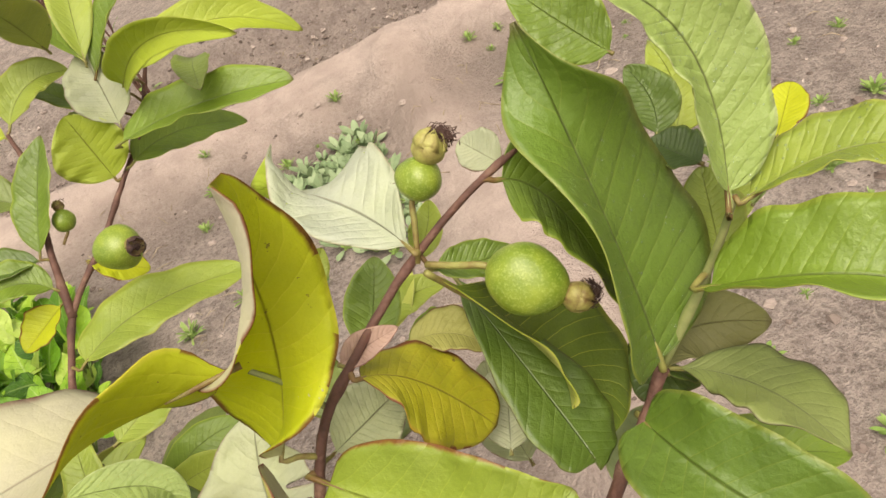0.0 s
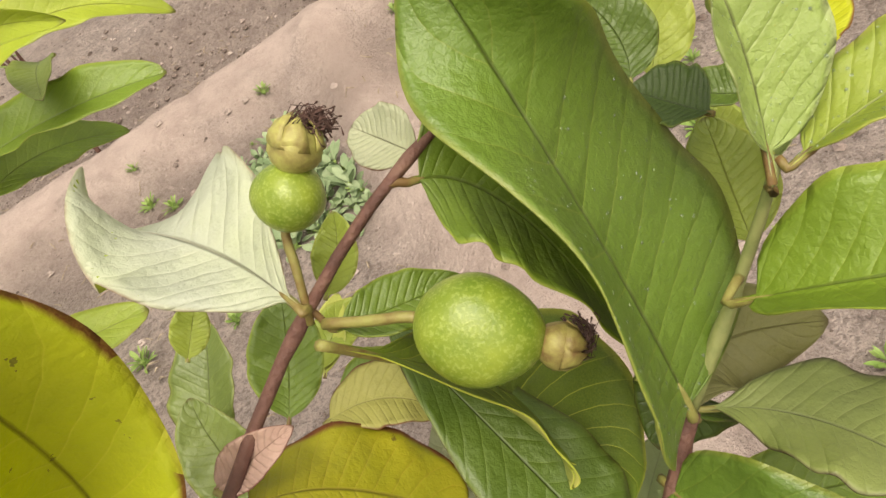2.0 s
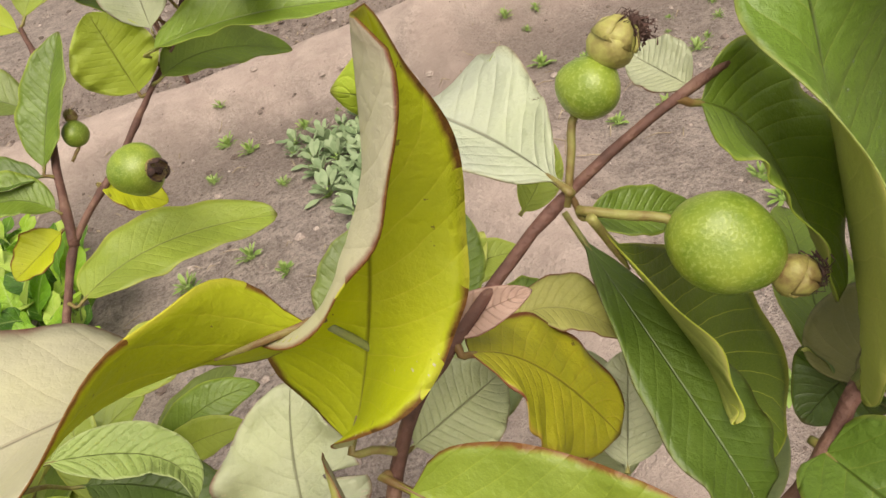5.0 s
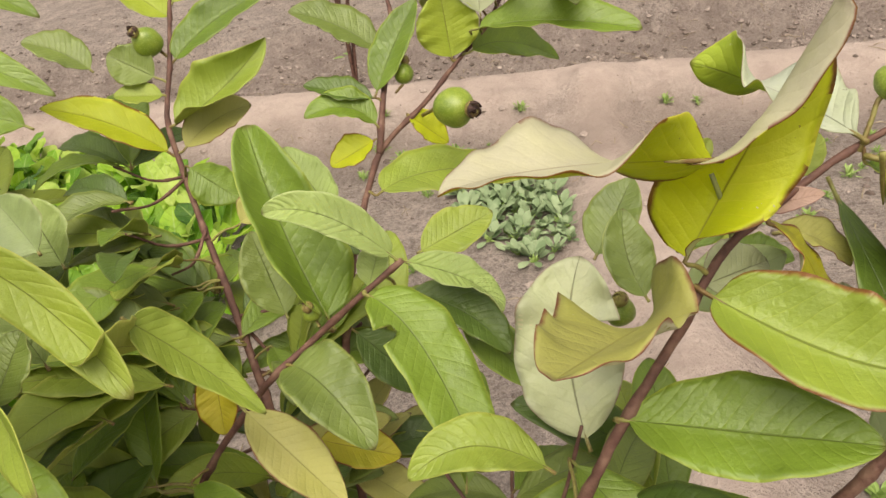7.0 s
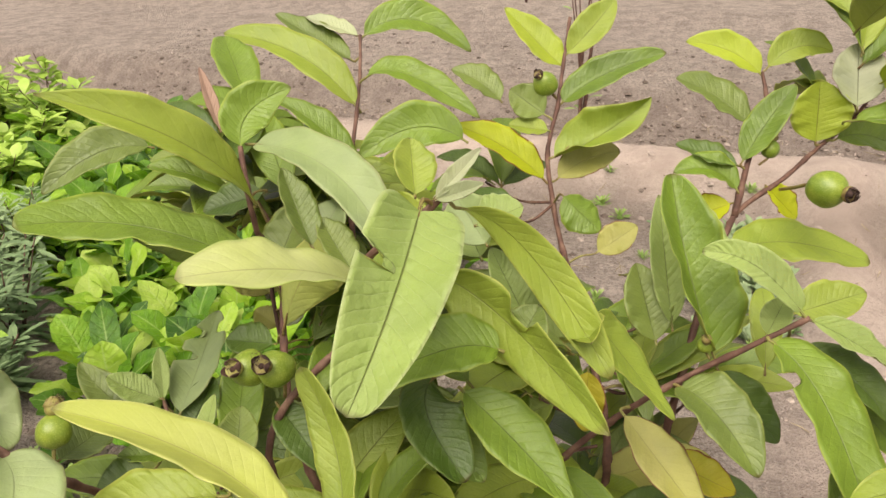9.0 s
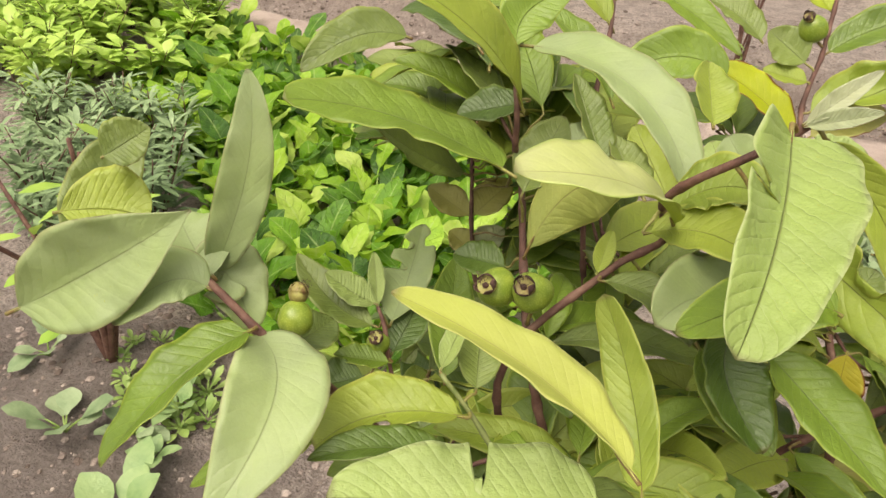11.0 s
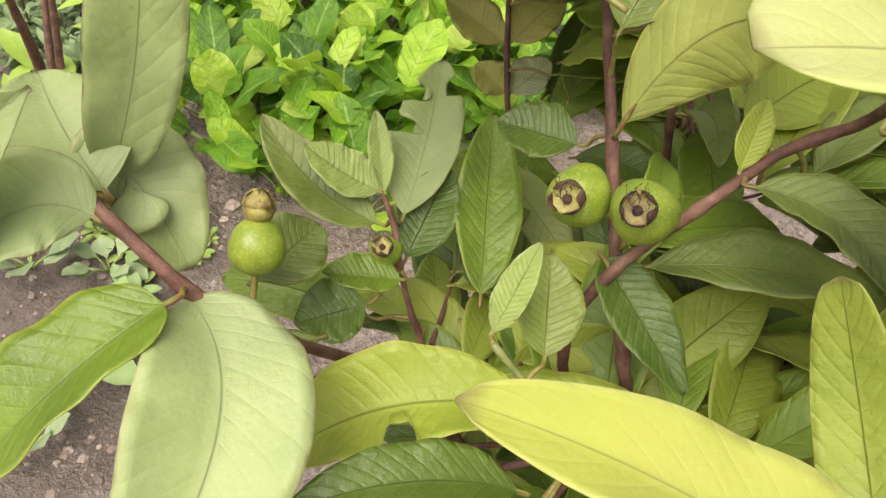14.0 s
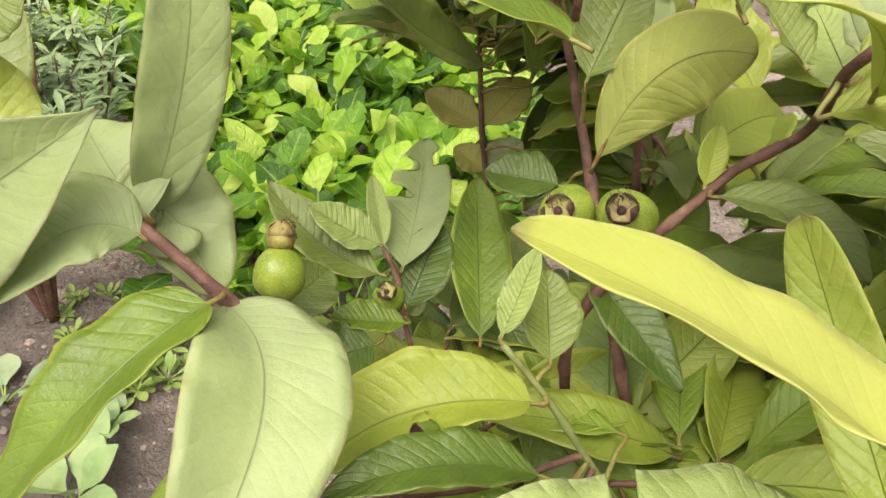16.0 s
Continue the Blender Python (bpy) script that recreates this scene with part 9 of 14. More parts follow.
leaf(stem_k, "green", (-0.517, 0.228, 0.695), (-0.515, 0.262, 0.706), (-0.513, 0.296, 0.696), (0.060, 0.188, 0.980), 0.022, 10, -6, nu=24, nv=8)
leaf(stem_k, "lime", (-0.516, 0.229, 0.694), (-0.553, 0.258, 0.705), (-0.589, 0.286, 0.702), (0.060, -0.437, 0.897), 0.034, 22, -15, nu=24, nv=8)
leaf(stem_k, "green", (-0.517, 0.226, 0.697), (-0.529, 0.251, 0.703), (-0.541, 0.276, 0.701), (-0.351, 0.119, 0.929), 0.020, 11, 10, nu=24, nv=8)
branch(stem_t, [(-0.461, 0.278, 0.549), (-0.430, 0.291, 0.559), (-0.398, 0.304, 0.585)], 0.0013, 0.0008, name="twig")
leaf(stem_t, "green", (-0.403, 0.303, 0.583), (-0.360, 0.289, 0.592), (-0.318, 0.275, 0.579), (0.328, -0.238, 0.914), 0.027, 25, 22, nu=24, nv=8)
leaf(stem_t, "green", (-0.414, 0.298, 0.576), (-0.393, 0.333, 0.586), (-0.372, 0.369, 0.579), (0.014, -0.161, 0.987), 0.028, 6, -4, nu=24, nv=8)
leaf(stem_t, "lime", (-0.409, 0.300, 0.579), (-0.387, 0.287, 0.594), (-0.366, 0.275, 0.601), (0.217, 0.040, 0.975), 0.020, 17, 19, nu=24, nv=8)
leaf(stem_t, "grey", (-0.402, 0.303, 0.583), (-0.374, 0.323, 0.586), (-0.347, 0.344, 0.563), (-0.368, -0.484, 0.794), 0.023, 25, 24, nu=24, nv=8)
leaf(stem_t, "lime", (-0.399, 0.304, 0.585), (-0.372, 0.336, 0.610), (-0.346, 0.367, 0.618), (0.245, -0.520, 0.819), 0.029, 11, 5, nu=24, nv=8)
branch(stem_l, [(-0.465, 0.096, 0.452), (-0.439, 0.108, 0.453), (-0.413, 0.119, 0.470)], 0.0013, 0.0008, name="twig")
leaf(stem_l, "grey", (-0.416, 0.118, 0.469), (-0.377, 0.128, 0.474), (-0.338, 0.138, 0.454), (-0.164, -0.183, 0.969), 0.025, 19, 4, nu=24, nv=8)
leaf(stem_l, "brown", (-0.428, 0.113, 0.465), (-0.403, 0.095, 0.467), (-0.377, 0.078, 0.459), (-0.265, 0.061, 0.962), 0.023, 21, 6, nu=24, nv=8)
leaf(stem_l, "lime", (-0.429, 0.112, 0.464), (-0.401, 0.079, 0.459), (-0.373, 0.046, 0.438), (-0.061, -0.078, 0.995), 0.032, 17, -22, nu=24, nv=8)
leaf(stem_l, "lime", (-0.433, 0.111, 0.463), (-0.435, 0.147, 0.480), (-0.437, 0.183, 0.486), (-0.127, 0.119, 0.985), 0.027, 14, 10, nu=24, nv=8)
leaf(stem_l, "green", (-0.419, 0.117, 0.468), (-0.399, 0.141, 0.469), (-0.379, 0.166, 0.457), (-0.138, -0.006, 0.990), 0.020, 6, -1, nu=24, nv=8)
leaf(stem_b, "lime", (-0.577, 0.303, 0.673), (-0.595, 0.343, 0.695), (-0.613, 0.383, 0.691), (0.048, -0.275, 0.960), 0.032, 17, -24, nu=24, nv=8)
leaf(stem_b, "lime", (-0.573, 0.306, 0.683), (-0.548, 0.339, 0.714), (-0.524, 0.371, 0.719), (-0.386, -0.423, 0.820), 0.034, 14, 15, nu=24, nv=8)
leaf(stem_b, "lime", (-0.575, 0.305, 0.678), (-0.537, 0.291, 0.703), (-0.499, 0.277, 0.706), (-0.059, -0.527, 0.848), 0.033, 20, -5, nu=24, nv=8)
leaf(stem_b, "lime", (-0.570, 0.307, 0.688), (-0.546, 0.305, 0.714), (-0.521, 0.303, 0.718), (-0.087, -0.371, 0.925), 0.022, 16, -4, nu=24, nv=8)
leaf(stem_b, "green", (-0.571, 0.307, 0.688), (-0.546, 0.292, 0.702), (-0.521, 0.276, 0.706), (-0.043, 0.156, 0.987), 0.023, 5, 21, nu=24, nv=8)
branch(stem_n, [(-0.394, 0.107, 0.484), (-0.417, 0.125, 0.504), (-0.440, 0.143, 0.539)], 0.0013, 0.0008, name="twig")
leaf(stem_n, "green", (-0.437, 0.140, 0.536), (-0.480, 0.124, 0.547), (-0.523, 0.108, 0.538), (0.208, -0.441, 0.873), 0.036, 20, 1, nu=24, nv=8)
leaf(stem_n, "green", (-0.437, 0.140, 0.535), (-0.459, 0.159, 0.545), (-0.480, 0.178, 0.538), (0.134, -0.452, 0.882), 0.018, 24, 17, nu=24, nv=8)
leaf(stem_n, "green", (-0.425, 0.131, 0.521), (-0.415, 0.159, 0.544), (-0.406, 0.187, 0.547), (0.163, -0.065, 0.985), 0.025, 23, 10, nu=24, nv=8)
leaf(stem_n, "green", (-0.428, 0.133, 0.525), (-0.467, 0.130, 0.557), (-0.505, 0.127, 0.571), (0.097, -0.154, 0.983), 0.029, 9, -19, nu=24, nv=8)
leaf(stem_n, "brown", (-0.425, 0.131, 0.521), (-0.448, 0.156, 0.522), (-0.471, 0.180, 0.505), (-0.109, -0.247, 0.963), 0.022, 16, 21, nu=24, nv=8)
leaf(stem_b, "green", (-0.575, 0.257, 0.705), (-0.546, 0.252, 0.725), (-0.517, 0.248, 0.721), (0.160, -0.272, 0.949), 0.023, 21, 15, nu=24, nv=8)
leaf(stem_b, "lime", (-0.581, 0.268, 0.688), (-0.556, 0.274, 0.707), (-0.530, 0.279, 0.714), (-0.289, -0.331, 0.898), 0.018, 5, 3, nu=24, nv=8)
leaf(stem_b, "green", (-0.574, 0.255, 0.707), (-0.608, 0.238, 0.724), (-0.642, 0.222, 0.726), (0.177, -0.261, 0.949), 0.029, 25, -15, nu=24, nv=8)
branch(stem_a, [(-0.170, 0.162, 0.452), (-0.178, 0.145, 0.445), (-0.186, 0.128, 0.455)], 0.0013, 0.0008, name="twig")
leaf(stem_a, "dark", (-0.180, 0.141, 0.454), (-0.211, 0.133, 0.455), (-0.242, 0.124, 0.436), (-0.002, -0.007, 1.000), 0.027, 6, 19, nu=24, nv=8)
leaf(stem_a, "dark", (-0.186, 0.128, 0.455), (-0.154, 0.100, 0.474), (-0.122, 0.072, 0.478), (0.198, 0.141, 0.970), 0.030, 8, 23, nu=24, nv=8)
leaf(stem_a, "dark", (-0.181, 0.139, 0.454), (-0.209, 0.122, 0.480), (-0.236, 0.105, 0.484), (-0.400, -0.237, 0.885), 0.026, 16, -23, nu=24, nv=8)
leaf(stem_a, "grey", (-0.183, 0.135, 0.455), (-0.206, 0.098, 0.458), (-0.230, 0.061, 0.444), (0.029, -0.413, 0.910), 0.032, 13, 20, nu=24, nv=8)
leaf(stem_a, "dark", (-0.184, 0.133, 0.455), (-0.214, 0.137, 0.478), (-0.243, 0.140, 0.489), (-0.049, -0.497, 0.866), 0.023, 6, -8, nu=24, nv=8)
leaf(stem_n, "lime", (-0.447, 0.059, 0.573), (-0.488, 0.039, 0.575), (-0.528, 0.020, 0.561), (0.372, 0.027, 0.928), 0.032, 18, 1, nu=24, nv=8)
leaf(stem_n, "green", (-0.448, 0.058, 0.573), (-0.477, 0.024, 0.596), (-0.507, -0.009, 0.602), (0.303, -0.189, 0.934), 0.031, 17, 4, nu=24, nv=8)
leaf(stem_n, "green", (-0.444, 0.061, 0.574), (-0.464, 0.038, 0.587), (-0.483, 0.016, 0.587), (-0.184, -0.326, 0.927), 0.024, 23, -4, nu=24, nv=8)
leaf(stem_n, "green", (-0.451, 0.055, 0.572), (-0.474, 0.040, 0.590), (-0.497, 0.025, 0.582), (-0.278, -0.118, 0.953), 0.017, 23, -24, nu=24, nv=8)
leaf(stem_n, "lime", (-0.444, 0.061, 0.574), (-0.456, 0.029, 0.578), (-0.468, -0.004, 0.566), (-0.273, 0.053, 0.960), 0.027, 24, 16, nu=24, nv=8)
leaf(stem_b, "dark", (-0.613, 0.257, 0.666), (-0.626, 0.228, 0.685), (-0.639, 0.199, 0.693), (-0.339, -0.474, 0.813), 0.027, 20, -22, nu=24, nv=8)
leaf(stem_b, "grey", (-0.568, 0.321, 0.651), (-0.537, 0.328, 0.663), (-0.505, 0.334, 0.666), (0.278, -0.209, 0.938), 0.020, 10, -25, nu=24, nv=8)
leaf(stem_b, "green", (-0.564, 0.328, 0.656), (-0.528, 0.316, 0.680), (-0.493, 0.304, 0.692), (-0.424, -0.315, 0.849), 0.033, 15, -10, nu=24, nv=8)
leaf(stem_b, "green", (-0.563, 0.329, 0.657), (-0.529, 0.352, 0.687), (-0.496, 0.375, 0.690), (0.301, -0.204, 0.932), 0.030, 12, -18, nu=24, nv=8)
leaf(stem_b, "lime", (-0.567, 0.322, 0.652), (-0.543, 0.350, 0.663), (-0.519, 0.378, 0.652), (-0.291, -0.416, 0.862), 0.022, 24, 8, nu=24, nv=8)
leaf(stem_b, "grey", (-0.567, 0.324, 0.653), (-0.529, 0.302, 0.660), (-0.492, 0.280, 0.655), (0.388, 0.042, 0.921), 0.029, 20, 15, nu=24, nv=8)
leaf(stem_f, "dark", (-0.485, 0.147, 0.486), (-0.458, 0.168, 0.491), (-0.430, 0.190, 0.480), (0.029, -0.387, 0.921), 0.022, 18, -24, nu=24, nv=8)
leaf(stem_f, "brown", (-0.485, 0.147, 0.487), (-0.511, 0.168, 0.509), (-0.537, 0.188, 0.515), (0.325, -0.295, 0.898), 0.027, 20, -3, nu=24, nv=8)
leaf(stem_f, "green", (-0.485, 0.147, 0.487), (-0.512, 0.186, 0.491), (-0.538, 0.225, 0.479), (-0.101, 0.171, 0.980), 0.036, 11, 8, nu=24, nv=8)
leaf(stem_f, "dark", (-0.486, 0.149, 0.493), (-0.519, 0.151, 0.495), (-0.552, 0.153, 0.490), (-0.411, 0.142, 0.900), 0.023, 22, -12, nu=24, nv=8)
leaf(stem_f, "dark", (-0.485, 0.147, 0.489), (-0.458, 0.172, 0.492), (-0.431, 0.197, 0.477), (-0.026, -0.061, 0.998), 0.029, 9, -25, nu=24, nv=8)
leaf(stem_d, "grey", (-0.317, 0.282, 0.608), (-0.356, 0.256, 0.611), (-0.394, 0.231, 0.592), (-0.022, -0.094, 0.995), 0.032, 19, -18, nu=24, nv=8)
leaf(stem_d, "green", (-0.317, 0.281, 0.607), (-0.300, 0.312, 0.611), (-0.282, 0.344, 0.593), (0.363, 0.034, 0.931), 0.026, 13, 4, nu=24, nv=8)
leaf(stem_d, "lime", (-0.315, 0.279, 0.604), (-0.355, 0.268, 0.617), (-0.395, 0.257, 0.622), (-0.034, -0.018, 0.999), 0.034, 24, -8, nu=24, nv=8)
branch(stem_k, [(-0.433, 0.149, 0.526), (-0.405, 0.159, 0.558), (-0.377, 0.168, 0.607)], 0.0013, 0.0008, name="twig")
leaf(stem_k, "lime", (-0.399, 0.161, 0.575), (-0.374, 0.139, 0.589), (-0.350, 0.117, 0.586), (0.030, 0.113, 0.993), 0.024, 12, -24, nu=24, nv=8)
leaf(stem_k, "green", (-0.377, 0.168, 0.607), (-0.364, 0.206, 0.616), (-0.350, 0.244, 0.615), (-0.035, 0.098, 0.995), 0.028, 12, 12, nu=24, nv=8)
leaf(stem_k, "dark", (-0.395, 0.162, 0.581), (-0.385, 0.122, 0.579), (-0.375, 0.082, 0.552), (0.242, -0.455, 0.857), 0.027, 11, 0, nu=24, nv=8)
leaf(stem_k, "green", (-0.393, 0.163, 0.584), (-0.384, 0.196, 0.585), (-0.375, 0.229, 0.572), (-0.201, 0.082, 0.976), 0.023, 22, -1, nu=24, nv=8)
leaf(stem_k, "green", (-0.381, 0.167, 0.601), (-0.363, 0.125, 0.602), (-0.345, 0.083, 0.595), (-0.098, -0.240, 0.966), 0.035, 11, 24, nu=24, nv=8)
branch(stem_n, [(-0.386, 0.115, 0.464), (-0.423, 0.117, 0.483), (-0.460, 0.119, 0.517)], 0.0013, 0.0008, name="twig")
leaf(stem_n, "green", (-0.452, 0.118, 0.511), (-0.466, 0.160, 0.528), (-0.481, 0.201, 0.526), (0.083, -0.081, 0.993), 0.029, 20, 22, nu=24, nv=8)
leaf(stem_n, "lime", (-0.436, 0.117, 0.500), (-0.460, 0.140, 0.501), (-0.484, 0.162, 0.477), (-0.196, -0.516, 0.834), 0.027, 23, 22, nu=24, nv=8)
leaf(stem_n, "dark", (-0.432, 0.117, 0.498), (-0.426, 0.152, 0.525), (-0.420, 0.186, 0.542), (0.349, -0.051, 0.936), 0.028, 13, -23, nu=24, nv=8)
leaf(stem_n, "brown", (-0.449, 0.118, 0.509), (-0.488, 0.122, 0.538), (-0.527, 0.126, 0.561), (0.025, -0.538, 0.843), 0.034, 22, 4, nu=24, nv=8)
leaf(stem_n, "lime", (-0.452, 0.118, 0.511), (-0.474, 0.110, 0.531), (-0.497, 0.102, 0.538), (-0.434, -0.083, 0.897), 0.020, 15, -2, nu=24, nv=8)
leaf(stem_m, "green", (-0.399, 0.138, 0.524), (-0.399, 0.103, 0.549), (-0.399, 0.068, 0.550), (-0.280, -0.508, 0.815), 0.025, 6, 18, nu=24, nv=8)
leaf(stem_m, "brown", (-0.401, 0.139, 0.523), (-0.377, 0.167, 0.527), (-0.352, 0.196, 0.506), (-0.004, -0.525, 0.851), 0.028, 18, -23, nu=24, nv=8)
leaf(stem_m, "dark", (-0.401, 0.139, 0.522), (-0.358, 0.148, 0.522), (-0.316, 0.157, 0.504), (0.237, 0.137, 0.962), 0.035, 19, 16, nu=24, nv=8)
leaf(stem_m, "green", (-0.400, 0.138, 0.524), (-0.391, 0.108, 0.554), (-0.382, 0.077, 0.564), (0.319, -0.004, 0.948), 0.027, 18, -19, nu=24, nv=8)
leaf(stem_m, "green", (-0.401, 0.139, 0.522), (-0.377, 0.120, 0.538), (-0.352, 0.102, 0.540), (0.311, -0.524, 0.793), 0.023, 6, 16, nu=24, nv=8)
leaf(stem_f, "green", (-0.440, 0.146, 0.357), (-0.435, 0.100, 0.360), (-0.430, 0.055, 0.345), (0.203, -0.104, 0.974), 0.037, 11, 6, nu=24, nv=8)
leaf(stem_f, "dark", (-0.440, 0.146, 0.357), (-0.440, 0.102, 0.381), (-0.441, 0.058, 0.393), (-0.017, -0.324, 0.946), 0.035, 14, -15, nu=24, nv=8)
leaf(stem_f, "dark", (-0.440, 0.144, 0.357), (-0.422, 0.103, 0.364), (-0.405, 0.062, 0.346), (0.296, -0.146, 0.944), 0.033, 5, 9, nu=24, nv=8)
leaf(stem_f, "brown", (-0.440, 0.144, 0.357), (-0.435, 0.113, 0.385), (-0.430, 0.082, 0.391), (0.016, -0.548, 0.836), 0.025, 13, -24, nu=24, nv=8)
leaf(stem_f, "lime", (-0.439, 0.140, 0.357), (-0.403, 0.133, 0.384), (-0.368, 0.125, 0.398), (-0.429, -0.201, 0.881), 0.030, 7, 1, nu=24, nv=8)
branch(stem_t, [(-0.474, 0.281, 0.611), (-0.492, 0.301, 0.628), (-0.511, 0.321, 0.662)], 0.0013, 0.0008, name="twig")
leaf(stem_t, "green", (-0.501, 0.309, 0.647), (-0.528, 0.343, 0.655), (-0.556, 0.376, 0.652), (0.054, 0.174, 0.983), 0.033, 24, -14, nu=24, nv=8)
leaf(stem_t, "dark", (-0.508, 0.318, 0.658), (-0.538, 0.311, 0.657), (-0.567, 0.305, 0.648), (-0.158, 0.099, 0.982), 0.023, 8, 18, nu=24, nv=8)
leaf(stem_t, "green", (-0.508, 0.318, 0.658), (-0.507, 0.345, 0.677), (-0.506, 0.373, 0.685), (-0.015, -0.361, 0.932), 0.024, 18, -22, nu=24, nv=8)
branch(stem_l, [(-0.478, 0.088, 0.483), (-0.504, 0.113, 0.500), (-0.530, 0.139, 0.533)], 0.0013, 0.0008, name="twig")
leaf(stem_l, "dark", (-0.518, 0.126, 0.521), (-0.536, 0.151, 0.520), (-0.554, 0.176, 0.506), (0.124, -0.550, 0.826), 0.025, 21, -4, nu=24, nv=8)
leaf(stem_l, "dark", (-0.526, 0.135, 0.529), (-0.557, 0.163, 0.535), (-0.588, 0.191, 0.532), (0.117, -0.544, 0.831), 0.028, 24, 3, nu=24, nv=8)
leaf(stem_l, "green", (-0.514, 0.123, 0.518), (-0.504, 0.162, 0.539), (-0.494, 0.201, 0.535), (-0.325, 0.134, 0.936), 0.030, 10, 12, nu=24, nv=8)
leaf(stem_l, "green", (-0.516, 0.125, 0.520), (-0.491, 0.153, 0.518), (-0.466, 0.181, 0.494), (0.375, -0.291, 0.880), 0.028, 22, 2, nu=24, nv=8)
leaf(stem_l, "dark", (-0.525, 0.134, 0.529), (-0.547, 0.118, 0.550), (-0.569, 0.101, 0.554), (-0.364, -0.247, 0.898), 0.020, 18, -14, nu=24, nv=8)
branch(stem_d, [(-0.347, 0.342, 0.649), (-0.368, 0.330, 0.652), (-0.389, 0.318, 0.671)], 0.0013, 0.0008, name="twig")
leaf(stem_d, "grey", (-0.380, 0.323, 0.667), (-0.416, 0.329, 0.675), (-0.453, 0.336, 0.670), (0.194, -0.308, 0.931), 0.025, 13, 0, nu=24, nv=8)
leaf(stem_d, "lime", (-0.386, 0.319, 0.670), (-0.426, 0.311, 0.678), (-0.465, 0.303, 0.680), (0.265, -0.392, 0.881), 0.028, 17, 15, nu=24, nv=8)
leaf(stem_d, "green", (-0.377, 0.325, 0.665), (-0.377, 0.299, 0.685), (-0.377, 0.273, 0.689), (-0.189, 0.075, 0.979), 0.022, 21, -17, nu=24, nv=8)
leaf(stem_d, "lime", (-0.379, 0.324, 0.666), (-0.399, 0.345, 0.665), (-0.420, 0.366, 0.653), (-0.245, -0.401, 0.883), 0.023, 23, -4, nu=24, nv=8)
leaf(stem_d, "lime", (-0.372, 0.328, 0.662), (-0.409, 0.328, 0.656), (-0.447, 0.328, 0.642), (-0.253, -0.237, 0.938), 0.030, 12, 7, nu=24, nv=8)
branch(stem_t, [(-0.456, 0.277, 0.527), (-0.469, 0.313, 0.550), (-0.481, 0.348, 0.589)], 0.0013, 0.0008, name="twig")
leaf(stem_t, "green", (-0.472, 0.323, 0.567), (-0.501, 0.343, 0.587), (-0.529, 0.362, 0.590), (-0.262, -0.352, 0.899), 0.023, 14, -1, nu=24, nv=8)
leaf(stem_t, "grey", (-0.476, 0.334, 0.577), (-0.507, 0.346, 0.595), (-0.539, 0.358, 0.597), (-0.202, 0.015, 0.979), 0.027, 17, 23, nu=24, nv=8)
leaf(stem_t, "green", (-0.480, 0.347, 0.588), (-0.488, 0.378, 0.612), (-0.495, 0.410, 0.616), (-0.371, -0.339, 0.865), 0.026, 16, 8, nu=24, nv=8)
leaf(stem_t, "dark", (-0.473, 0.326, 0.570), (-0.505, 0.347, 0.574), (-0.537, 0.367, 0.560), (-0.381, -0.082, 0.921), 0.029, 20, -5, nu=24, nv=8)
leaf(stem_t, "green", (-0.477, 0.338, 0.580), (-0.494, 0.359, 0.602), (-0.510, 0.381, 0.616), (-0.240, -0.113, 0.964), 0.023, 11, -8, nu=24, nv=8)
branch(stem_k, [(-0.517, 0.203, 0.714), (-0.546, 0.226, 0.730), (-0.575, 0.249, 0.761)], 0.0013, 0.0008, name="twig")
leaf(stem_k, "green", (-0.559, 0.236, 0.748), (-0.587, 0.249, 0.751), (-0.615, 0.262, 0.735), (-0.385, -0.007, 0.923), 0.025, 21, 21, nu=24, nv=8)
leaf(stem_k, "green", (-0.565, 0.241, 0.752), (-0.557, 0.269, 0.769), (-0.549, 0.297, 0.761), (0.354, 0.126, 0.927), 0.022, 24, -6, nu=24, nv=8)
leaf(stem_k, "green", (-0.572, 0.247, 0.759), (-0.598, 0.216, 0.750), (-0.623, 0.185, 0.733), (-0.154, 0.113, 0.982), 0.026, 14, -16, nu=24, nv=8)
leaf(stem_k, "green", (-0.573, 0.248, 0.759), (-0.552, 0.268, 0.760), (-0.531, 0.289, 0.745), (-0.080, -0.161, 0.984), 0.019, 25, 17, nu=24, nv=8)
leaf(stem_k, "green", (-0.562, 0.238, 0.750), (-0.583, 0.252, 0.774), (-0.604, 0.266, 0.777), (0.036, 0.176, 0.984), 0.021, 9, 20, nu=24, nv=8)
branch(stem_f, [(-0.446, 0.156, 0.364), (-0.469, 0.173, 0.399), (-0.493, 0.189, 0.451)], 0.0013, 0.0008, name="twig")
leaf(stem_f, "green", (-0.483, 0.183, 0.433), (-0.468, 0.212, 0.444), (-0.454, 0.241, 0.446), (-0.425, -0.124, 0.897), 0.026, 6, -5, nu=24, nv=8)
leaf(stem_f, "grey", (-0.481, 0.181, 0.429), (-0.463, 0.218, 0.428), (-0.445, 0.255, 0.404), (0.297, -0.546, 0.784), 0.027, 20, -17, nu=24, nv=8)
leaf(stem_f, "lime", (-0.476, 0.177, 0.419), (-0.472, 0.218, 0.435), (-0.469, 0.259, 0.424), (0.359, -0.297, 0.885), 0.027, 19, -8, nu=24, nv=8)
leaf(stem_f, "lime", (-0.489, 0.187, 0.445), (-0.516, 0.204, 0.443), (-0.543, 0.220, 0.431), (0.029, -0.310, 0.950), 0.019, 23, 22, nu=24, nv=8)
leaf(stem_f, "green", (-0.488, 0.186, 0.443), (-0.512, 0.174, 0.467), (-0.535, 0.161, 0.474), (-0.120, -0.286, 0.951), 0.021, 17, 15, nu=24, nv=8)
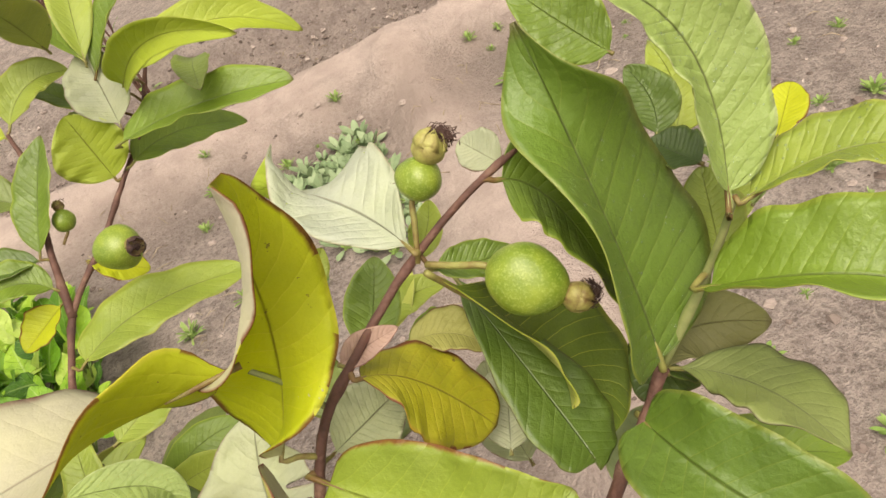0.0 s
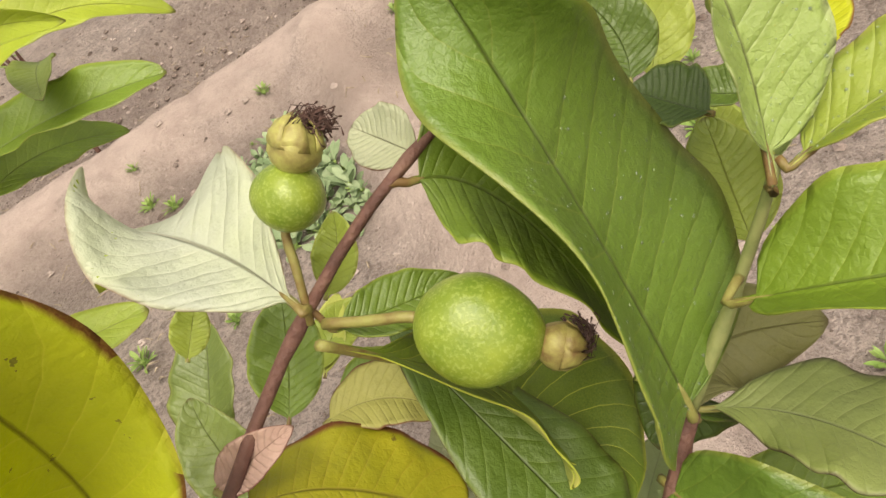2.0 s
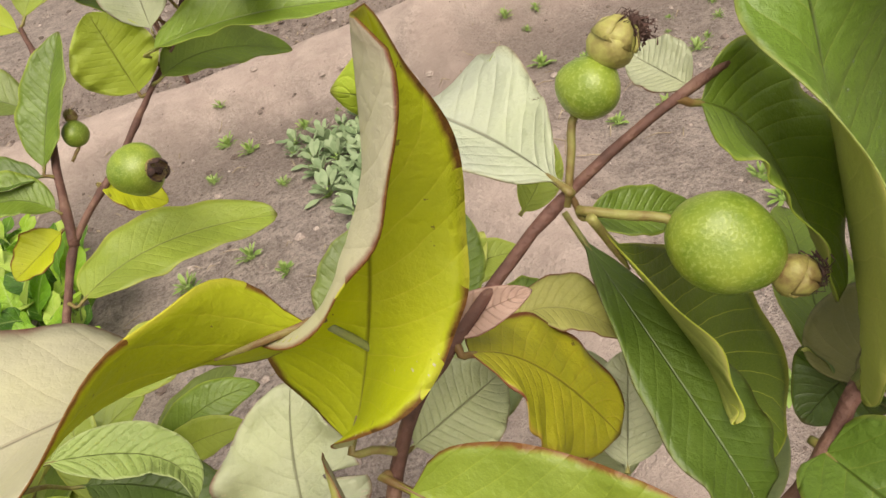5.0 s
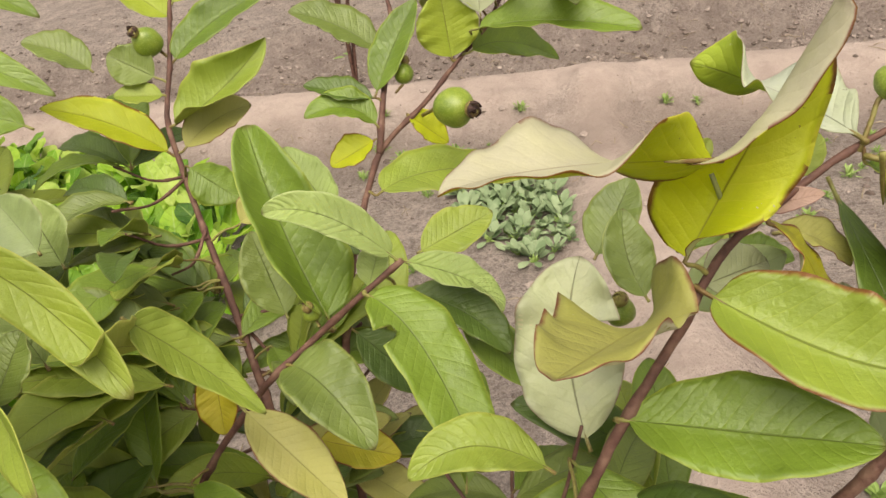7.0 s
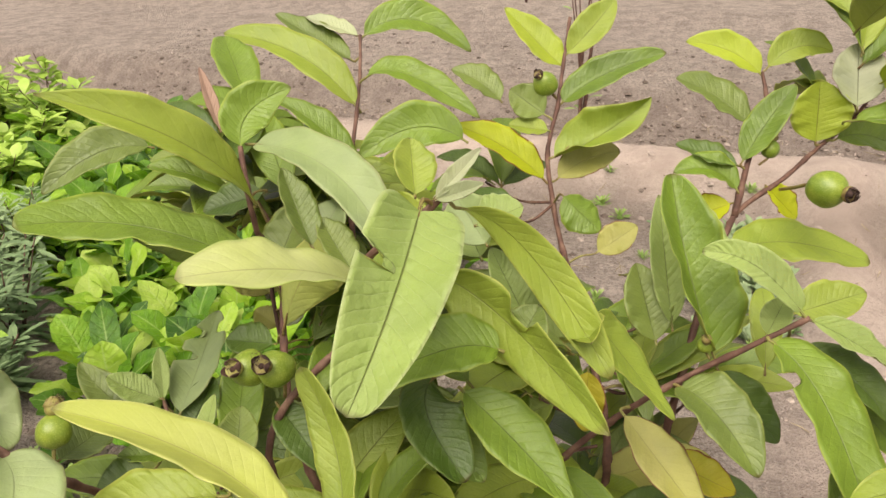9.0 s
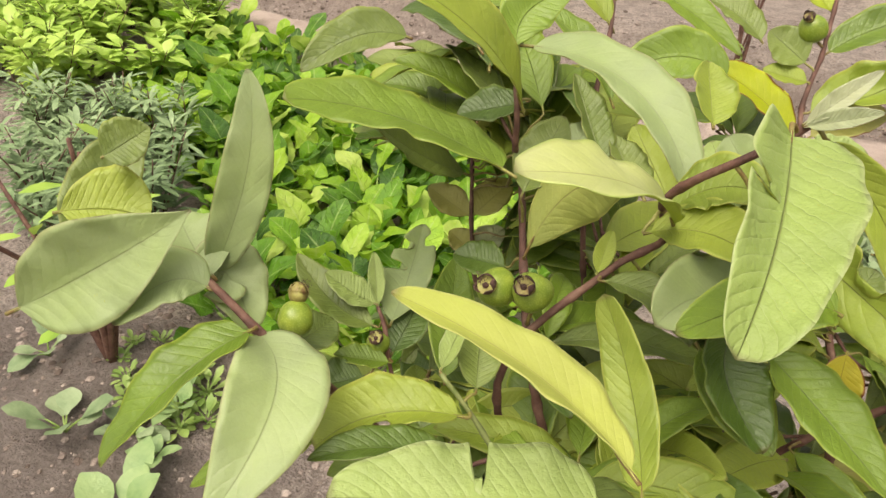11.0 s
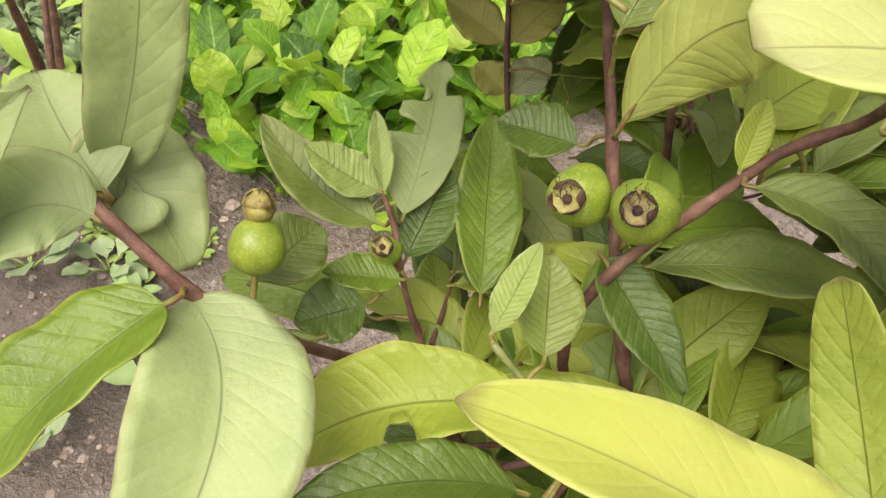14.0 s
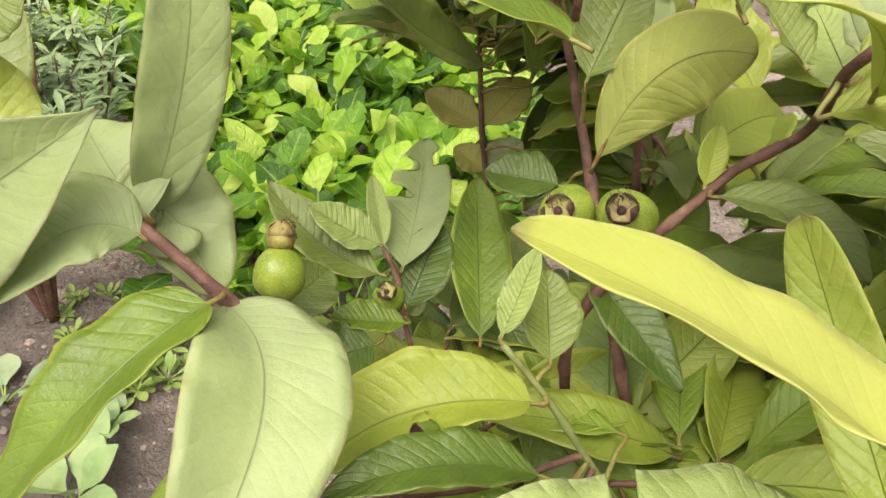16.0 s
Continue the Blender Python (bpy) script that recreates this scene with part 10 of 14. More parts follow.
branch(stem_n, [(-0.427, 0.075, 0.568), (-0.418, 0.089, 0.562), (-0.408, 0.102, 0.571)], 0.0013, 0.0008, name="twig")
leaf(stem_n, "grey", (-0.409, 0.101, 0.571), (-0.435, 0.132, 0.591), (-0.461, 0.163, 0.597), (0.232, -0.476, 0.848), 0.032, 19, -4, nu=24, nv=8)
leaf(stem_n, "green", (-0.416, 0.092, 0.570), (-0.404, 0.112, 0.594), (-0.392, 0.132, 0.601), (0.088, 0.110, 0.990), 0.020, 7, -17, nu=24, nv=8)
leaf(stem_n, "green", (-0.408, 0.102, 0.571), (-0.374, 0.075, 0.582), (-0.339, 0.047, 0.582), (0.182, 0.032, 0.983), 0.032, 16, 8, nu=24, nv=8)
leaf(stem_n, "lime", (-0.412, 0.097, 0.571), (-0.428, 0.131, 0.566), (-0.445, 0.166, 0.551), (0.064, -0.359, 0.931), 0.027, 12, -22, nu=24, nv=8)
leaf(stem_n, "lime", (-0.411, 0.098, 0.571), (-0.375, 0.103, 0.597), (-0.340, 0.109, 0.609), (-0.271, 0.004, 0.963), 0.031, 18, 21, nu=24, nv=8)
branch(stem_d, [(-0.308, 0.270, 0.589), (-0.291, 0.274, 0.581), (-0.274, 0.278, 0.589)], 0.0013, 0.0008, name="twig")
leaf(stem_d, "green", (-0.286, 0.275, 0.589), (-0.247, 0.292, 0.584), (-0.209, 0.309, 0.569), (0.377, -0.307, 0.874), 0.030, 24, 18, nu=24, nv=8)
leaf(stem_d, "lime", (-0.282, 0.276, 0.589), (-0.247, 0.303, 0.614), (-0.212, 0.330, 0.619), (0.418, -0.094, 0.904), 0.030, 9, 19, nu=24, nv=8)
leaf(stem_d, "green", (-0.285, 0.276, 0.589), (-0.259, 0.295, 0.611), (-0.233, 0.315, 0.627), (0.008, -0.105, 0.994), 0.025, 7, 10, nu=24, nv=8)
leaf(stem_d, "grey", (-0.285, 0.276, 0.589), (-0.276, 0.249, 0.610), (-0.268, 0.223, 0.603), (-0.149, 0.104, 0.983), 0.021, 17, 19, nu=24, nv=8)
leaf(stem_d, "lime", (-0.282, 0.276, 0.589), (-0.280, 0.302, 0.608), (-0.278, 0.328, 0.619), (-0.381, 0.092, 0.920), 0.024, 8, -6, nu=24, nv=8)
branch(stem_t, [(-0.468, 0.280, 0.585), (-0.472, 0.304, 0.575), (-0.476, 0.328, 0.580)], 0.0013, 0.0008, name="twig")
leaf(stem_t, "lime", (-0.475, 0.318, 0.581), (-0.458, 0.349, 0.576), (-0.441, 0.381, 0.559), (-0.273, -0.138, 0.952), 0.029, 8, -20, nu=24, nv=8)
leaf(stem_t, "grey", (-0.474, 0.314, 0.581), (-0.433, 0.328, 0.594), (-0.391, 0.343, 0.598), (0.073, -0.464, 0.883), 0.034, 7, -9, nu=24, nv=8)
leaf(stem_t, "grey", (-0.476, 0.324, 0.580), (-0.485, 0.366, 0.584), (-0.494, 0.407, 0.570), (0.270, -0.377, 0.886), 0.027, 8, 23, nu=24, nv=8)
leaf(stem_t, "grey", (-0.476, 0.327, 0.580), (-0.513, 0.335, 0.618), (-0.550, 0.344, 0.630), (0.035, -0.549, 0.835), 0.033, 18, 19, nu=24, nv=8)
leaf(stem_t, "lime", (-0.476, 0.326, 0.580), (-0.473, 0.356, 0.588), (-0.470, 0.385, 0.585), (0.016, -0.115, 0.993), 0.020, 5, 5, nu=24, nv=8)
leaf(stem_k, "dark", (-0.480, 0.230, 0.726), (-0.502, 0.248, 0.741), (-0.525, 0.265, 0.734), (0.398, -0.322, 0.859), 0.021, 13, -1, nu=24, nv=8)
branch(stem_n, [(-0.430, 0.073, 0.574), (-0.416, 0.085, 0.579), (-0.402, 0.097, 0.600)], 0.0013, 0.0008, name="twig")
leaf(stem_n, "green", (-0.412, 0.088, 0.591), (-0.378, 0.070, 0.591), (-0.344, 0.052, 0.567), (-0.170, -0.453, 0.875), 0.026, 14, -21, nu=24, nv=8)
leaf(stem_n, "lime", (-0.405, 0.094, 0.598), (-0.406, 0.131, 0.604), (-0.406, 0.167, 0.595), (0.235, -0.273, 0.933), 0.029, 24, 17, nu=24, nv=8)
leaf(stem_n, "dark", (-0.406, 0.094, 0.597), (-0.367, 0.087, 0.621), (-0.329, 0.080, 0.639), (-0.406, -0.361, 0.839), 0.031, 22, 20, nu=24, nv=8)
leaf(stem_n, "dark", (-0.403, 0.096, 0.600), (-0.367, 0.078, 0.626), (-0.332, 0.059, 0.625), (-0.265, -0.236, 0.935), 0.028, 12, 10, nu=24, nv=8)
leaf(stem_n, "lime", (-0.405, 0.094, 0.597), (-0.406, 0.124, 0.590), (-0.406, 0.153, 0.576), (0.122, 0.064, 0.991), 0.024, 14, -1, nu=24, nv=8)
leaf(stem_h, "lime", (-0.329, 0.142, 0.605), (-0.372, 0.146, 0.612), (-0.415, 0.151, 0.600), (0.396, 0.138, 0.908), 0.032, 20, 24, nu=24, nv=8)
leaf(stem_h, "lime", (-0.324, 0.155, 0.603), (-0.342, 0.120, 0.621), (-0.359, 0.085, 0.625), (0.109, -0.304, 0.946), 0.028, 14, -4, nu=24, nv=8)
leaf(stem_h, "green", (-0.330, 0.140, 0.605), (-0.306, 0.106, 0.628), (-0.283, 0.071, 0.624), (0.316, -0.363, 0.877), 0.027, 22, -16, nu=24, nv=8)
leaf(stem_k, "green", (-0.550, 0.208, 0.724), (-0.564, 0.234, 0.742), (-0.578, 0.260, 0.745), (0.356, -0.338, 0.871), 0.024, 6, -8, nu=24, nv=8)
leaf(stem_b, "dark", (-0.606, 0.325, 0.664), (-0.620, 0.351, 0.670), (-0.633, 0.376, 0.665), (-0.010, -0.476, 0.879), 0.019, 17, -21, nu=24, nv=8)
leaf(stem_b, "grey", (-0.605, 0.324, 0.662), (-0.587, 0.348, 0.682), (-0.569, 0.373, 0.685), (-0.251, 0.038, 0.967), 0.021, 12, 11, nu=24, nv=8)
leaf(stem_b, "lime", (-0.607, 0.328, 0.665), (-0.640, 0.331, 0.675), (-0.672, 0.333, 0.664), (-0.302, -0.145, 0.942), 0.023, 8, -21, nu=24, nv=8)
leaf(stem_b, "grey", (-0.608, 0.332, 0.668), (-0.595, 0.358, 0.696), (-0.581, 0.384, 0.702), (-0.080, -0.414, 0.907), 0.026, 5, 0, nu=24, nv=8)
leaf(stem_b, "green", (-0.607, 0.327, 0.665), (-0.585, 0.351, 0.682), (-0.564, 0.374, 0.692), (0.093, -0.388, 0.917), 0.024, 19, 11, nu=24, nv=8)
branch(stem_h, [(-0.320, 0.212, 0.472), (-0.308, 0.232, 0.483), (-0.297, 0.253, 0.509)], 0.0013, 0.0008, name="twig")
leaf(stem_h, "grey", (-0.304, 0.240, 0.497), (-0.270, 0.250, 0.509), (-0.236, 0.259, 0.499), (0.229, -0.322, 0.918), 0.025, 19, 18, nu=24, nv=8)
leaf(stem_h, "grey", (-0.298, 0.251, 0.508), (-0.290, 0.275, 0.527), (-0.283, 0.299, 0.532), (0.111, -0.559, 0.822), 0.019, 19, 5, nu=24, nv=8)
leaf(stem_h, "dark", (-0.304, 0.240, 0.498), (-0.306, 0.277, 0.506), (-0.308, 0.315, 0.490), (0.232, -0.279, 0.932), 0.024, 15, -17, nu=24, nv=8)
leaf(stem_h, "green", (-0.306, 0.237, 0.495), (-0.276, 0.271, 0.505), (-0.247, 0.304, 0.503), (0.195, -0.297, 0.935), 0.030, 22, 10, nu=24, nv=8)
leaf(stem_h, "green", (-0.303, 0.241, 0.498), (-0.296, 0.283, 0.501), (-0.289, 0.325, 0.498), (0.259, -0.104, 0.960), 0.026, 11, -19, nu=24, nv=8)
branch(stem_n, [(-0.406, 0.096, 0.514), (-0.390, 0.079, 0.543), (-0.374, 0.062, 0.589)], 0.0013, 0.0008, name="twig")
leaf(stem_n, "green", (-0.378, 0.066, 0.579), (-0.352, 0.042, 0.598), (-0.326, 0.018, 0.595), (0.327, -0.366, 0.871), 0.026, 12, -5, nu=24, nv=8)
leaf(stem_n, "green", (-0.382, 0.071, 0.569), (-0.357, 0.042, 0.568), (-0.333, 0.013, 0.560), (0.188, -0.433, 0.882), 0.028, 23, -13, nu=24, nv=8)
leaf(stem_n, "green", (-0.378, 0.066, 0.579), (-0.348, 0.051, 0.582), (-0.318, 0.036, 0.563), (-0.132, 0.118, 0.984), 0.026, 7, 12, nu=24, nv=8)
leaf(stem_n, "green", (-0.380, 0.068, 0.574), (-0.409, 0.043, 0.588), (-0.438, 0.018, 0.581), (0.358, 0.052, 0.932), 0.028, 25, 18, nu=24, nv=8)
leaf(stem_n, "lime", (-0.380, 0.068, 0.575), (-0.348, 0.077, 0.601), (-0.316, 0.087, 0.610), (-0.001, 0.170, 0.985), 0.025, 22, 12, nu=24, nv=8)
leaf(stem_b, "grey", (-0.539, 0.279, 0.599), (-0.539, 0.306, 0.621), (-0.538, 0.334, 0.633), (-0.056, -0.134, 0.989), 0.021, 16, 4, nu=24, nv=8)
leaf(stem_b, "green", (-0.540, 0.276, 0.591), (-0.546, 0.320, 0.590), (-0.552, 0.363, 0.578), (0.002, -0.454, 0.891), 0.029, 11, -19, nu=24, nv=8)
leaf(stem_b, "grey", (-0.538, 0.283, 0.611), (-0.521, 0.324, 0.616), (-0.503, 0.366, 0.610), (0.105, -0.416, 0.903), 0.036, 12, -10, nu=24, nv=8)
leaf(stem_f, "grey", (-0.552, 0.058, 0.610), (-0.568, 0.028, 0.608), (-0.584, -0.001, 0.592), (-0.394, -0.377, 0.838), 0.028, 20, -6, nu=24, nv=8)
branch(stem_k, [(-0.418, 0.163, 0.469), (-0.394, 0.180, 0.451), (-0.370, 0.198, 0.449)], 0.0013, 0.0008, name="twig")
leaf(stem_k, "green", (-0.374, 0.195, 0.451), (-0.392, 0.220, 0.448), (-0.409, 0.246, 0.439), (0.226, -0.468, 0.854), 0.025, 6, -3, nu=24, nv=8)
leaf(stem_k, "lime", (-0.380, 0.190, 0.453), (-0.390, 0.226, 0.463), (-0.400, 0.261, 0.449), (0.258, -0.115, 0.959), 0.025, 19, 4, nu=24, nv=8)
leaf(stem_k, "brown", (-0.386, 0.186, 0.456), (-0.386, 0.218, 0.458), (-0.386, 0.250, 0.448), (0.028, -0.025, 0.999), 0.021, 6, 1, nu=24, nv=8)
leaf(stem_k, "lime", (-0.376, 0.193, 0.452), (-0.348, 0.189, 0.456), (-0.319, 0.184, 0.435), (0.373, 0.067, 0.925), 0.020, 17, -14, nu=24, nv=8)
leaf(stem_k, "green", (-0.376, 0.193, 0.452), (-0.336, 0.201, 0.479), (-0.296, 0.208, 0.486), (0.114, -0.225, 0.968), 0.035, 22, -13, nu=24, nv=8)
branch(stem_b, [(-0.478, 0.246, 0.417), (-0.493, 0.248, 0.447), (-0.509, 0.250, 0.494)], 0.0013, 0.0008, name="twig")
leaf(stem_b, "green", (-0.499, 0.249, 0.469), (-0.503, 0.218, 0.489), (-0.507, 0.187, 0.491), (-0.103, -0.110, 0.989), 0.026, 11, -6, nu=24, nv=8)
leaf(stem_b, "lime", (-0.507, 0.250, 0.491), (-0.538, 0.222, 0.502), (-0.568, 0.193, 0.485), (0.357, -0.042, 0.933), 0.030, 18, 19, nu=24, nv=8)
leaf(stem_b, "green", (-0.501, 0.249, 0.475), (-0.542, 0.267, 0.479), (-0.583, 0.285, 0.467), (-0.368, -0.162, 0.916), 0.029, 20, 2, nu=24, nv=8)
leaf(stem_b, "grey", (-0.501, 0.249, 0.475), (-0.504, 0.284, 0.494), (-0.507, 0.320, 0.498), (-0.169, -0.265, 0.949), 0.028, 13, -25, nu=24, nv=8)
leaf(stem_b, "dark", (-0.500, 0.249, 0.473), (-0.503, 0.207, 0.473), (-0.506, 0.165, 0.459), (-0.265, -0.210, 0.941), 0.032, 22, 2, nu=24, nv=8)
branch(stem_m, [(-0.382, 0.169, 0.407), (-0.406, 0.152, 0.418), (-0.429, 0.136, 0.444)], 0.0013, 0.0008, name="twig")
leaf(stem_m, "dark", (-0.411, 0.149, 0.430), (-0.407, 0.112, 0.426), (-0.402, 0.076, 0.412), (-0.257, -0.165, 0.952), 0.024, 13, -12, nu=24, nv=8)
leaf(stem_m, "green", (-0.422, 0.141, 0.438), (-0.445, 0.163, 0.465), (-0.469, 0.185, 0.469), (0.158, -0.405, 0.901), 0.022, 6, -2, nu=24, nv=8)
leaf(stem_m, "dark", (-0.418, 0.144, 0.435), (-0.449, 0.155, 0.463), (-0.481, 0.166, 0.469), (0.228, -0.034, 0.973), 0.027, 16, 10, nu=24, nv=8)
leaf(stem_m, "dark", (-0.415, 0.146, 0.433), (-0.415, 0.121, 0.459), (-0.415, 0.097, 0.458), (0.005, -0.471, 0.882), 0.020, 10, -1, nu=24, nv=8)
leaf(stem_m, "green", (-0.421, 0.142, 0.438), (-0.442, 0.161, 0.448), (-0.463, 0.181, 0.431), (0.230, -0.285, 0.930), 0.018, 21, 3, nu=24, nv=8)
leaf(stem_k, "green", (-0.458, 0.128, 0.641), (-0.463, 0.155, 0.656), (-0.469, 0.181, 0.652), (0.409, 0.135, 0.902), 0.019, 14, 9, nu=24, nv=8)
leaf(stem_k, "green", (-0.456, 0.130, 0.639), (-0.476, 0.162, 0.637), (-0.495, 0.195, 0.617), (0.411, -0.065, 0.909), 0.027, 14, -14, nu=24, nv=8)
leaf(stem_k, "grey", (-0.458, 0.128, 0.641), (-0.415, 0.145, 0.650), (-0.373, 0.161, 0.639), (0.112, 0.031, 0.993), 0.031, 15, 7, nu=24, nv=8)
branch(stem_h, [(-0.313, 0.230, 0.359), (-0.348, 0.245, 0.352), (-0.382, 0.259, 0.361)], 0.0013, 0.0008, name="twig")
leaf(stem_h, "dark", (-0.359, 0.250, 0.360), (-0.399, 0.241, 0.359), (-0.439, 0.232, 0.345), (-0.142, -0.085, 0.986), 0.025, 11, -21, nu=24, nv=8)
leaf(stem_h, "brown", (-0.370, 0.254, 0.360), (-0.375, 0.289, 0.380), (-0.379, 0.324, 0.393), (0.021, -0.194, 0.981), 0.026, 19, 17, nu=24, nv=8)
leaf(stem_h, "grey", (-0.355, 0.248, 0.360), (-0.383, 0.239, 0.386), (-0.411, 0.231, 0.385), (0.172, -0.075, 0.982), 0.025, 24, -21, nu=24, nv=8)
leaf(stem_h, "grey", (-0.366, 0.252, 0.360), (-0.394, 0.238, 0.357), (-0.422, 0.224, 0.338), (-0.116, -0.496, 0.861), 0.023, 12, -16, nu=24, nv=8)
leaf(stem_h, "dark", (-0.360, 0.250, 0.360), (-0.391, 0.282, 0.366), (-0.423, 0.314, 0.357), (0.389, -0.187, 0.902), 0.029, 7, -10, nu=24, nv=8)
leaf(stem_f, "grey", (-0.476, 0.165, 0.444), (-0.507, 0.183, 0.466), (-0.538, 0.202, 0.473), (0.366, 0.091, 0.926), 0.029, 5, -11, nu=24, nv=8)
leaf(stem_f, "lime", (-0.477, 0.168, 0.446), (-0.504, 0.173, 0.470), (-0.531, 0.177, 0.466), (0.356, 0.041, 0.934), 0.021, 13, -20, nu=24, nv=8)
leaf(stem_f, "lime", (-0.476, 0.164, 0.443), (-0.467, 0.192, 0.449), (-0.458, 0.219, 0.427), (-0.350, -0.506, 0.788), 0.020, 21, 23, nu=24, nv=8)
leaf(stem_f, "green", (-0.477, 0.167, 0.445), (-0.444, 0.175, 0.447), (-0.411, 0.183, 0.437), (-0.118, -0.565, 0.816), 0.024, 16, 24, nu=24, nv=8)
leaf(stem_f, "green", (-0.477, 0.166, 0.444), (-0.501, 0.185, 0.458), (-0.525, 0.204, 0.462), (-0.132, -0.239, 0.962), 0.022, 10, -14, nu=24, nv=8)
leaf(stem_b, "green", (-0.650, 0.272, 0.662), (-0.681, 0.301, 0.673), (-0.712, 0.331, 0.669), (0.290, -0.389, 0.875), 0.032, 11, 8, nu=24, nv=8)
leaf(stem_b, "green", (-0.628, 0.278, 0.650), (-0.660, 0.286, 0.663), (-0.693, 0.293, 0.661), (-0.035, -0.181, 0.983), 0.022, 21, 1, nu=24, nv=8)
branch(stem_t, [(-0.476, 0.282, 0.625), (-0.496, 0.309, 0.654), (-0.515, 0.337, 0.700)], 0.0013, 0.0008, name="twig")
leaf(stem_t, "green", (-0.502, 0.317, 0.673), (-0.479, 0.343, 0.678), (-0.456, 0.369, 0.660), (-0.151, -0.304, 0.941), 0.025, 10, 9, nu=24, nv=8)
leaf(stem_t, "grey", (-0.504, 0.320, 0.677), (-0.504, 0.349, 0.677), (-0.505, 0.378, 0.667), (0.102, -0.315, 0.943), 0.018, 11, 5, nu=24, nv=8)
leaf(stem_t, "grey", (-0.501, 0.317, 0.672), (-0.529, 0.307, 0.687), (-0.557, 0.298, 0.684), (0.235, -0.389, 0.891), 0.022, 5, -5, nu=24, nv=8)
leaf(stem_t, "lime", (-0.501, 0.317, 0.673), (-0.502, 0.357, 0.694), (-0.504, 0.397, 0.707), (0.369, -0.119, 0.922), 0.034, 15, 24, nu=24, nv=8)
leaf(stem_t, "lime", (-0.507, 0.325, 0.683), (-0.485, 0.360, 0.677), (-0.462, 0.396, 0.663), (-0.002, -0.461, 0.887), 0.028, 16, 0, nu=24, nv=8)
branch(stem_f, [(-0.479, 0.136, 0.442), (-0.508, 0.154, 0.428), (-0.536, 0.171, 0.431)], 0.0013, 0.0008, name="twig")
leaf(stem_f, "dark", (-0.534, 0.169, 0.431), (-0.570, 0.183, 0.447), (-0.605, 0.197, 0.443), (0.327, -0.243, 0.913), 0.024, 22, 12, nu=24, nv=8)
leaf(stem_f, "dark", (-0.515, 0.158, 0.435), (-0.540, 0.145, 0.456), (-0.565, 0.132, 0.454), (-0.083, -0.414, 0.907), 0.018, 18, 8, nu=24, nv=8)
leaf(stem_f, "dark", (-0.530, 0.167, 0.432), (-0.568, 0.180, 0.432), (-0.606, 0.193, 0.420), (0.206, -0.466, 0.861), 0.027, 24, 9, nu=24, nv=8)
leaf(stem_f, "green", (-0.534, 0.170, 0.431), (-0.559, 0.203, 0.427), (-0.583, 0.237, 0.405), (0.415, -0.146, 0.898), 0.027, 9, -14, nu=24, nv=8)
leaf(stem_f, "dark", (-0.526, 0.164, 0.433), (-0.536, 0.198, 0.464), (-0.547, 0.232, 0.477), (-0.228, -0.217, 0.949), 0.027, 14, 1, nu=24, nv=8)
branch(stem_m, [(-0.422, 0.139, 0.538), (-0.409, 0.110, 0.544), (-0.396, 0.080, 0.566)], 0.0013, 0.0008, name="twig")
leaf(stem_m, "green", (-0.401, 0.092, 0.560), (-0.424, 0.077, 0.564), (-0.448, 0.063, 0.547), (-0.269, 0.182, 0.946), 0.018, 6, 15, nu=24, nv=8)
leaf(stem_m, "lime", (-0.396, 0.081, 0.565), (-0.417, 0.056, 0.574), (-0.437, 0.031, 0.557), (-0.293, 0.003, 0.956), 0.024, 16, 23, nu=24, nv=8)
leaf(stem_m, "dark", (-0.403, 0.095, 0.559), (-0.429, 0.064, 0.557), (-0.456, 0.034, 0.550), (0.034, -0.020, 0.999), 0.031, 23, 20, nu=24, nv=8)
leaf(stem_m, "green", (-0.400, 0.090, 0.561), (-0.377, 0.062, 0.559), (-0.355, 0.034, 0.536), (0.429, -0.262, 0.864), 0.029, 7, -19, nu=24, nv=8)
leaf(stem_m, "green", (-0.405, 0.100, 0.556), (-0.420, 0.075, 0.570), (-0.435, 0.050, 0.562), (0.138, -0.495, 0.858), 0.019, 15, -12, nu=24, nv=8)
leaf(stem_e, "lime", (-0.151, 0.480, 0.788), (-0.145, 0.518, 0.823), (-0.140, 0.556, 0.839), (0.439, 0.037, 0.898), 0.029, 18, 17, nu=24, nv=8)
leaf(stem_e, "green", (-0.150, 0.480, 0.790), (-0.169, 0.503, 0.817), (-0.188, 0.526, 0.824), (0.191, 0.037, 0.981), 0.021, 9, -21, nu=24, nv=8)
leaf(stem_e, "green", (-0.151, 0.478, 0.779), (-0.121, 0.495, 0.809), (-0.090, 0.511, 0.826), (-0.075, -0.075, 0.994), 0.032, 19, -9, nu=24, nv=8)
branch(stem_r, [(-0.099, 0.199, 0.384), (-0.088, 0.210, 0.401), (-0.077, 0.221, 0.434)], 0.0013, 0.0008, name="twig")
leaf(stem_r, "grey", (-0.082, 0.216, 0.423), (-0.054, 0.243, 0.417), (-0.027, 0.270, 0.401), (-0.063, -0.465, 0.883), 0.027, 10, 16, nu=24, nv=8)
leaf(stem_r, "green", (-0.078, 0.221, 0.433), (-0.076, 0.249, 0.444), (-0.075, 0.277, 0.438), (-0.010, 0.134, 0.991), 0.022, 19, 8, nu=24, nv=8)
leaf(stem_r, "dark", (-0.083, 0.215, 0.420), (-0.096, 0.248, 0.423), (-0.109, 0.281, 0.413), (-0.445, 0.056, 0.894), 0.028, 16, 22, nu=24, nv=8)
leaf(stem_r, "dark", (-0.085, 0.213, 0.416), (-0.090, 0.253, 0.418), (-0.096, 0.292, 0.411), (-0.278, -0.214, 0.936), 0.027, 5, -12, nu=24, nv=8)
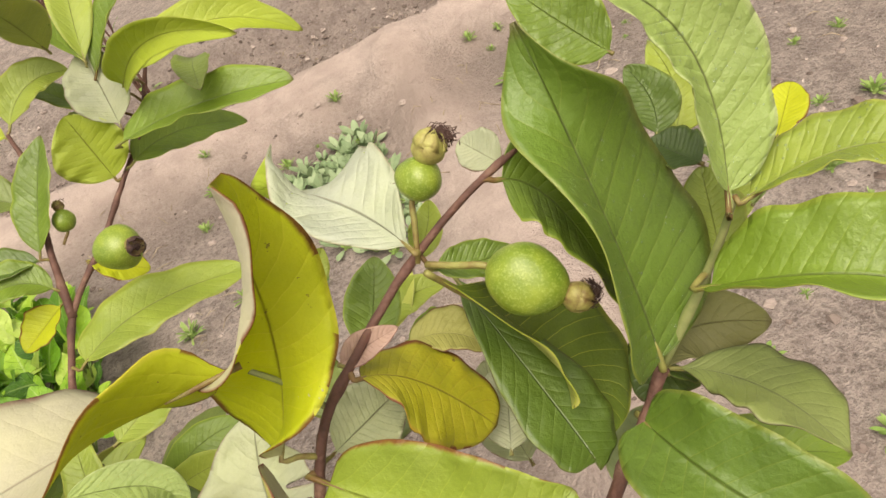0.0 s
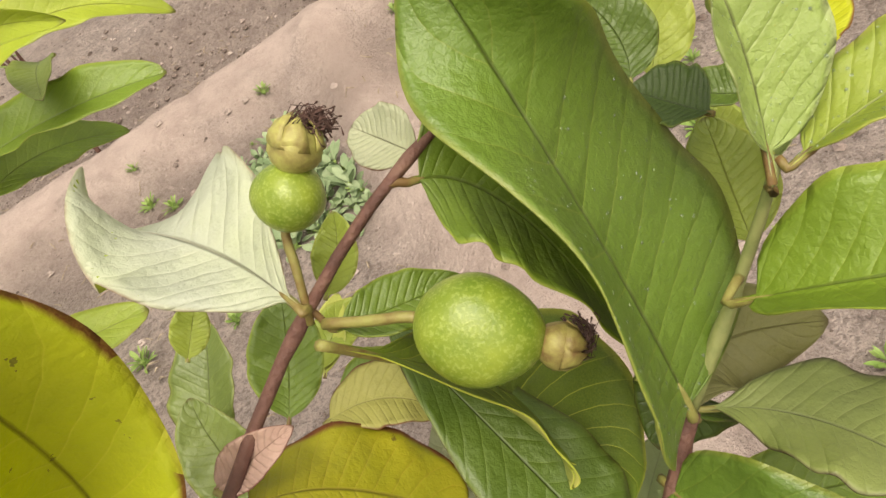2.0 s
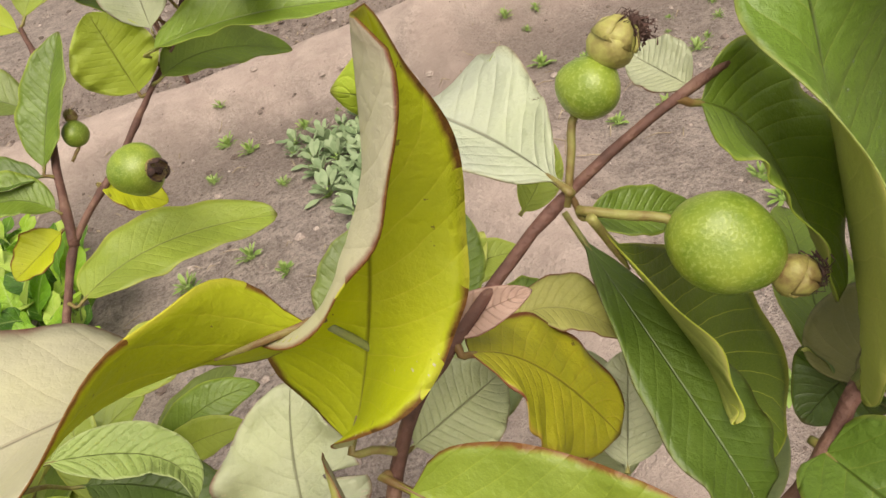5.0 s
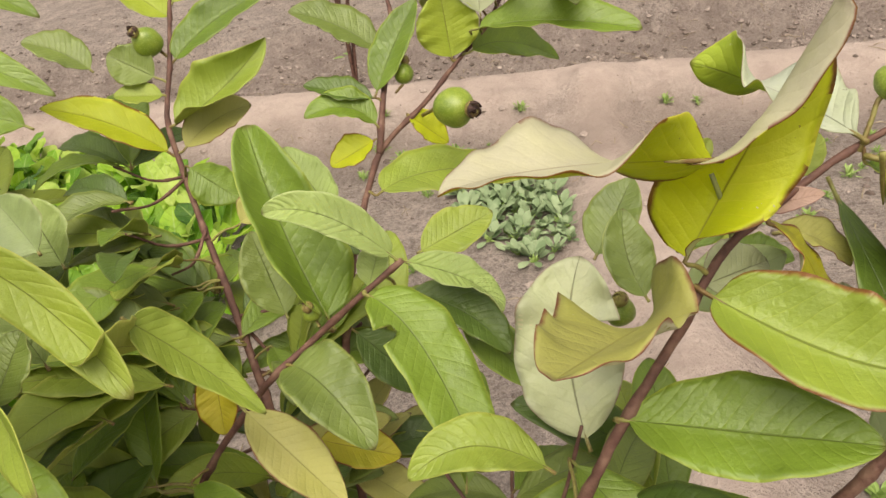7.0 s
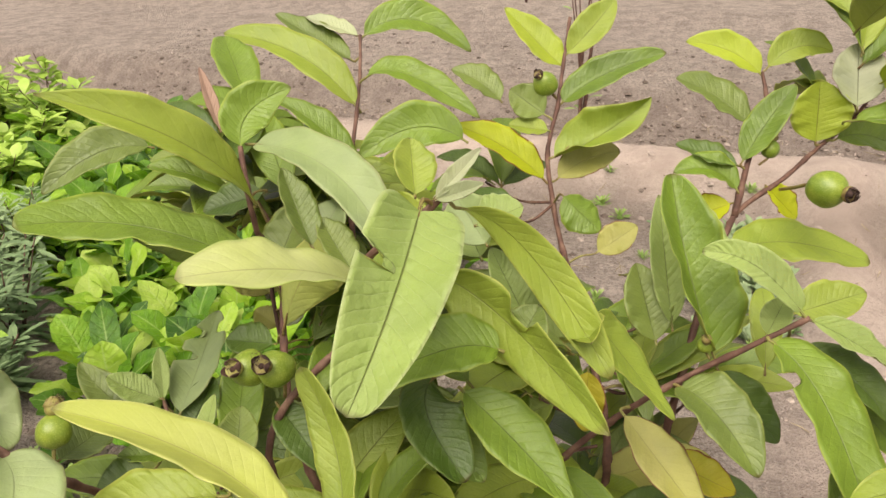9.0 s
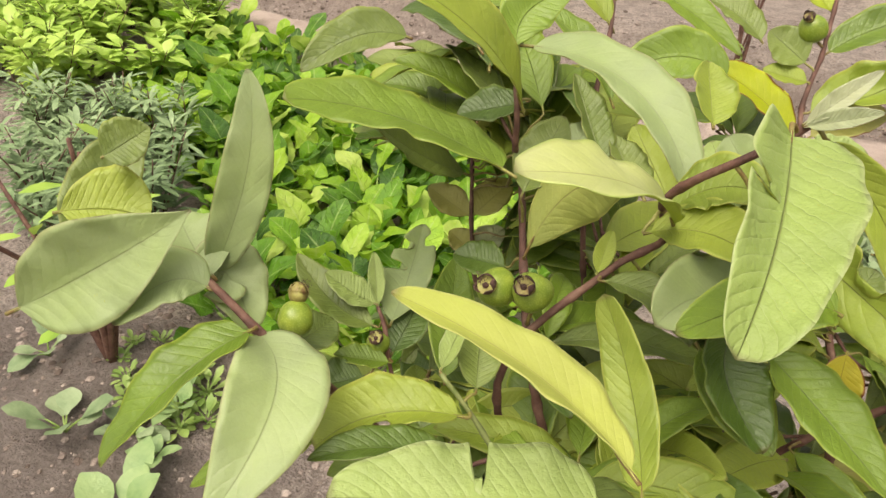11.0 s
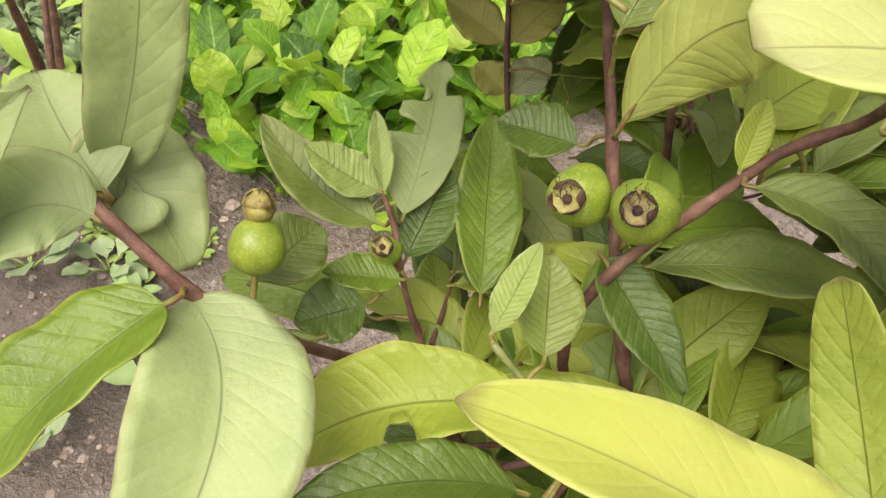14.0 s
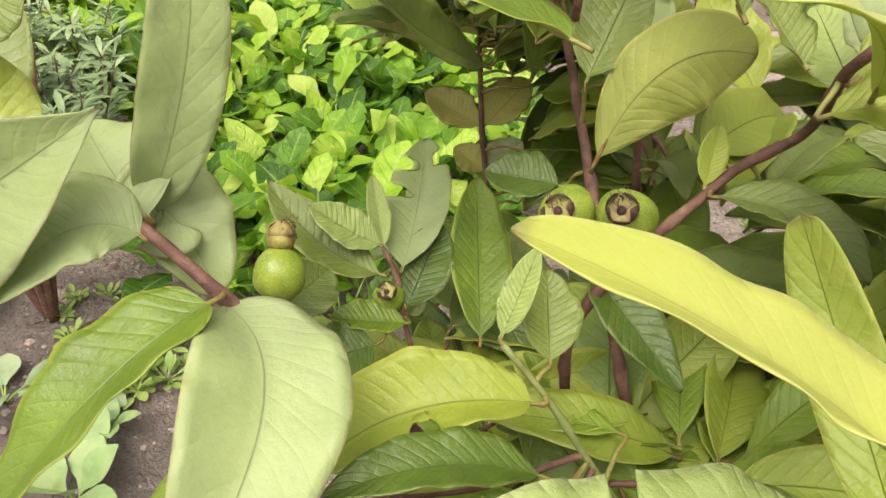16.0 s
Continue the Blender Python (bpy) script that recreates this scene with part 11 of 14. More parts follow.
leaf(stem_r, "green", (-0.085, 0.213, 0.415), (-0.057, 0.226, 0.428), (-0.030, 0.239, 0.430), (-0.266, -0.316, 0.911), 0.021, 17, -4, nu=24, nv=8)
leaf(stem_d, "green", (-0.342, 0.304, 0.631), (-0.347, 0.272, 0.636), (-0.352, 0.241, 0.632), (0.384, -0.183, 0.905), 0.020, 24, -3, nu=24, nv=8)
leaf(stem_d, "green", (-0.348, 0.304, 0.635), (-0.376, 0.279, 0.646), (-0.404, 0.255, 0.637), (0.069, -0.047, 0.996), 0.026, 21, -4, nu=24, nv=8)
leaf(stem_d, "dark", (-0.346, 0.304, 0.633), (-0.369, 0.325, 0.645), (-0.393, 0.347, 0.645), (0.124, -0.323, 0.938), 0.021, 5, -16, nu=24, nv=8)
leaf(stem_b, "green", (-0.524, 0.247, 0.565), (-0.490, 0.247, 0.571), (-0.456, 0.246, 0.558), (-0.289, -0.303, 0.908), 0.027, 19, -21, nu=24, nv=8)
leaf(stem_b, "green", (-0.524, 0.248, 0.565), (-0.547, 0.218, 0.558), (-0.569, 0.189, 0.541), (0.032, -0.442, 0.897), 0.023, 6, -2, nu=24, nv=8)
leaf(stem_b, "green", (-0.525, 0.248, 0.562), (-0.558, 0.215, 0.571), (-0.591, 0.181, 0.553), (0.301, -0.068, 0.951), 0.037, 23, 4, nu=24, nv=8)
leaf(stem_b, "dark", (-0.523, 0.246, 0.578), (-0.488, 0.240, 0.593), (-0.453, 0.235, 0.583), (0.310, -0.328, 0.892), 0.026, 11, 1, nu=24, nv=8)
leaf(stem_k, "green", (-0.540, 0.230, 0.791), (-0.571, 0.233, 0.796), (-0.601, 0.236, 0.787), (0.010, -0.397, 0.918), 0.020, 5, 0, nu=24, nv=8)
leaf(stem_k, "green", (-0.537, 0.225, 0.782), (-0.567, 0.230, 0.787), (-0.596, 0.236, 0.769), (0.026, 0.140, 0.990), 0.022, 14, 19, nu=24, nv=8)
leaf(stem_k, "green", (-0.541, 0.230, 0.792), (-0.570, 0.260, 0.811), (-0.598, 0.290, 0.823), (0.364, -0.177, 0.914), 0.032, 20, -12, nu=24, nv=8)
branch(stem_e, [(-0.270, 0.270, 0.302), (-0.257, 0.293, 0.310), (-0.244, 0.316, 0.333)], 0.0013, 0.0008, name="twig")
leaf(stem_e, "brown", (-0.252, 0.302, 0.324), (-0.217, 0.304, 0.333), (-0.182, 0.306, 0.330), (-0.185, -0.071, 0.980), 0.024, 5, -5, nu=24, nv=8)
leaf(stem_e, "dark", (-0.253, 0.301, 0.323), (-0.219, 0.286, 0.343), (-0.186, 0.270, 0.345), (0.037, 0.005, 0.999), 0.025, 16, -9, nu=24, nv=8)
leaf(stem_e, "brown", (-0.245, 0.315, 0.332), (-0.217, 0.327, 0.341), (-0.190, 0.340, 0.327), (0.319, -0.449, 0.835), 0.018, 5, -25, nu=24, nv=8)
leaf(stem_e, "lime", (-0.245, 0.314, 0.332), (-0.227, 0.340, 0.338), (-0.209, 0.366, 0.334), (-0.205, -0.548, 0.811), 0.019, 7, 2, nu=24, nv=8)
leaf(stem_e, "dark", (-0.251, 0.304, 0.325), (-0.240, 0.328, 0.351), (-0.229, 0.351, 0.355), (-0.351, 0.057, 0.935), 0.019, 19, 2, nu=24, nv=8)
leaf(stem_l, "lime", (-0.407, 0.112, 0.378), (-0.386, 0.089, 0.388), (-0.365, 0.066, 0.389), (-0.027, -0.041, 0.999), 0.024, 18, 2, nu=24, nv=8)
leaf(stem_l, "brown", (-0.409, 0.112, 0.378), (-0.382, 0.099, 0.378), (-0.355, 0.086, 0.365), (0.359, 0.100, 0.928), 0.022, 14, -18, nu=24, nv=8)
leaf(stem_l, "lime", (-0.404, 0.112, 0.379), (-0.372, 0.090, 0.375), (-0.340, 0.069, 0.362), (0.123, -0.495, 0.860), 0.031, 11, -12, nu=24, nv=8)
leaf(stem_l, "lime", (-0.404, 0.112, 0.379), (-0.391, 0.136, 0.396), (-0.379, 0.161, 0.401), (0.369, -0.459, 0.808), 0.018, 13, -18, nu=24, nv=8)
leaf(stem_l, "brown", (-0.413, 0.113, 0.377), (-0.415, 0.068, 0.388), (-0.416, 0.024, 0.387), (-0.339, -0.228, 0.913), 0.034, 19, 11, nu=24, nv=8)
branch(stem_d, [(-0.311, 0.260, 0.462), (-0.289, 0.265, 0.472), (-0.266, 0.270, 0.499)], 0.0013, 0.0008, name="twig")
leaf(stem_d, "brown", (-0.281, 0.267, 0.486), (-0.252, 0.291, 0.498), (-0.222, 0.316, 0.498), (-0.060, -0.108, 0.992), 0.027, 8, -17, nu=24, nv=8)
leaf(stem_d, "grey", (-0.282, 0.266, 0.485), (-0.251, 0.258, 0.513), (-0.219, 0.249, 0.527), (-0.239, -0.329, 0.914), 0.030, 14, 1, nu=24, nv=8)
leaf(stem_d, "grey", (-0.274, 0.268, 0.492), (-0.266, 0.301, 0.513), (-0.258, 0.335, 0.524), (-0.289, -0.528, 0.798), 0.023, 19, -16, nu=24, nv=8)
leaf(stem_d, "brown", (-0.271, 0.269, 0.495), (-0.252, 0.301, 0.516), (-0.232, 0.334, 0.523), (-0.335, -0.413, 0.847), 0.031, 21, -5, nu=24, nv=8)
leaf(stem_d, "brown", (-0.266, 0.270, 0.499), (-0.228, 0.249, 0.494), (-0.189, 0.228, 0.479), (-0.438, 0.103, 0.893), 0.032, 20, 12, nu=24, nv=8)
leaf(stem_n, "lime", (-0.407, 0.057, 0.632), (-0.368, 0.071, 0.636), (-0.329, 0.085, 0.621), (0.257, -0.435, 0.863), 0.028, 12, 12, nu=24, nv=8)
leaf(stem_n, "green", (-0.410, 0.057, 0.632), (-0.380, 0.074, 0.633), (-0.349, 0.091, 0.619), (0.316, 0.176, 0.932), 0.023, 12, 11, nu=24, nv=8)
leaf(stem_n, "grey", (-0.408, 0.057, 0.632), (-0.386, 0.035, 0.642), (-0.364, 0.013, 0.630), (-0.069, -0.291, 0.954), 0.024, 22, -24, nu=24, nv=8)
leaf(stem_k, "lime", (-0.431, 0.174, 0.544), (-0.474, 0.177, 0.569), (-0.517, 0.179, 0.567), (0.233, -0.113, 0.966), 0.032, 16, -23, nu=24, nv=8)
leaf(stem_k, "green", (-0.431, 0.172, 0.543), (-0.410, 0.208, 0.559), (-0.388, 0.244, 0.549), (-0.055, -0.501, 0.864), 0.027, 7, 13, nu=24, nv=8)
leaf(stem_k, "dark", (-0.431, 0.173, 0.544), (-0.446, 0.213, 0.540), (-0.462, 0.254, 0.520), (0.271, -0.476, 0.836), 0.033, 9, -22, nu=24, nv=8)
leaf(stem_k, "green", (-0.432, 0.167, 0.540), (-0.417, 0.207, 0.540), (-0.402, 0.247, 0.527), (-0.112, -0.145, 0.983), 0.032, 20, 22, nu=24, nv=8)
leaf(stem_k, "dark", (-0.432, 0.165, 0.539), (-0.439, 0.206, 0.547), (-0.446, 0.248, 0.528), (-0.179, -0.406, 0.896), 0.026, 20, -14, nu=24, nv=8)
leaf(stem_k, "grey", (-0.520, 0.228, 0.705), (-0.546, 0.250, 0.710), (-0.573, 0.272, 0.707), (-0.224, -0.515, 0.827), 0.021, 21, 22, nu=24, nv=8)
leaf(stem_k, "green", (-0.522, 0.235, 0.707), (-0.523, 0.271, 0.732), (-0.524, 0.307, 0.739), (0.173, -0.063, 0.983), 0.030, 21, 7, nu=24, nv=8)
leaf(stem_k, "dark", (-0.524, 0.242, 0.708), (-0.541, 0.279, 0.742), (-0.558, 0.316, 0.750), (-0.269, -0.122, 0.956), 0.035, 21, 10, nu=24, nv=8)
branch(stem_d, [(-0.367, 0.379, 0.680), (-0.400, 0.393, 0.672), (-0.434, 0.406, 0.680)], 0.0013, 0.0008, name="twig")
leaf(stem_d, "green", (-0.417, 0.399, 0.680), (-0.428, 0.441, 0.706), (-0.439, 0.483, 0.714), (0.316, -0.419, 0.851), 0.035, 23, -22, nu=24, nv=8)
leaf(stem_d, "dark", (-0.417, 0.399, 0.680), (-0.403, 0.431, 0.687), (-0.389, 0.462, 0.680), (0.318, -0.217, 0.923), 0.024, 14, -11, nu=24, nv=8)
leaf(stem_d, "dark", (-0.417, 0.400, 0.680), (-0.454, 0.417, 0.692), (-0.490, 0.435, 0.687), (0.406, -0.312, 0.859), 0.027, 21, -25, nu=24, nv=8)
leaf(stem_d, "green", (-0.425, 0.403, 0.680), (-0.445, 0.378, 0.697), (-0.466, 0.354, 0.688), (-0.018, -0.079, 0.997), 0.024, 12, 22, nu=24, nv=8)
leaf(stem_d, "green", (-0.433, 0.406, 0.680), (-0.418, 0.437, 0.681), (-0.403, 0.468, 0.671), (-0.060, 0.149, 0.987), 0.025, 20, 16, nu=24, nv=8)
leaf(stem_d, "green", (-0.320, 0.305, 0.594), (-0.295, 0.336, 0.608), (-0.269, 0.367, 0.613), (0.085, -0.067, 0.994), 0.030, 23, -17, nu=24, nv=8)
leaf(stem_d, "dark", (-0.320, 0.302, 0.594), (-0.314, 0.330, 0.612), (-0.308, 0.359, 0.603), (0.186, -0.483, 0.856), 0.021, 11, 7, nu=24, nv=8)
leaf(stem_d, "lime", (-0.321, 0.305, 0.594), (-0.334, 0.345, 0.594), (-0.348, 0.384, 0.585), (0.177, -0.441, 0.880), 0.033, 23, 5, nu=24, nv=8)
leaf(stem_b, "green", (-0.618, 0.227, 0.696), (-0.607, 0.203, 0.714), (-0.597, 0.179, 0.722), (-0.306, 0.168, 0.937), 0.018, 5, -16, nu=24, nv=8)
leaf(stem_b, "green", (-0.557, 0.315, 0.643), (-0.530, 0.336, 0.668), (-0.503, 0.356, 0.665), (0.063, -0.143, 0.988), 0.028, 13, 11, nu=24, nv=8)
leaf(stem_b, "dark", (-0.556, 0.321, 0.649), (-0.588, 0.346, 0.667), (-0.619, 0.371, 0.666), (-0.077, -0.559, 0.825), 0.030, 7, 24, nu=24, nv=8)
leaf(stem_b, "green", (-0.557, 0.315, 0.643), (-0.531, 0.345, 0.658), (-0.505, 0.375, 0.645), (-0.107, -0.381, 0.918), 0.031, 8, 24, nu=24, nv=8)
leaf(stem_b, "green", (-0.557, 0.315, 0.642), (-0.585, 0.328, 0.646), (-0.614, 0.341, 0.643), (-0.082, -0.152, 0.985), 0.022, 24, -18, nu=24, nv=8)
leaf(stem_b, "green", (-0.560, 0.303, 0.629), (-0.537, 0.321, 0.641), (-0.514, 0.339, 0.634), (-0.403, -0.352, 0.845), 0.023, 23, 0, nu=24, nv=8)
leaf(stem_d, "dark", (-0.305, 0.340, 0.643), (-0.270, 0.330, 0.650), (-0.236, 0.319, 0.642), (0.305, 0.150, 0.940), 0.022, 13, 19, nu=24, nv=8)
branch(stem_r, [(-0.076, 0.183, 0.444), (-0.098, 0.160, 0.450), (-0.120, 0.137, 0.471)], 0.0013, 0.0008, name="twig")
leaf(stem_r, "brown", (-0.111, 0.147, 0.465), (-0.135, 0.165, 0.494), (-0.159, 0.183, 0.503), (0.035, 0.188, 0.981), 0.027, 7, 1, nu=24, nv=8)
leaf(stem_r, "dark", (-0.115, 0.142, 0.468), (-0.132, 0.120, 0.488), (-0.150, 0.098, 0.489), (0.446, -0.053, 0.893), 0.018, 18, -25, nu=24, nv=8)
leaf(stem_r, "green", (-0.110, 0.147, 0.465), (-0.138, 0.170, 0.470), (-0.165, 0.193, 0.468), (-0.304, -0.491, 0.816), 0.028, 22, -3, nu=24, nv=8)
leaf(stem_r, "dark", (-0.110, 0.147, 0.465), (-0.136, 0.138, 0.481), (-0.162, 0.129, 0.472), (0.010, -0.526, 0.850), 0.022, 8, 22, nu=24, nv=8)
leaf(stem_r, "grey", (-0.116, 0.141, 0.468), (-0.143, 0.132, 0.489), (-0.170, 0.123, 0.503), (0.181, -0.517, 0.837), 0.026, 9, 1, nu=24, nv=8)
branch(stem_f, [(-0.508, 0.119, 0.510), (-0.490, 0.131, 0.521), (-0.473, 0.144, 0.548)], 0.0013, 0.0008, name="twig")
leaf(stem_f, "brown", (-0.486, 0.134, 0.534), (-0.490, 0.169, 0.539), (-0.494, 0.203, 0.535), (0.380, 0.123, 0.917), 0.027, 21, 15, nu=24, nv=8)
leaf(stem_f, "green", (-0.485, 0.136, 0.535), (-0.442, 0.131, 0.547), (-0.400, 0.126, 0.536), (-0.387, -0.379, 0.841), 0.034, 14, 15, nu=24, nv=8)
leaf(stem_f, "lime", (-0.486, 0.134, 0.534), (-0.484, 0.174, 0.555), (-0.481, 0.213, 0.549), (-0.088, 0.157, 0.984), 0.026, 6, -4, nu=24, nv=8)
leaf(stem_f, "dark", (-0.478, 0.140, 0.543), (-0.439, 0.131, 0.545), (-0.400, 0.123, 0.539), (-0.126, -0.297, 0.946), 0.027, 24, 10, nu=24, nv=8)
leaf(stem_f, "green", (-0.476, 0.142, 0.545), (-0.436, 0.140, 0.573), (-0.396, 0.138, 0.579), (-0.315, -0.168, 0.934), 0.031, 14, -17, nu=24, nv=8)
leaf(stem_h, "lime", (-0.305, 0.248, 0.362), (-0.280, 0.284, 0.356), (-0.255, 0.321, 0.344), (0.350, -0.411, 0.842), 0.031, 19, 1, nu=24, nv=8)
leaf(stem_h, "green", (-0.305, 0.249, 0.367), (-0.284, 0.267, 0.383), (-0.263, 0.285, 0.390), (-0.383, -0.076, 0.921), 0.020, 14, 15, nu=24, nv=8)
leaf(stem_h, "dark", (-0.305, 0.249, 0.369), (-0.309, 0.276, 0.371), (-0.313, 0.303, 0.365), (0.379, -0.336, 0.862), 0.021, 10, -16, nu=24, nv=8)
leaf(stem_h, "green", (-0.305, 0.248, 0.360), (-0.265, 0.254, 0.391), (-0.225, 0.260, 0.401), (0.124, -0.516, 0.847), 0.031, 10, -25, nu=24, nv=8)
leaf(stem_h, "dark", (-0.305, 0.249, 0.368), (-0.277, 0.235, 0.369), (-0.248, 0.220, 0.357), (-0.342, 0.063, 0.937), 0.021, 10, -25, nu=24, nv=8)
branch(stem_d, [(-0.323, 0.298, 0.613), (-0.296, 0.306, 0.613), (-0.269, 0.313, 0.629)], 0.0013, 0.0008, name="twig")
leaf(stem_d, "dark", (-0.281, 0.310, 0.626), (-0.269, 0.333, 0.650), (-0.257, 0.356, 0.658), (0.199, 0.082, 0.976), 0.022, 23, 4, nu=24, nv=8)
leaf(stem_d, "green", (-0.289, 0.308, 0.623), (-0.263, 0.322, 0.617), (-0.237, 0.337, 0.604), (0.189, -0.358, 0.914), 0.019, 13, -11, nu=24, nv=8)
leaf(stem_h, "lime", (-0.204, 0.239, 0.645), (-0.207, 0.264, 0.669), (-0.210, 0.288, 0.678), (0.053, 0.035, 0.998), 0.021, 11, -10, nu=24, nv=8)
leaf(stem_b, "green", (-0.586, 0.294, 0.648), (-0.569, 0.329, 0.661), (-0.553, 0.363, 0.659), (0.440, -0.043, 0.897), 0.029, 18, 9, nu=24, nv=8)
leaf(stem_b, "green", (-0.587, 0.298, 0.657), (-0.562, 0.304, 0.682), (-0.538, 0.310, 0.686), (0.254, 0.098, 0.962), 0.021, 6, 11, nu=24, nv=8)
leaf(stem_b, "green", (-0.588, 0.302, 0.665), (-0.616, 0.313, 0.678), (-0.644, 0.324, 0.682), (-0.017, -0.327, 0.945), 0.024, 8, -9, nu=24, nv=8)
leaf(stem_b, "green", (-0.588, 0.302, 0.664), (-0.613, 0.317, 0.694), (-0.639, 0.332, 0.701), (-0.239, 0.147, 0.960), 0.022, 12, -4, nu=24, nv=8)
leaf(stem_b, "lime", (-0.604, 0.270, 0.666), (-0.595, 0.248, 0.692), (-0.586, 0.225, 0.698), (-0.223, -0.342, 0.913), 0.020, 7, 21, nu=24, nv=8)
leaf(stem_b, "grey", (-0.605, 0.270, 0.668), (-0.636, 0.252, 0.679), (-0.667, 0.234, 0.681), (0.330, 0.001, 0.944), 0.027, 5, 5, nu=24, nv=8)
branch(stem_f, [(-0.451, 0.153, 0.377), (-0.469, 0.144, 0.412), (-0.486, 0.135, 0.463)], 0.0013, 0.0008, name="twig")
leaf(stem_f, "dark", (-0.483, 0.137, 0.454), (-0.516, 0.117, 0.460), (-0.549, 0.097, 0.445), (-0.398, 0.042, 0.916), 0.030, 23, -4, nu=24, nv=8)
leaf(stem_f, "dark", (-0.478, 0.139, 0.443), (-0.509, 0.118, 0.468), (-0.539, 0.097, 0.483), (0.094, -0.381, 0.920), 0.031, 15, 1, nu=24, nv=8)
leaf(stem_f, "grey", (-0.475, 0.141, 0.436), (-0.508, 0.110, 0.454), (-0.541, 0.079, 0.454), (-0.045, -0.098, 0.994), 0.034, 5, 1, nu=24, nv=8)
leaf(stem_f, "green", (-0.483, 0.137, 0.455), (-0.517, 0.152, 0.457), (-0.551, 0.167, 0.434), (0.299, 0.156, 0.942), 0.025, 8, 17, nu=24, nv=8)
leaf(stem_f, "dark", (-0.486, 0.136, 0.461), (-0.510, 0.104, 0.484), (-0.534, 0.073, 0.483), (-0.190, 0.180, 0.965), 0.032, 22, 13, nu=24, nv=8)
leaf(stem_b, "lime", (-0.564, 0.300, 0.578), (-0.533, 0.316, 0.578), (-0.501, 0.332, 0.568), (0.345, -0.203, 0.916), 0.025, 10, 1, nu=24, nv=8)
leaf(stem_b, "dark", (-0.562, 0.294, 0.574), (-0.553, 0.334, 0.604), (-0.545, 0.375, 0.613), (0.408, 0.093, 0.908), 0.030, 13, 5, nu=24, nv=8)
leaf(stem_b, "green", (-0.562, 0.294, 0.574), (-0.549, 0.333, 0.584), (-0.536, 0.372, 0.583), (0.167, 0.151, 0.974), 0.026, 9, -21, nu=24, nv=8)
leaf(stem_b, "grey", (-0.563, 0.296, 0.575), (-0.551, 0.330, 0.574), (-0.538, 0.365, 0.557), (-0.192, -0.282, 0.940), 0.023, 20, -23, nu=24, nv=8)
branch(stem_b, [(-0.497, 0.249, 0.451), (-0.508, 0.269, 0.433), (-0.520, 0.289, 0.432)], 0.0013, 0.0008, name="twig")
leaf(stem_b, "dark", (-0.517, 0.284, 0.434), (-0.543, 0.296, 0.442), (-0.569, 0.308, 0.435), (0.173, -0.007, 0.985), 0.019, 20, 19, nu=24, nv=8)
leaf(stem_b, "lime", (-0.512, 0.276, 0.438), (-0.542, 0.270, 0.456), (-0.572, 0.265, 0.450), (0.324, -0.174, 0.930), 0.022, 6, 20, nu=24, nv=8)
leaf(stem_b, "grey", (-0.519, 0.287, 0.433), (-0.480, 0.314, 0.440), (-0.442, 0.341, 0.437), (-0.274, -0.153, 0.949), 0.036, 14, 15, nu=24, nv=8)
leaf(stem_b, "green", (-0.517, 0.284, 0.435), (-0.512, 0.310, 0.435), (-0.507, 0.336, 0.415), (-0.295, -0.505, 0.811), 0.017, 10, -1, nu=24, nv=8)
leaf(stem_b, "dark", (-0.518, 0.287, 0.433), (-0.528, 0.325, 0.448), (-0.538, 0.364, 0.452), (-0.241, -0.544, 0.804), 0.031, 23, 13, nu=24, nv=8)
branch(stem_n, [(-0.388, 0.113, 0.470), (-0.392, 0.087, 0.472), (-0.396, 0.062, 0.490)], 0.0013, 0.0008, name="twig")
leaf(stem_n, "grey", (-0.393, 0.080, 0.483), (-0.406, 0.050, 0.479), (-0.419, 0.020, 0.469), (-0.095, -0.230, 0.969), 0.024, 12, 21, nu=24, nv=8)
leaf(stem_n, "grey", (-0.395, 0.069, 0.487), (-0.427, 0.044, 0.485), (-0.459, 0.019, 0.465), (0.392, -0.388, 0.834), 0.030, 21, 0, nu=24, nv=8)
leaf(stem_n, "green", (-0.395, 0.071, 0.487), (-0.413, 0.031, 0.508), (-0.432, -0.008, 0.502), (0.243, -0.545, 0.802), 0.034, 6, 24, nu=24, nv=8)
leaf(stem_n, "dark", (-0.396, 0.063, 0.490), (-0.405, 0.026, 0.501), (-0.414, -0.011, 0.484), (-0.296, 0.137, 0.945), 0.025, 23, 6, nu=24, nv=8)
leaf(stem_n, "grey", (-0.394, 0.072, 0.486), (-0.373, 0.050, 0.494), (-0.352, 0.028, 0.483), (-0.027, -0.353, 0.935), 0.019, 19, -19, nu=24, nv=8)
branch(stem_f, [(-0.516, 0.114, 0.529), (-0.500, 0.102, 0.558), (-0.483, 0.091, 0.604)], 0.0013, 0.0008, name="twig")
leaf(stem_f, "green", (-0.489, 0.094, 0.592), (-0.448, 0.078, 0.583), (-0.407, 0.061, 0.566), (-0.290, -0.528, 0.798), 0.035, 9, -10, nu=24, nv=8)
leaf(stem_f, "lime", (-0.490, 0.096, 0.588), (-0.466, 0.112, 0.603), (-0.442, 0.128, 0.594), (0.331, -0.528, 0.782), 0.021, 23, 16, nu=24, nv=8)
leaf(stem_f, "green", (-0.494, 0.098, 0.580), (-0.466, 0.118, 0.576), (-0.439, 0.138, 0.559), (0.005, -0.045, 0.999), 0.025, 25, 19, nu=24, nv=8)
leaf(stem_t, "grey", (-0.519, 0.288, 0.726), (-0.518, 0.250, 0.742), (-0.517, 0.213, 0.746), (-0.057, -0.120, 0.991), 0.024, 5, 4, nu=24, nv=8)
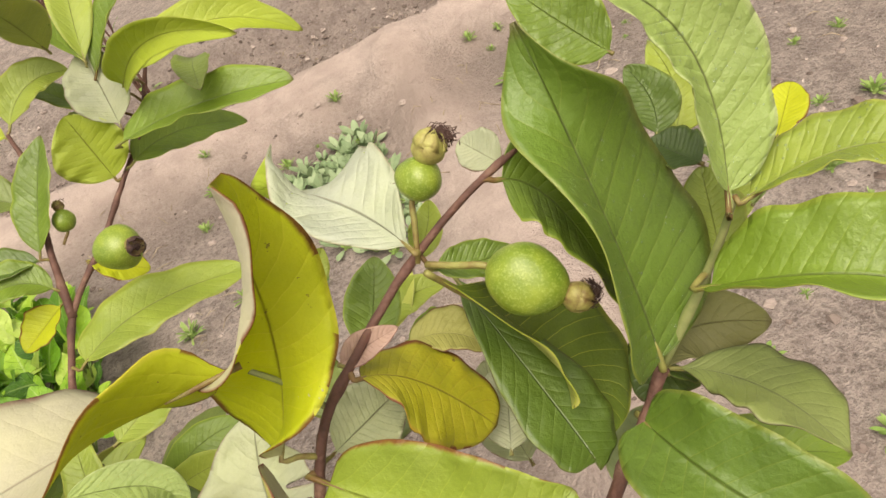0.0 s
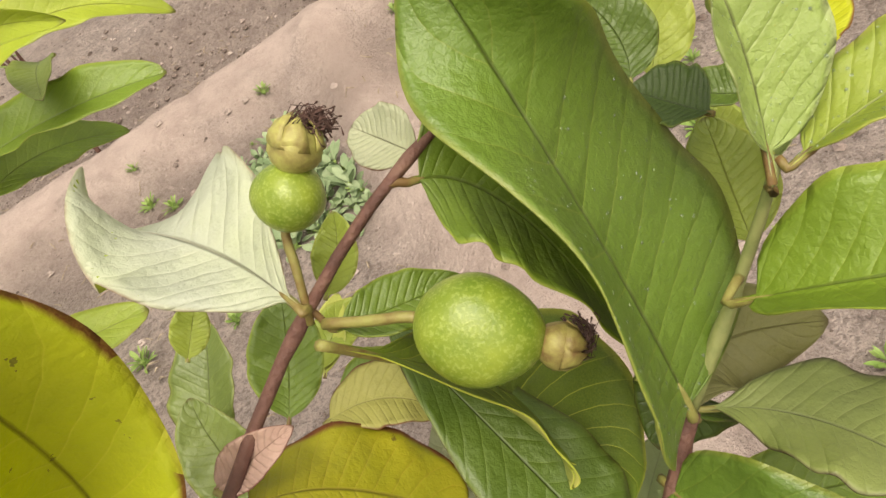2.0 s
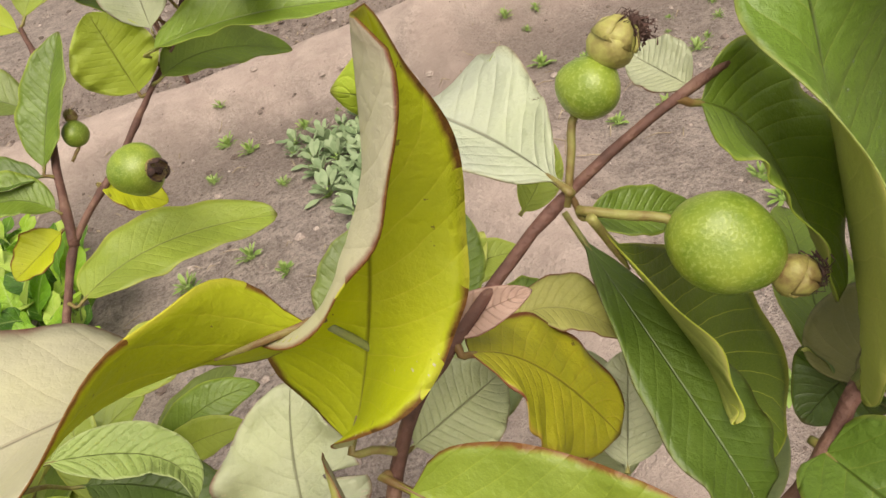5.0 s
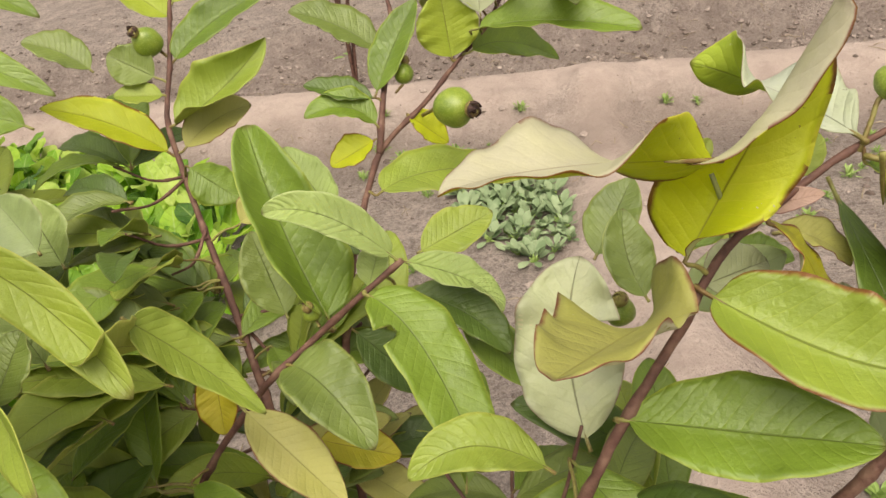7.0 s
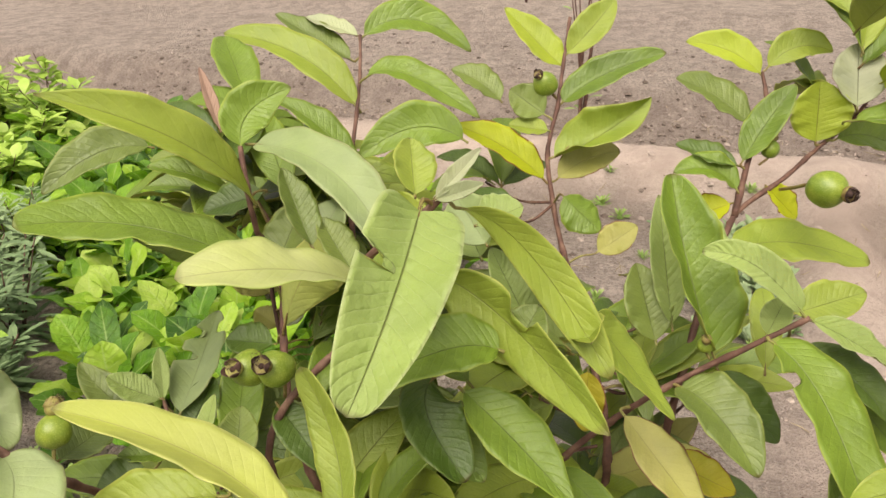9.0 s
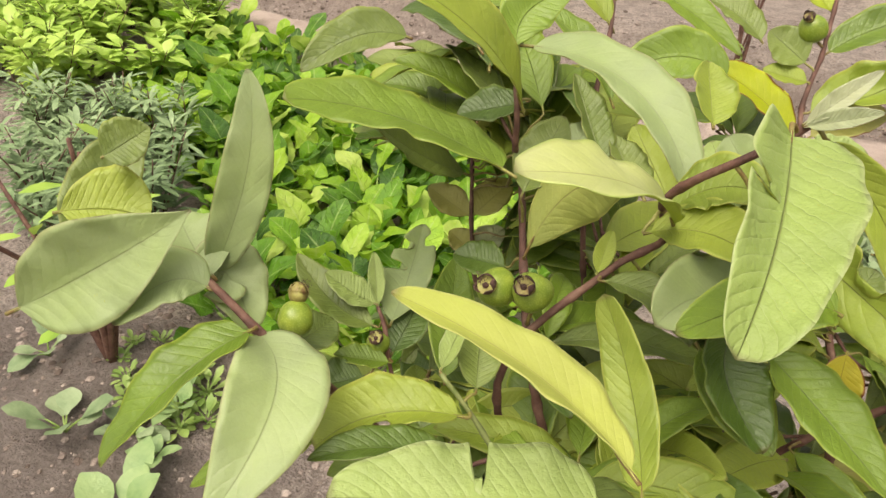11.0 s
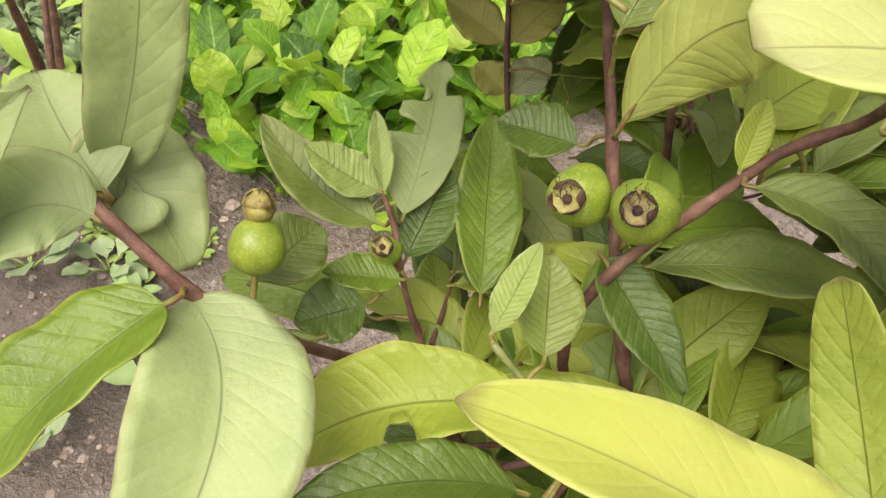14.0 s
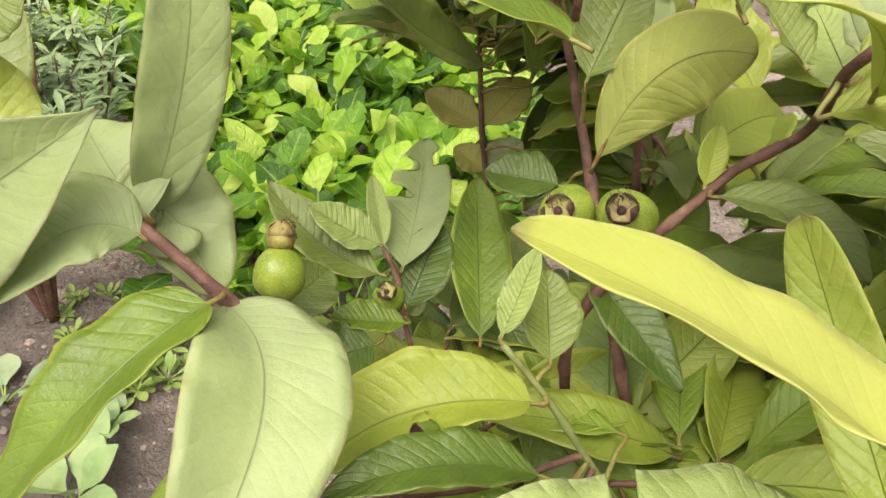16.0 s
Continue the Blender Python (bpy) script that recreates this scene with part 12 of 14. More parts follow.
leaf(stem_t, "green", (-0.523, 0.288, 0.723), (-0.560, 0.266, 0.749), (-0.597, 0.245, 0.747), (0.378, -0.167, 0.910), 0.032, 21, 22, nu=24, nv=8)
leaf(stem_t, "green", (-0.527, 0.288, 0.721), (-0.534, 0.327, 0.729), (-0.540, 0.365, 0.716), (-0.228, -0.548, 0.805), 0.025, 8, -1, nu=24, nv=8)
leaf(stem_t, "lime", (-0.528, 0.288, 0.720), (-0.561, 0.262, 0.737), (-0.594, 0.235, 0.728), (0.375, -0.415, 0.829), 0.027, 14, 24, nu=24, nv=8)
leaf(stem_t, "green", (-0.525, 0.288, 0.722), (-0.564, 0.301, 0.753), (-0.603, 0.313, 0.762), (-0.316, 0.067, 0.946), 0.029, 10, 20, nu=24, nv=8)
branch(stem_a, [(-0.148, 0.146, 0.525), (-0.147, 0.169, 0.545), (-0.145, 0.191, 0.581)], 0.0013, 0.0008, name="twig")
leaf(stem_a, "green", (-0.146, 0.180, 0.567), (-0.104, 0.190, 0.571), (-0.062, 0.200, 0.554), (-0.180, -0.382, 0.906), 0.032, 8, 15, nu=24, nv=8)
leaf(stem_a, "grey", (-0.146, 0.180, 0.567), (-0.109, 0.185, 0.589), (-0.072, 0.191, 0.587), (-0.379, -0.108, 0.919), 0.027, 9, -13, nu=24, nv=8)
leaf(stem_a, "grey", (-0.146, 0.180, 0.567), (-0.177, 0.187, 0.570), (-0.208, 0.194, 0.550), (0.031, -0.026, 0.999), 0.020, 23, 2, nu=24, nv=8)
leaf(stem_a, "green", (-0.145, 0.183, 0.571), (-0.128, 0.204, 0.569), (-0.111, 0.225, 0.557), (0.148, 0.184, 0.972), 0.020, 11, -13, nu=24, nv=8)
branch(stem_f, [(-0.454, 0.152, 0.382), (-0.437, 0.174, 0.416), (-0.420, 0.196, 0.467)], 0.0013, 0.0008, name="twig")
leaf(stem_f, "grey", (-0.424, 0.191, 0.457), (-0.418, 0.230, 0.454), (-0.412, 0.268, 0.442), (0.431, -0.040, 0.902), 0.025, 17, 24, nu=24, nv=8)
leaf(stem_f, "grey", (-0.423, 0.193, 0.460), (-0.393, 0.168, 0.460), (-0.363, 0.144, 0.433), (0.034, -0.183, 0.983), 0.027, 6, -20, nu=24, nv=8)
leaf(stem_f, "dark", (-0.425, 0.190, 0.455), (-0.407, 0.211, 0.457), (-0.389, 0.233, 0.453), (-0.152, -0.372, 0.916), 0.017, 15, 17, nu=24, nv=8)
leaf(stem_f, "lime", (-0.422, 0.194, 0.463), (-0.376, 0.203, 0.467), (-0.331, 0.212, 0.463), (0.414, -0.099, 0.905), 0.031, 10, 10, nu=24, nv=8)
leaf(stem_f, "dark", (-0.428, 0.186, 0.447), (-0.443, 0.212, 0.447), (-0.458, 0.237, 0.435), (0.301, 0.182, 0.936), 0.024, 20, 0, nu=24, nv=8)
branch(stem_d, [(-0.323, 0.266, 0.357), (-0.334, 0.278, 0.379), (-0.345, 0.291, 0.416)], 0.0013, 0.0008, name="twig")
leaf(stem_d, "lime", (-0.340, 0.286, 0.404), (-0.377, 0.284, 0.437), (-0.413, 0.282, 0.452), (-0.001, -0.414, 0.910), 0.029, 21, 11, nu=24, nv=8)
leaf(stem_d, "green", (-0.340, 0.285, 0.402), (-0.321, 0.307, 0.404), (-0.302, 0.329, 0.381), (0.293, 0.015, 0.956), 0.021, 19, -4, nu=24, nv=8)
leaf(stem_d, "brown", (-0.344, 0.290, 0.416), (-0.360, 0.312, 0.432), (-0.376, 0.334, 0.431), (-0.352, -0.072, 0.933), 0.018, 14, 21, nu=24, nv=8)
leaf(stem_d, "dark", (-0.341, 0.286, 0.405), (-0.370, 0.295, 0.430), (-0.399, 0.303, 0.440), (0.411, -0.002, 0.912), 0.025, 24, -4, nu=24, nv=8)
leaf(stem_d, "dark", (-0.343, 0.288, 0.411), (-0.386, 0.295, 0.434), (-0.429, 0.301, 0.444), (-0.273, -0.435, 0.858), 0.029, 12, -15, nu=24, nv=8)
branch(stem_n, [(-0.446, 0.057, 0.616), (-0.451, 0.041, 0.609), (-0.456, 0.024, 0.619)], 0.0013, 0.0008, name="twig")
leaf(stem_n, "green", (-0.452, 0.036, 0.618), (-0.441, -0.004, 0.616), (-0.429, -0.045, 0.607), (0.307, -0.422, 0.853), 0.031, 10, 20, nu=24, nv=8)
leaf(stem_n, "green", (-0.453, 0.033, 0.618), (-0.457, 0.000, 0.636), (-0.460, -0.033, 0.627), (-0.218, -0.361, 0.907), 0.024, 7, -5, nu=24, nv=8)
leaf(stem_n, "grey", (-0.455, 0.027, 0.619), (-0.435, 0.012, 0.638), (-0.415, -0.003, 0.642), (-0.148, -0.558, 0.816), 0.017, 6, 16, nu=24, nv=8)
leaf(stem_n, "green", (-0.452, 0.037, 0.618), (-0.478, 0.003, 0.614), (-0.504, -0.030, 0.587), (0.316, -0.046, 0.948), 0.032, 9, -8, nu=24, nv=8)
branch(stem_l, [(-0.502, 0.075, 0.537), (-0.487, 0.084, 0.520), (-0.473, 0.092, 0.520)], 0.0013, 0.0008, name="twig")
leaf(stem_l, "dark", (-0.483, 0.086, 0.526), (-0.444, 0.105, 0.526), (-0.404, 0.123, 0.509), (-0.205, -0.114, 0.972), 0.029, 5, 1, nu=24, nv=8)
leaf(stem_l, "dark", (-0.477, 0.090, 0.523), (-0.464, 0.122, 0.528), (-0.450, 0.155, 0.512), (-0.009, -0.523, 0.853), 0.022, 7, -11, nu=24, nv=8)
leaf(stem_l, "lime", (-0.483, 0.086, 0.526), (-0.495, 0.113, 0.549), (-0.507, 0.139, 0.558), (0.408, 0.005, 0.913), 0.022, 10, 22, nu=24, nv=8)
leaf(stem_l, "lime", (-0.478, 0.089, 0.523), (-0.445, 0.063, 0.528), (-0.412, 0.036, 0.526), (0.342, -0.536, 0.771), 0.032, 21, -13, nu=24, nv=8)
leaf(stem_l, "lime", (-0.479, 0.089, 0.523), (-0.454, 0.123, 0.539), (-0.429, 0.156, 0.528), (-0.394, -0.443, 0.805), 0.030, 25, 24, nu=24, nv=8)
branch(stem_k, [(-0.413, 0.167, 0.452), (-0.420, 0.183, 0.487), (-0.427, 0.198, 0.539)], 0.0013, 0.0008, name="twig")
leaf(stem_k, "lime", (-0.425, 0.193, 0.525), (-0.452, 0.213, 0.542), (-0.478, 0.232, 0.548), (-0.402, -0.395, 0.826), 0.023, 6, -9, nu=24, nv=8)
leaf(stem_k, "dark", (-0.424, 0.191, 0.518), (-0.439, 0.226, 0.532), (-0.454, 0.261, 0.526), (-0.329, -0.494, 0.804), 0.026, 25, 8, nu=24, nv=8)
leaf(stem_k, "dark", (-0.423, 0.189, 0.513), (-0.461, 0.169, 0.541), (-0.499, 0.149, 0.550), (-0.213, -0.547, 0.810), 0.028, 23, 1, nu=24, nv=8)
leaf(stem_k, "lime", (-0.423, 0.189, 0.513), (-0.447, 0.211, 0.519), (-0.471, 0.234, 0.499), (-0.068, -0.301, 0.951), 0.026, 11, -1, nu=24, nv=8)
leaf(stem_k, "grey", (-0.426, 0.195, 0.530), (-0.457, 0.221, 0.559), (-0.488, 0.247, 0.563), (0.039, -0.532, 0.846), 0.027, 12, 14, nu=24, nv=8)
leaf(stem_h, "green", (-0.321, 0.182, 0.587), (-0.291, 0.163, 0.583), (-0.262, 0.144, 0.562), (0.015, -0.492, 0.870), 0.023, 21, 20, nu=24, nv=8)
branch(stem_r, [(-0.081, 0.187, 0.431), (-0.069, 0.168, 0.457), (-0.057, 0.150, 0.498)], 0.0013, 0.0008, name="twig")
leaf(stem_r, "lime", (-0.065, 0.162, 0.476), (-0.027, 0.153, 0.490), (0.010, 0.143, 0.480), (-0.362, 0.064, 0.930), 0.026, 16, 6, nu=24, nv=8)
leaf(stem_r, "grey", (-0.065, 0.162, 0.476), (-0.032, 0.167, 0.503), (0.000, 0.172, 0.520), (0.246, -0.432, 0.868), 0.030, 20, 5, nu=24, nv=8)
leaf(stem_r, "dark", (-0.058, 0.152, 0.494), (-0.075, 0.123, 0.485), (-0.092, 0.094, 0.470), (0.136, -0.558, 0.819), 0.027, 11, 21, nu=24, nv=8)
leaf(stem_r, "green", (-0.059, 0.154, 0.492), (-0.052, 0.124, 0.513), (-0.045, 0.094, 0.514), (0.092, -0.528, 0.844), 0.025, 23, -3, nu=24, nv=8)
leaf(stem_r, "dark", (-0.058, 0.152, 0.494), (-0.075, 0.117, 0.491), (-0.093, 0.082, 0.479), (-0.322, -0.303, 0.897), 0.026, 12, 22, nu=24, nv=8)
leaf(stem_h, "green", (-0.350, 0.187, 0.580), (-0.377, 0.174, 0.594), (-0.404, 0.162, 0.601), (0.160, -0.338, 0.927), 0.025, 21, -21, nu=24, nv=8)
leaf(stem_h, "green", (-0.346, 0.189, 0.574), (-0.379, 0.188, 0.580), (-0.412, 0.187, 0.575), (0.163, -0.550, 0.819), 0.024, 19, 12, nu=24, nv=8)
leaf(stem_h, "lime", (-0.345, 0.189, 0.573), (-0.381, 0.190, 0.593), (-0.417, 0.191, 0.601), (0.079, -0.512, 0.855), 0.030, 11, 15, nu=24, nv=8)
leaf(stem_h, "green", (-0.347, 0.189, 0.576), (-0.357, 0.219, 0.608), (-0.368, 0.249, 0.618), (-0.231, -0.121, 0.965), 0.027, 22, -24, nu=24, nv=8)
branch(stem_f, [(-0.454, 0.151, 0.384), (-0.461, 0.119, 0.417), (-0.468, 0.087, 0.466)], 0.0013, 0.0008, name="twig")
leaf(stem_f, "grey", (-0.463, 0.112, 0.435), (-0.502, 0.114, 0.441), (-0.542, 0.116, 0.428), (-0.133, -0.472, 0.872), 0.029, 10, 18, nu=24, nv=8)
leaf(stem_f, "green", (-0.465, 0.103, 0.446), (-0.508, 0.100, 0.474), (-0.552, 0.098, 0.480), (0.187, 0.054, 0.981), 0.032, 13, 19, nu=24, nv=8)
leaf(stem_f, "green", (-0.468, 0.088, 0.464), (-0.432, 0.071, 0.467), (-0.397, 0.053, 0.459), (-0.121, -0.090, 0.989), 0.027, 18, 0, nu=24, nv=8)
leaf(stem_f, "grey", (-0.468, 0.087, 0.466), (-0.496, 0.068, 0.465), (-0.524, 0.049, 0.451), (-0.372, -0.454, 0.809), 0.027, 9, -20, nu=24, nv=8)
leaf(stem_f, "lime", (-0.468, 0.087, 0.466), (-0.459, 0.048, 0.500), (-0.451, 0.009, 0.509), (-0.389, 0.134, 0.911), 0.032, 24, -3, nu=24, nv=8)
leaf(stem_n, "lime", (-0.390, 0.097, 0.556), (-0.348, 0.100, 0.555), (-0.306, 0.103, 0.545), (-0.283, 0.181, 0.942), 0.034, 5, -17, nu=24, nv=8)
leaf(stem_n, "green", (-0.388, 0.098, 0.560), (-0.373, 0.058, 0.583), (-0.358, 0.018, 0.598), (-0.307, 0.002, 0.952), 0.032, 17, -11, nu=24, nv=8)
leaf(stem_n, "grey", (-0.387, 0.099, 0.561), (-0.385, 0.126, 0.570), (-0.383, 0.154, 0.564), (-0.111, -0.419, 0.901), 0.017, 15, 9, nu=24, nv=8)
leaf(stem_n, "dark", (-0.388, 0.098, 0.559), (-0.364, 0.132, 0.574), (-0.340, 0.165, 0.581), (-0.270, 0.040, 0.962), 0.027, 10, 24, nu=24, nv=8)
leaf(stem_n, "green", (-0.389, 0.098, 0.557), (-0.367, 0.115, 0.576), (-0.344, 0.132, 0.587), (-0.179, -0.366, 0.913), 0.021, 19, 0, nu=24, nv=8)
branch(stem_f, [(-0.530, 0.105, 0.563), (-0.537, 0.130, 0.559), (-0.544, 0.155, 0.570)], 0.0013, 0.0008, name="twig")
leaf(stem_f, "lime", (-0.539, 0.136, 0.568), (-0.503, 0.156, 0.567), (-0.467, 0.176, 0.543), (-0.038, 0.190, 0.981), 0.030, 19, -21, nu=24, nv=8)
leaf(stem_f, "grey", (-0.540, 0.140, 0.568), (-0.536, 0.179, 0.579), (-0.532, 0.218, 0.572), (0.286, -0.006, 0.958), 0.026, 12, -19, nu=24, nv=8)
leaf(stem_f, "dark", (-0.541, 0.144, 0.569), (-0.502, 0.152, 0.575), (-0.463, 0.161, 0.555), (-0.014, -0.487, 0.873), 0.028, 6, 14, nu=24, nv=8)
leaf(stem_f, "green", (-0.543, 0.152, 0.570), (-0.559, 0.178, 0.570), (-0.576, 0.203, 0.553), (-0.380, -0.125, 0.917), 0.024, 10, 13, nu=24, nv=8)
branch(stem_t, [(-0.457, 0.278, 0.532), (-0.445, 0.248, 0.518), (-0.432, 0.219, 0.519)], 0.0013, 0.0008, name="twig")
leaf(stem_t, "dark", (-0.436, 0.227, 0.521), (-0.461, 0.194, 0.532), (-0.486, 0.160, 0.528), (0.010, -0.397, 0.918), 0.032, 23, 12, nu=24, nv=8)
leaf(stem_t, "dark", (-0.432, 0.220, 0.520), (-0.402, 0.225, 0.540), (-0.372, 0.230, 0.553), (0.092, -0.176, 0.980), 0.023, 14, 0, nu=24, nv=8)
leaf(stem_t, "green", (-0.442, 0.242, 0.525), (-0.417, 0.210, 0.553), (-0.391, 0.179, 0.573), (0.329, -0.228, 0.916), 0.032, 17, -25, nu=24, nv=8)
leaf(stem_t, "green", (-0.438, 0.233, 0.523), (-0.396, 0.222, 0.516), (-0.354, 0.211, 0.494), (0.382, -0.373, 0.846), 0.035, 15, -14, nu=24, nv=8)
leaf(stem_t, "lime", (-0.436, 0.227, 0.521), (-0.454, 0.191, 0.521), (-0.473, 0.155, 0.497), (-0.297, -0.470, 0.832), 0.030, 6, -1, nu=24, nv=8)
leaf(stem_h, "green", (-0.303, 0.216, 0.447), (-0.324, 0.192, 0.469), (-0.346, 0.168, 0.480), (0.255, -0.517, 0.817), 0.027, 16, -4, nu=24, nv=8)
leaf(stem_h, "grey", (-0.305, 0.218, 0.434), (-0.277, 0.207, 0.455), (-0.250, 0.195, 0.456), (0.359, -0.237, 0.903), 0.024, 23, 16, nu=24, nv=8)
leaf(stem_h, "green", (-0.305, 0.218, 0.437), (-0.269, 0.234, 0.431), (-0.234, 0.249, 0.418), (-0.047, -0.543, 0.838), 0.025, 25, -25, nu=24, nv=8)
leaf(stem_h, "brown", (-0.303, 0.217, 0.445), (-0.275, 0.248, 0.448), (-0.246, 0.280, 0.443), (0.023, 0.170, 0.985), 0.029, 19, 22, nu=24, nv=8)
leaf(stem_h, "grey", (-0.302, 0.215, 0.455), (-0.268, 0.229, 0.450), (-0.234, 0.243, 0.432), (0.288, -0.388, 0.875), 0.029, 15, 11, nu=24, nv=8)
leaf(stem_n, "green", (-0.420, 0.098, 0.598), (-0.429, 0.135, 0.604), (-0.438, 0.172, 0.593), (-0.359, -0.221, 0.907), 0.024, 11, -21, nu=24, nv=8)
leaf(stem_n, "dark", (-0.419, 0.098, 0.596), (-0.457, 0.096, 0.589), (-0.494, 0.095, 0.569), (0.155, -0.025, 0.988), 0.026, 21, -25, nu=24, nv=8)
leaf(stem_n, "lime", (-0.418, 0.098, 0.586), (-0.405, 0.133, 0.589), (-0.392, 0.168, 0.583), (-0.110, 0.111, 0.988), 0.029, 15, -23, nu=24, nv=8)
leaf(stem_n, "lime", (-0.418, 0.098, 0.590), (-0.455, 0.082, 0.607), (-0.492, 0.066, 0.611), (-0.293, -0.374, 0.880), 0.027, 15, 12, nu=24, nv=8)
branch(stem_b, [(-0.484, 0.247, 0.427), (-0.500, 0.237, 0.423), (-0.516, 0.226, 0.436)], 0.0013, 0.0008, name="twig")
leaf(stem_b, "green", (-0.515, 0.226, 0.436), (-0.529, 0.191, 0.430), (-0.543, 0.156, 0.408), (-0.224, -0.404, 0.887), 0.025, 9, -21, nu=24, nv=8)
leaf(stem_b, "lime", (-0.514, 0.227, 0.435), (-0.532, 0.248, 0.446), (-0.549, 0.269, 0.445), (0.059, 0.119, 0.991), 0.021, 24, -10, nu=24, nv=8)
leaf(stem_b, "green", (-0.510, 0.230, 0.434), (-0.547, 0.225, 0.465), (-0.585, 0.220, 0.479), (0.050, -0.127, 0.991), 0.032, 22, -6, nu=24, nv=8)
leaf(stem_b, "brown", (-0.505, 0.233, 0.433), (-0.500, 0.200, 0.439), (-0.496, 0.166, 0.436), (0.030, -0.480, 0.877), 0.023, 6, -20, nu=24, nv=8)
leaf(stem_b, "green", (-0.513, 0.228, 0.435), (-0.507, 0.196, 0.453), (-0.500, 0.164, 0.460), (-0.284, -0.428, 0.858), 0.021, 10, 24, nu=24, nv=8)
leaf(stem_b, "grey", (-0.617, 0.334, 0.664), (-0.656, 0.323, 0.675), (-0.696, 0.313, 0.680), (0.187, -0.375, 0.908), 0.032, 21, -7, nu=24, nv=8)
leaf(stem_b, "green", (-0.622, 0.343, 0.670), (-0.653, 0.343, 0.670), (-0.684, 0.343, 0.661), (-0.117, -0.554, 0.824), 0.019, 11, 9, nu=24, nv=8)
leaf(stem_b, "green", (-0.621, 0.342, 0.669), (-0.600, 0.366, 0.668), (-0.579, 0.391, 0.653), (-0.224, 0.073, 0.972), 0.025, 8, -24, nu=24, nv=8)
leaf(stem_b, "green", (-0.627, 0.352, 0.676), (-0.671, 0.349, 0.673), (-0.714, 0.347, 0.658), (0.016, 0.164, 0.986), 0.032, 5, 0, nu=24, nv=8)
leaf(stem_b, "green", (-0.625, 0.347, 0.673), (-0.613, 0.380, 0.665), (-0.602, 0.413, 0.650), (-0.392, -0.387, 0.834), 0.027, 5, 8, nu=24, nv=8)
leaf(stem_r, "green", (-0.067, 0.202, 0.522), (-0.042, 0.197, 0.536), (-0.017, 0.192, 0.544), (0.315, -0.307, 0.898), 0.020, 22, 3, nu=24, nv=8)
leaf(stem_r, "green", (-0.069, 0.198, 0.506), (-0.084, 0.225, 0.527), (-0.099, 0.252, 0.538), (-0.403, -0.116, 0.908), 0.026, 10, 6, nu=24, nv=8)
leaf(stem_r, "green", (-0.070, 0.197, 0.501), (-0.056, 0.230, 0.496), (-0.042, 0.262, 0.483), (-0.282, 0.160, 0.946), 0.025, 8, -2, nu=24, nv=8)
leaf(stem_r, "dark", (-0.068, 0.200, 0.515), (-0.040, 0.200, 0.531), (-0.012, 0.199, 0.528), (-0.268, 0.100, 0.958), 0.022, 23, 7, nu=24, nv=8)
leaf(stem_r, "green", (-0.070, 0.196, 0.496), (-0.048, 0.181, 0.516), (-0.025, 0.165, 0.513), (0.165, -0.114, 0.980), 0.019, 5, -21, nu=24, nv=8)
branch(stem_h, [(-0.315, 0.224, 0.397), (-0.293, 0.217, 0.390), (-0.270, 0.211, 0.400)], 0.0013, 0.0008, name="twig")
leaf(stem_h, "lime", (-0.286, 0.215, 0.399), (-0.290, 0.170, 0.398), (-0.294, 0.125, 0.373), (-0.319, -0.162, 0.934), 0.034, 14, -3, nu=24, nv=8)
leaf(stem_h, "dark", (-0.287, 0.216, 0.399), (-0.262, 0.201, 0.408), (-0.237, 0.186, 0.410), (0.145, -0.027, 0.989), 0.021, 19, -21, nu=24, nv=8)
leaf(stem_h, "green", (-0.280, 0.214, 0.399), (-0.255, 0.239, 0.423), (-0.230, 0.264, 0.437), (0.109, -0.155, 0.982), 0.028, 7, 8, nu=24, nv=8)
leaf(stem_h, "dark", (-0.280, 0.214, 0.399), (-0.288, 0.188, 0.415), (-0.295, 0.163, 0.417), (-0.184, 0.122, 0.975), 0.020, 13, 22, nu=24, nv=8)
leaf(stem_h, "dark", (-0.287, 0.216, 0.399), (-0.252, 0.191, 0.420), (-0.217, 0.167, 0.415), (-0.228, 0.026, 0.973), 0.026, 17, 24, nu=24, nv=8)
leaf(stem_f, "green", (-0.555, 0.094, 0.578), (-0.589, 0.083, 0.588), (-0.622, 0.072, 0.584), (-0.011, -0.569, 0.822), 0.029, 21, 10, nu=24, nv=8)
branch(stem_d, [(-0.310, 0.259, 0.478), (-0.324, 0.236, 0.486), (-0.338, 0.213, 0.510)], 0.0013, 0.0008, name="twig")
leaf(stem_d, "brown", (-0.337, 0.215, 0.509), (-0.342, 0.174, 0.537), (-0.348, 0.134, 0.548), (-0.352, 0.122, 0.928), 0.030, 14, 9, nu=24, nv=8)
leaf(stem_d, "dark", (-0.329, 0.227, 0.500), (-0.337, 0.198, 0.500), (-0.344, 0.169, 0.492), (-0.294, -0.516, 0.804), 0.022, 9, 11, nu=24, nv=8)
leaf(stem_d, "dark", (-0.335, 0.218, 0.507), (-0.364, 0.209, 0.534), (-0.393, 0.200, 0.543), (0.344, -0.485, 0.804), 0.021, 23, -8, nu=24, nv=8)
leaf(stem_d, "grey", (-0.329, 0.228, 0.500), (-0.363, 0.249, 0.515), (-0.397, 0.271, 0.517), (-0.171, -0.379, 0.909), 0.030, 8, -12, nu=24, nv=8)
leaf(stem_d, "green", (-0.334, 0.220, 0.506), (-0.314, 0.193, 0.516), (-0.293, 0.166, 0.510), (0.055, -0.415, 0.908), 0.023, 14, 23, nu=24, nv=8)
leaf(stem_b, "dark", (-0.478, 0.264, 0.470), (-0.453, 0.276, 0.471), (-0.429, 0.288, 0.458), (0.342, -0.141, 0.929), 0.021, 14, -17, nu=24, nv=8)
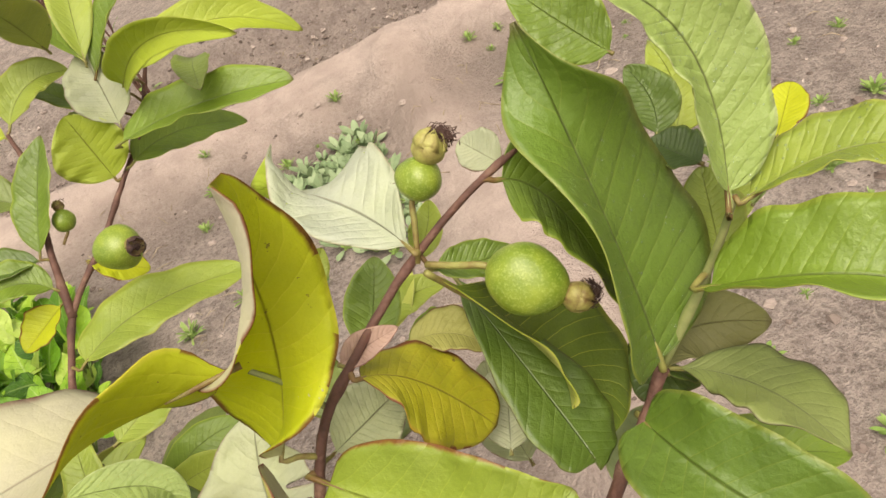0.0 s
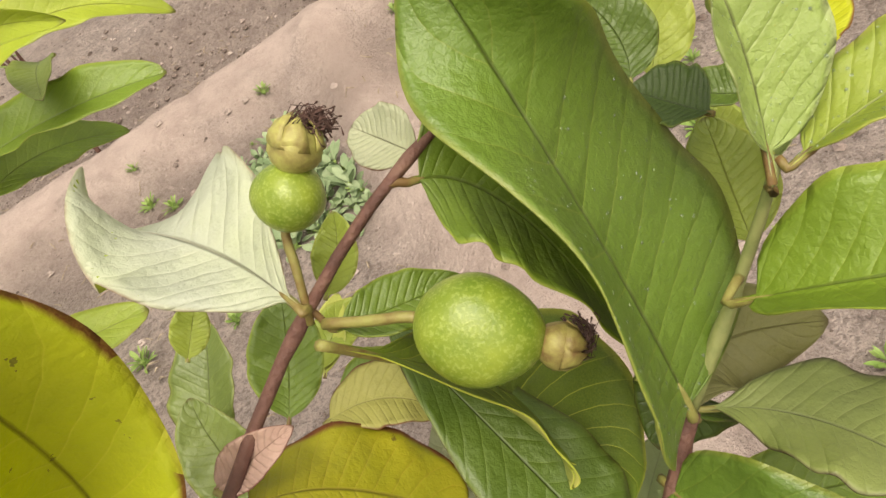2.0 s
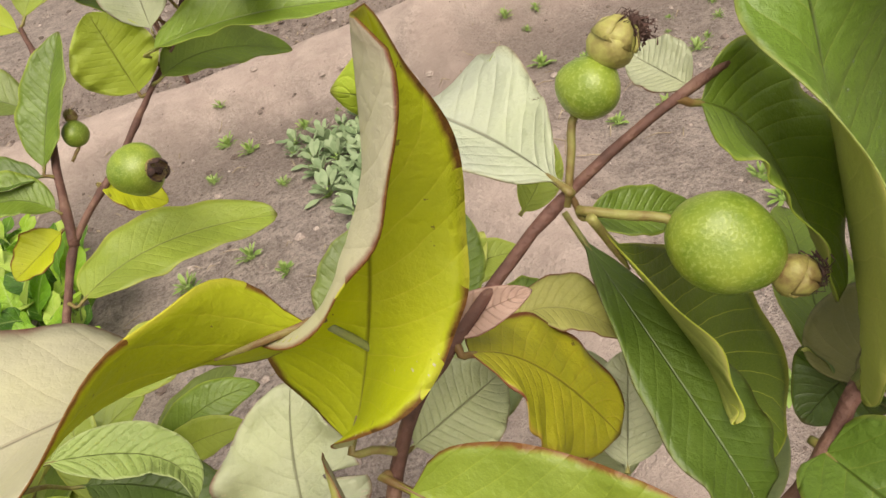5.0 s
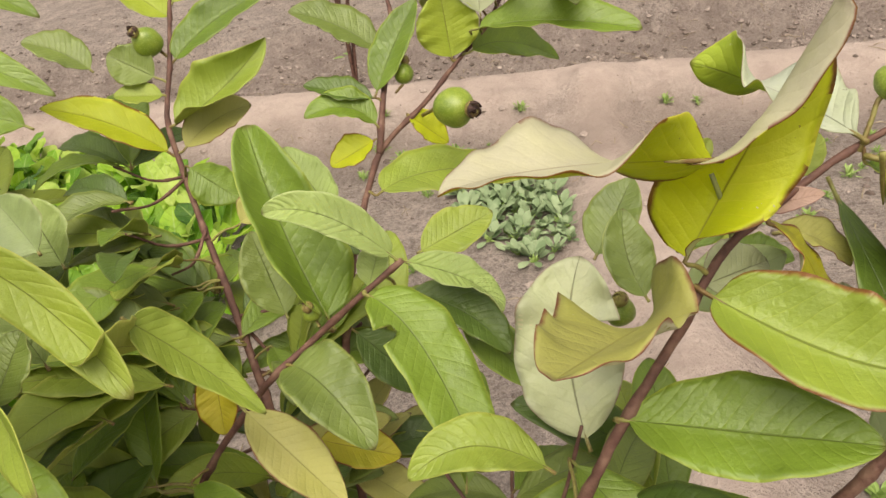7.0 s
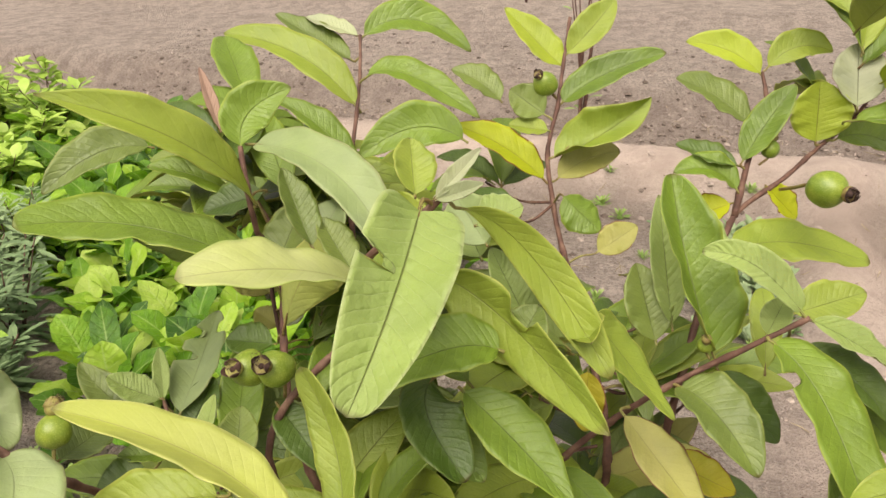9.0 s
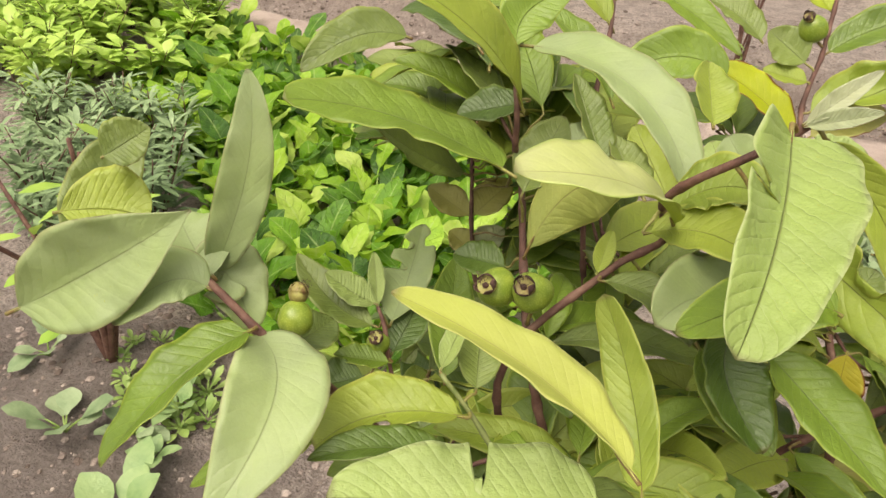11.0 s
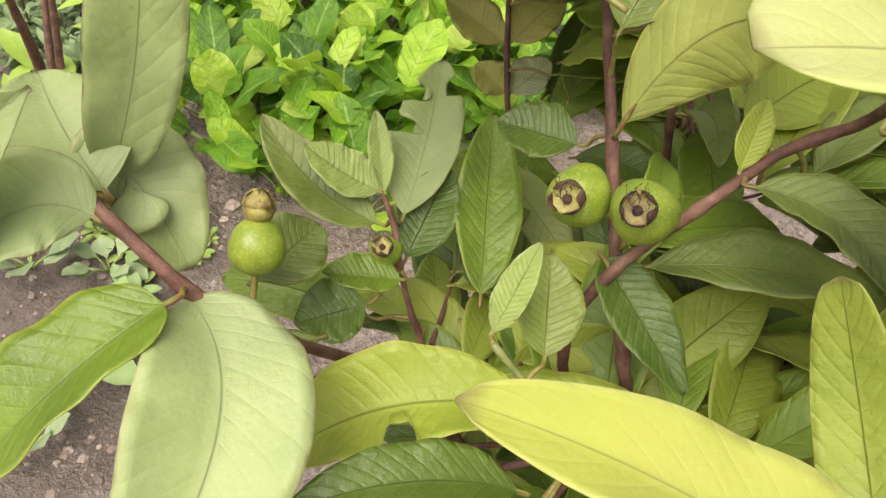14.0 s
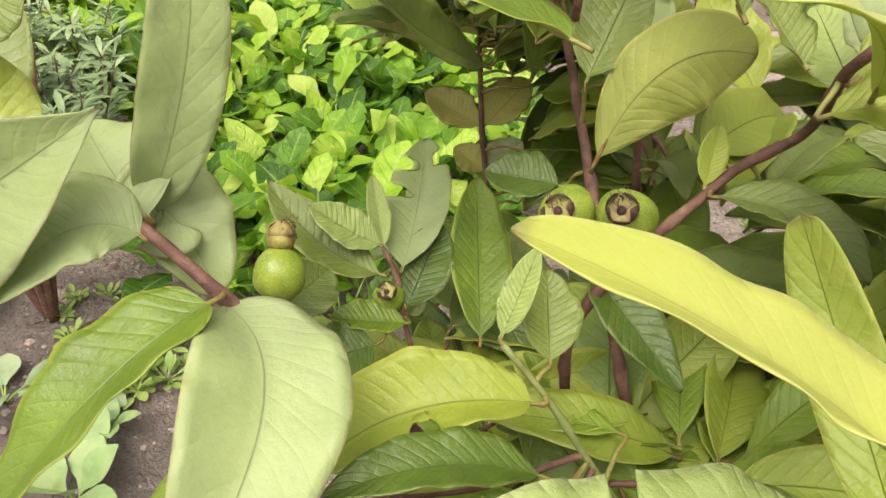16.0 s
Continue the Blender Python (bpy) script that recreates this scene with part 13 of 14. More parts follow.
leaf(stem_b, "dark", (-0.477, 0.263, 0.465), (-0.445, 0.279, 0.501), (-0.413, 0.295, 0.513), (-0.206, -0.285, 0.936), 0.031, 14, -18, nu=24, nv=8)
leaf(stem_b, "dark", (-0.476, 0.261, 0.457), (-0.473, 0.293, 0.471), (-0.470, 0.325, 0.473), (0.101, -0.494, 0.863), 0.026, 6, -9, nu=24, nv=8)
leaf(stem_b, "grey", (-0.476, 0.260, 0.454), (-0.510, 0.250, 0.454), (-0.543, 0.241, 0.444), (-0.191, -0.498, 0.846), 0.027, 25, -25, nu=24, nv=8)
leaf(stem_b, "dark", (-0.475, 0.257, 0.444), (-0.433, 0.277, 0.454), (-0.390, 0.298, 0.452), (-0.319, -0.164, 0.933), 0.034, 6, 13, nu=24, nv=8)
leaf(stem_d, "lime", (-0.351, 0.266, 0.660), (-0.372, 0.244, 0.675), (-0.392, 0.223, 0.682), (-0.330, -0.467, 0.820), 0.023, 5, -23, nu=24, nv=8)
leaf(stem_d, "grey", (-0.344, 0.267, 0.648), (-0.363, 0.242, 0.675), (-0.383, 0.217, 0.680), (0.290, -0.505, 0.813), 0.024, 21, -5, nu=24, nv=8)
leaf(stem_d, "green", (-0.342, 0.268, 0.645), (-0.369, 0.263, 0.643), (-0.397, 0.259, 0.634), (0.215, -0.145, 0.966), 0.017, 23, -22, nu=24, nv=8)
branch(stem_f, [(-0.479, 0.137, 0.442), (-0.476, 0.162, 0.433), (-0.473, 0.188, 0.440)], 0.0013, 0.0008, name="twig")
leaf(stem_f, "dark", (-0.475, 0.168, 0.441), (-0.443, 0.180, 0.435), (-0.411, 0.191, 0.420), (-0.431, 0.049, 0.901), 0.028, 14, -17, nu=24, nv=8)
leaf(stem_f, "grey", (-0.475, 0.167, 0.441), (-0.452, 0.168, 0.467), (-0.429, 0.169, 0.470), (-0.297, -0.139, 0.945), 0.017, 25, 6, nu=24, nv=8)
leaf(stem_f, "dark", (-0.473, 0.184, 0.440), (-0.466, 0.223, 0.444), (-0.458, 0.262, 0.441), (0.305, -0.287, 0.908), 0.028, 12, 11, nu=24, nv=8)
leaf(stem_f, "dark", (-0.474, 0.173, 0.441), (-0.497, 0.201, 0.445), (-0.520, 0.229, 0.440), (0.351, -0.306, 0.885), 0.022, 8, 9, nu=24, nv=8)
leaf(stem_f, "green", (-0.473, 0.186, 0.440), (-0.460, 0.223, 0.441), (-0.447, 0.260, 0.431), (0.281, -0.302, 0.911), 0.031, 6, -20, nu=24, nv=8)
leaf(stem_h, "dark", (-0.314, 0.200, 0.468), (-0.287, 0.204, 0.481), (-0.260, 0.209, 0.467), (0.339, -0.041, 0.940), 0.018, 19, 3, nu=24, nv=8)
leaf(stem_h, "grey", (-0.313, 0.197, 0.471), (-0.276, 0.188, 0.508), (-0.240, 0.179, 0.518), (-0.354, -0.425, 0.833), 0.029, 17, 21, nu=24, nv=8)
leaf(stem_h, "green", (-0.313, 0.197, 0.470), (-0.330, 0.175, 0.484), (-0.346, 0.152, 0.480), (-0.040, 0.043, 0.998), 0.020, 5, -9, nu=24, nv=8)
leaf(stem_h, "green", (-0.313, 0.196, 0.471), (-0.274, 0.187, 0.488), (-0.235, 0.178, 0.485), (-0.365, -0.146, 0.920), 0.029, 11, -5, nu=24, nv=8)
leaf(stem_h, "dark", (-0.313, 0.196, 0.471), (-0.282, 0.162, 0.477), (-0.251, 0.128, 0.475), (-0.360, -0.326, 0.874), 0.034, 23, 24, nu=24, nv=8)
leaf(stem_m, "green", (-0.403, 0.123, 0.590), (-0.361, 0.113, 0.592), (-0.320, 0.103, 0.570), (0.398, 0.086, 0.914), 0.034, 10, -6, nu=24, nv=8)
leaf(stem_m, "lime", (-0.400, 0.120, 0.601), (-0.375, 0.101, 0.629), (-0.350, 0.083, 0.643), (-0.136, -0.546, 0.827), 0.023, 22, 17, nu=24, nv=8)
leaf(stem_m, "lime", (-0.404, 0.124, 0.587), (-0.385, 0.144, 0.585), (-0.365, 0.164, 0.569), (0.399, -0.201, 0.895), 0.020, 17, -5, nu=24, nv=8)
leaf(stem_m, "green", (-0.406, 0.126, 0.581), (-0.383, 0.136, 0.611), (-0.360, 0.147, 0.614), (0.076, 0.179, 0.981), 0.019, 18, -17, nu=24, nv=8)
leaf(stem_m, "grey", (-0.406, 0.126, 0.581), (-0.384, 0.149, 0.579), (-0.362, 0.173, 0.562), (-0.296, -0.254, 0.921), 0.024, 19, 21, nu=24, nv=8)
leaf(stem_k, "green", (-0.468, 0.134, 0.642), (-0.440, 0.167, 0.639), (-0.413, 0.201, 0.621), (0.037, -0.164, 0.986), 0.027, 25, -6, nu=24, nv=8)
leaf(stem_k, "dark", (-0.468, 0.137, 0.639), (-0.446, 0.155, 0.636), (-0.424, 0.174, 0.622), (-0.207, -0.018, 0.978), 0.023, 12, 3, nu=24, nv=8)
branch(stem_l, [(-0.504, 0.074, 0.540), (-0.480, 0.086, 0.548), (-0.456, 0.098, 0.573)], 0.0013, 0.0008, name="twig")
leaf(stem_l, "green", (-0.461, 0.095, 0.569), (-0.460, 0.129, 0.595), (-0.460, 0.164, 0.596), (-0.272, -0.184, 0.944), 0.023, 18, 19, nu=24, nv=8)
leaf(stem_l, "lime", (-0.457, 0.098, 0.572), (-0.428, 0.081, 0.576), (-0.400, 0.064, 0.569), (-0.001, 0.116, 0.993), 0.025, 12, 23, nu=24, nv=8)
leaf(stem_l, "green", (-0.461, 0.096, 0.569), (-0.435, 0.104, 0.583), (-0.409, 0.112, 0.587), (-0.343, -0.429, 0.836), 0.022, 12, 1, nu=24, nv=8)
branch(stem_b, [(-0.472, 0.245, 0.406), (-0.486, 0.235, 0.391), (-0.499, 0.226, 0.391)], 0.0013, 0.0008, name="twig")
leaf(stem_b, "dark", (-0.490, 0.232, 0.396), (-0.518, 0.223, 0.422), (-0.546, 0.214, 0.425), (-0.056, 0.090, 0.994), 0.023, 11, 7, nu=24, nv=8)
leaf(stem_b, "green", (-0.491, 0.232, 0.396), (-0.508, 0.189, 0.394), (-0.525, 0.146, 0.378), (0.421, 0.091, 0.902), 0.033, 19, 19, nu=24, nv=8)
leaf(stem_b, "lime", (-0.489, 0.233, 0.397), (-0.519, 0.202, 0.422), (-0.548, 0.171, 0.423), (-0.349, -0.209, 0.913), 0.028, 23, -11, nu=24, nv=8)
leaf(stem_b, "lime", (-0.494, 0.229, 0.394), (-0.516, 0.247, 0.396), (-0.538, 0.265, 0.381), (0.218, -0.151, 0.964), 0.023, 10, -17, nu=24, nv=8)
leaf(stem_b, "green", (-0.493, 0.230, 0.394), (-0.508, 0.207, 0.408), (-0.523, 0.183, 0.409), (-0.151, -0.302, 0.941), 0.019, 18, 2, nu=24, nv=8)
leaf(stem_b, "grey", (-0.549, 0.273, 0.562), (-0.545, 0.300, 0.564), (-0.540, 0.327, 0.550), (-0.234, -0.160, 0.959), 0.017, 24, -17, nu=24, nv=8)
leaf(stem_b, "green", (-0.551, 0.276, 0.568), (-0.534, 0.315, 0.594), (-0.517, 0.353, 0.597), (0.350, -0.186, 0.918), 0.034, 5, 6, nu=24, nv=8)
leaf(stem_b, "lime", (-0.552, 0.278, 0.573), (-0.547, 0.315, 0.572), (-0.541, 0.352, 0.563), (-0.170, 0.026, 0.985), 0.027, 6, -6, nu=24, nv=8)
branch(stem_e, [(-0.269, 0.273, 0.318), (-0.267, 0.306, 0.310), (-0.266, 0.340, 0.318)], 0.0013, 0.0008, name="twig")
leaf(stem_e, "brown", (-0.266, 0.339, 0.318), (-0.271, 0.364, 0.337), (-0.276, 0.389, 0.340), (0.065, -0.494, 0.867), 0.019, 5, 3, nu=24, nv=8)
leaf(stem_e, "dark", (-0.266, 0.335, 0.318), (-0.293, 0.344, 0.323), (-0.320, 0.353, 0.307), (0.385, -0.485, 0.785), 0.019, 8, -4, nu=24, nv=8)
leaf(stem_e, "lime", (-0.266, 0.331, 0.318), (-0.228, 0.341, 0.336), (-0.189, 0.350, 0.326), (0.124, -0.545, 0.829), 0.027, 20, 10, nu=24, nv=8)
leaf(stem_e, "dark", (-0.266, 0.327, 0.318), (-0.287, 0.346, 0.336), (-0.307, 0.364, 0.337), (-0.366, -0.168, 0.915), 0.018, 19, -12, nu=24, nv=8)
leaf(stem_e, "brown", (-0.267, 0.316, 0.318), (-0.222, 0.322, 0.308), (-0.178, 0.327, 0.289), (-0.097, -0.306, 0.947), 0.028, 8, 19, nu=24, nv=8)
leaf(stem_r, "green", (0.030, 0.148, 0.649), (0.068, 0.140, 0.644), (0.106, 0.132, 0.624), (0.286, -0.437, 0.853), 0.028, 18, -12, nu=24, nv=8)
branch(stem_a, [(-0.213, 0.195, 0.302), (-0.195, 0.186, 0.333), (-0.176, 0.178, 0.380)], 0.0013, 0.0008, name="twig")
leaf(stem_a, "brown", (-0.181, 0.180, 0.369), (-0.146, 0.190, 0.375), (-0.112, 0.201, 0.358), (0.087, -0.524, 0.848), 0.025, 7, 5, nu=24, nv=8)
leaf(stem_a, "green", (-0.181, 0.180, 0.370), (-0.144, 0.165, 0.373), (-0.107, 0.150, 0.357), (-0.239, -0.414, 0.879), 0.026, 15, -6, nu=24, nv=8)
leaf(stem_a, "brown", (-0.191, 0.185, 0.350), (-0.153, 0.209, 0.356), (-0.114, 0.234, 0.355), (-0.027, 0.103, 0.994), 0.029, 8, -16, nu=24, nv=8)
leaf(stem_a, "grey", (-0.177, 0.178, 0.377), (-0.139, 0.200, 0.379), (-0.101, 0.222, 0.367), (-0.029, -0.554, 0.832), 0.028, 16, 13, nu=24, nv=8)
leaf(stem_a, "lime", (-0.177, 0.178, 0.379), (-0.135, 0.170, 0.378), (-0.093, 0.162, 0.361), (-0.010, 0.035, 0.999), 0.029, 24, 22, nu=24, nv=8)
branch(stem_n, [(-0.402, 0.099, 0.504), (-0.423, 0.091, 0.529), (-0.444, 0.082, 0.569)], 0.0013, 0.0008, name="twig")
leaf(stem_n, "dark", (-0.444, 0.083, 0.568), (-0.472, 0.098, 0.588), (-0.501, 0.114, 0.586), (-0.198, -0.027, 0.980), 0.022, 19, 6, nu=24, nv=8)
leaf(stem_n, "dark", (-0.442, 0.083, 0.566), (-0.464, 0.053, 0.571), (-0.485, 0.022, 0.547), (0.385, -0.128, 0.914), 0.027, 22, -18, nu=24, nv=8)
leaf(stem_n, "lime", (-0.428, 0.089, 0.545), (-0.457, 0.106, 0.565), (-0.485, 0.122, 0.576), (-0.282, -0.490, 0.825), 0.026, 15, -5, nu=24, nv=8)
leaf(stem_n, "dark", (-0.439, 0.084, 0.561), (-0.440, 0.042, 0.583), (-0.442, -0.000, 0.582), (0.072, -0.286, 0.956), 0.030, 24, 4, nu=24, nv=8)
leaf(stem_n, "lime", (-0.441, 0.083, 0.565), (-0.449, 0.112, 0.562), (-0.456, 0.141, 0.546), (-0.100, 0.093, 0.991), 0.019, 20, -25, nu=24, nv=8)
branch(stem_r, [(-0.094, 0.196, 0.396), (-0.064, 0.193, 0.389), (-0.033, 0.191, 0.399)], 0.0013, 0.0008, name="twig")
leaf(stem_r, "green", (-0.050, 0.192, 0.398), (-0.048, 0.220, 0.408), (-0.046, 0.248, 0.406), (-0.143, -0.530, 0.836), 0.019, 21, -15, nu=24, nv=8)
leaf(stem_r, "green", (-0.048, 0.192, 0.398), (-0.045, 0.224, 0.406), (-0.042, 0.256, 0.400), (0.165, -0.284, 0.945), 0.023, 6, -11, nu=24, nv=8)
leaf(stem_r, "dark", (-0.037, 0.191, 0.398), (-0.028, 0.148, 0.425), (-0.020, 0.105, 0.435), (-0.415, -0.031, 0.909), 0.036, 16, -12, nu=24, nv=8)
leaf(stem_r, "dark", (-0.049, 0.192, 0.398), (-0.036, 0.166, 0.397), (-0.023, 0.140, 0.380), (-0.159, -0.496, 0.854), 0.020, 19, -1, nu=24, nv=8)
leaf(stem_r, "lime", (-0.035, 0.191, 0.399), (-0.017, 0.169, 0.402), (0.002, 0.147, 0.395), (-0.000, -0.398, 0.918), 0.022, 21, 24, nu=24, nv=8)
leaf(stem_n, "green", (-0.441, 0.082, 0.610), (-0.476, 0.081, 0.604), (-0.510, 0.080, 0.586), (0.278, 0.097, 0.956), 0.023, 9, 4, nu=24, nv=8)
leaf(stem_h, "dark", (-0.334, 0.207, 0.488), (-0.368, 0.184, 0.518), (-0.403, 0.162, 0.524), (-0.078, -0.235, 0.969), 0.036, 25, 10, nu=24, nv=8)
leaf(stem_h, "grey", (-0.331, 0.208, 0.484), (-0.358, 0.220, 0.504), (-0.386, 0.232, 0.517), (0.366, 0.014, 0.930), 0.024, 21, -8, nu=24, nv=8)
leaf(stem_h, "lime", (-0.337, 0.206, 0.492), (-0.377, 0.211, 0.508), (-0.417, 0.216, 0.500), (0.178, 0.187, 0.966), 0.026, 8, 15, nu=24, nv=8)
leaf(stem_h, "dark", (-0.333, 0.208, 0.486), (-0.375, 0.220, 0.503), (-0.417, 0.233, 0.496), (0.107, -0.327, 0.939), 0.034, 12, -10, nu=24, nv=8)
leaf(stem_h, "dark", (-0.332, 0.208, 0.486), (-0.373, 0.216, 0.512), (-0.414, 0.224, 0.513), (-0.311, -0.439, 0.843), 0.033, 23, 19, nu=24, nv=8)
branch(stem_d, [(-0.300, 0.256, 0.578), (-0.321, 0.243, 0.580), (-0.342, 0.231, 0.598)], 0.0013, 0.0008, name="twig")
leaf(stem_d, "green", (-0.341, 0.231, 0.597), (-0.366, 0.264, 0.621), (-0.390, 0.296, 0.628), (0.063, -0.198, 0.978), 0.033, 8, -4, nu=24, nv=8)
leaf(stem_d, "green", (-0.338, 0.233, 0.596), (-0.362, 0.242, 0.616), (-0.385, 0.251, 0.625), (0.097, 0.046, 0.994), 0.018, 21, -24, nu=24, nv=8)
leaf(stem_d, "lime", (-0.330, 0.238, 0.592), (-0.359, 0.214, 0.585), (-0.388, 0.190, 0.566), (0.300, -0.540, 0.787), 0.030, 18, -20, nu=24, nv=8)
leaf(stem_d, "green", (-0.336, 0.235, 0.595), (-0.357, 0.264, 0.617), (-0.379, 0.293, 0.613), (0.238, -0.098, 0.966), 0.022, 10, -5, nu=24, nv=8)
leaf(stem_d, "green", (-0.337, 0.234, 0.595), (-0.373, 0.237, 0.608), (-0.409, 0.239, 0.602), (0.187, 0.054, 0.981), 0.028, 6, -2, nu=24, nv=8)
branch(stem_l, [(-0.479, 0.088, 0.485), (-0.492, 0.098, 0.511), (-0.504, 0.109, 0.553)], 0.0013, 0.0008, name="twig")
leaf(stem_l, "green", (-0.499, 0.104, 0.540), (-0.528, 0.108, 0.558), (-0.556, 0.112, 0.551), (-0.251, -0.275, 0.928), 0.018, 10, -20, nu=24, nv=8)
leaf(stem_l, "green", (-0.499, 0.104, 0.538), (-0.531, 0.083, 0.549), (-0.564, 0.061, 0.533), (-0.031, -0.500, 0.865), 0.029, 17, -17, nu=24, nv=8)
leaf(stem_l, "green", (-0.498, 0.104, 0.537), (-0.487, 0.131, 0.563), (-0.475, 0.158, 0.575), (0.060, -0.463, 0.884), 0.025, 24, 3, nu=24, nv=8)
leaf(stem_l, "lime", (-0.500, 0.105, 0.540), (-0.532, 0.121, 0.554), (-0.565, 0.138, 0.554), (-0.338, -0.112, 0.935), 0.027, 12, -16, nu=24, nv=8)
leaf(stem_l, "green", (-0.501, 0.106, 0.543), (-0.492, 0.143, 0.554), (-0.483, 0.180, 0.549), (-0.319, 0.163, 0.934), 0.029, 25, 10, nu=24, nv=8)
leaf(stem_m, "lime", (-0.446, 0.165, 0.686), (-0.431, 0.207, 0.688), (-0.416, 0.248, 0.674), (0.356, -0.285, 0.890), 0.034, 10, 14, nu=24, nv=8)
leaf(stem_b, "dark", (-0.564, 0.294, 0.638), (-0.524, 0.318, 0.644), (-0.483, 0.343, 0.638), (-0.249, 0.159, 0.956), 0.036, 11, -14, nu=24, nv=8)
leaf(stem_b, "green", (-0.554, 0.293, 0.637), (-0.517, 0.278, 0.652), (-0.481, 0.262, 0.658), (-0.248, -0.382, 0.890), 0.032, 19, -21, nu=24, nv=8)
branch(stem_r, [(-0.035, 0.155, 0.552), (-0.056, 0.158, 0.562), (-0.077, 0.161, 0.588)], 0.0013, 0.0008, name="twig")
leaf(stem_r, "lime", (-0.069, 0.160, 0.582), (-0.071, 0.117, 0.601), (-0.074, 0.074, 0.612), (0.215, 0.068, 0.974), 0.031, 24, 13, nu=24, nv=8)
leaf(stem_r, "dark", (-0.063, 0.159, 0.576), (-0.069, 0.192, 0.596), (-0.075, 0.225, 0.591), (0.144, -0.057, 0.988), 0.024, 11, -1, nu=24, nv=8)
leaf(stem_r, "lime", (-0.068, 0.160, 0.581), (-0.071, 0.121, 0.605), (-0.074, 0.082, 0.603), (-0.190, -0.345, 0.919), 0.025, 13, -17, nu=24, nv=8)
leaf(stem_r, "green", (-0.066, 0.159, 0.579), (-0.066, 0.199, 0.604), (-0.065, 0.238, 0.613), (0.088, -0.486, 0.869), 0.032, 12, -13, nu=24, nv=8)
leaf(stem_r, "lime", (-0.076, 0.161, 0.588), (-0.078, 0.207, 0.593), (-0.079, 0.254, 0.581), (-0.309, -0.009, 0.951), 0.028, 21, 13, nu=24, nv=8)
branch(stem_d, [(-0.323, 0.298, 0.613), (-0.300, 0.280, 0.597), (-0.277, 0.262, 0.598)], 0.0013, 0.0008, name="twig")
leaf(stem_d, "green", (-0.295, 0.276, 0.604), (-0.281, 0.253, 0.602), (-0.266, 0.230, 0.591), (0.310, -0.044, 0.950), 0.020, 21, 0, nu=24, nv=8)
branch(stem_a, [(-0.135, 0.136, 0.572), (-0.123, 0.147, 0.601), (-0.111, 0.158, 0.647)], 0.0013, 0.0008, name="twig")
leaf(stem_a, "green", (-0.116, 0.153, 0.630), (-0.090, 0.120, 0.620), (-0.063, 0.087, 0.601), (0.140, -0.379, 0.915), 0.031, 11, 9, nu=24, nv=8)
leaf(stem_b, "green", (-0.556, 0.280, 0.648), (-0.548, 0.315, 0.678), (-0.539, 0.350, 0.686), (-0.341, -0.416, 0.843), 0.026, 10, -10, nu=24, nv=8)
leaf(stem_b, "lime", (-0.549, 0.282, 0.660), (-0.548, 0.326, 0.653), (-0.547, 0.369, 0.636), (0.084, -0.243, 0.966), 0.036, 22, 16, nu=24, nv=8)
leaf(stem_b, "green", (-0.556, 0.280, 0.648), (-0.558, 0.318, 0.687), (-0.561, 0.356, 0.698), (0.252, -0.235, 0.939), 0.035, 10, -16, nu=24, nv=8)


# ---- ground ----
def ground_height(x, y):
    h = 0.012 * noise.noise(Vector((x * 1.1, y * 1.1, 0.3))) + 0.006 * noise.noise(Vector((x * 6, y * 6, 1.7)))
    wob = 0.05 * noise.noise(Vector((x * 0.9, 3.1, 0)))
    h += 0.10 * math.exp(-(abs(y - 2.13 - wob) / 0.17) ** 3)
    h -= 0.07 * math.exp(-(abs(y - 2.58 - wob) / 0.24) ** 3)
    h += 0.055 * (1 + math.tanh((y - 2.86 - wob) / 0.06))
    h += 0.05 * math.exp(-((y - 4.4 - wob) / 0.2) ** 2)
    if y < 2.3:
        s = 0.5 - 0.5 * math.tanh((y - 2.1) / 0.12)
        h += s * 0.075 * math.exp(-((x - 0.13 - 0.05 * noise.noise(Vector((0.4, y * 1.4, 0)))) / 0.10) ** 2)
    rough = 0.5 + 0.5 * noise.noise(Vector((x * 1.7, y * 1.7, 5.2)))
    furrow = math.exp(-((y - 2.62 - wob) / 0.26) ** 4)
    h += 0.012 * (rough + 1.6 * furrow) * noise.noise(Vector((x * 17, y * 17, 2.2))) + 0.008 * furrow * noise.noise(Vector((x * 38, y * 38, 7.2)))
    # a low earth mound round the woody stems, and one under the guava
    h += 0.05 * math.exp(-(((x + 1.28) / 0.2) ** 2 + ((y - 0.38) / 0.16) ** 2))
    return h


def axis_steps(lo, hi, step, far):
    a = list(np.arange(lo, hi + 1e-6, step))
    g, s = [], step
    while (g[-1] if g else 0) < far:
        s *= 1.35
        g.append((g[-1] if g else 0) + s)
    return [lo - q for q in g[::-1]] + a + [hi + q for q in g]


def build_ground():
    xs, ys = axis_steps(-4.2, 2.0, 0.03, 900), axis_steps(-1.0, 4.6, 0.03, 900)
    verts = [(x, y, ground_height(x, y) if abs(x) < 60 and abs(y) < 60 else 0.0) for y in ys for x in xs]
    w = len(xs)
    faces = [(j * w + i, j * w + i + 1, (j + 1) * w + i + 1, (j + 1) * w + i) for j in range(len(ys) - 1) for i in range(w - 1)]
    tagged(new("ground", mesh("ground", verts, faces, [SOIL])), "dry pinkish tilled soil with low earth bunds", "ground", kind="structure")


build_ground()


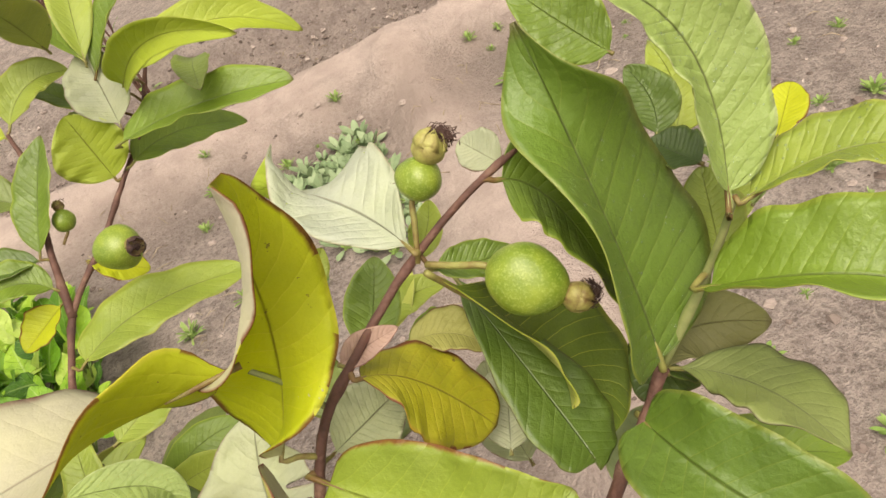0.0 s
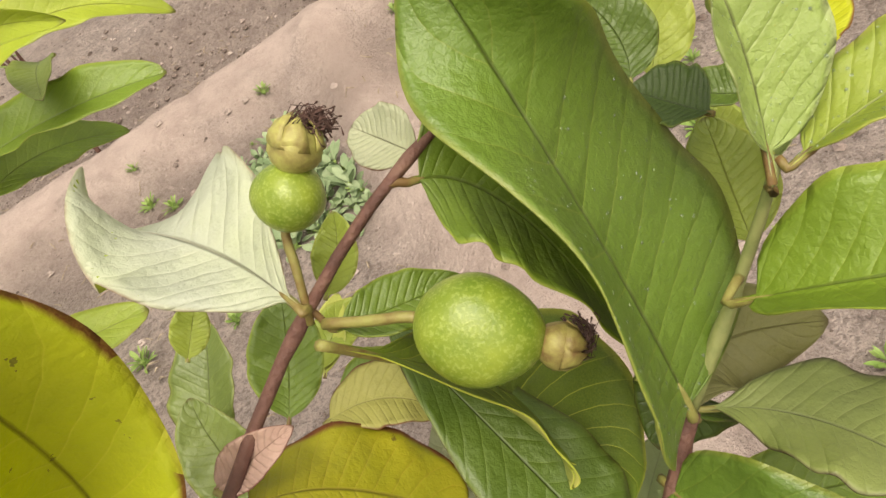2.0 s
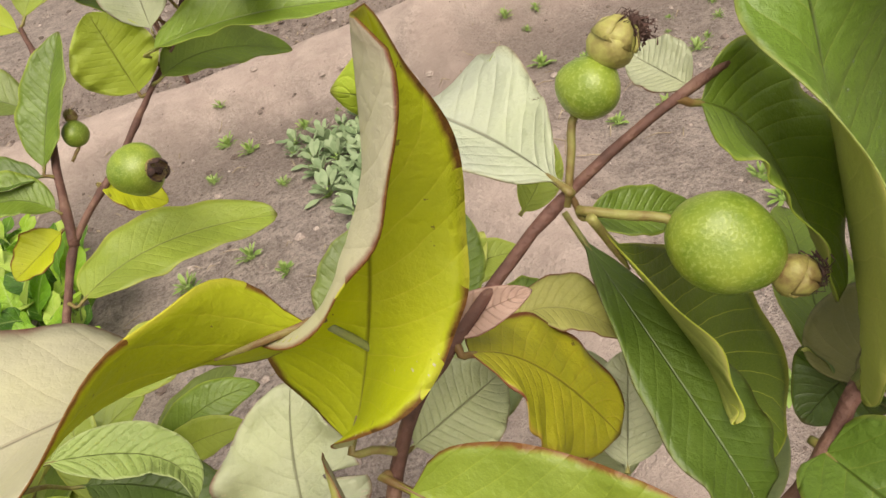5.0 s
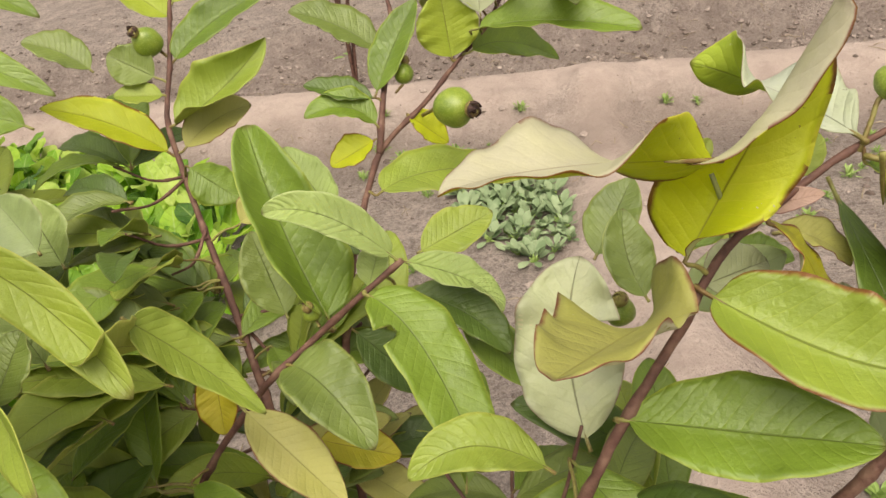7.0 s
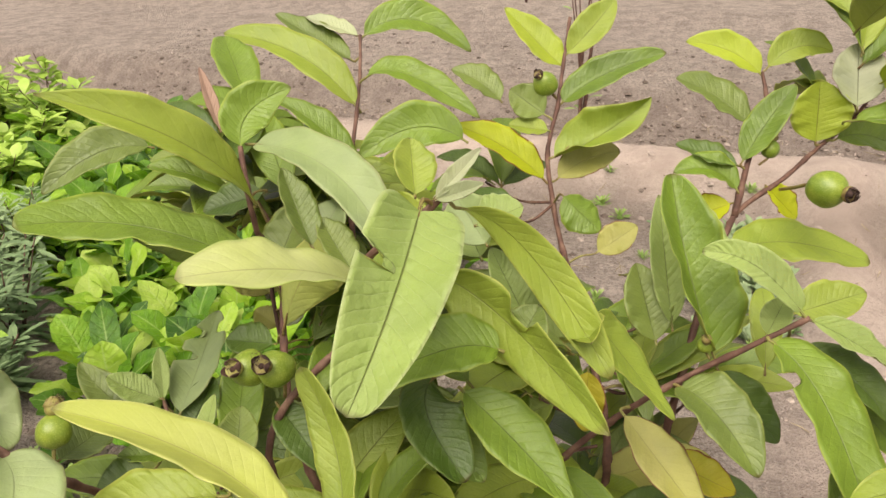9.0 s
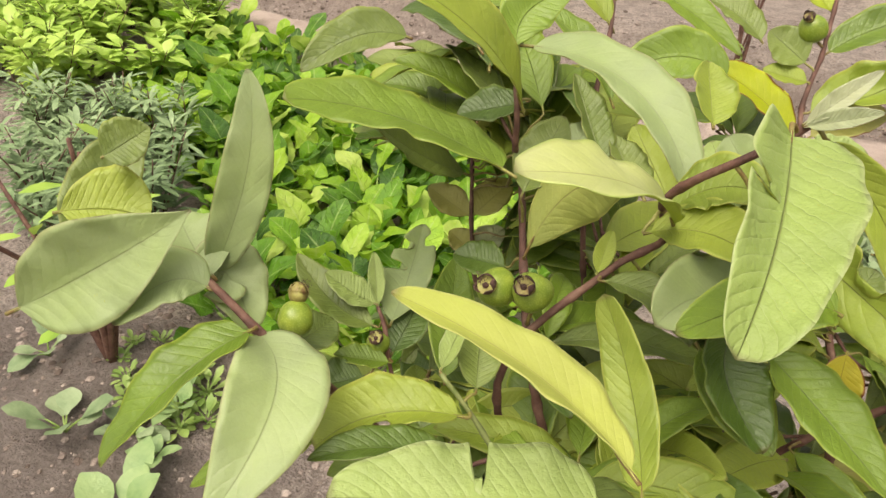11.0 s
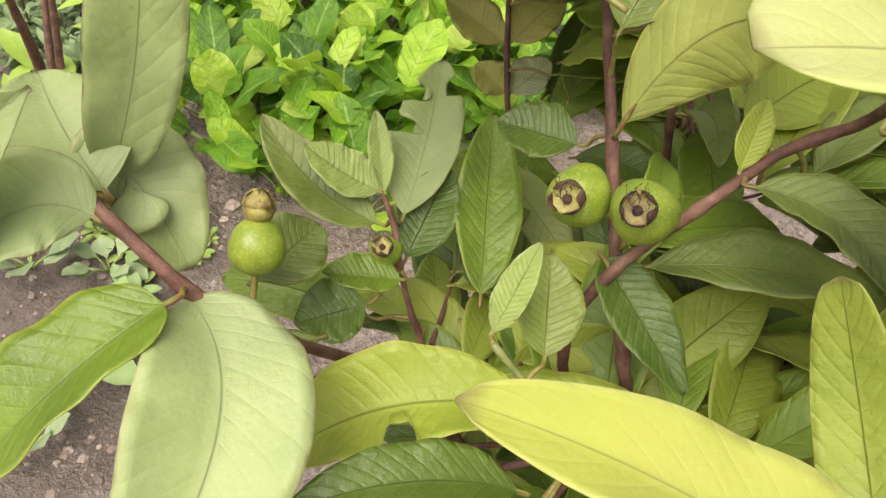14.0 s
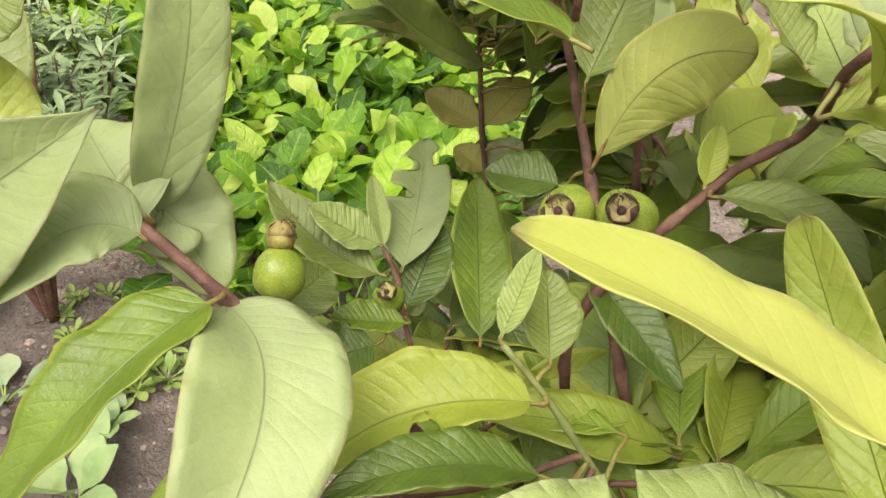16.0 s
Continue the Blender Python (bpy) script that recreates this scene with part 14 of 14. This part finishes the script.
def clods():
    rng = random.Random(5)
    pieces = []
    for k in range(11500):
        x, y = rng.uniform(-3.2, 1.6), (rng.uniform(0.3, 3.6) if k < 4400 else rng.gauss(2.62, 0.18))
        if k > 9600:
            x, y = rng.uniform(-1.65, -0.85), rng.uniform(-0.1, 0.6)
        if (-0.02 < x < 0.28 and y < 2.2 or 1.98 < y < 2.3) and rng.random() < 0.85:
            continue
        r = 0.0025 + 0.012 * rng.random() ** 4
        if k > 9600:
            r *= 0.6
        z = ground_height(x, y)
        v = []
        for k in range(3):
            for q in range(5):
                a = q * 1.2566 + k * 0.6
                rr = r * (0.55, 1.0, 0.5)[k] * rng.uniform(0.75, 1.25)
                v.append((x + rr * math.cos(a), y + rr * math.sin(a), z + r * (-0.4, 0.15, 0.6)[k]))
        f = [(k * 5 + q, k * 5 + (q + 1) % 5, k * 5 + 5 + (q + 1) % 5, k * 5 + 5 + q) for k in range(2) for q in range(5)] + [(10, 11, 12, 13, 14)]
        pieces.append((v, f, 0))
    v, f, m = join(pieces)
    tagged(new("soil_clods", mesh("soil_clods", v, f, [CLOD], smooth=False)), "small crumbled clods lying on the dry soil", "soil", kind="stuff")


clods()


# ---- low plants of the field ----
def simple_leaf(base, direction, up, length, width, arch=0.3, nu=6, nv=4, wave=0.2, rng=random, blunt=0.55, cup=0.15):
    b, d = np.array(base, float), unit(direction)
    n = unit(np.array(up, float) - d * np.dot(up, d))
    s = np.cross(d, n)
    ph = rng.uniform(0, 6.28)
    verts, faces = [], []
    for i in range(nu + 1):
        u = i / nu
        c = b + d * length * u - n * arch * length * u * u
        w = width / 2 * max(0.08, math.sin(math.pi * min(1, max(0.0, (u - 0.12) / 0.88)) ** 1.1) ** blunt if u > 0.12 else 0.08)
        for j in range(nv + 1):
            v = -1 + 2 * j / nv
            verts.append(c + s * v * w + n * (cup * w * v * v + wave * w * 0.5 * abs(v) * math.sin(u * 9 + ph + 2 * v)))
    k = nv + 1
    faces = [(i * k + j, i * k + j + 1, (i + 1) * k + j + 1, (i + 1) * k + j) for i in range(nu) for j in range(nv)]
    return verts, faces


def leafy_plant(name, mat, stem_mat, rng, leaves, length, width, upright, arch, label, category, petiole=0.5, group="", wave=0.2, nu=6):
    root = tagged(new(name), label, category, group)
    for k in range(leaves):
        az = k * 2.4 + rng.uniform(-0.5, 0.5)
        el = radians(rng.uniform(*upright))
        d = np.array([math.cos(az) * math.cos(el), math.sin(az) * math.cos(el), math.sin(el)])
        ln = length * rng.uniform(0.65, 1.15)
        st = d * ln * petiole * rng.uniform(0.6, 1.3)
        tv, tf = tube([(0, 0, 0), st * 0.5 + np.array([0, 0, 0.1 * ln]), st + np.array([0, 0, 0.12 * ln])], [0.0022, 0.0018, 0.0013], 5)
        d2 = unit(d + np.array([rng.uniform(-0.3, 0.3), rng.uniform(-0.3, 0.3), rng.uniform(-0.2, 0.3)]))
        lv, lf = simple_leaf(st + np.array([0, 0, 0.12 * ln]), d2, (0.1 * math.cos(az), 0.1 * math.sin(az), 1), ln, width * rng.uniform(0.75, 1.2), arch * rng.uniform(0.3, 1.6), nu=nu, rng=rng, wave=wave)
        v, f, m = join([(tv, tf, 1), (lv, lf, 0)])
        uvs = [(0.0, 0.5)] * len(tv) + [(i / nu, j / 4) for i in range(nu + 1) for j in range(5)]
        part("leaf", mesh("leaf", v, f, [mat, stem_mat], m, uvs), root)
    return root


def scatter(templates, places, rng, size=(0.75, 1.2)):
    used = set()
    for x, y in places:
        k = rng.randrange(len(templates))
        m = Matrix.Translation((x, y, ground_height(x, y) - 0.004)) @ Matrix.Rotation(rng.uniform(0, 6.28), 4, "Z") @ Matrix.Diagonal((*[rng.uniform(*size)] * 3, 1))
        if k in used:
            copy = copy_thing(templates[k], m)
            copy.matrix_basis = m
        else:
            templates[k].matrix_basis = m
            used.add(k)


def in_poly(x, y, poly):
    inside = False
    for (x1, y1), (x2, y2) in zip(poly, poly[1:] + poly[:1]):
        if (y1 > y) != (y2 > y) and x < (x2 - x1) * (y - y1) / (y2 - y1) + x1:
            inside = not inside
    return inside


def spots_in(poly, count, gap, rng):
    xs, ys = [p[0] for p in poly], [p[1] for p in poly]
    out = []
    for _ in range(count * 40):
        x, y = rng.uniform(min(xs), max(xs)), rng.uniform(min(ys), max(ys))
        if in_poly(x, y, poly) and all((x - a) ** 2 + (y - b) ** 2 > gap * gap for a, b in out):
            out.append((x, y))
            if len(out) == count:
                break
    return out


def field_plants():
    rng = random.Random(11)
    mustard = [leafy_plant("leafy_vegetable_plant", MUSTARD, WEED, rng, 9, 0.095, 0.056, (38, 80), 0.3, "bright green leafy vegetable plant in a dense bed", "vegetable", 0.7, "vegetables in the bed", 0.55, 9) for _ in range(5)]
    bed = [(-0.75, 0.95), (-0.95, 0.55), (-1.25, 0.55), (-1.55, 0.9), (-2.3, 1.2), (-2.7, 1.9), (-1.5, 1.9), (-0.85, 1.5)]
    scatter(mustard, spots_in(bed, 200, 0.07, rng), rng, (0.7, 1.25))
    silver = [leafy_plant("silvery_herb", SILVER, WEED, rng, 14, 0.028, 0.013, (15, 70), 0.2, "low grey-green herb on bare soil", "herb", 0.4, "grey-green herbs") for _ in range(3)]
    patch = [(-0.34, 1.75), (-0.05, 1.8), (0.0, 1.3), (-0.08, 1.22), (-0.22, 1.35)]
    scatter(silver, spots_in(patch, 60, 0.038, rng), rng, (0.8, 1.7))
    weeds = [leafy_plant("small_weed", WEED, WEED, rng, 26, 0.013, 0.0035, (10, 85), 0.2, "tiny fresh green weed on dry soil", "weed", 0.4, "weeds on the soil") for _ in range(3)]
    plot = [(0.3, 0.3), (1.5, 0.3), (1.5, 2.0), (0.3, 2.0)]
    scatter(weeds, spots_in(plot, 70, 0.06, rng) + spots_in([(-0.6, 1.2), (0.0, 1.2), (0.0, 2.0), (-0.6, 2.0)], 16, 0.1, rng), rng, (0.7, 2.1))


def shrub(name, place, height, spread, stems, leaf_len, leaf_wid, mat, count, rng, label, category, group="", stem_r=0.003, droop=0.2):
    """A twiggy herb: forked stems and many small separate leaves set along them."""
    root = tagged(new(name), label, category, group)
    root.location = (place[0], place[1], ground_height(*place) - 0.01)
    leaves = []
    for s in range(stems):
        az = s * 2.4 + rng.uniform(-0.4, 0.4)
        r = spread * rng.uniform(0.25, 1.0)
        top = np.array([math.cos(az) * r, math.sin(az) * r, height * rng.uniform(0.7, 1.08)])
        run = spline([(0, 0, 0), top * np.array([0.3, 0.3, 0.45]) + np.array([rng.uniform(-0.02, 0.02), rng.uniform(-0.02, 0.02), 0]), top], 12)
        tv, tf = tube(run, [stem_r * (1 - 0.6 * k / 11) for k in range(12)], 5)
        part("stem", mesh("stem", tv, tf, [BARK]), root)
        for k in range(count // stems):
            f = rng.uniform(0.25, 1.0)
            p = run[int(f * 11)]
            la = rng.uniform(0, 6.28)
            el = rng.uniform(-0.2, 0.9)
            d = np.array([math.cos(la) * math.cos(el), math.sin(la) * math.cos(el), math.sin(el)])
            off = p + d * rng.uniform(0, 0.35) * spread * (1.15 - f)
            lv, lf = simple_leaf(off, d, (0, 0, 1), leaf_len * rng.uniform(0.6, 1.2), leaf_wid * rng.uniform(0.7, 1.2), droop, 4, 2, rng=rng)
            leaves.append((lv, lf, 0))
    if leaves:
        v, f, m = join(leaves)
        tagged(part("foliage", mesh("foliage", v, f, [mat]), root), kind="stuff")
    return root


def field_shrubs():
    rng = random.Random(31)
    for x, y in ((-1.52, 0.60), (-1.68, 0.57), (-1.86, 0.64), (-1.64, 0.76), (-1.80, 0.82), (-2.0, 0.80), (-2.05, 0.98), (-1.88, 1.02), (-2.25, 0.92)):
        shrub("dark_herb", (x, y), rng.uniform(0.2, 0.28), 0.14, 8, 0.052, 0.013, HERB_DARK, 360, rng, "dark green twiggy herb with narrow leaves", "herb", "dark herbs")
    for x, y in spots_in([(-2.15, 1.15), (-2.7, 1.05), (-3.9, 1.3), (-3.9, 1.92), (-2.6, 1.92)], 26, 0.17, rng):
        shrub("light_herb", (x, y), rng.uniform(0.22, 0.36), 0.19, 8, 0.068, 0.034, HERB_LIGHT, 290, rng, "light green bushy herb beside the bund", "herb", "light herbs")
    shrub("woody_shrub", (-1.30, 0.37), 0.45, 0.17, 6, 0.06, 0.03, HERB_LIGHT, 24, rng, "low shrub with bare brown woody stems", "shrub", stem_r=0.008)
    shrub("bare_shrub", (-0.70, 2.55), 0.75, 0.10, 7, 0.05, 0.022, WEED, 14, rng, "thin upright bare stems with few leaves", "shrub", stem_r=0.006)
    shrub("bare_shrub", (-1.4, 4.5), 0.62, 0.12, 6, 0.05, 0.022, WEED, 10, rng, "thin upright bare stems with few leaves", "shrub", stem_r=0.006)
    seedlings = [leafy_plant("broad_leaf_seedling", SEEDLING, WEED, rng, 7, 0.088, 0.052, (28, 70), 0.3, "small broad-leaved green seedling on bare soil", "seedling", 0.35, "seedlings"),
                 leafy_plant("broad_leaf_seedling", SILVER, WEED, rng, 7, 0.055, 0.045, (15, 50), 0.3, "small bluish broad-leaved seedling on bare soil", "seedling", 0.6, "bluish seedlings")]
    seedlings[0].matrix_basis = Matrix.Translation((-1.045, 0.175, ground_height(-1.045, 0.175)))
    seedlings[1].matrix_basis = Matrix.Translation((-1.245, 0.235, ground_height(-1.245, 0.235)))
    for k, x, y, s, r in ((1, -1.50, 0.20, 0.8, 1.0), (1, -1.42, 0.33, 0.8, 2.0), (0, -1.13, 0.36, 0.6, 3.0), (0, -1.09, 0.27, 0.5, 0.7), (1, -1.15, 0.29, 0.7, 4.0), (1, -1.04, 0.06, 0.8, 1.4)):
        m = Matrix.Translation((x, y, ground_height(x, y))) @ Matrix.Rotation(r, 4, "Z") @ Matrix.Diagonal((s, s, s, 1))
        copy_thing(seedlings[k], m).matrix_basis = m
    low = [leafy_plant("creeping_weed", WEED, WEED, rng, 16, 0.022, 0.009, (5, 60), 0.2, "low creeping green weed on bare soil", "weed", 0.6, "weeds on the soil") for _ in range(2)]
    scatter(low, spots_in([(-1.3, 0.48), (-1.05, 0.42), (-1.1, 0.3), (-1.35, 0.36)], 14, 0.04, rng) + spots_in([(-2.4, 2.3), (-2.4, 2.6), (-3.4, 2.6), (-3.4, 2.3)], 12, 0.1, rng), rng, (0.7, 1.5))


def purple_cloth():
    """A crumpled cloth lying over the herbs' edge on the bund."""
    rng = random.Random(3)
    n = 26
    verts = []
    for j in range(n):
        for i in range(n):
            u, v = i / (n - 1) * 2 - 1, j / (n - 1) * 2 - 1
            x, y = -3.86 + u * 0.24, 2.02 + v * 0.16
            z = ground_height(x, y) + 0.01 + 0.16 * (1 - u * u) ** 0.7 * (1 - v * v) ** 0.5 + 0.03 * noise.noise(Vector((u * 3, v * 3, 4.4))) * (1 - u ** 4)
            verts.append((x, y, z))
    faces = [(j * n + i, j * n + i + 1, (j + 1) * n + i + 1, (j + 1) * n + i) for j in range(n - 1) for i in range(n - 1)]
    mats = [1 if 0.62 < (k % (n - 1)) / n < 0.70 and (k // (n - 1)) < 9 else 0 for k in range(len(faces))]
    tagged(new("cloth", mesh("cloth", verts, faces, [CLOTH, CLOTH_PRINT], mats)), "crumpled purple cloth with a pale stripe on soil", "cloth")


def straw_bits():
    rng = random.Random(9)
    pieces = []
    for k in range(520):
        x, y = rng.uniform(-2.2, 1.4), rng.choice((rng.gauss(2.65, 0.16), rng.uniform(0.6, 2.0), rng.gauss(2.6, 0.2), rng.uniform(1.2, 1.95)))
        a, ln = rng.uniform(0, 3.14), rng.uniform(0.012, 0.065)
        z = ground_height(x, y) + 0.004
        d = np.array([math.cos(a), math.sin(a), 0.0]) * ln
        p = np.array([x, y, z])
        q = p + d
        v, f = tube([p, (p + q) / 2 + np.array([0, 0, rng.uniform(0, 0.012)]), np.array([q[0], q[1], ground_height(q[0], q[1]) + 0.004])], [0.0012, 0.0014, 0.0008], 4)
        pieces.append((v, f, 0))
    v, f, m = join(pieces)
    tagged(new("straw_litter", mesh("straw_litter", v, f, [STRAW])), "dry twigs and straw lying on the soil", "litter", kind="stuff")


field_plants()
field_shrubs()
purple_cloth()
straw_bits()


def dry_stick():
    a, b = np.array((-4.88, 4.53, 0.0)), np.array((-5.42, 5.72, 0.0))
    run = [a + (b - a) * k / 5 for k in range(6)]
    run = [np.array((q[0], q[1], ground_height(q[0], q[1]) + 0.02)) for q in run]
    v, f = tube(run, [0.02, 0.032, 0.036, 0.03, 0.024, 0.01], 6, 0.2, random.Random(2))
    tagged(new("dry_stick", mesh("dry_stick", v, f, [STRAW])), "pale dry stick lying on the bare soil", "stick")


dry_stick()
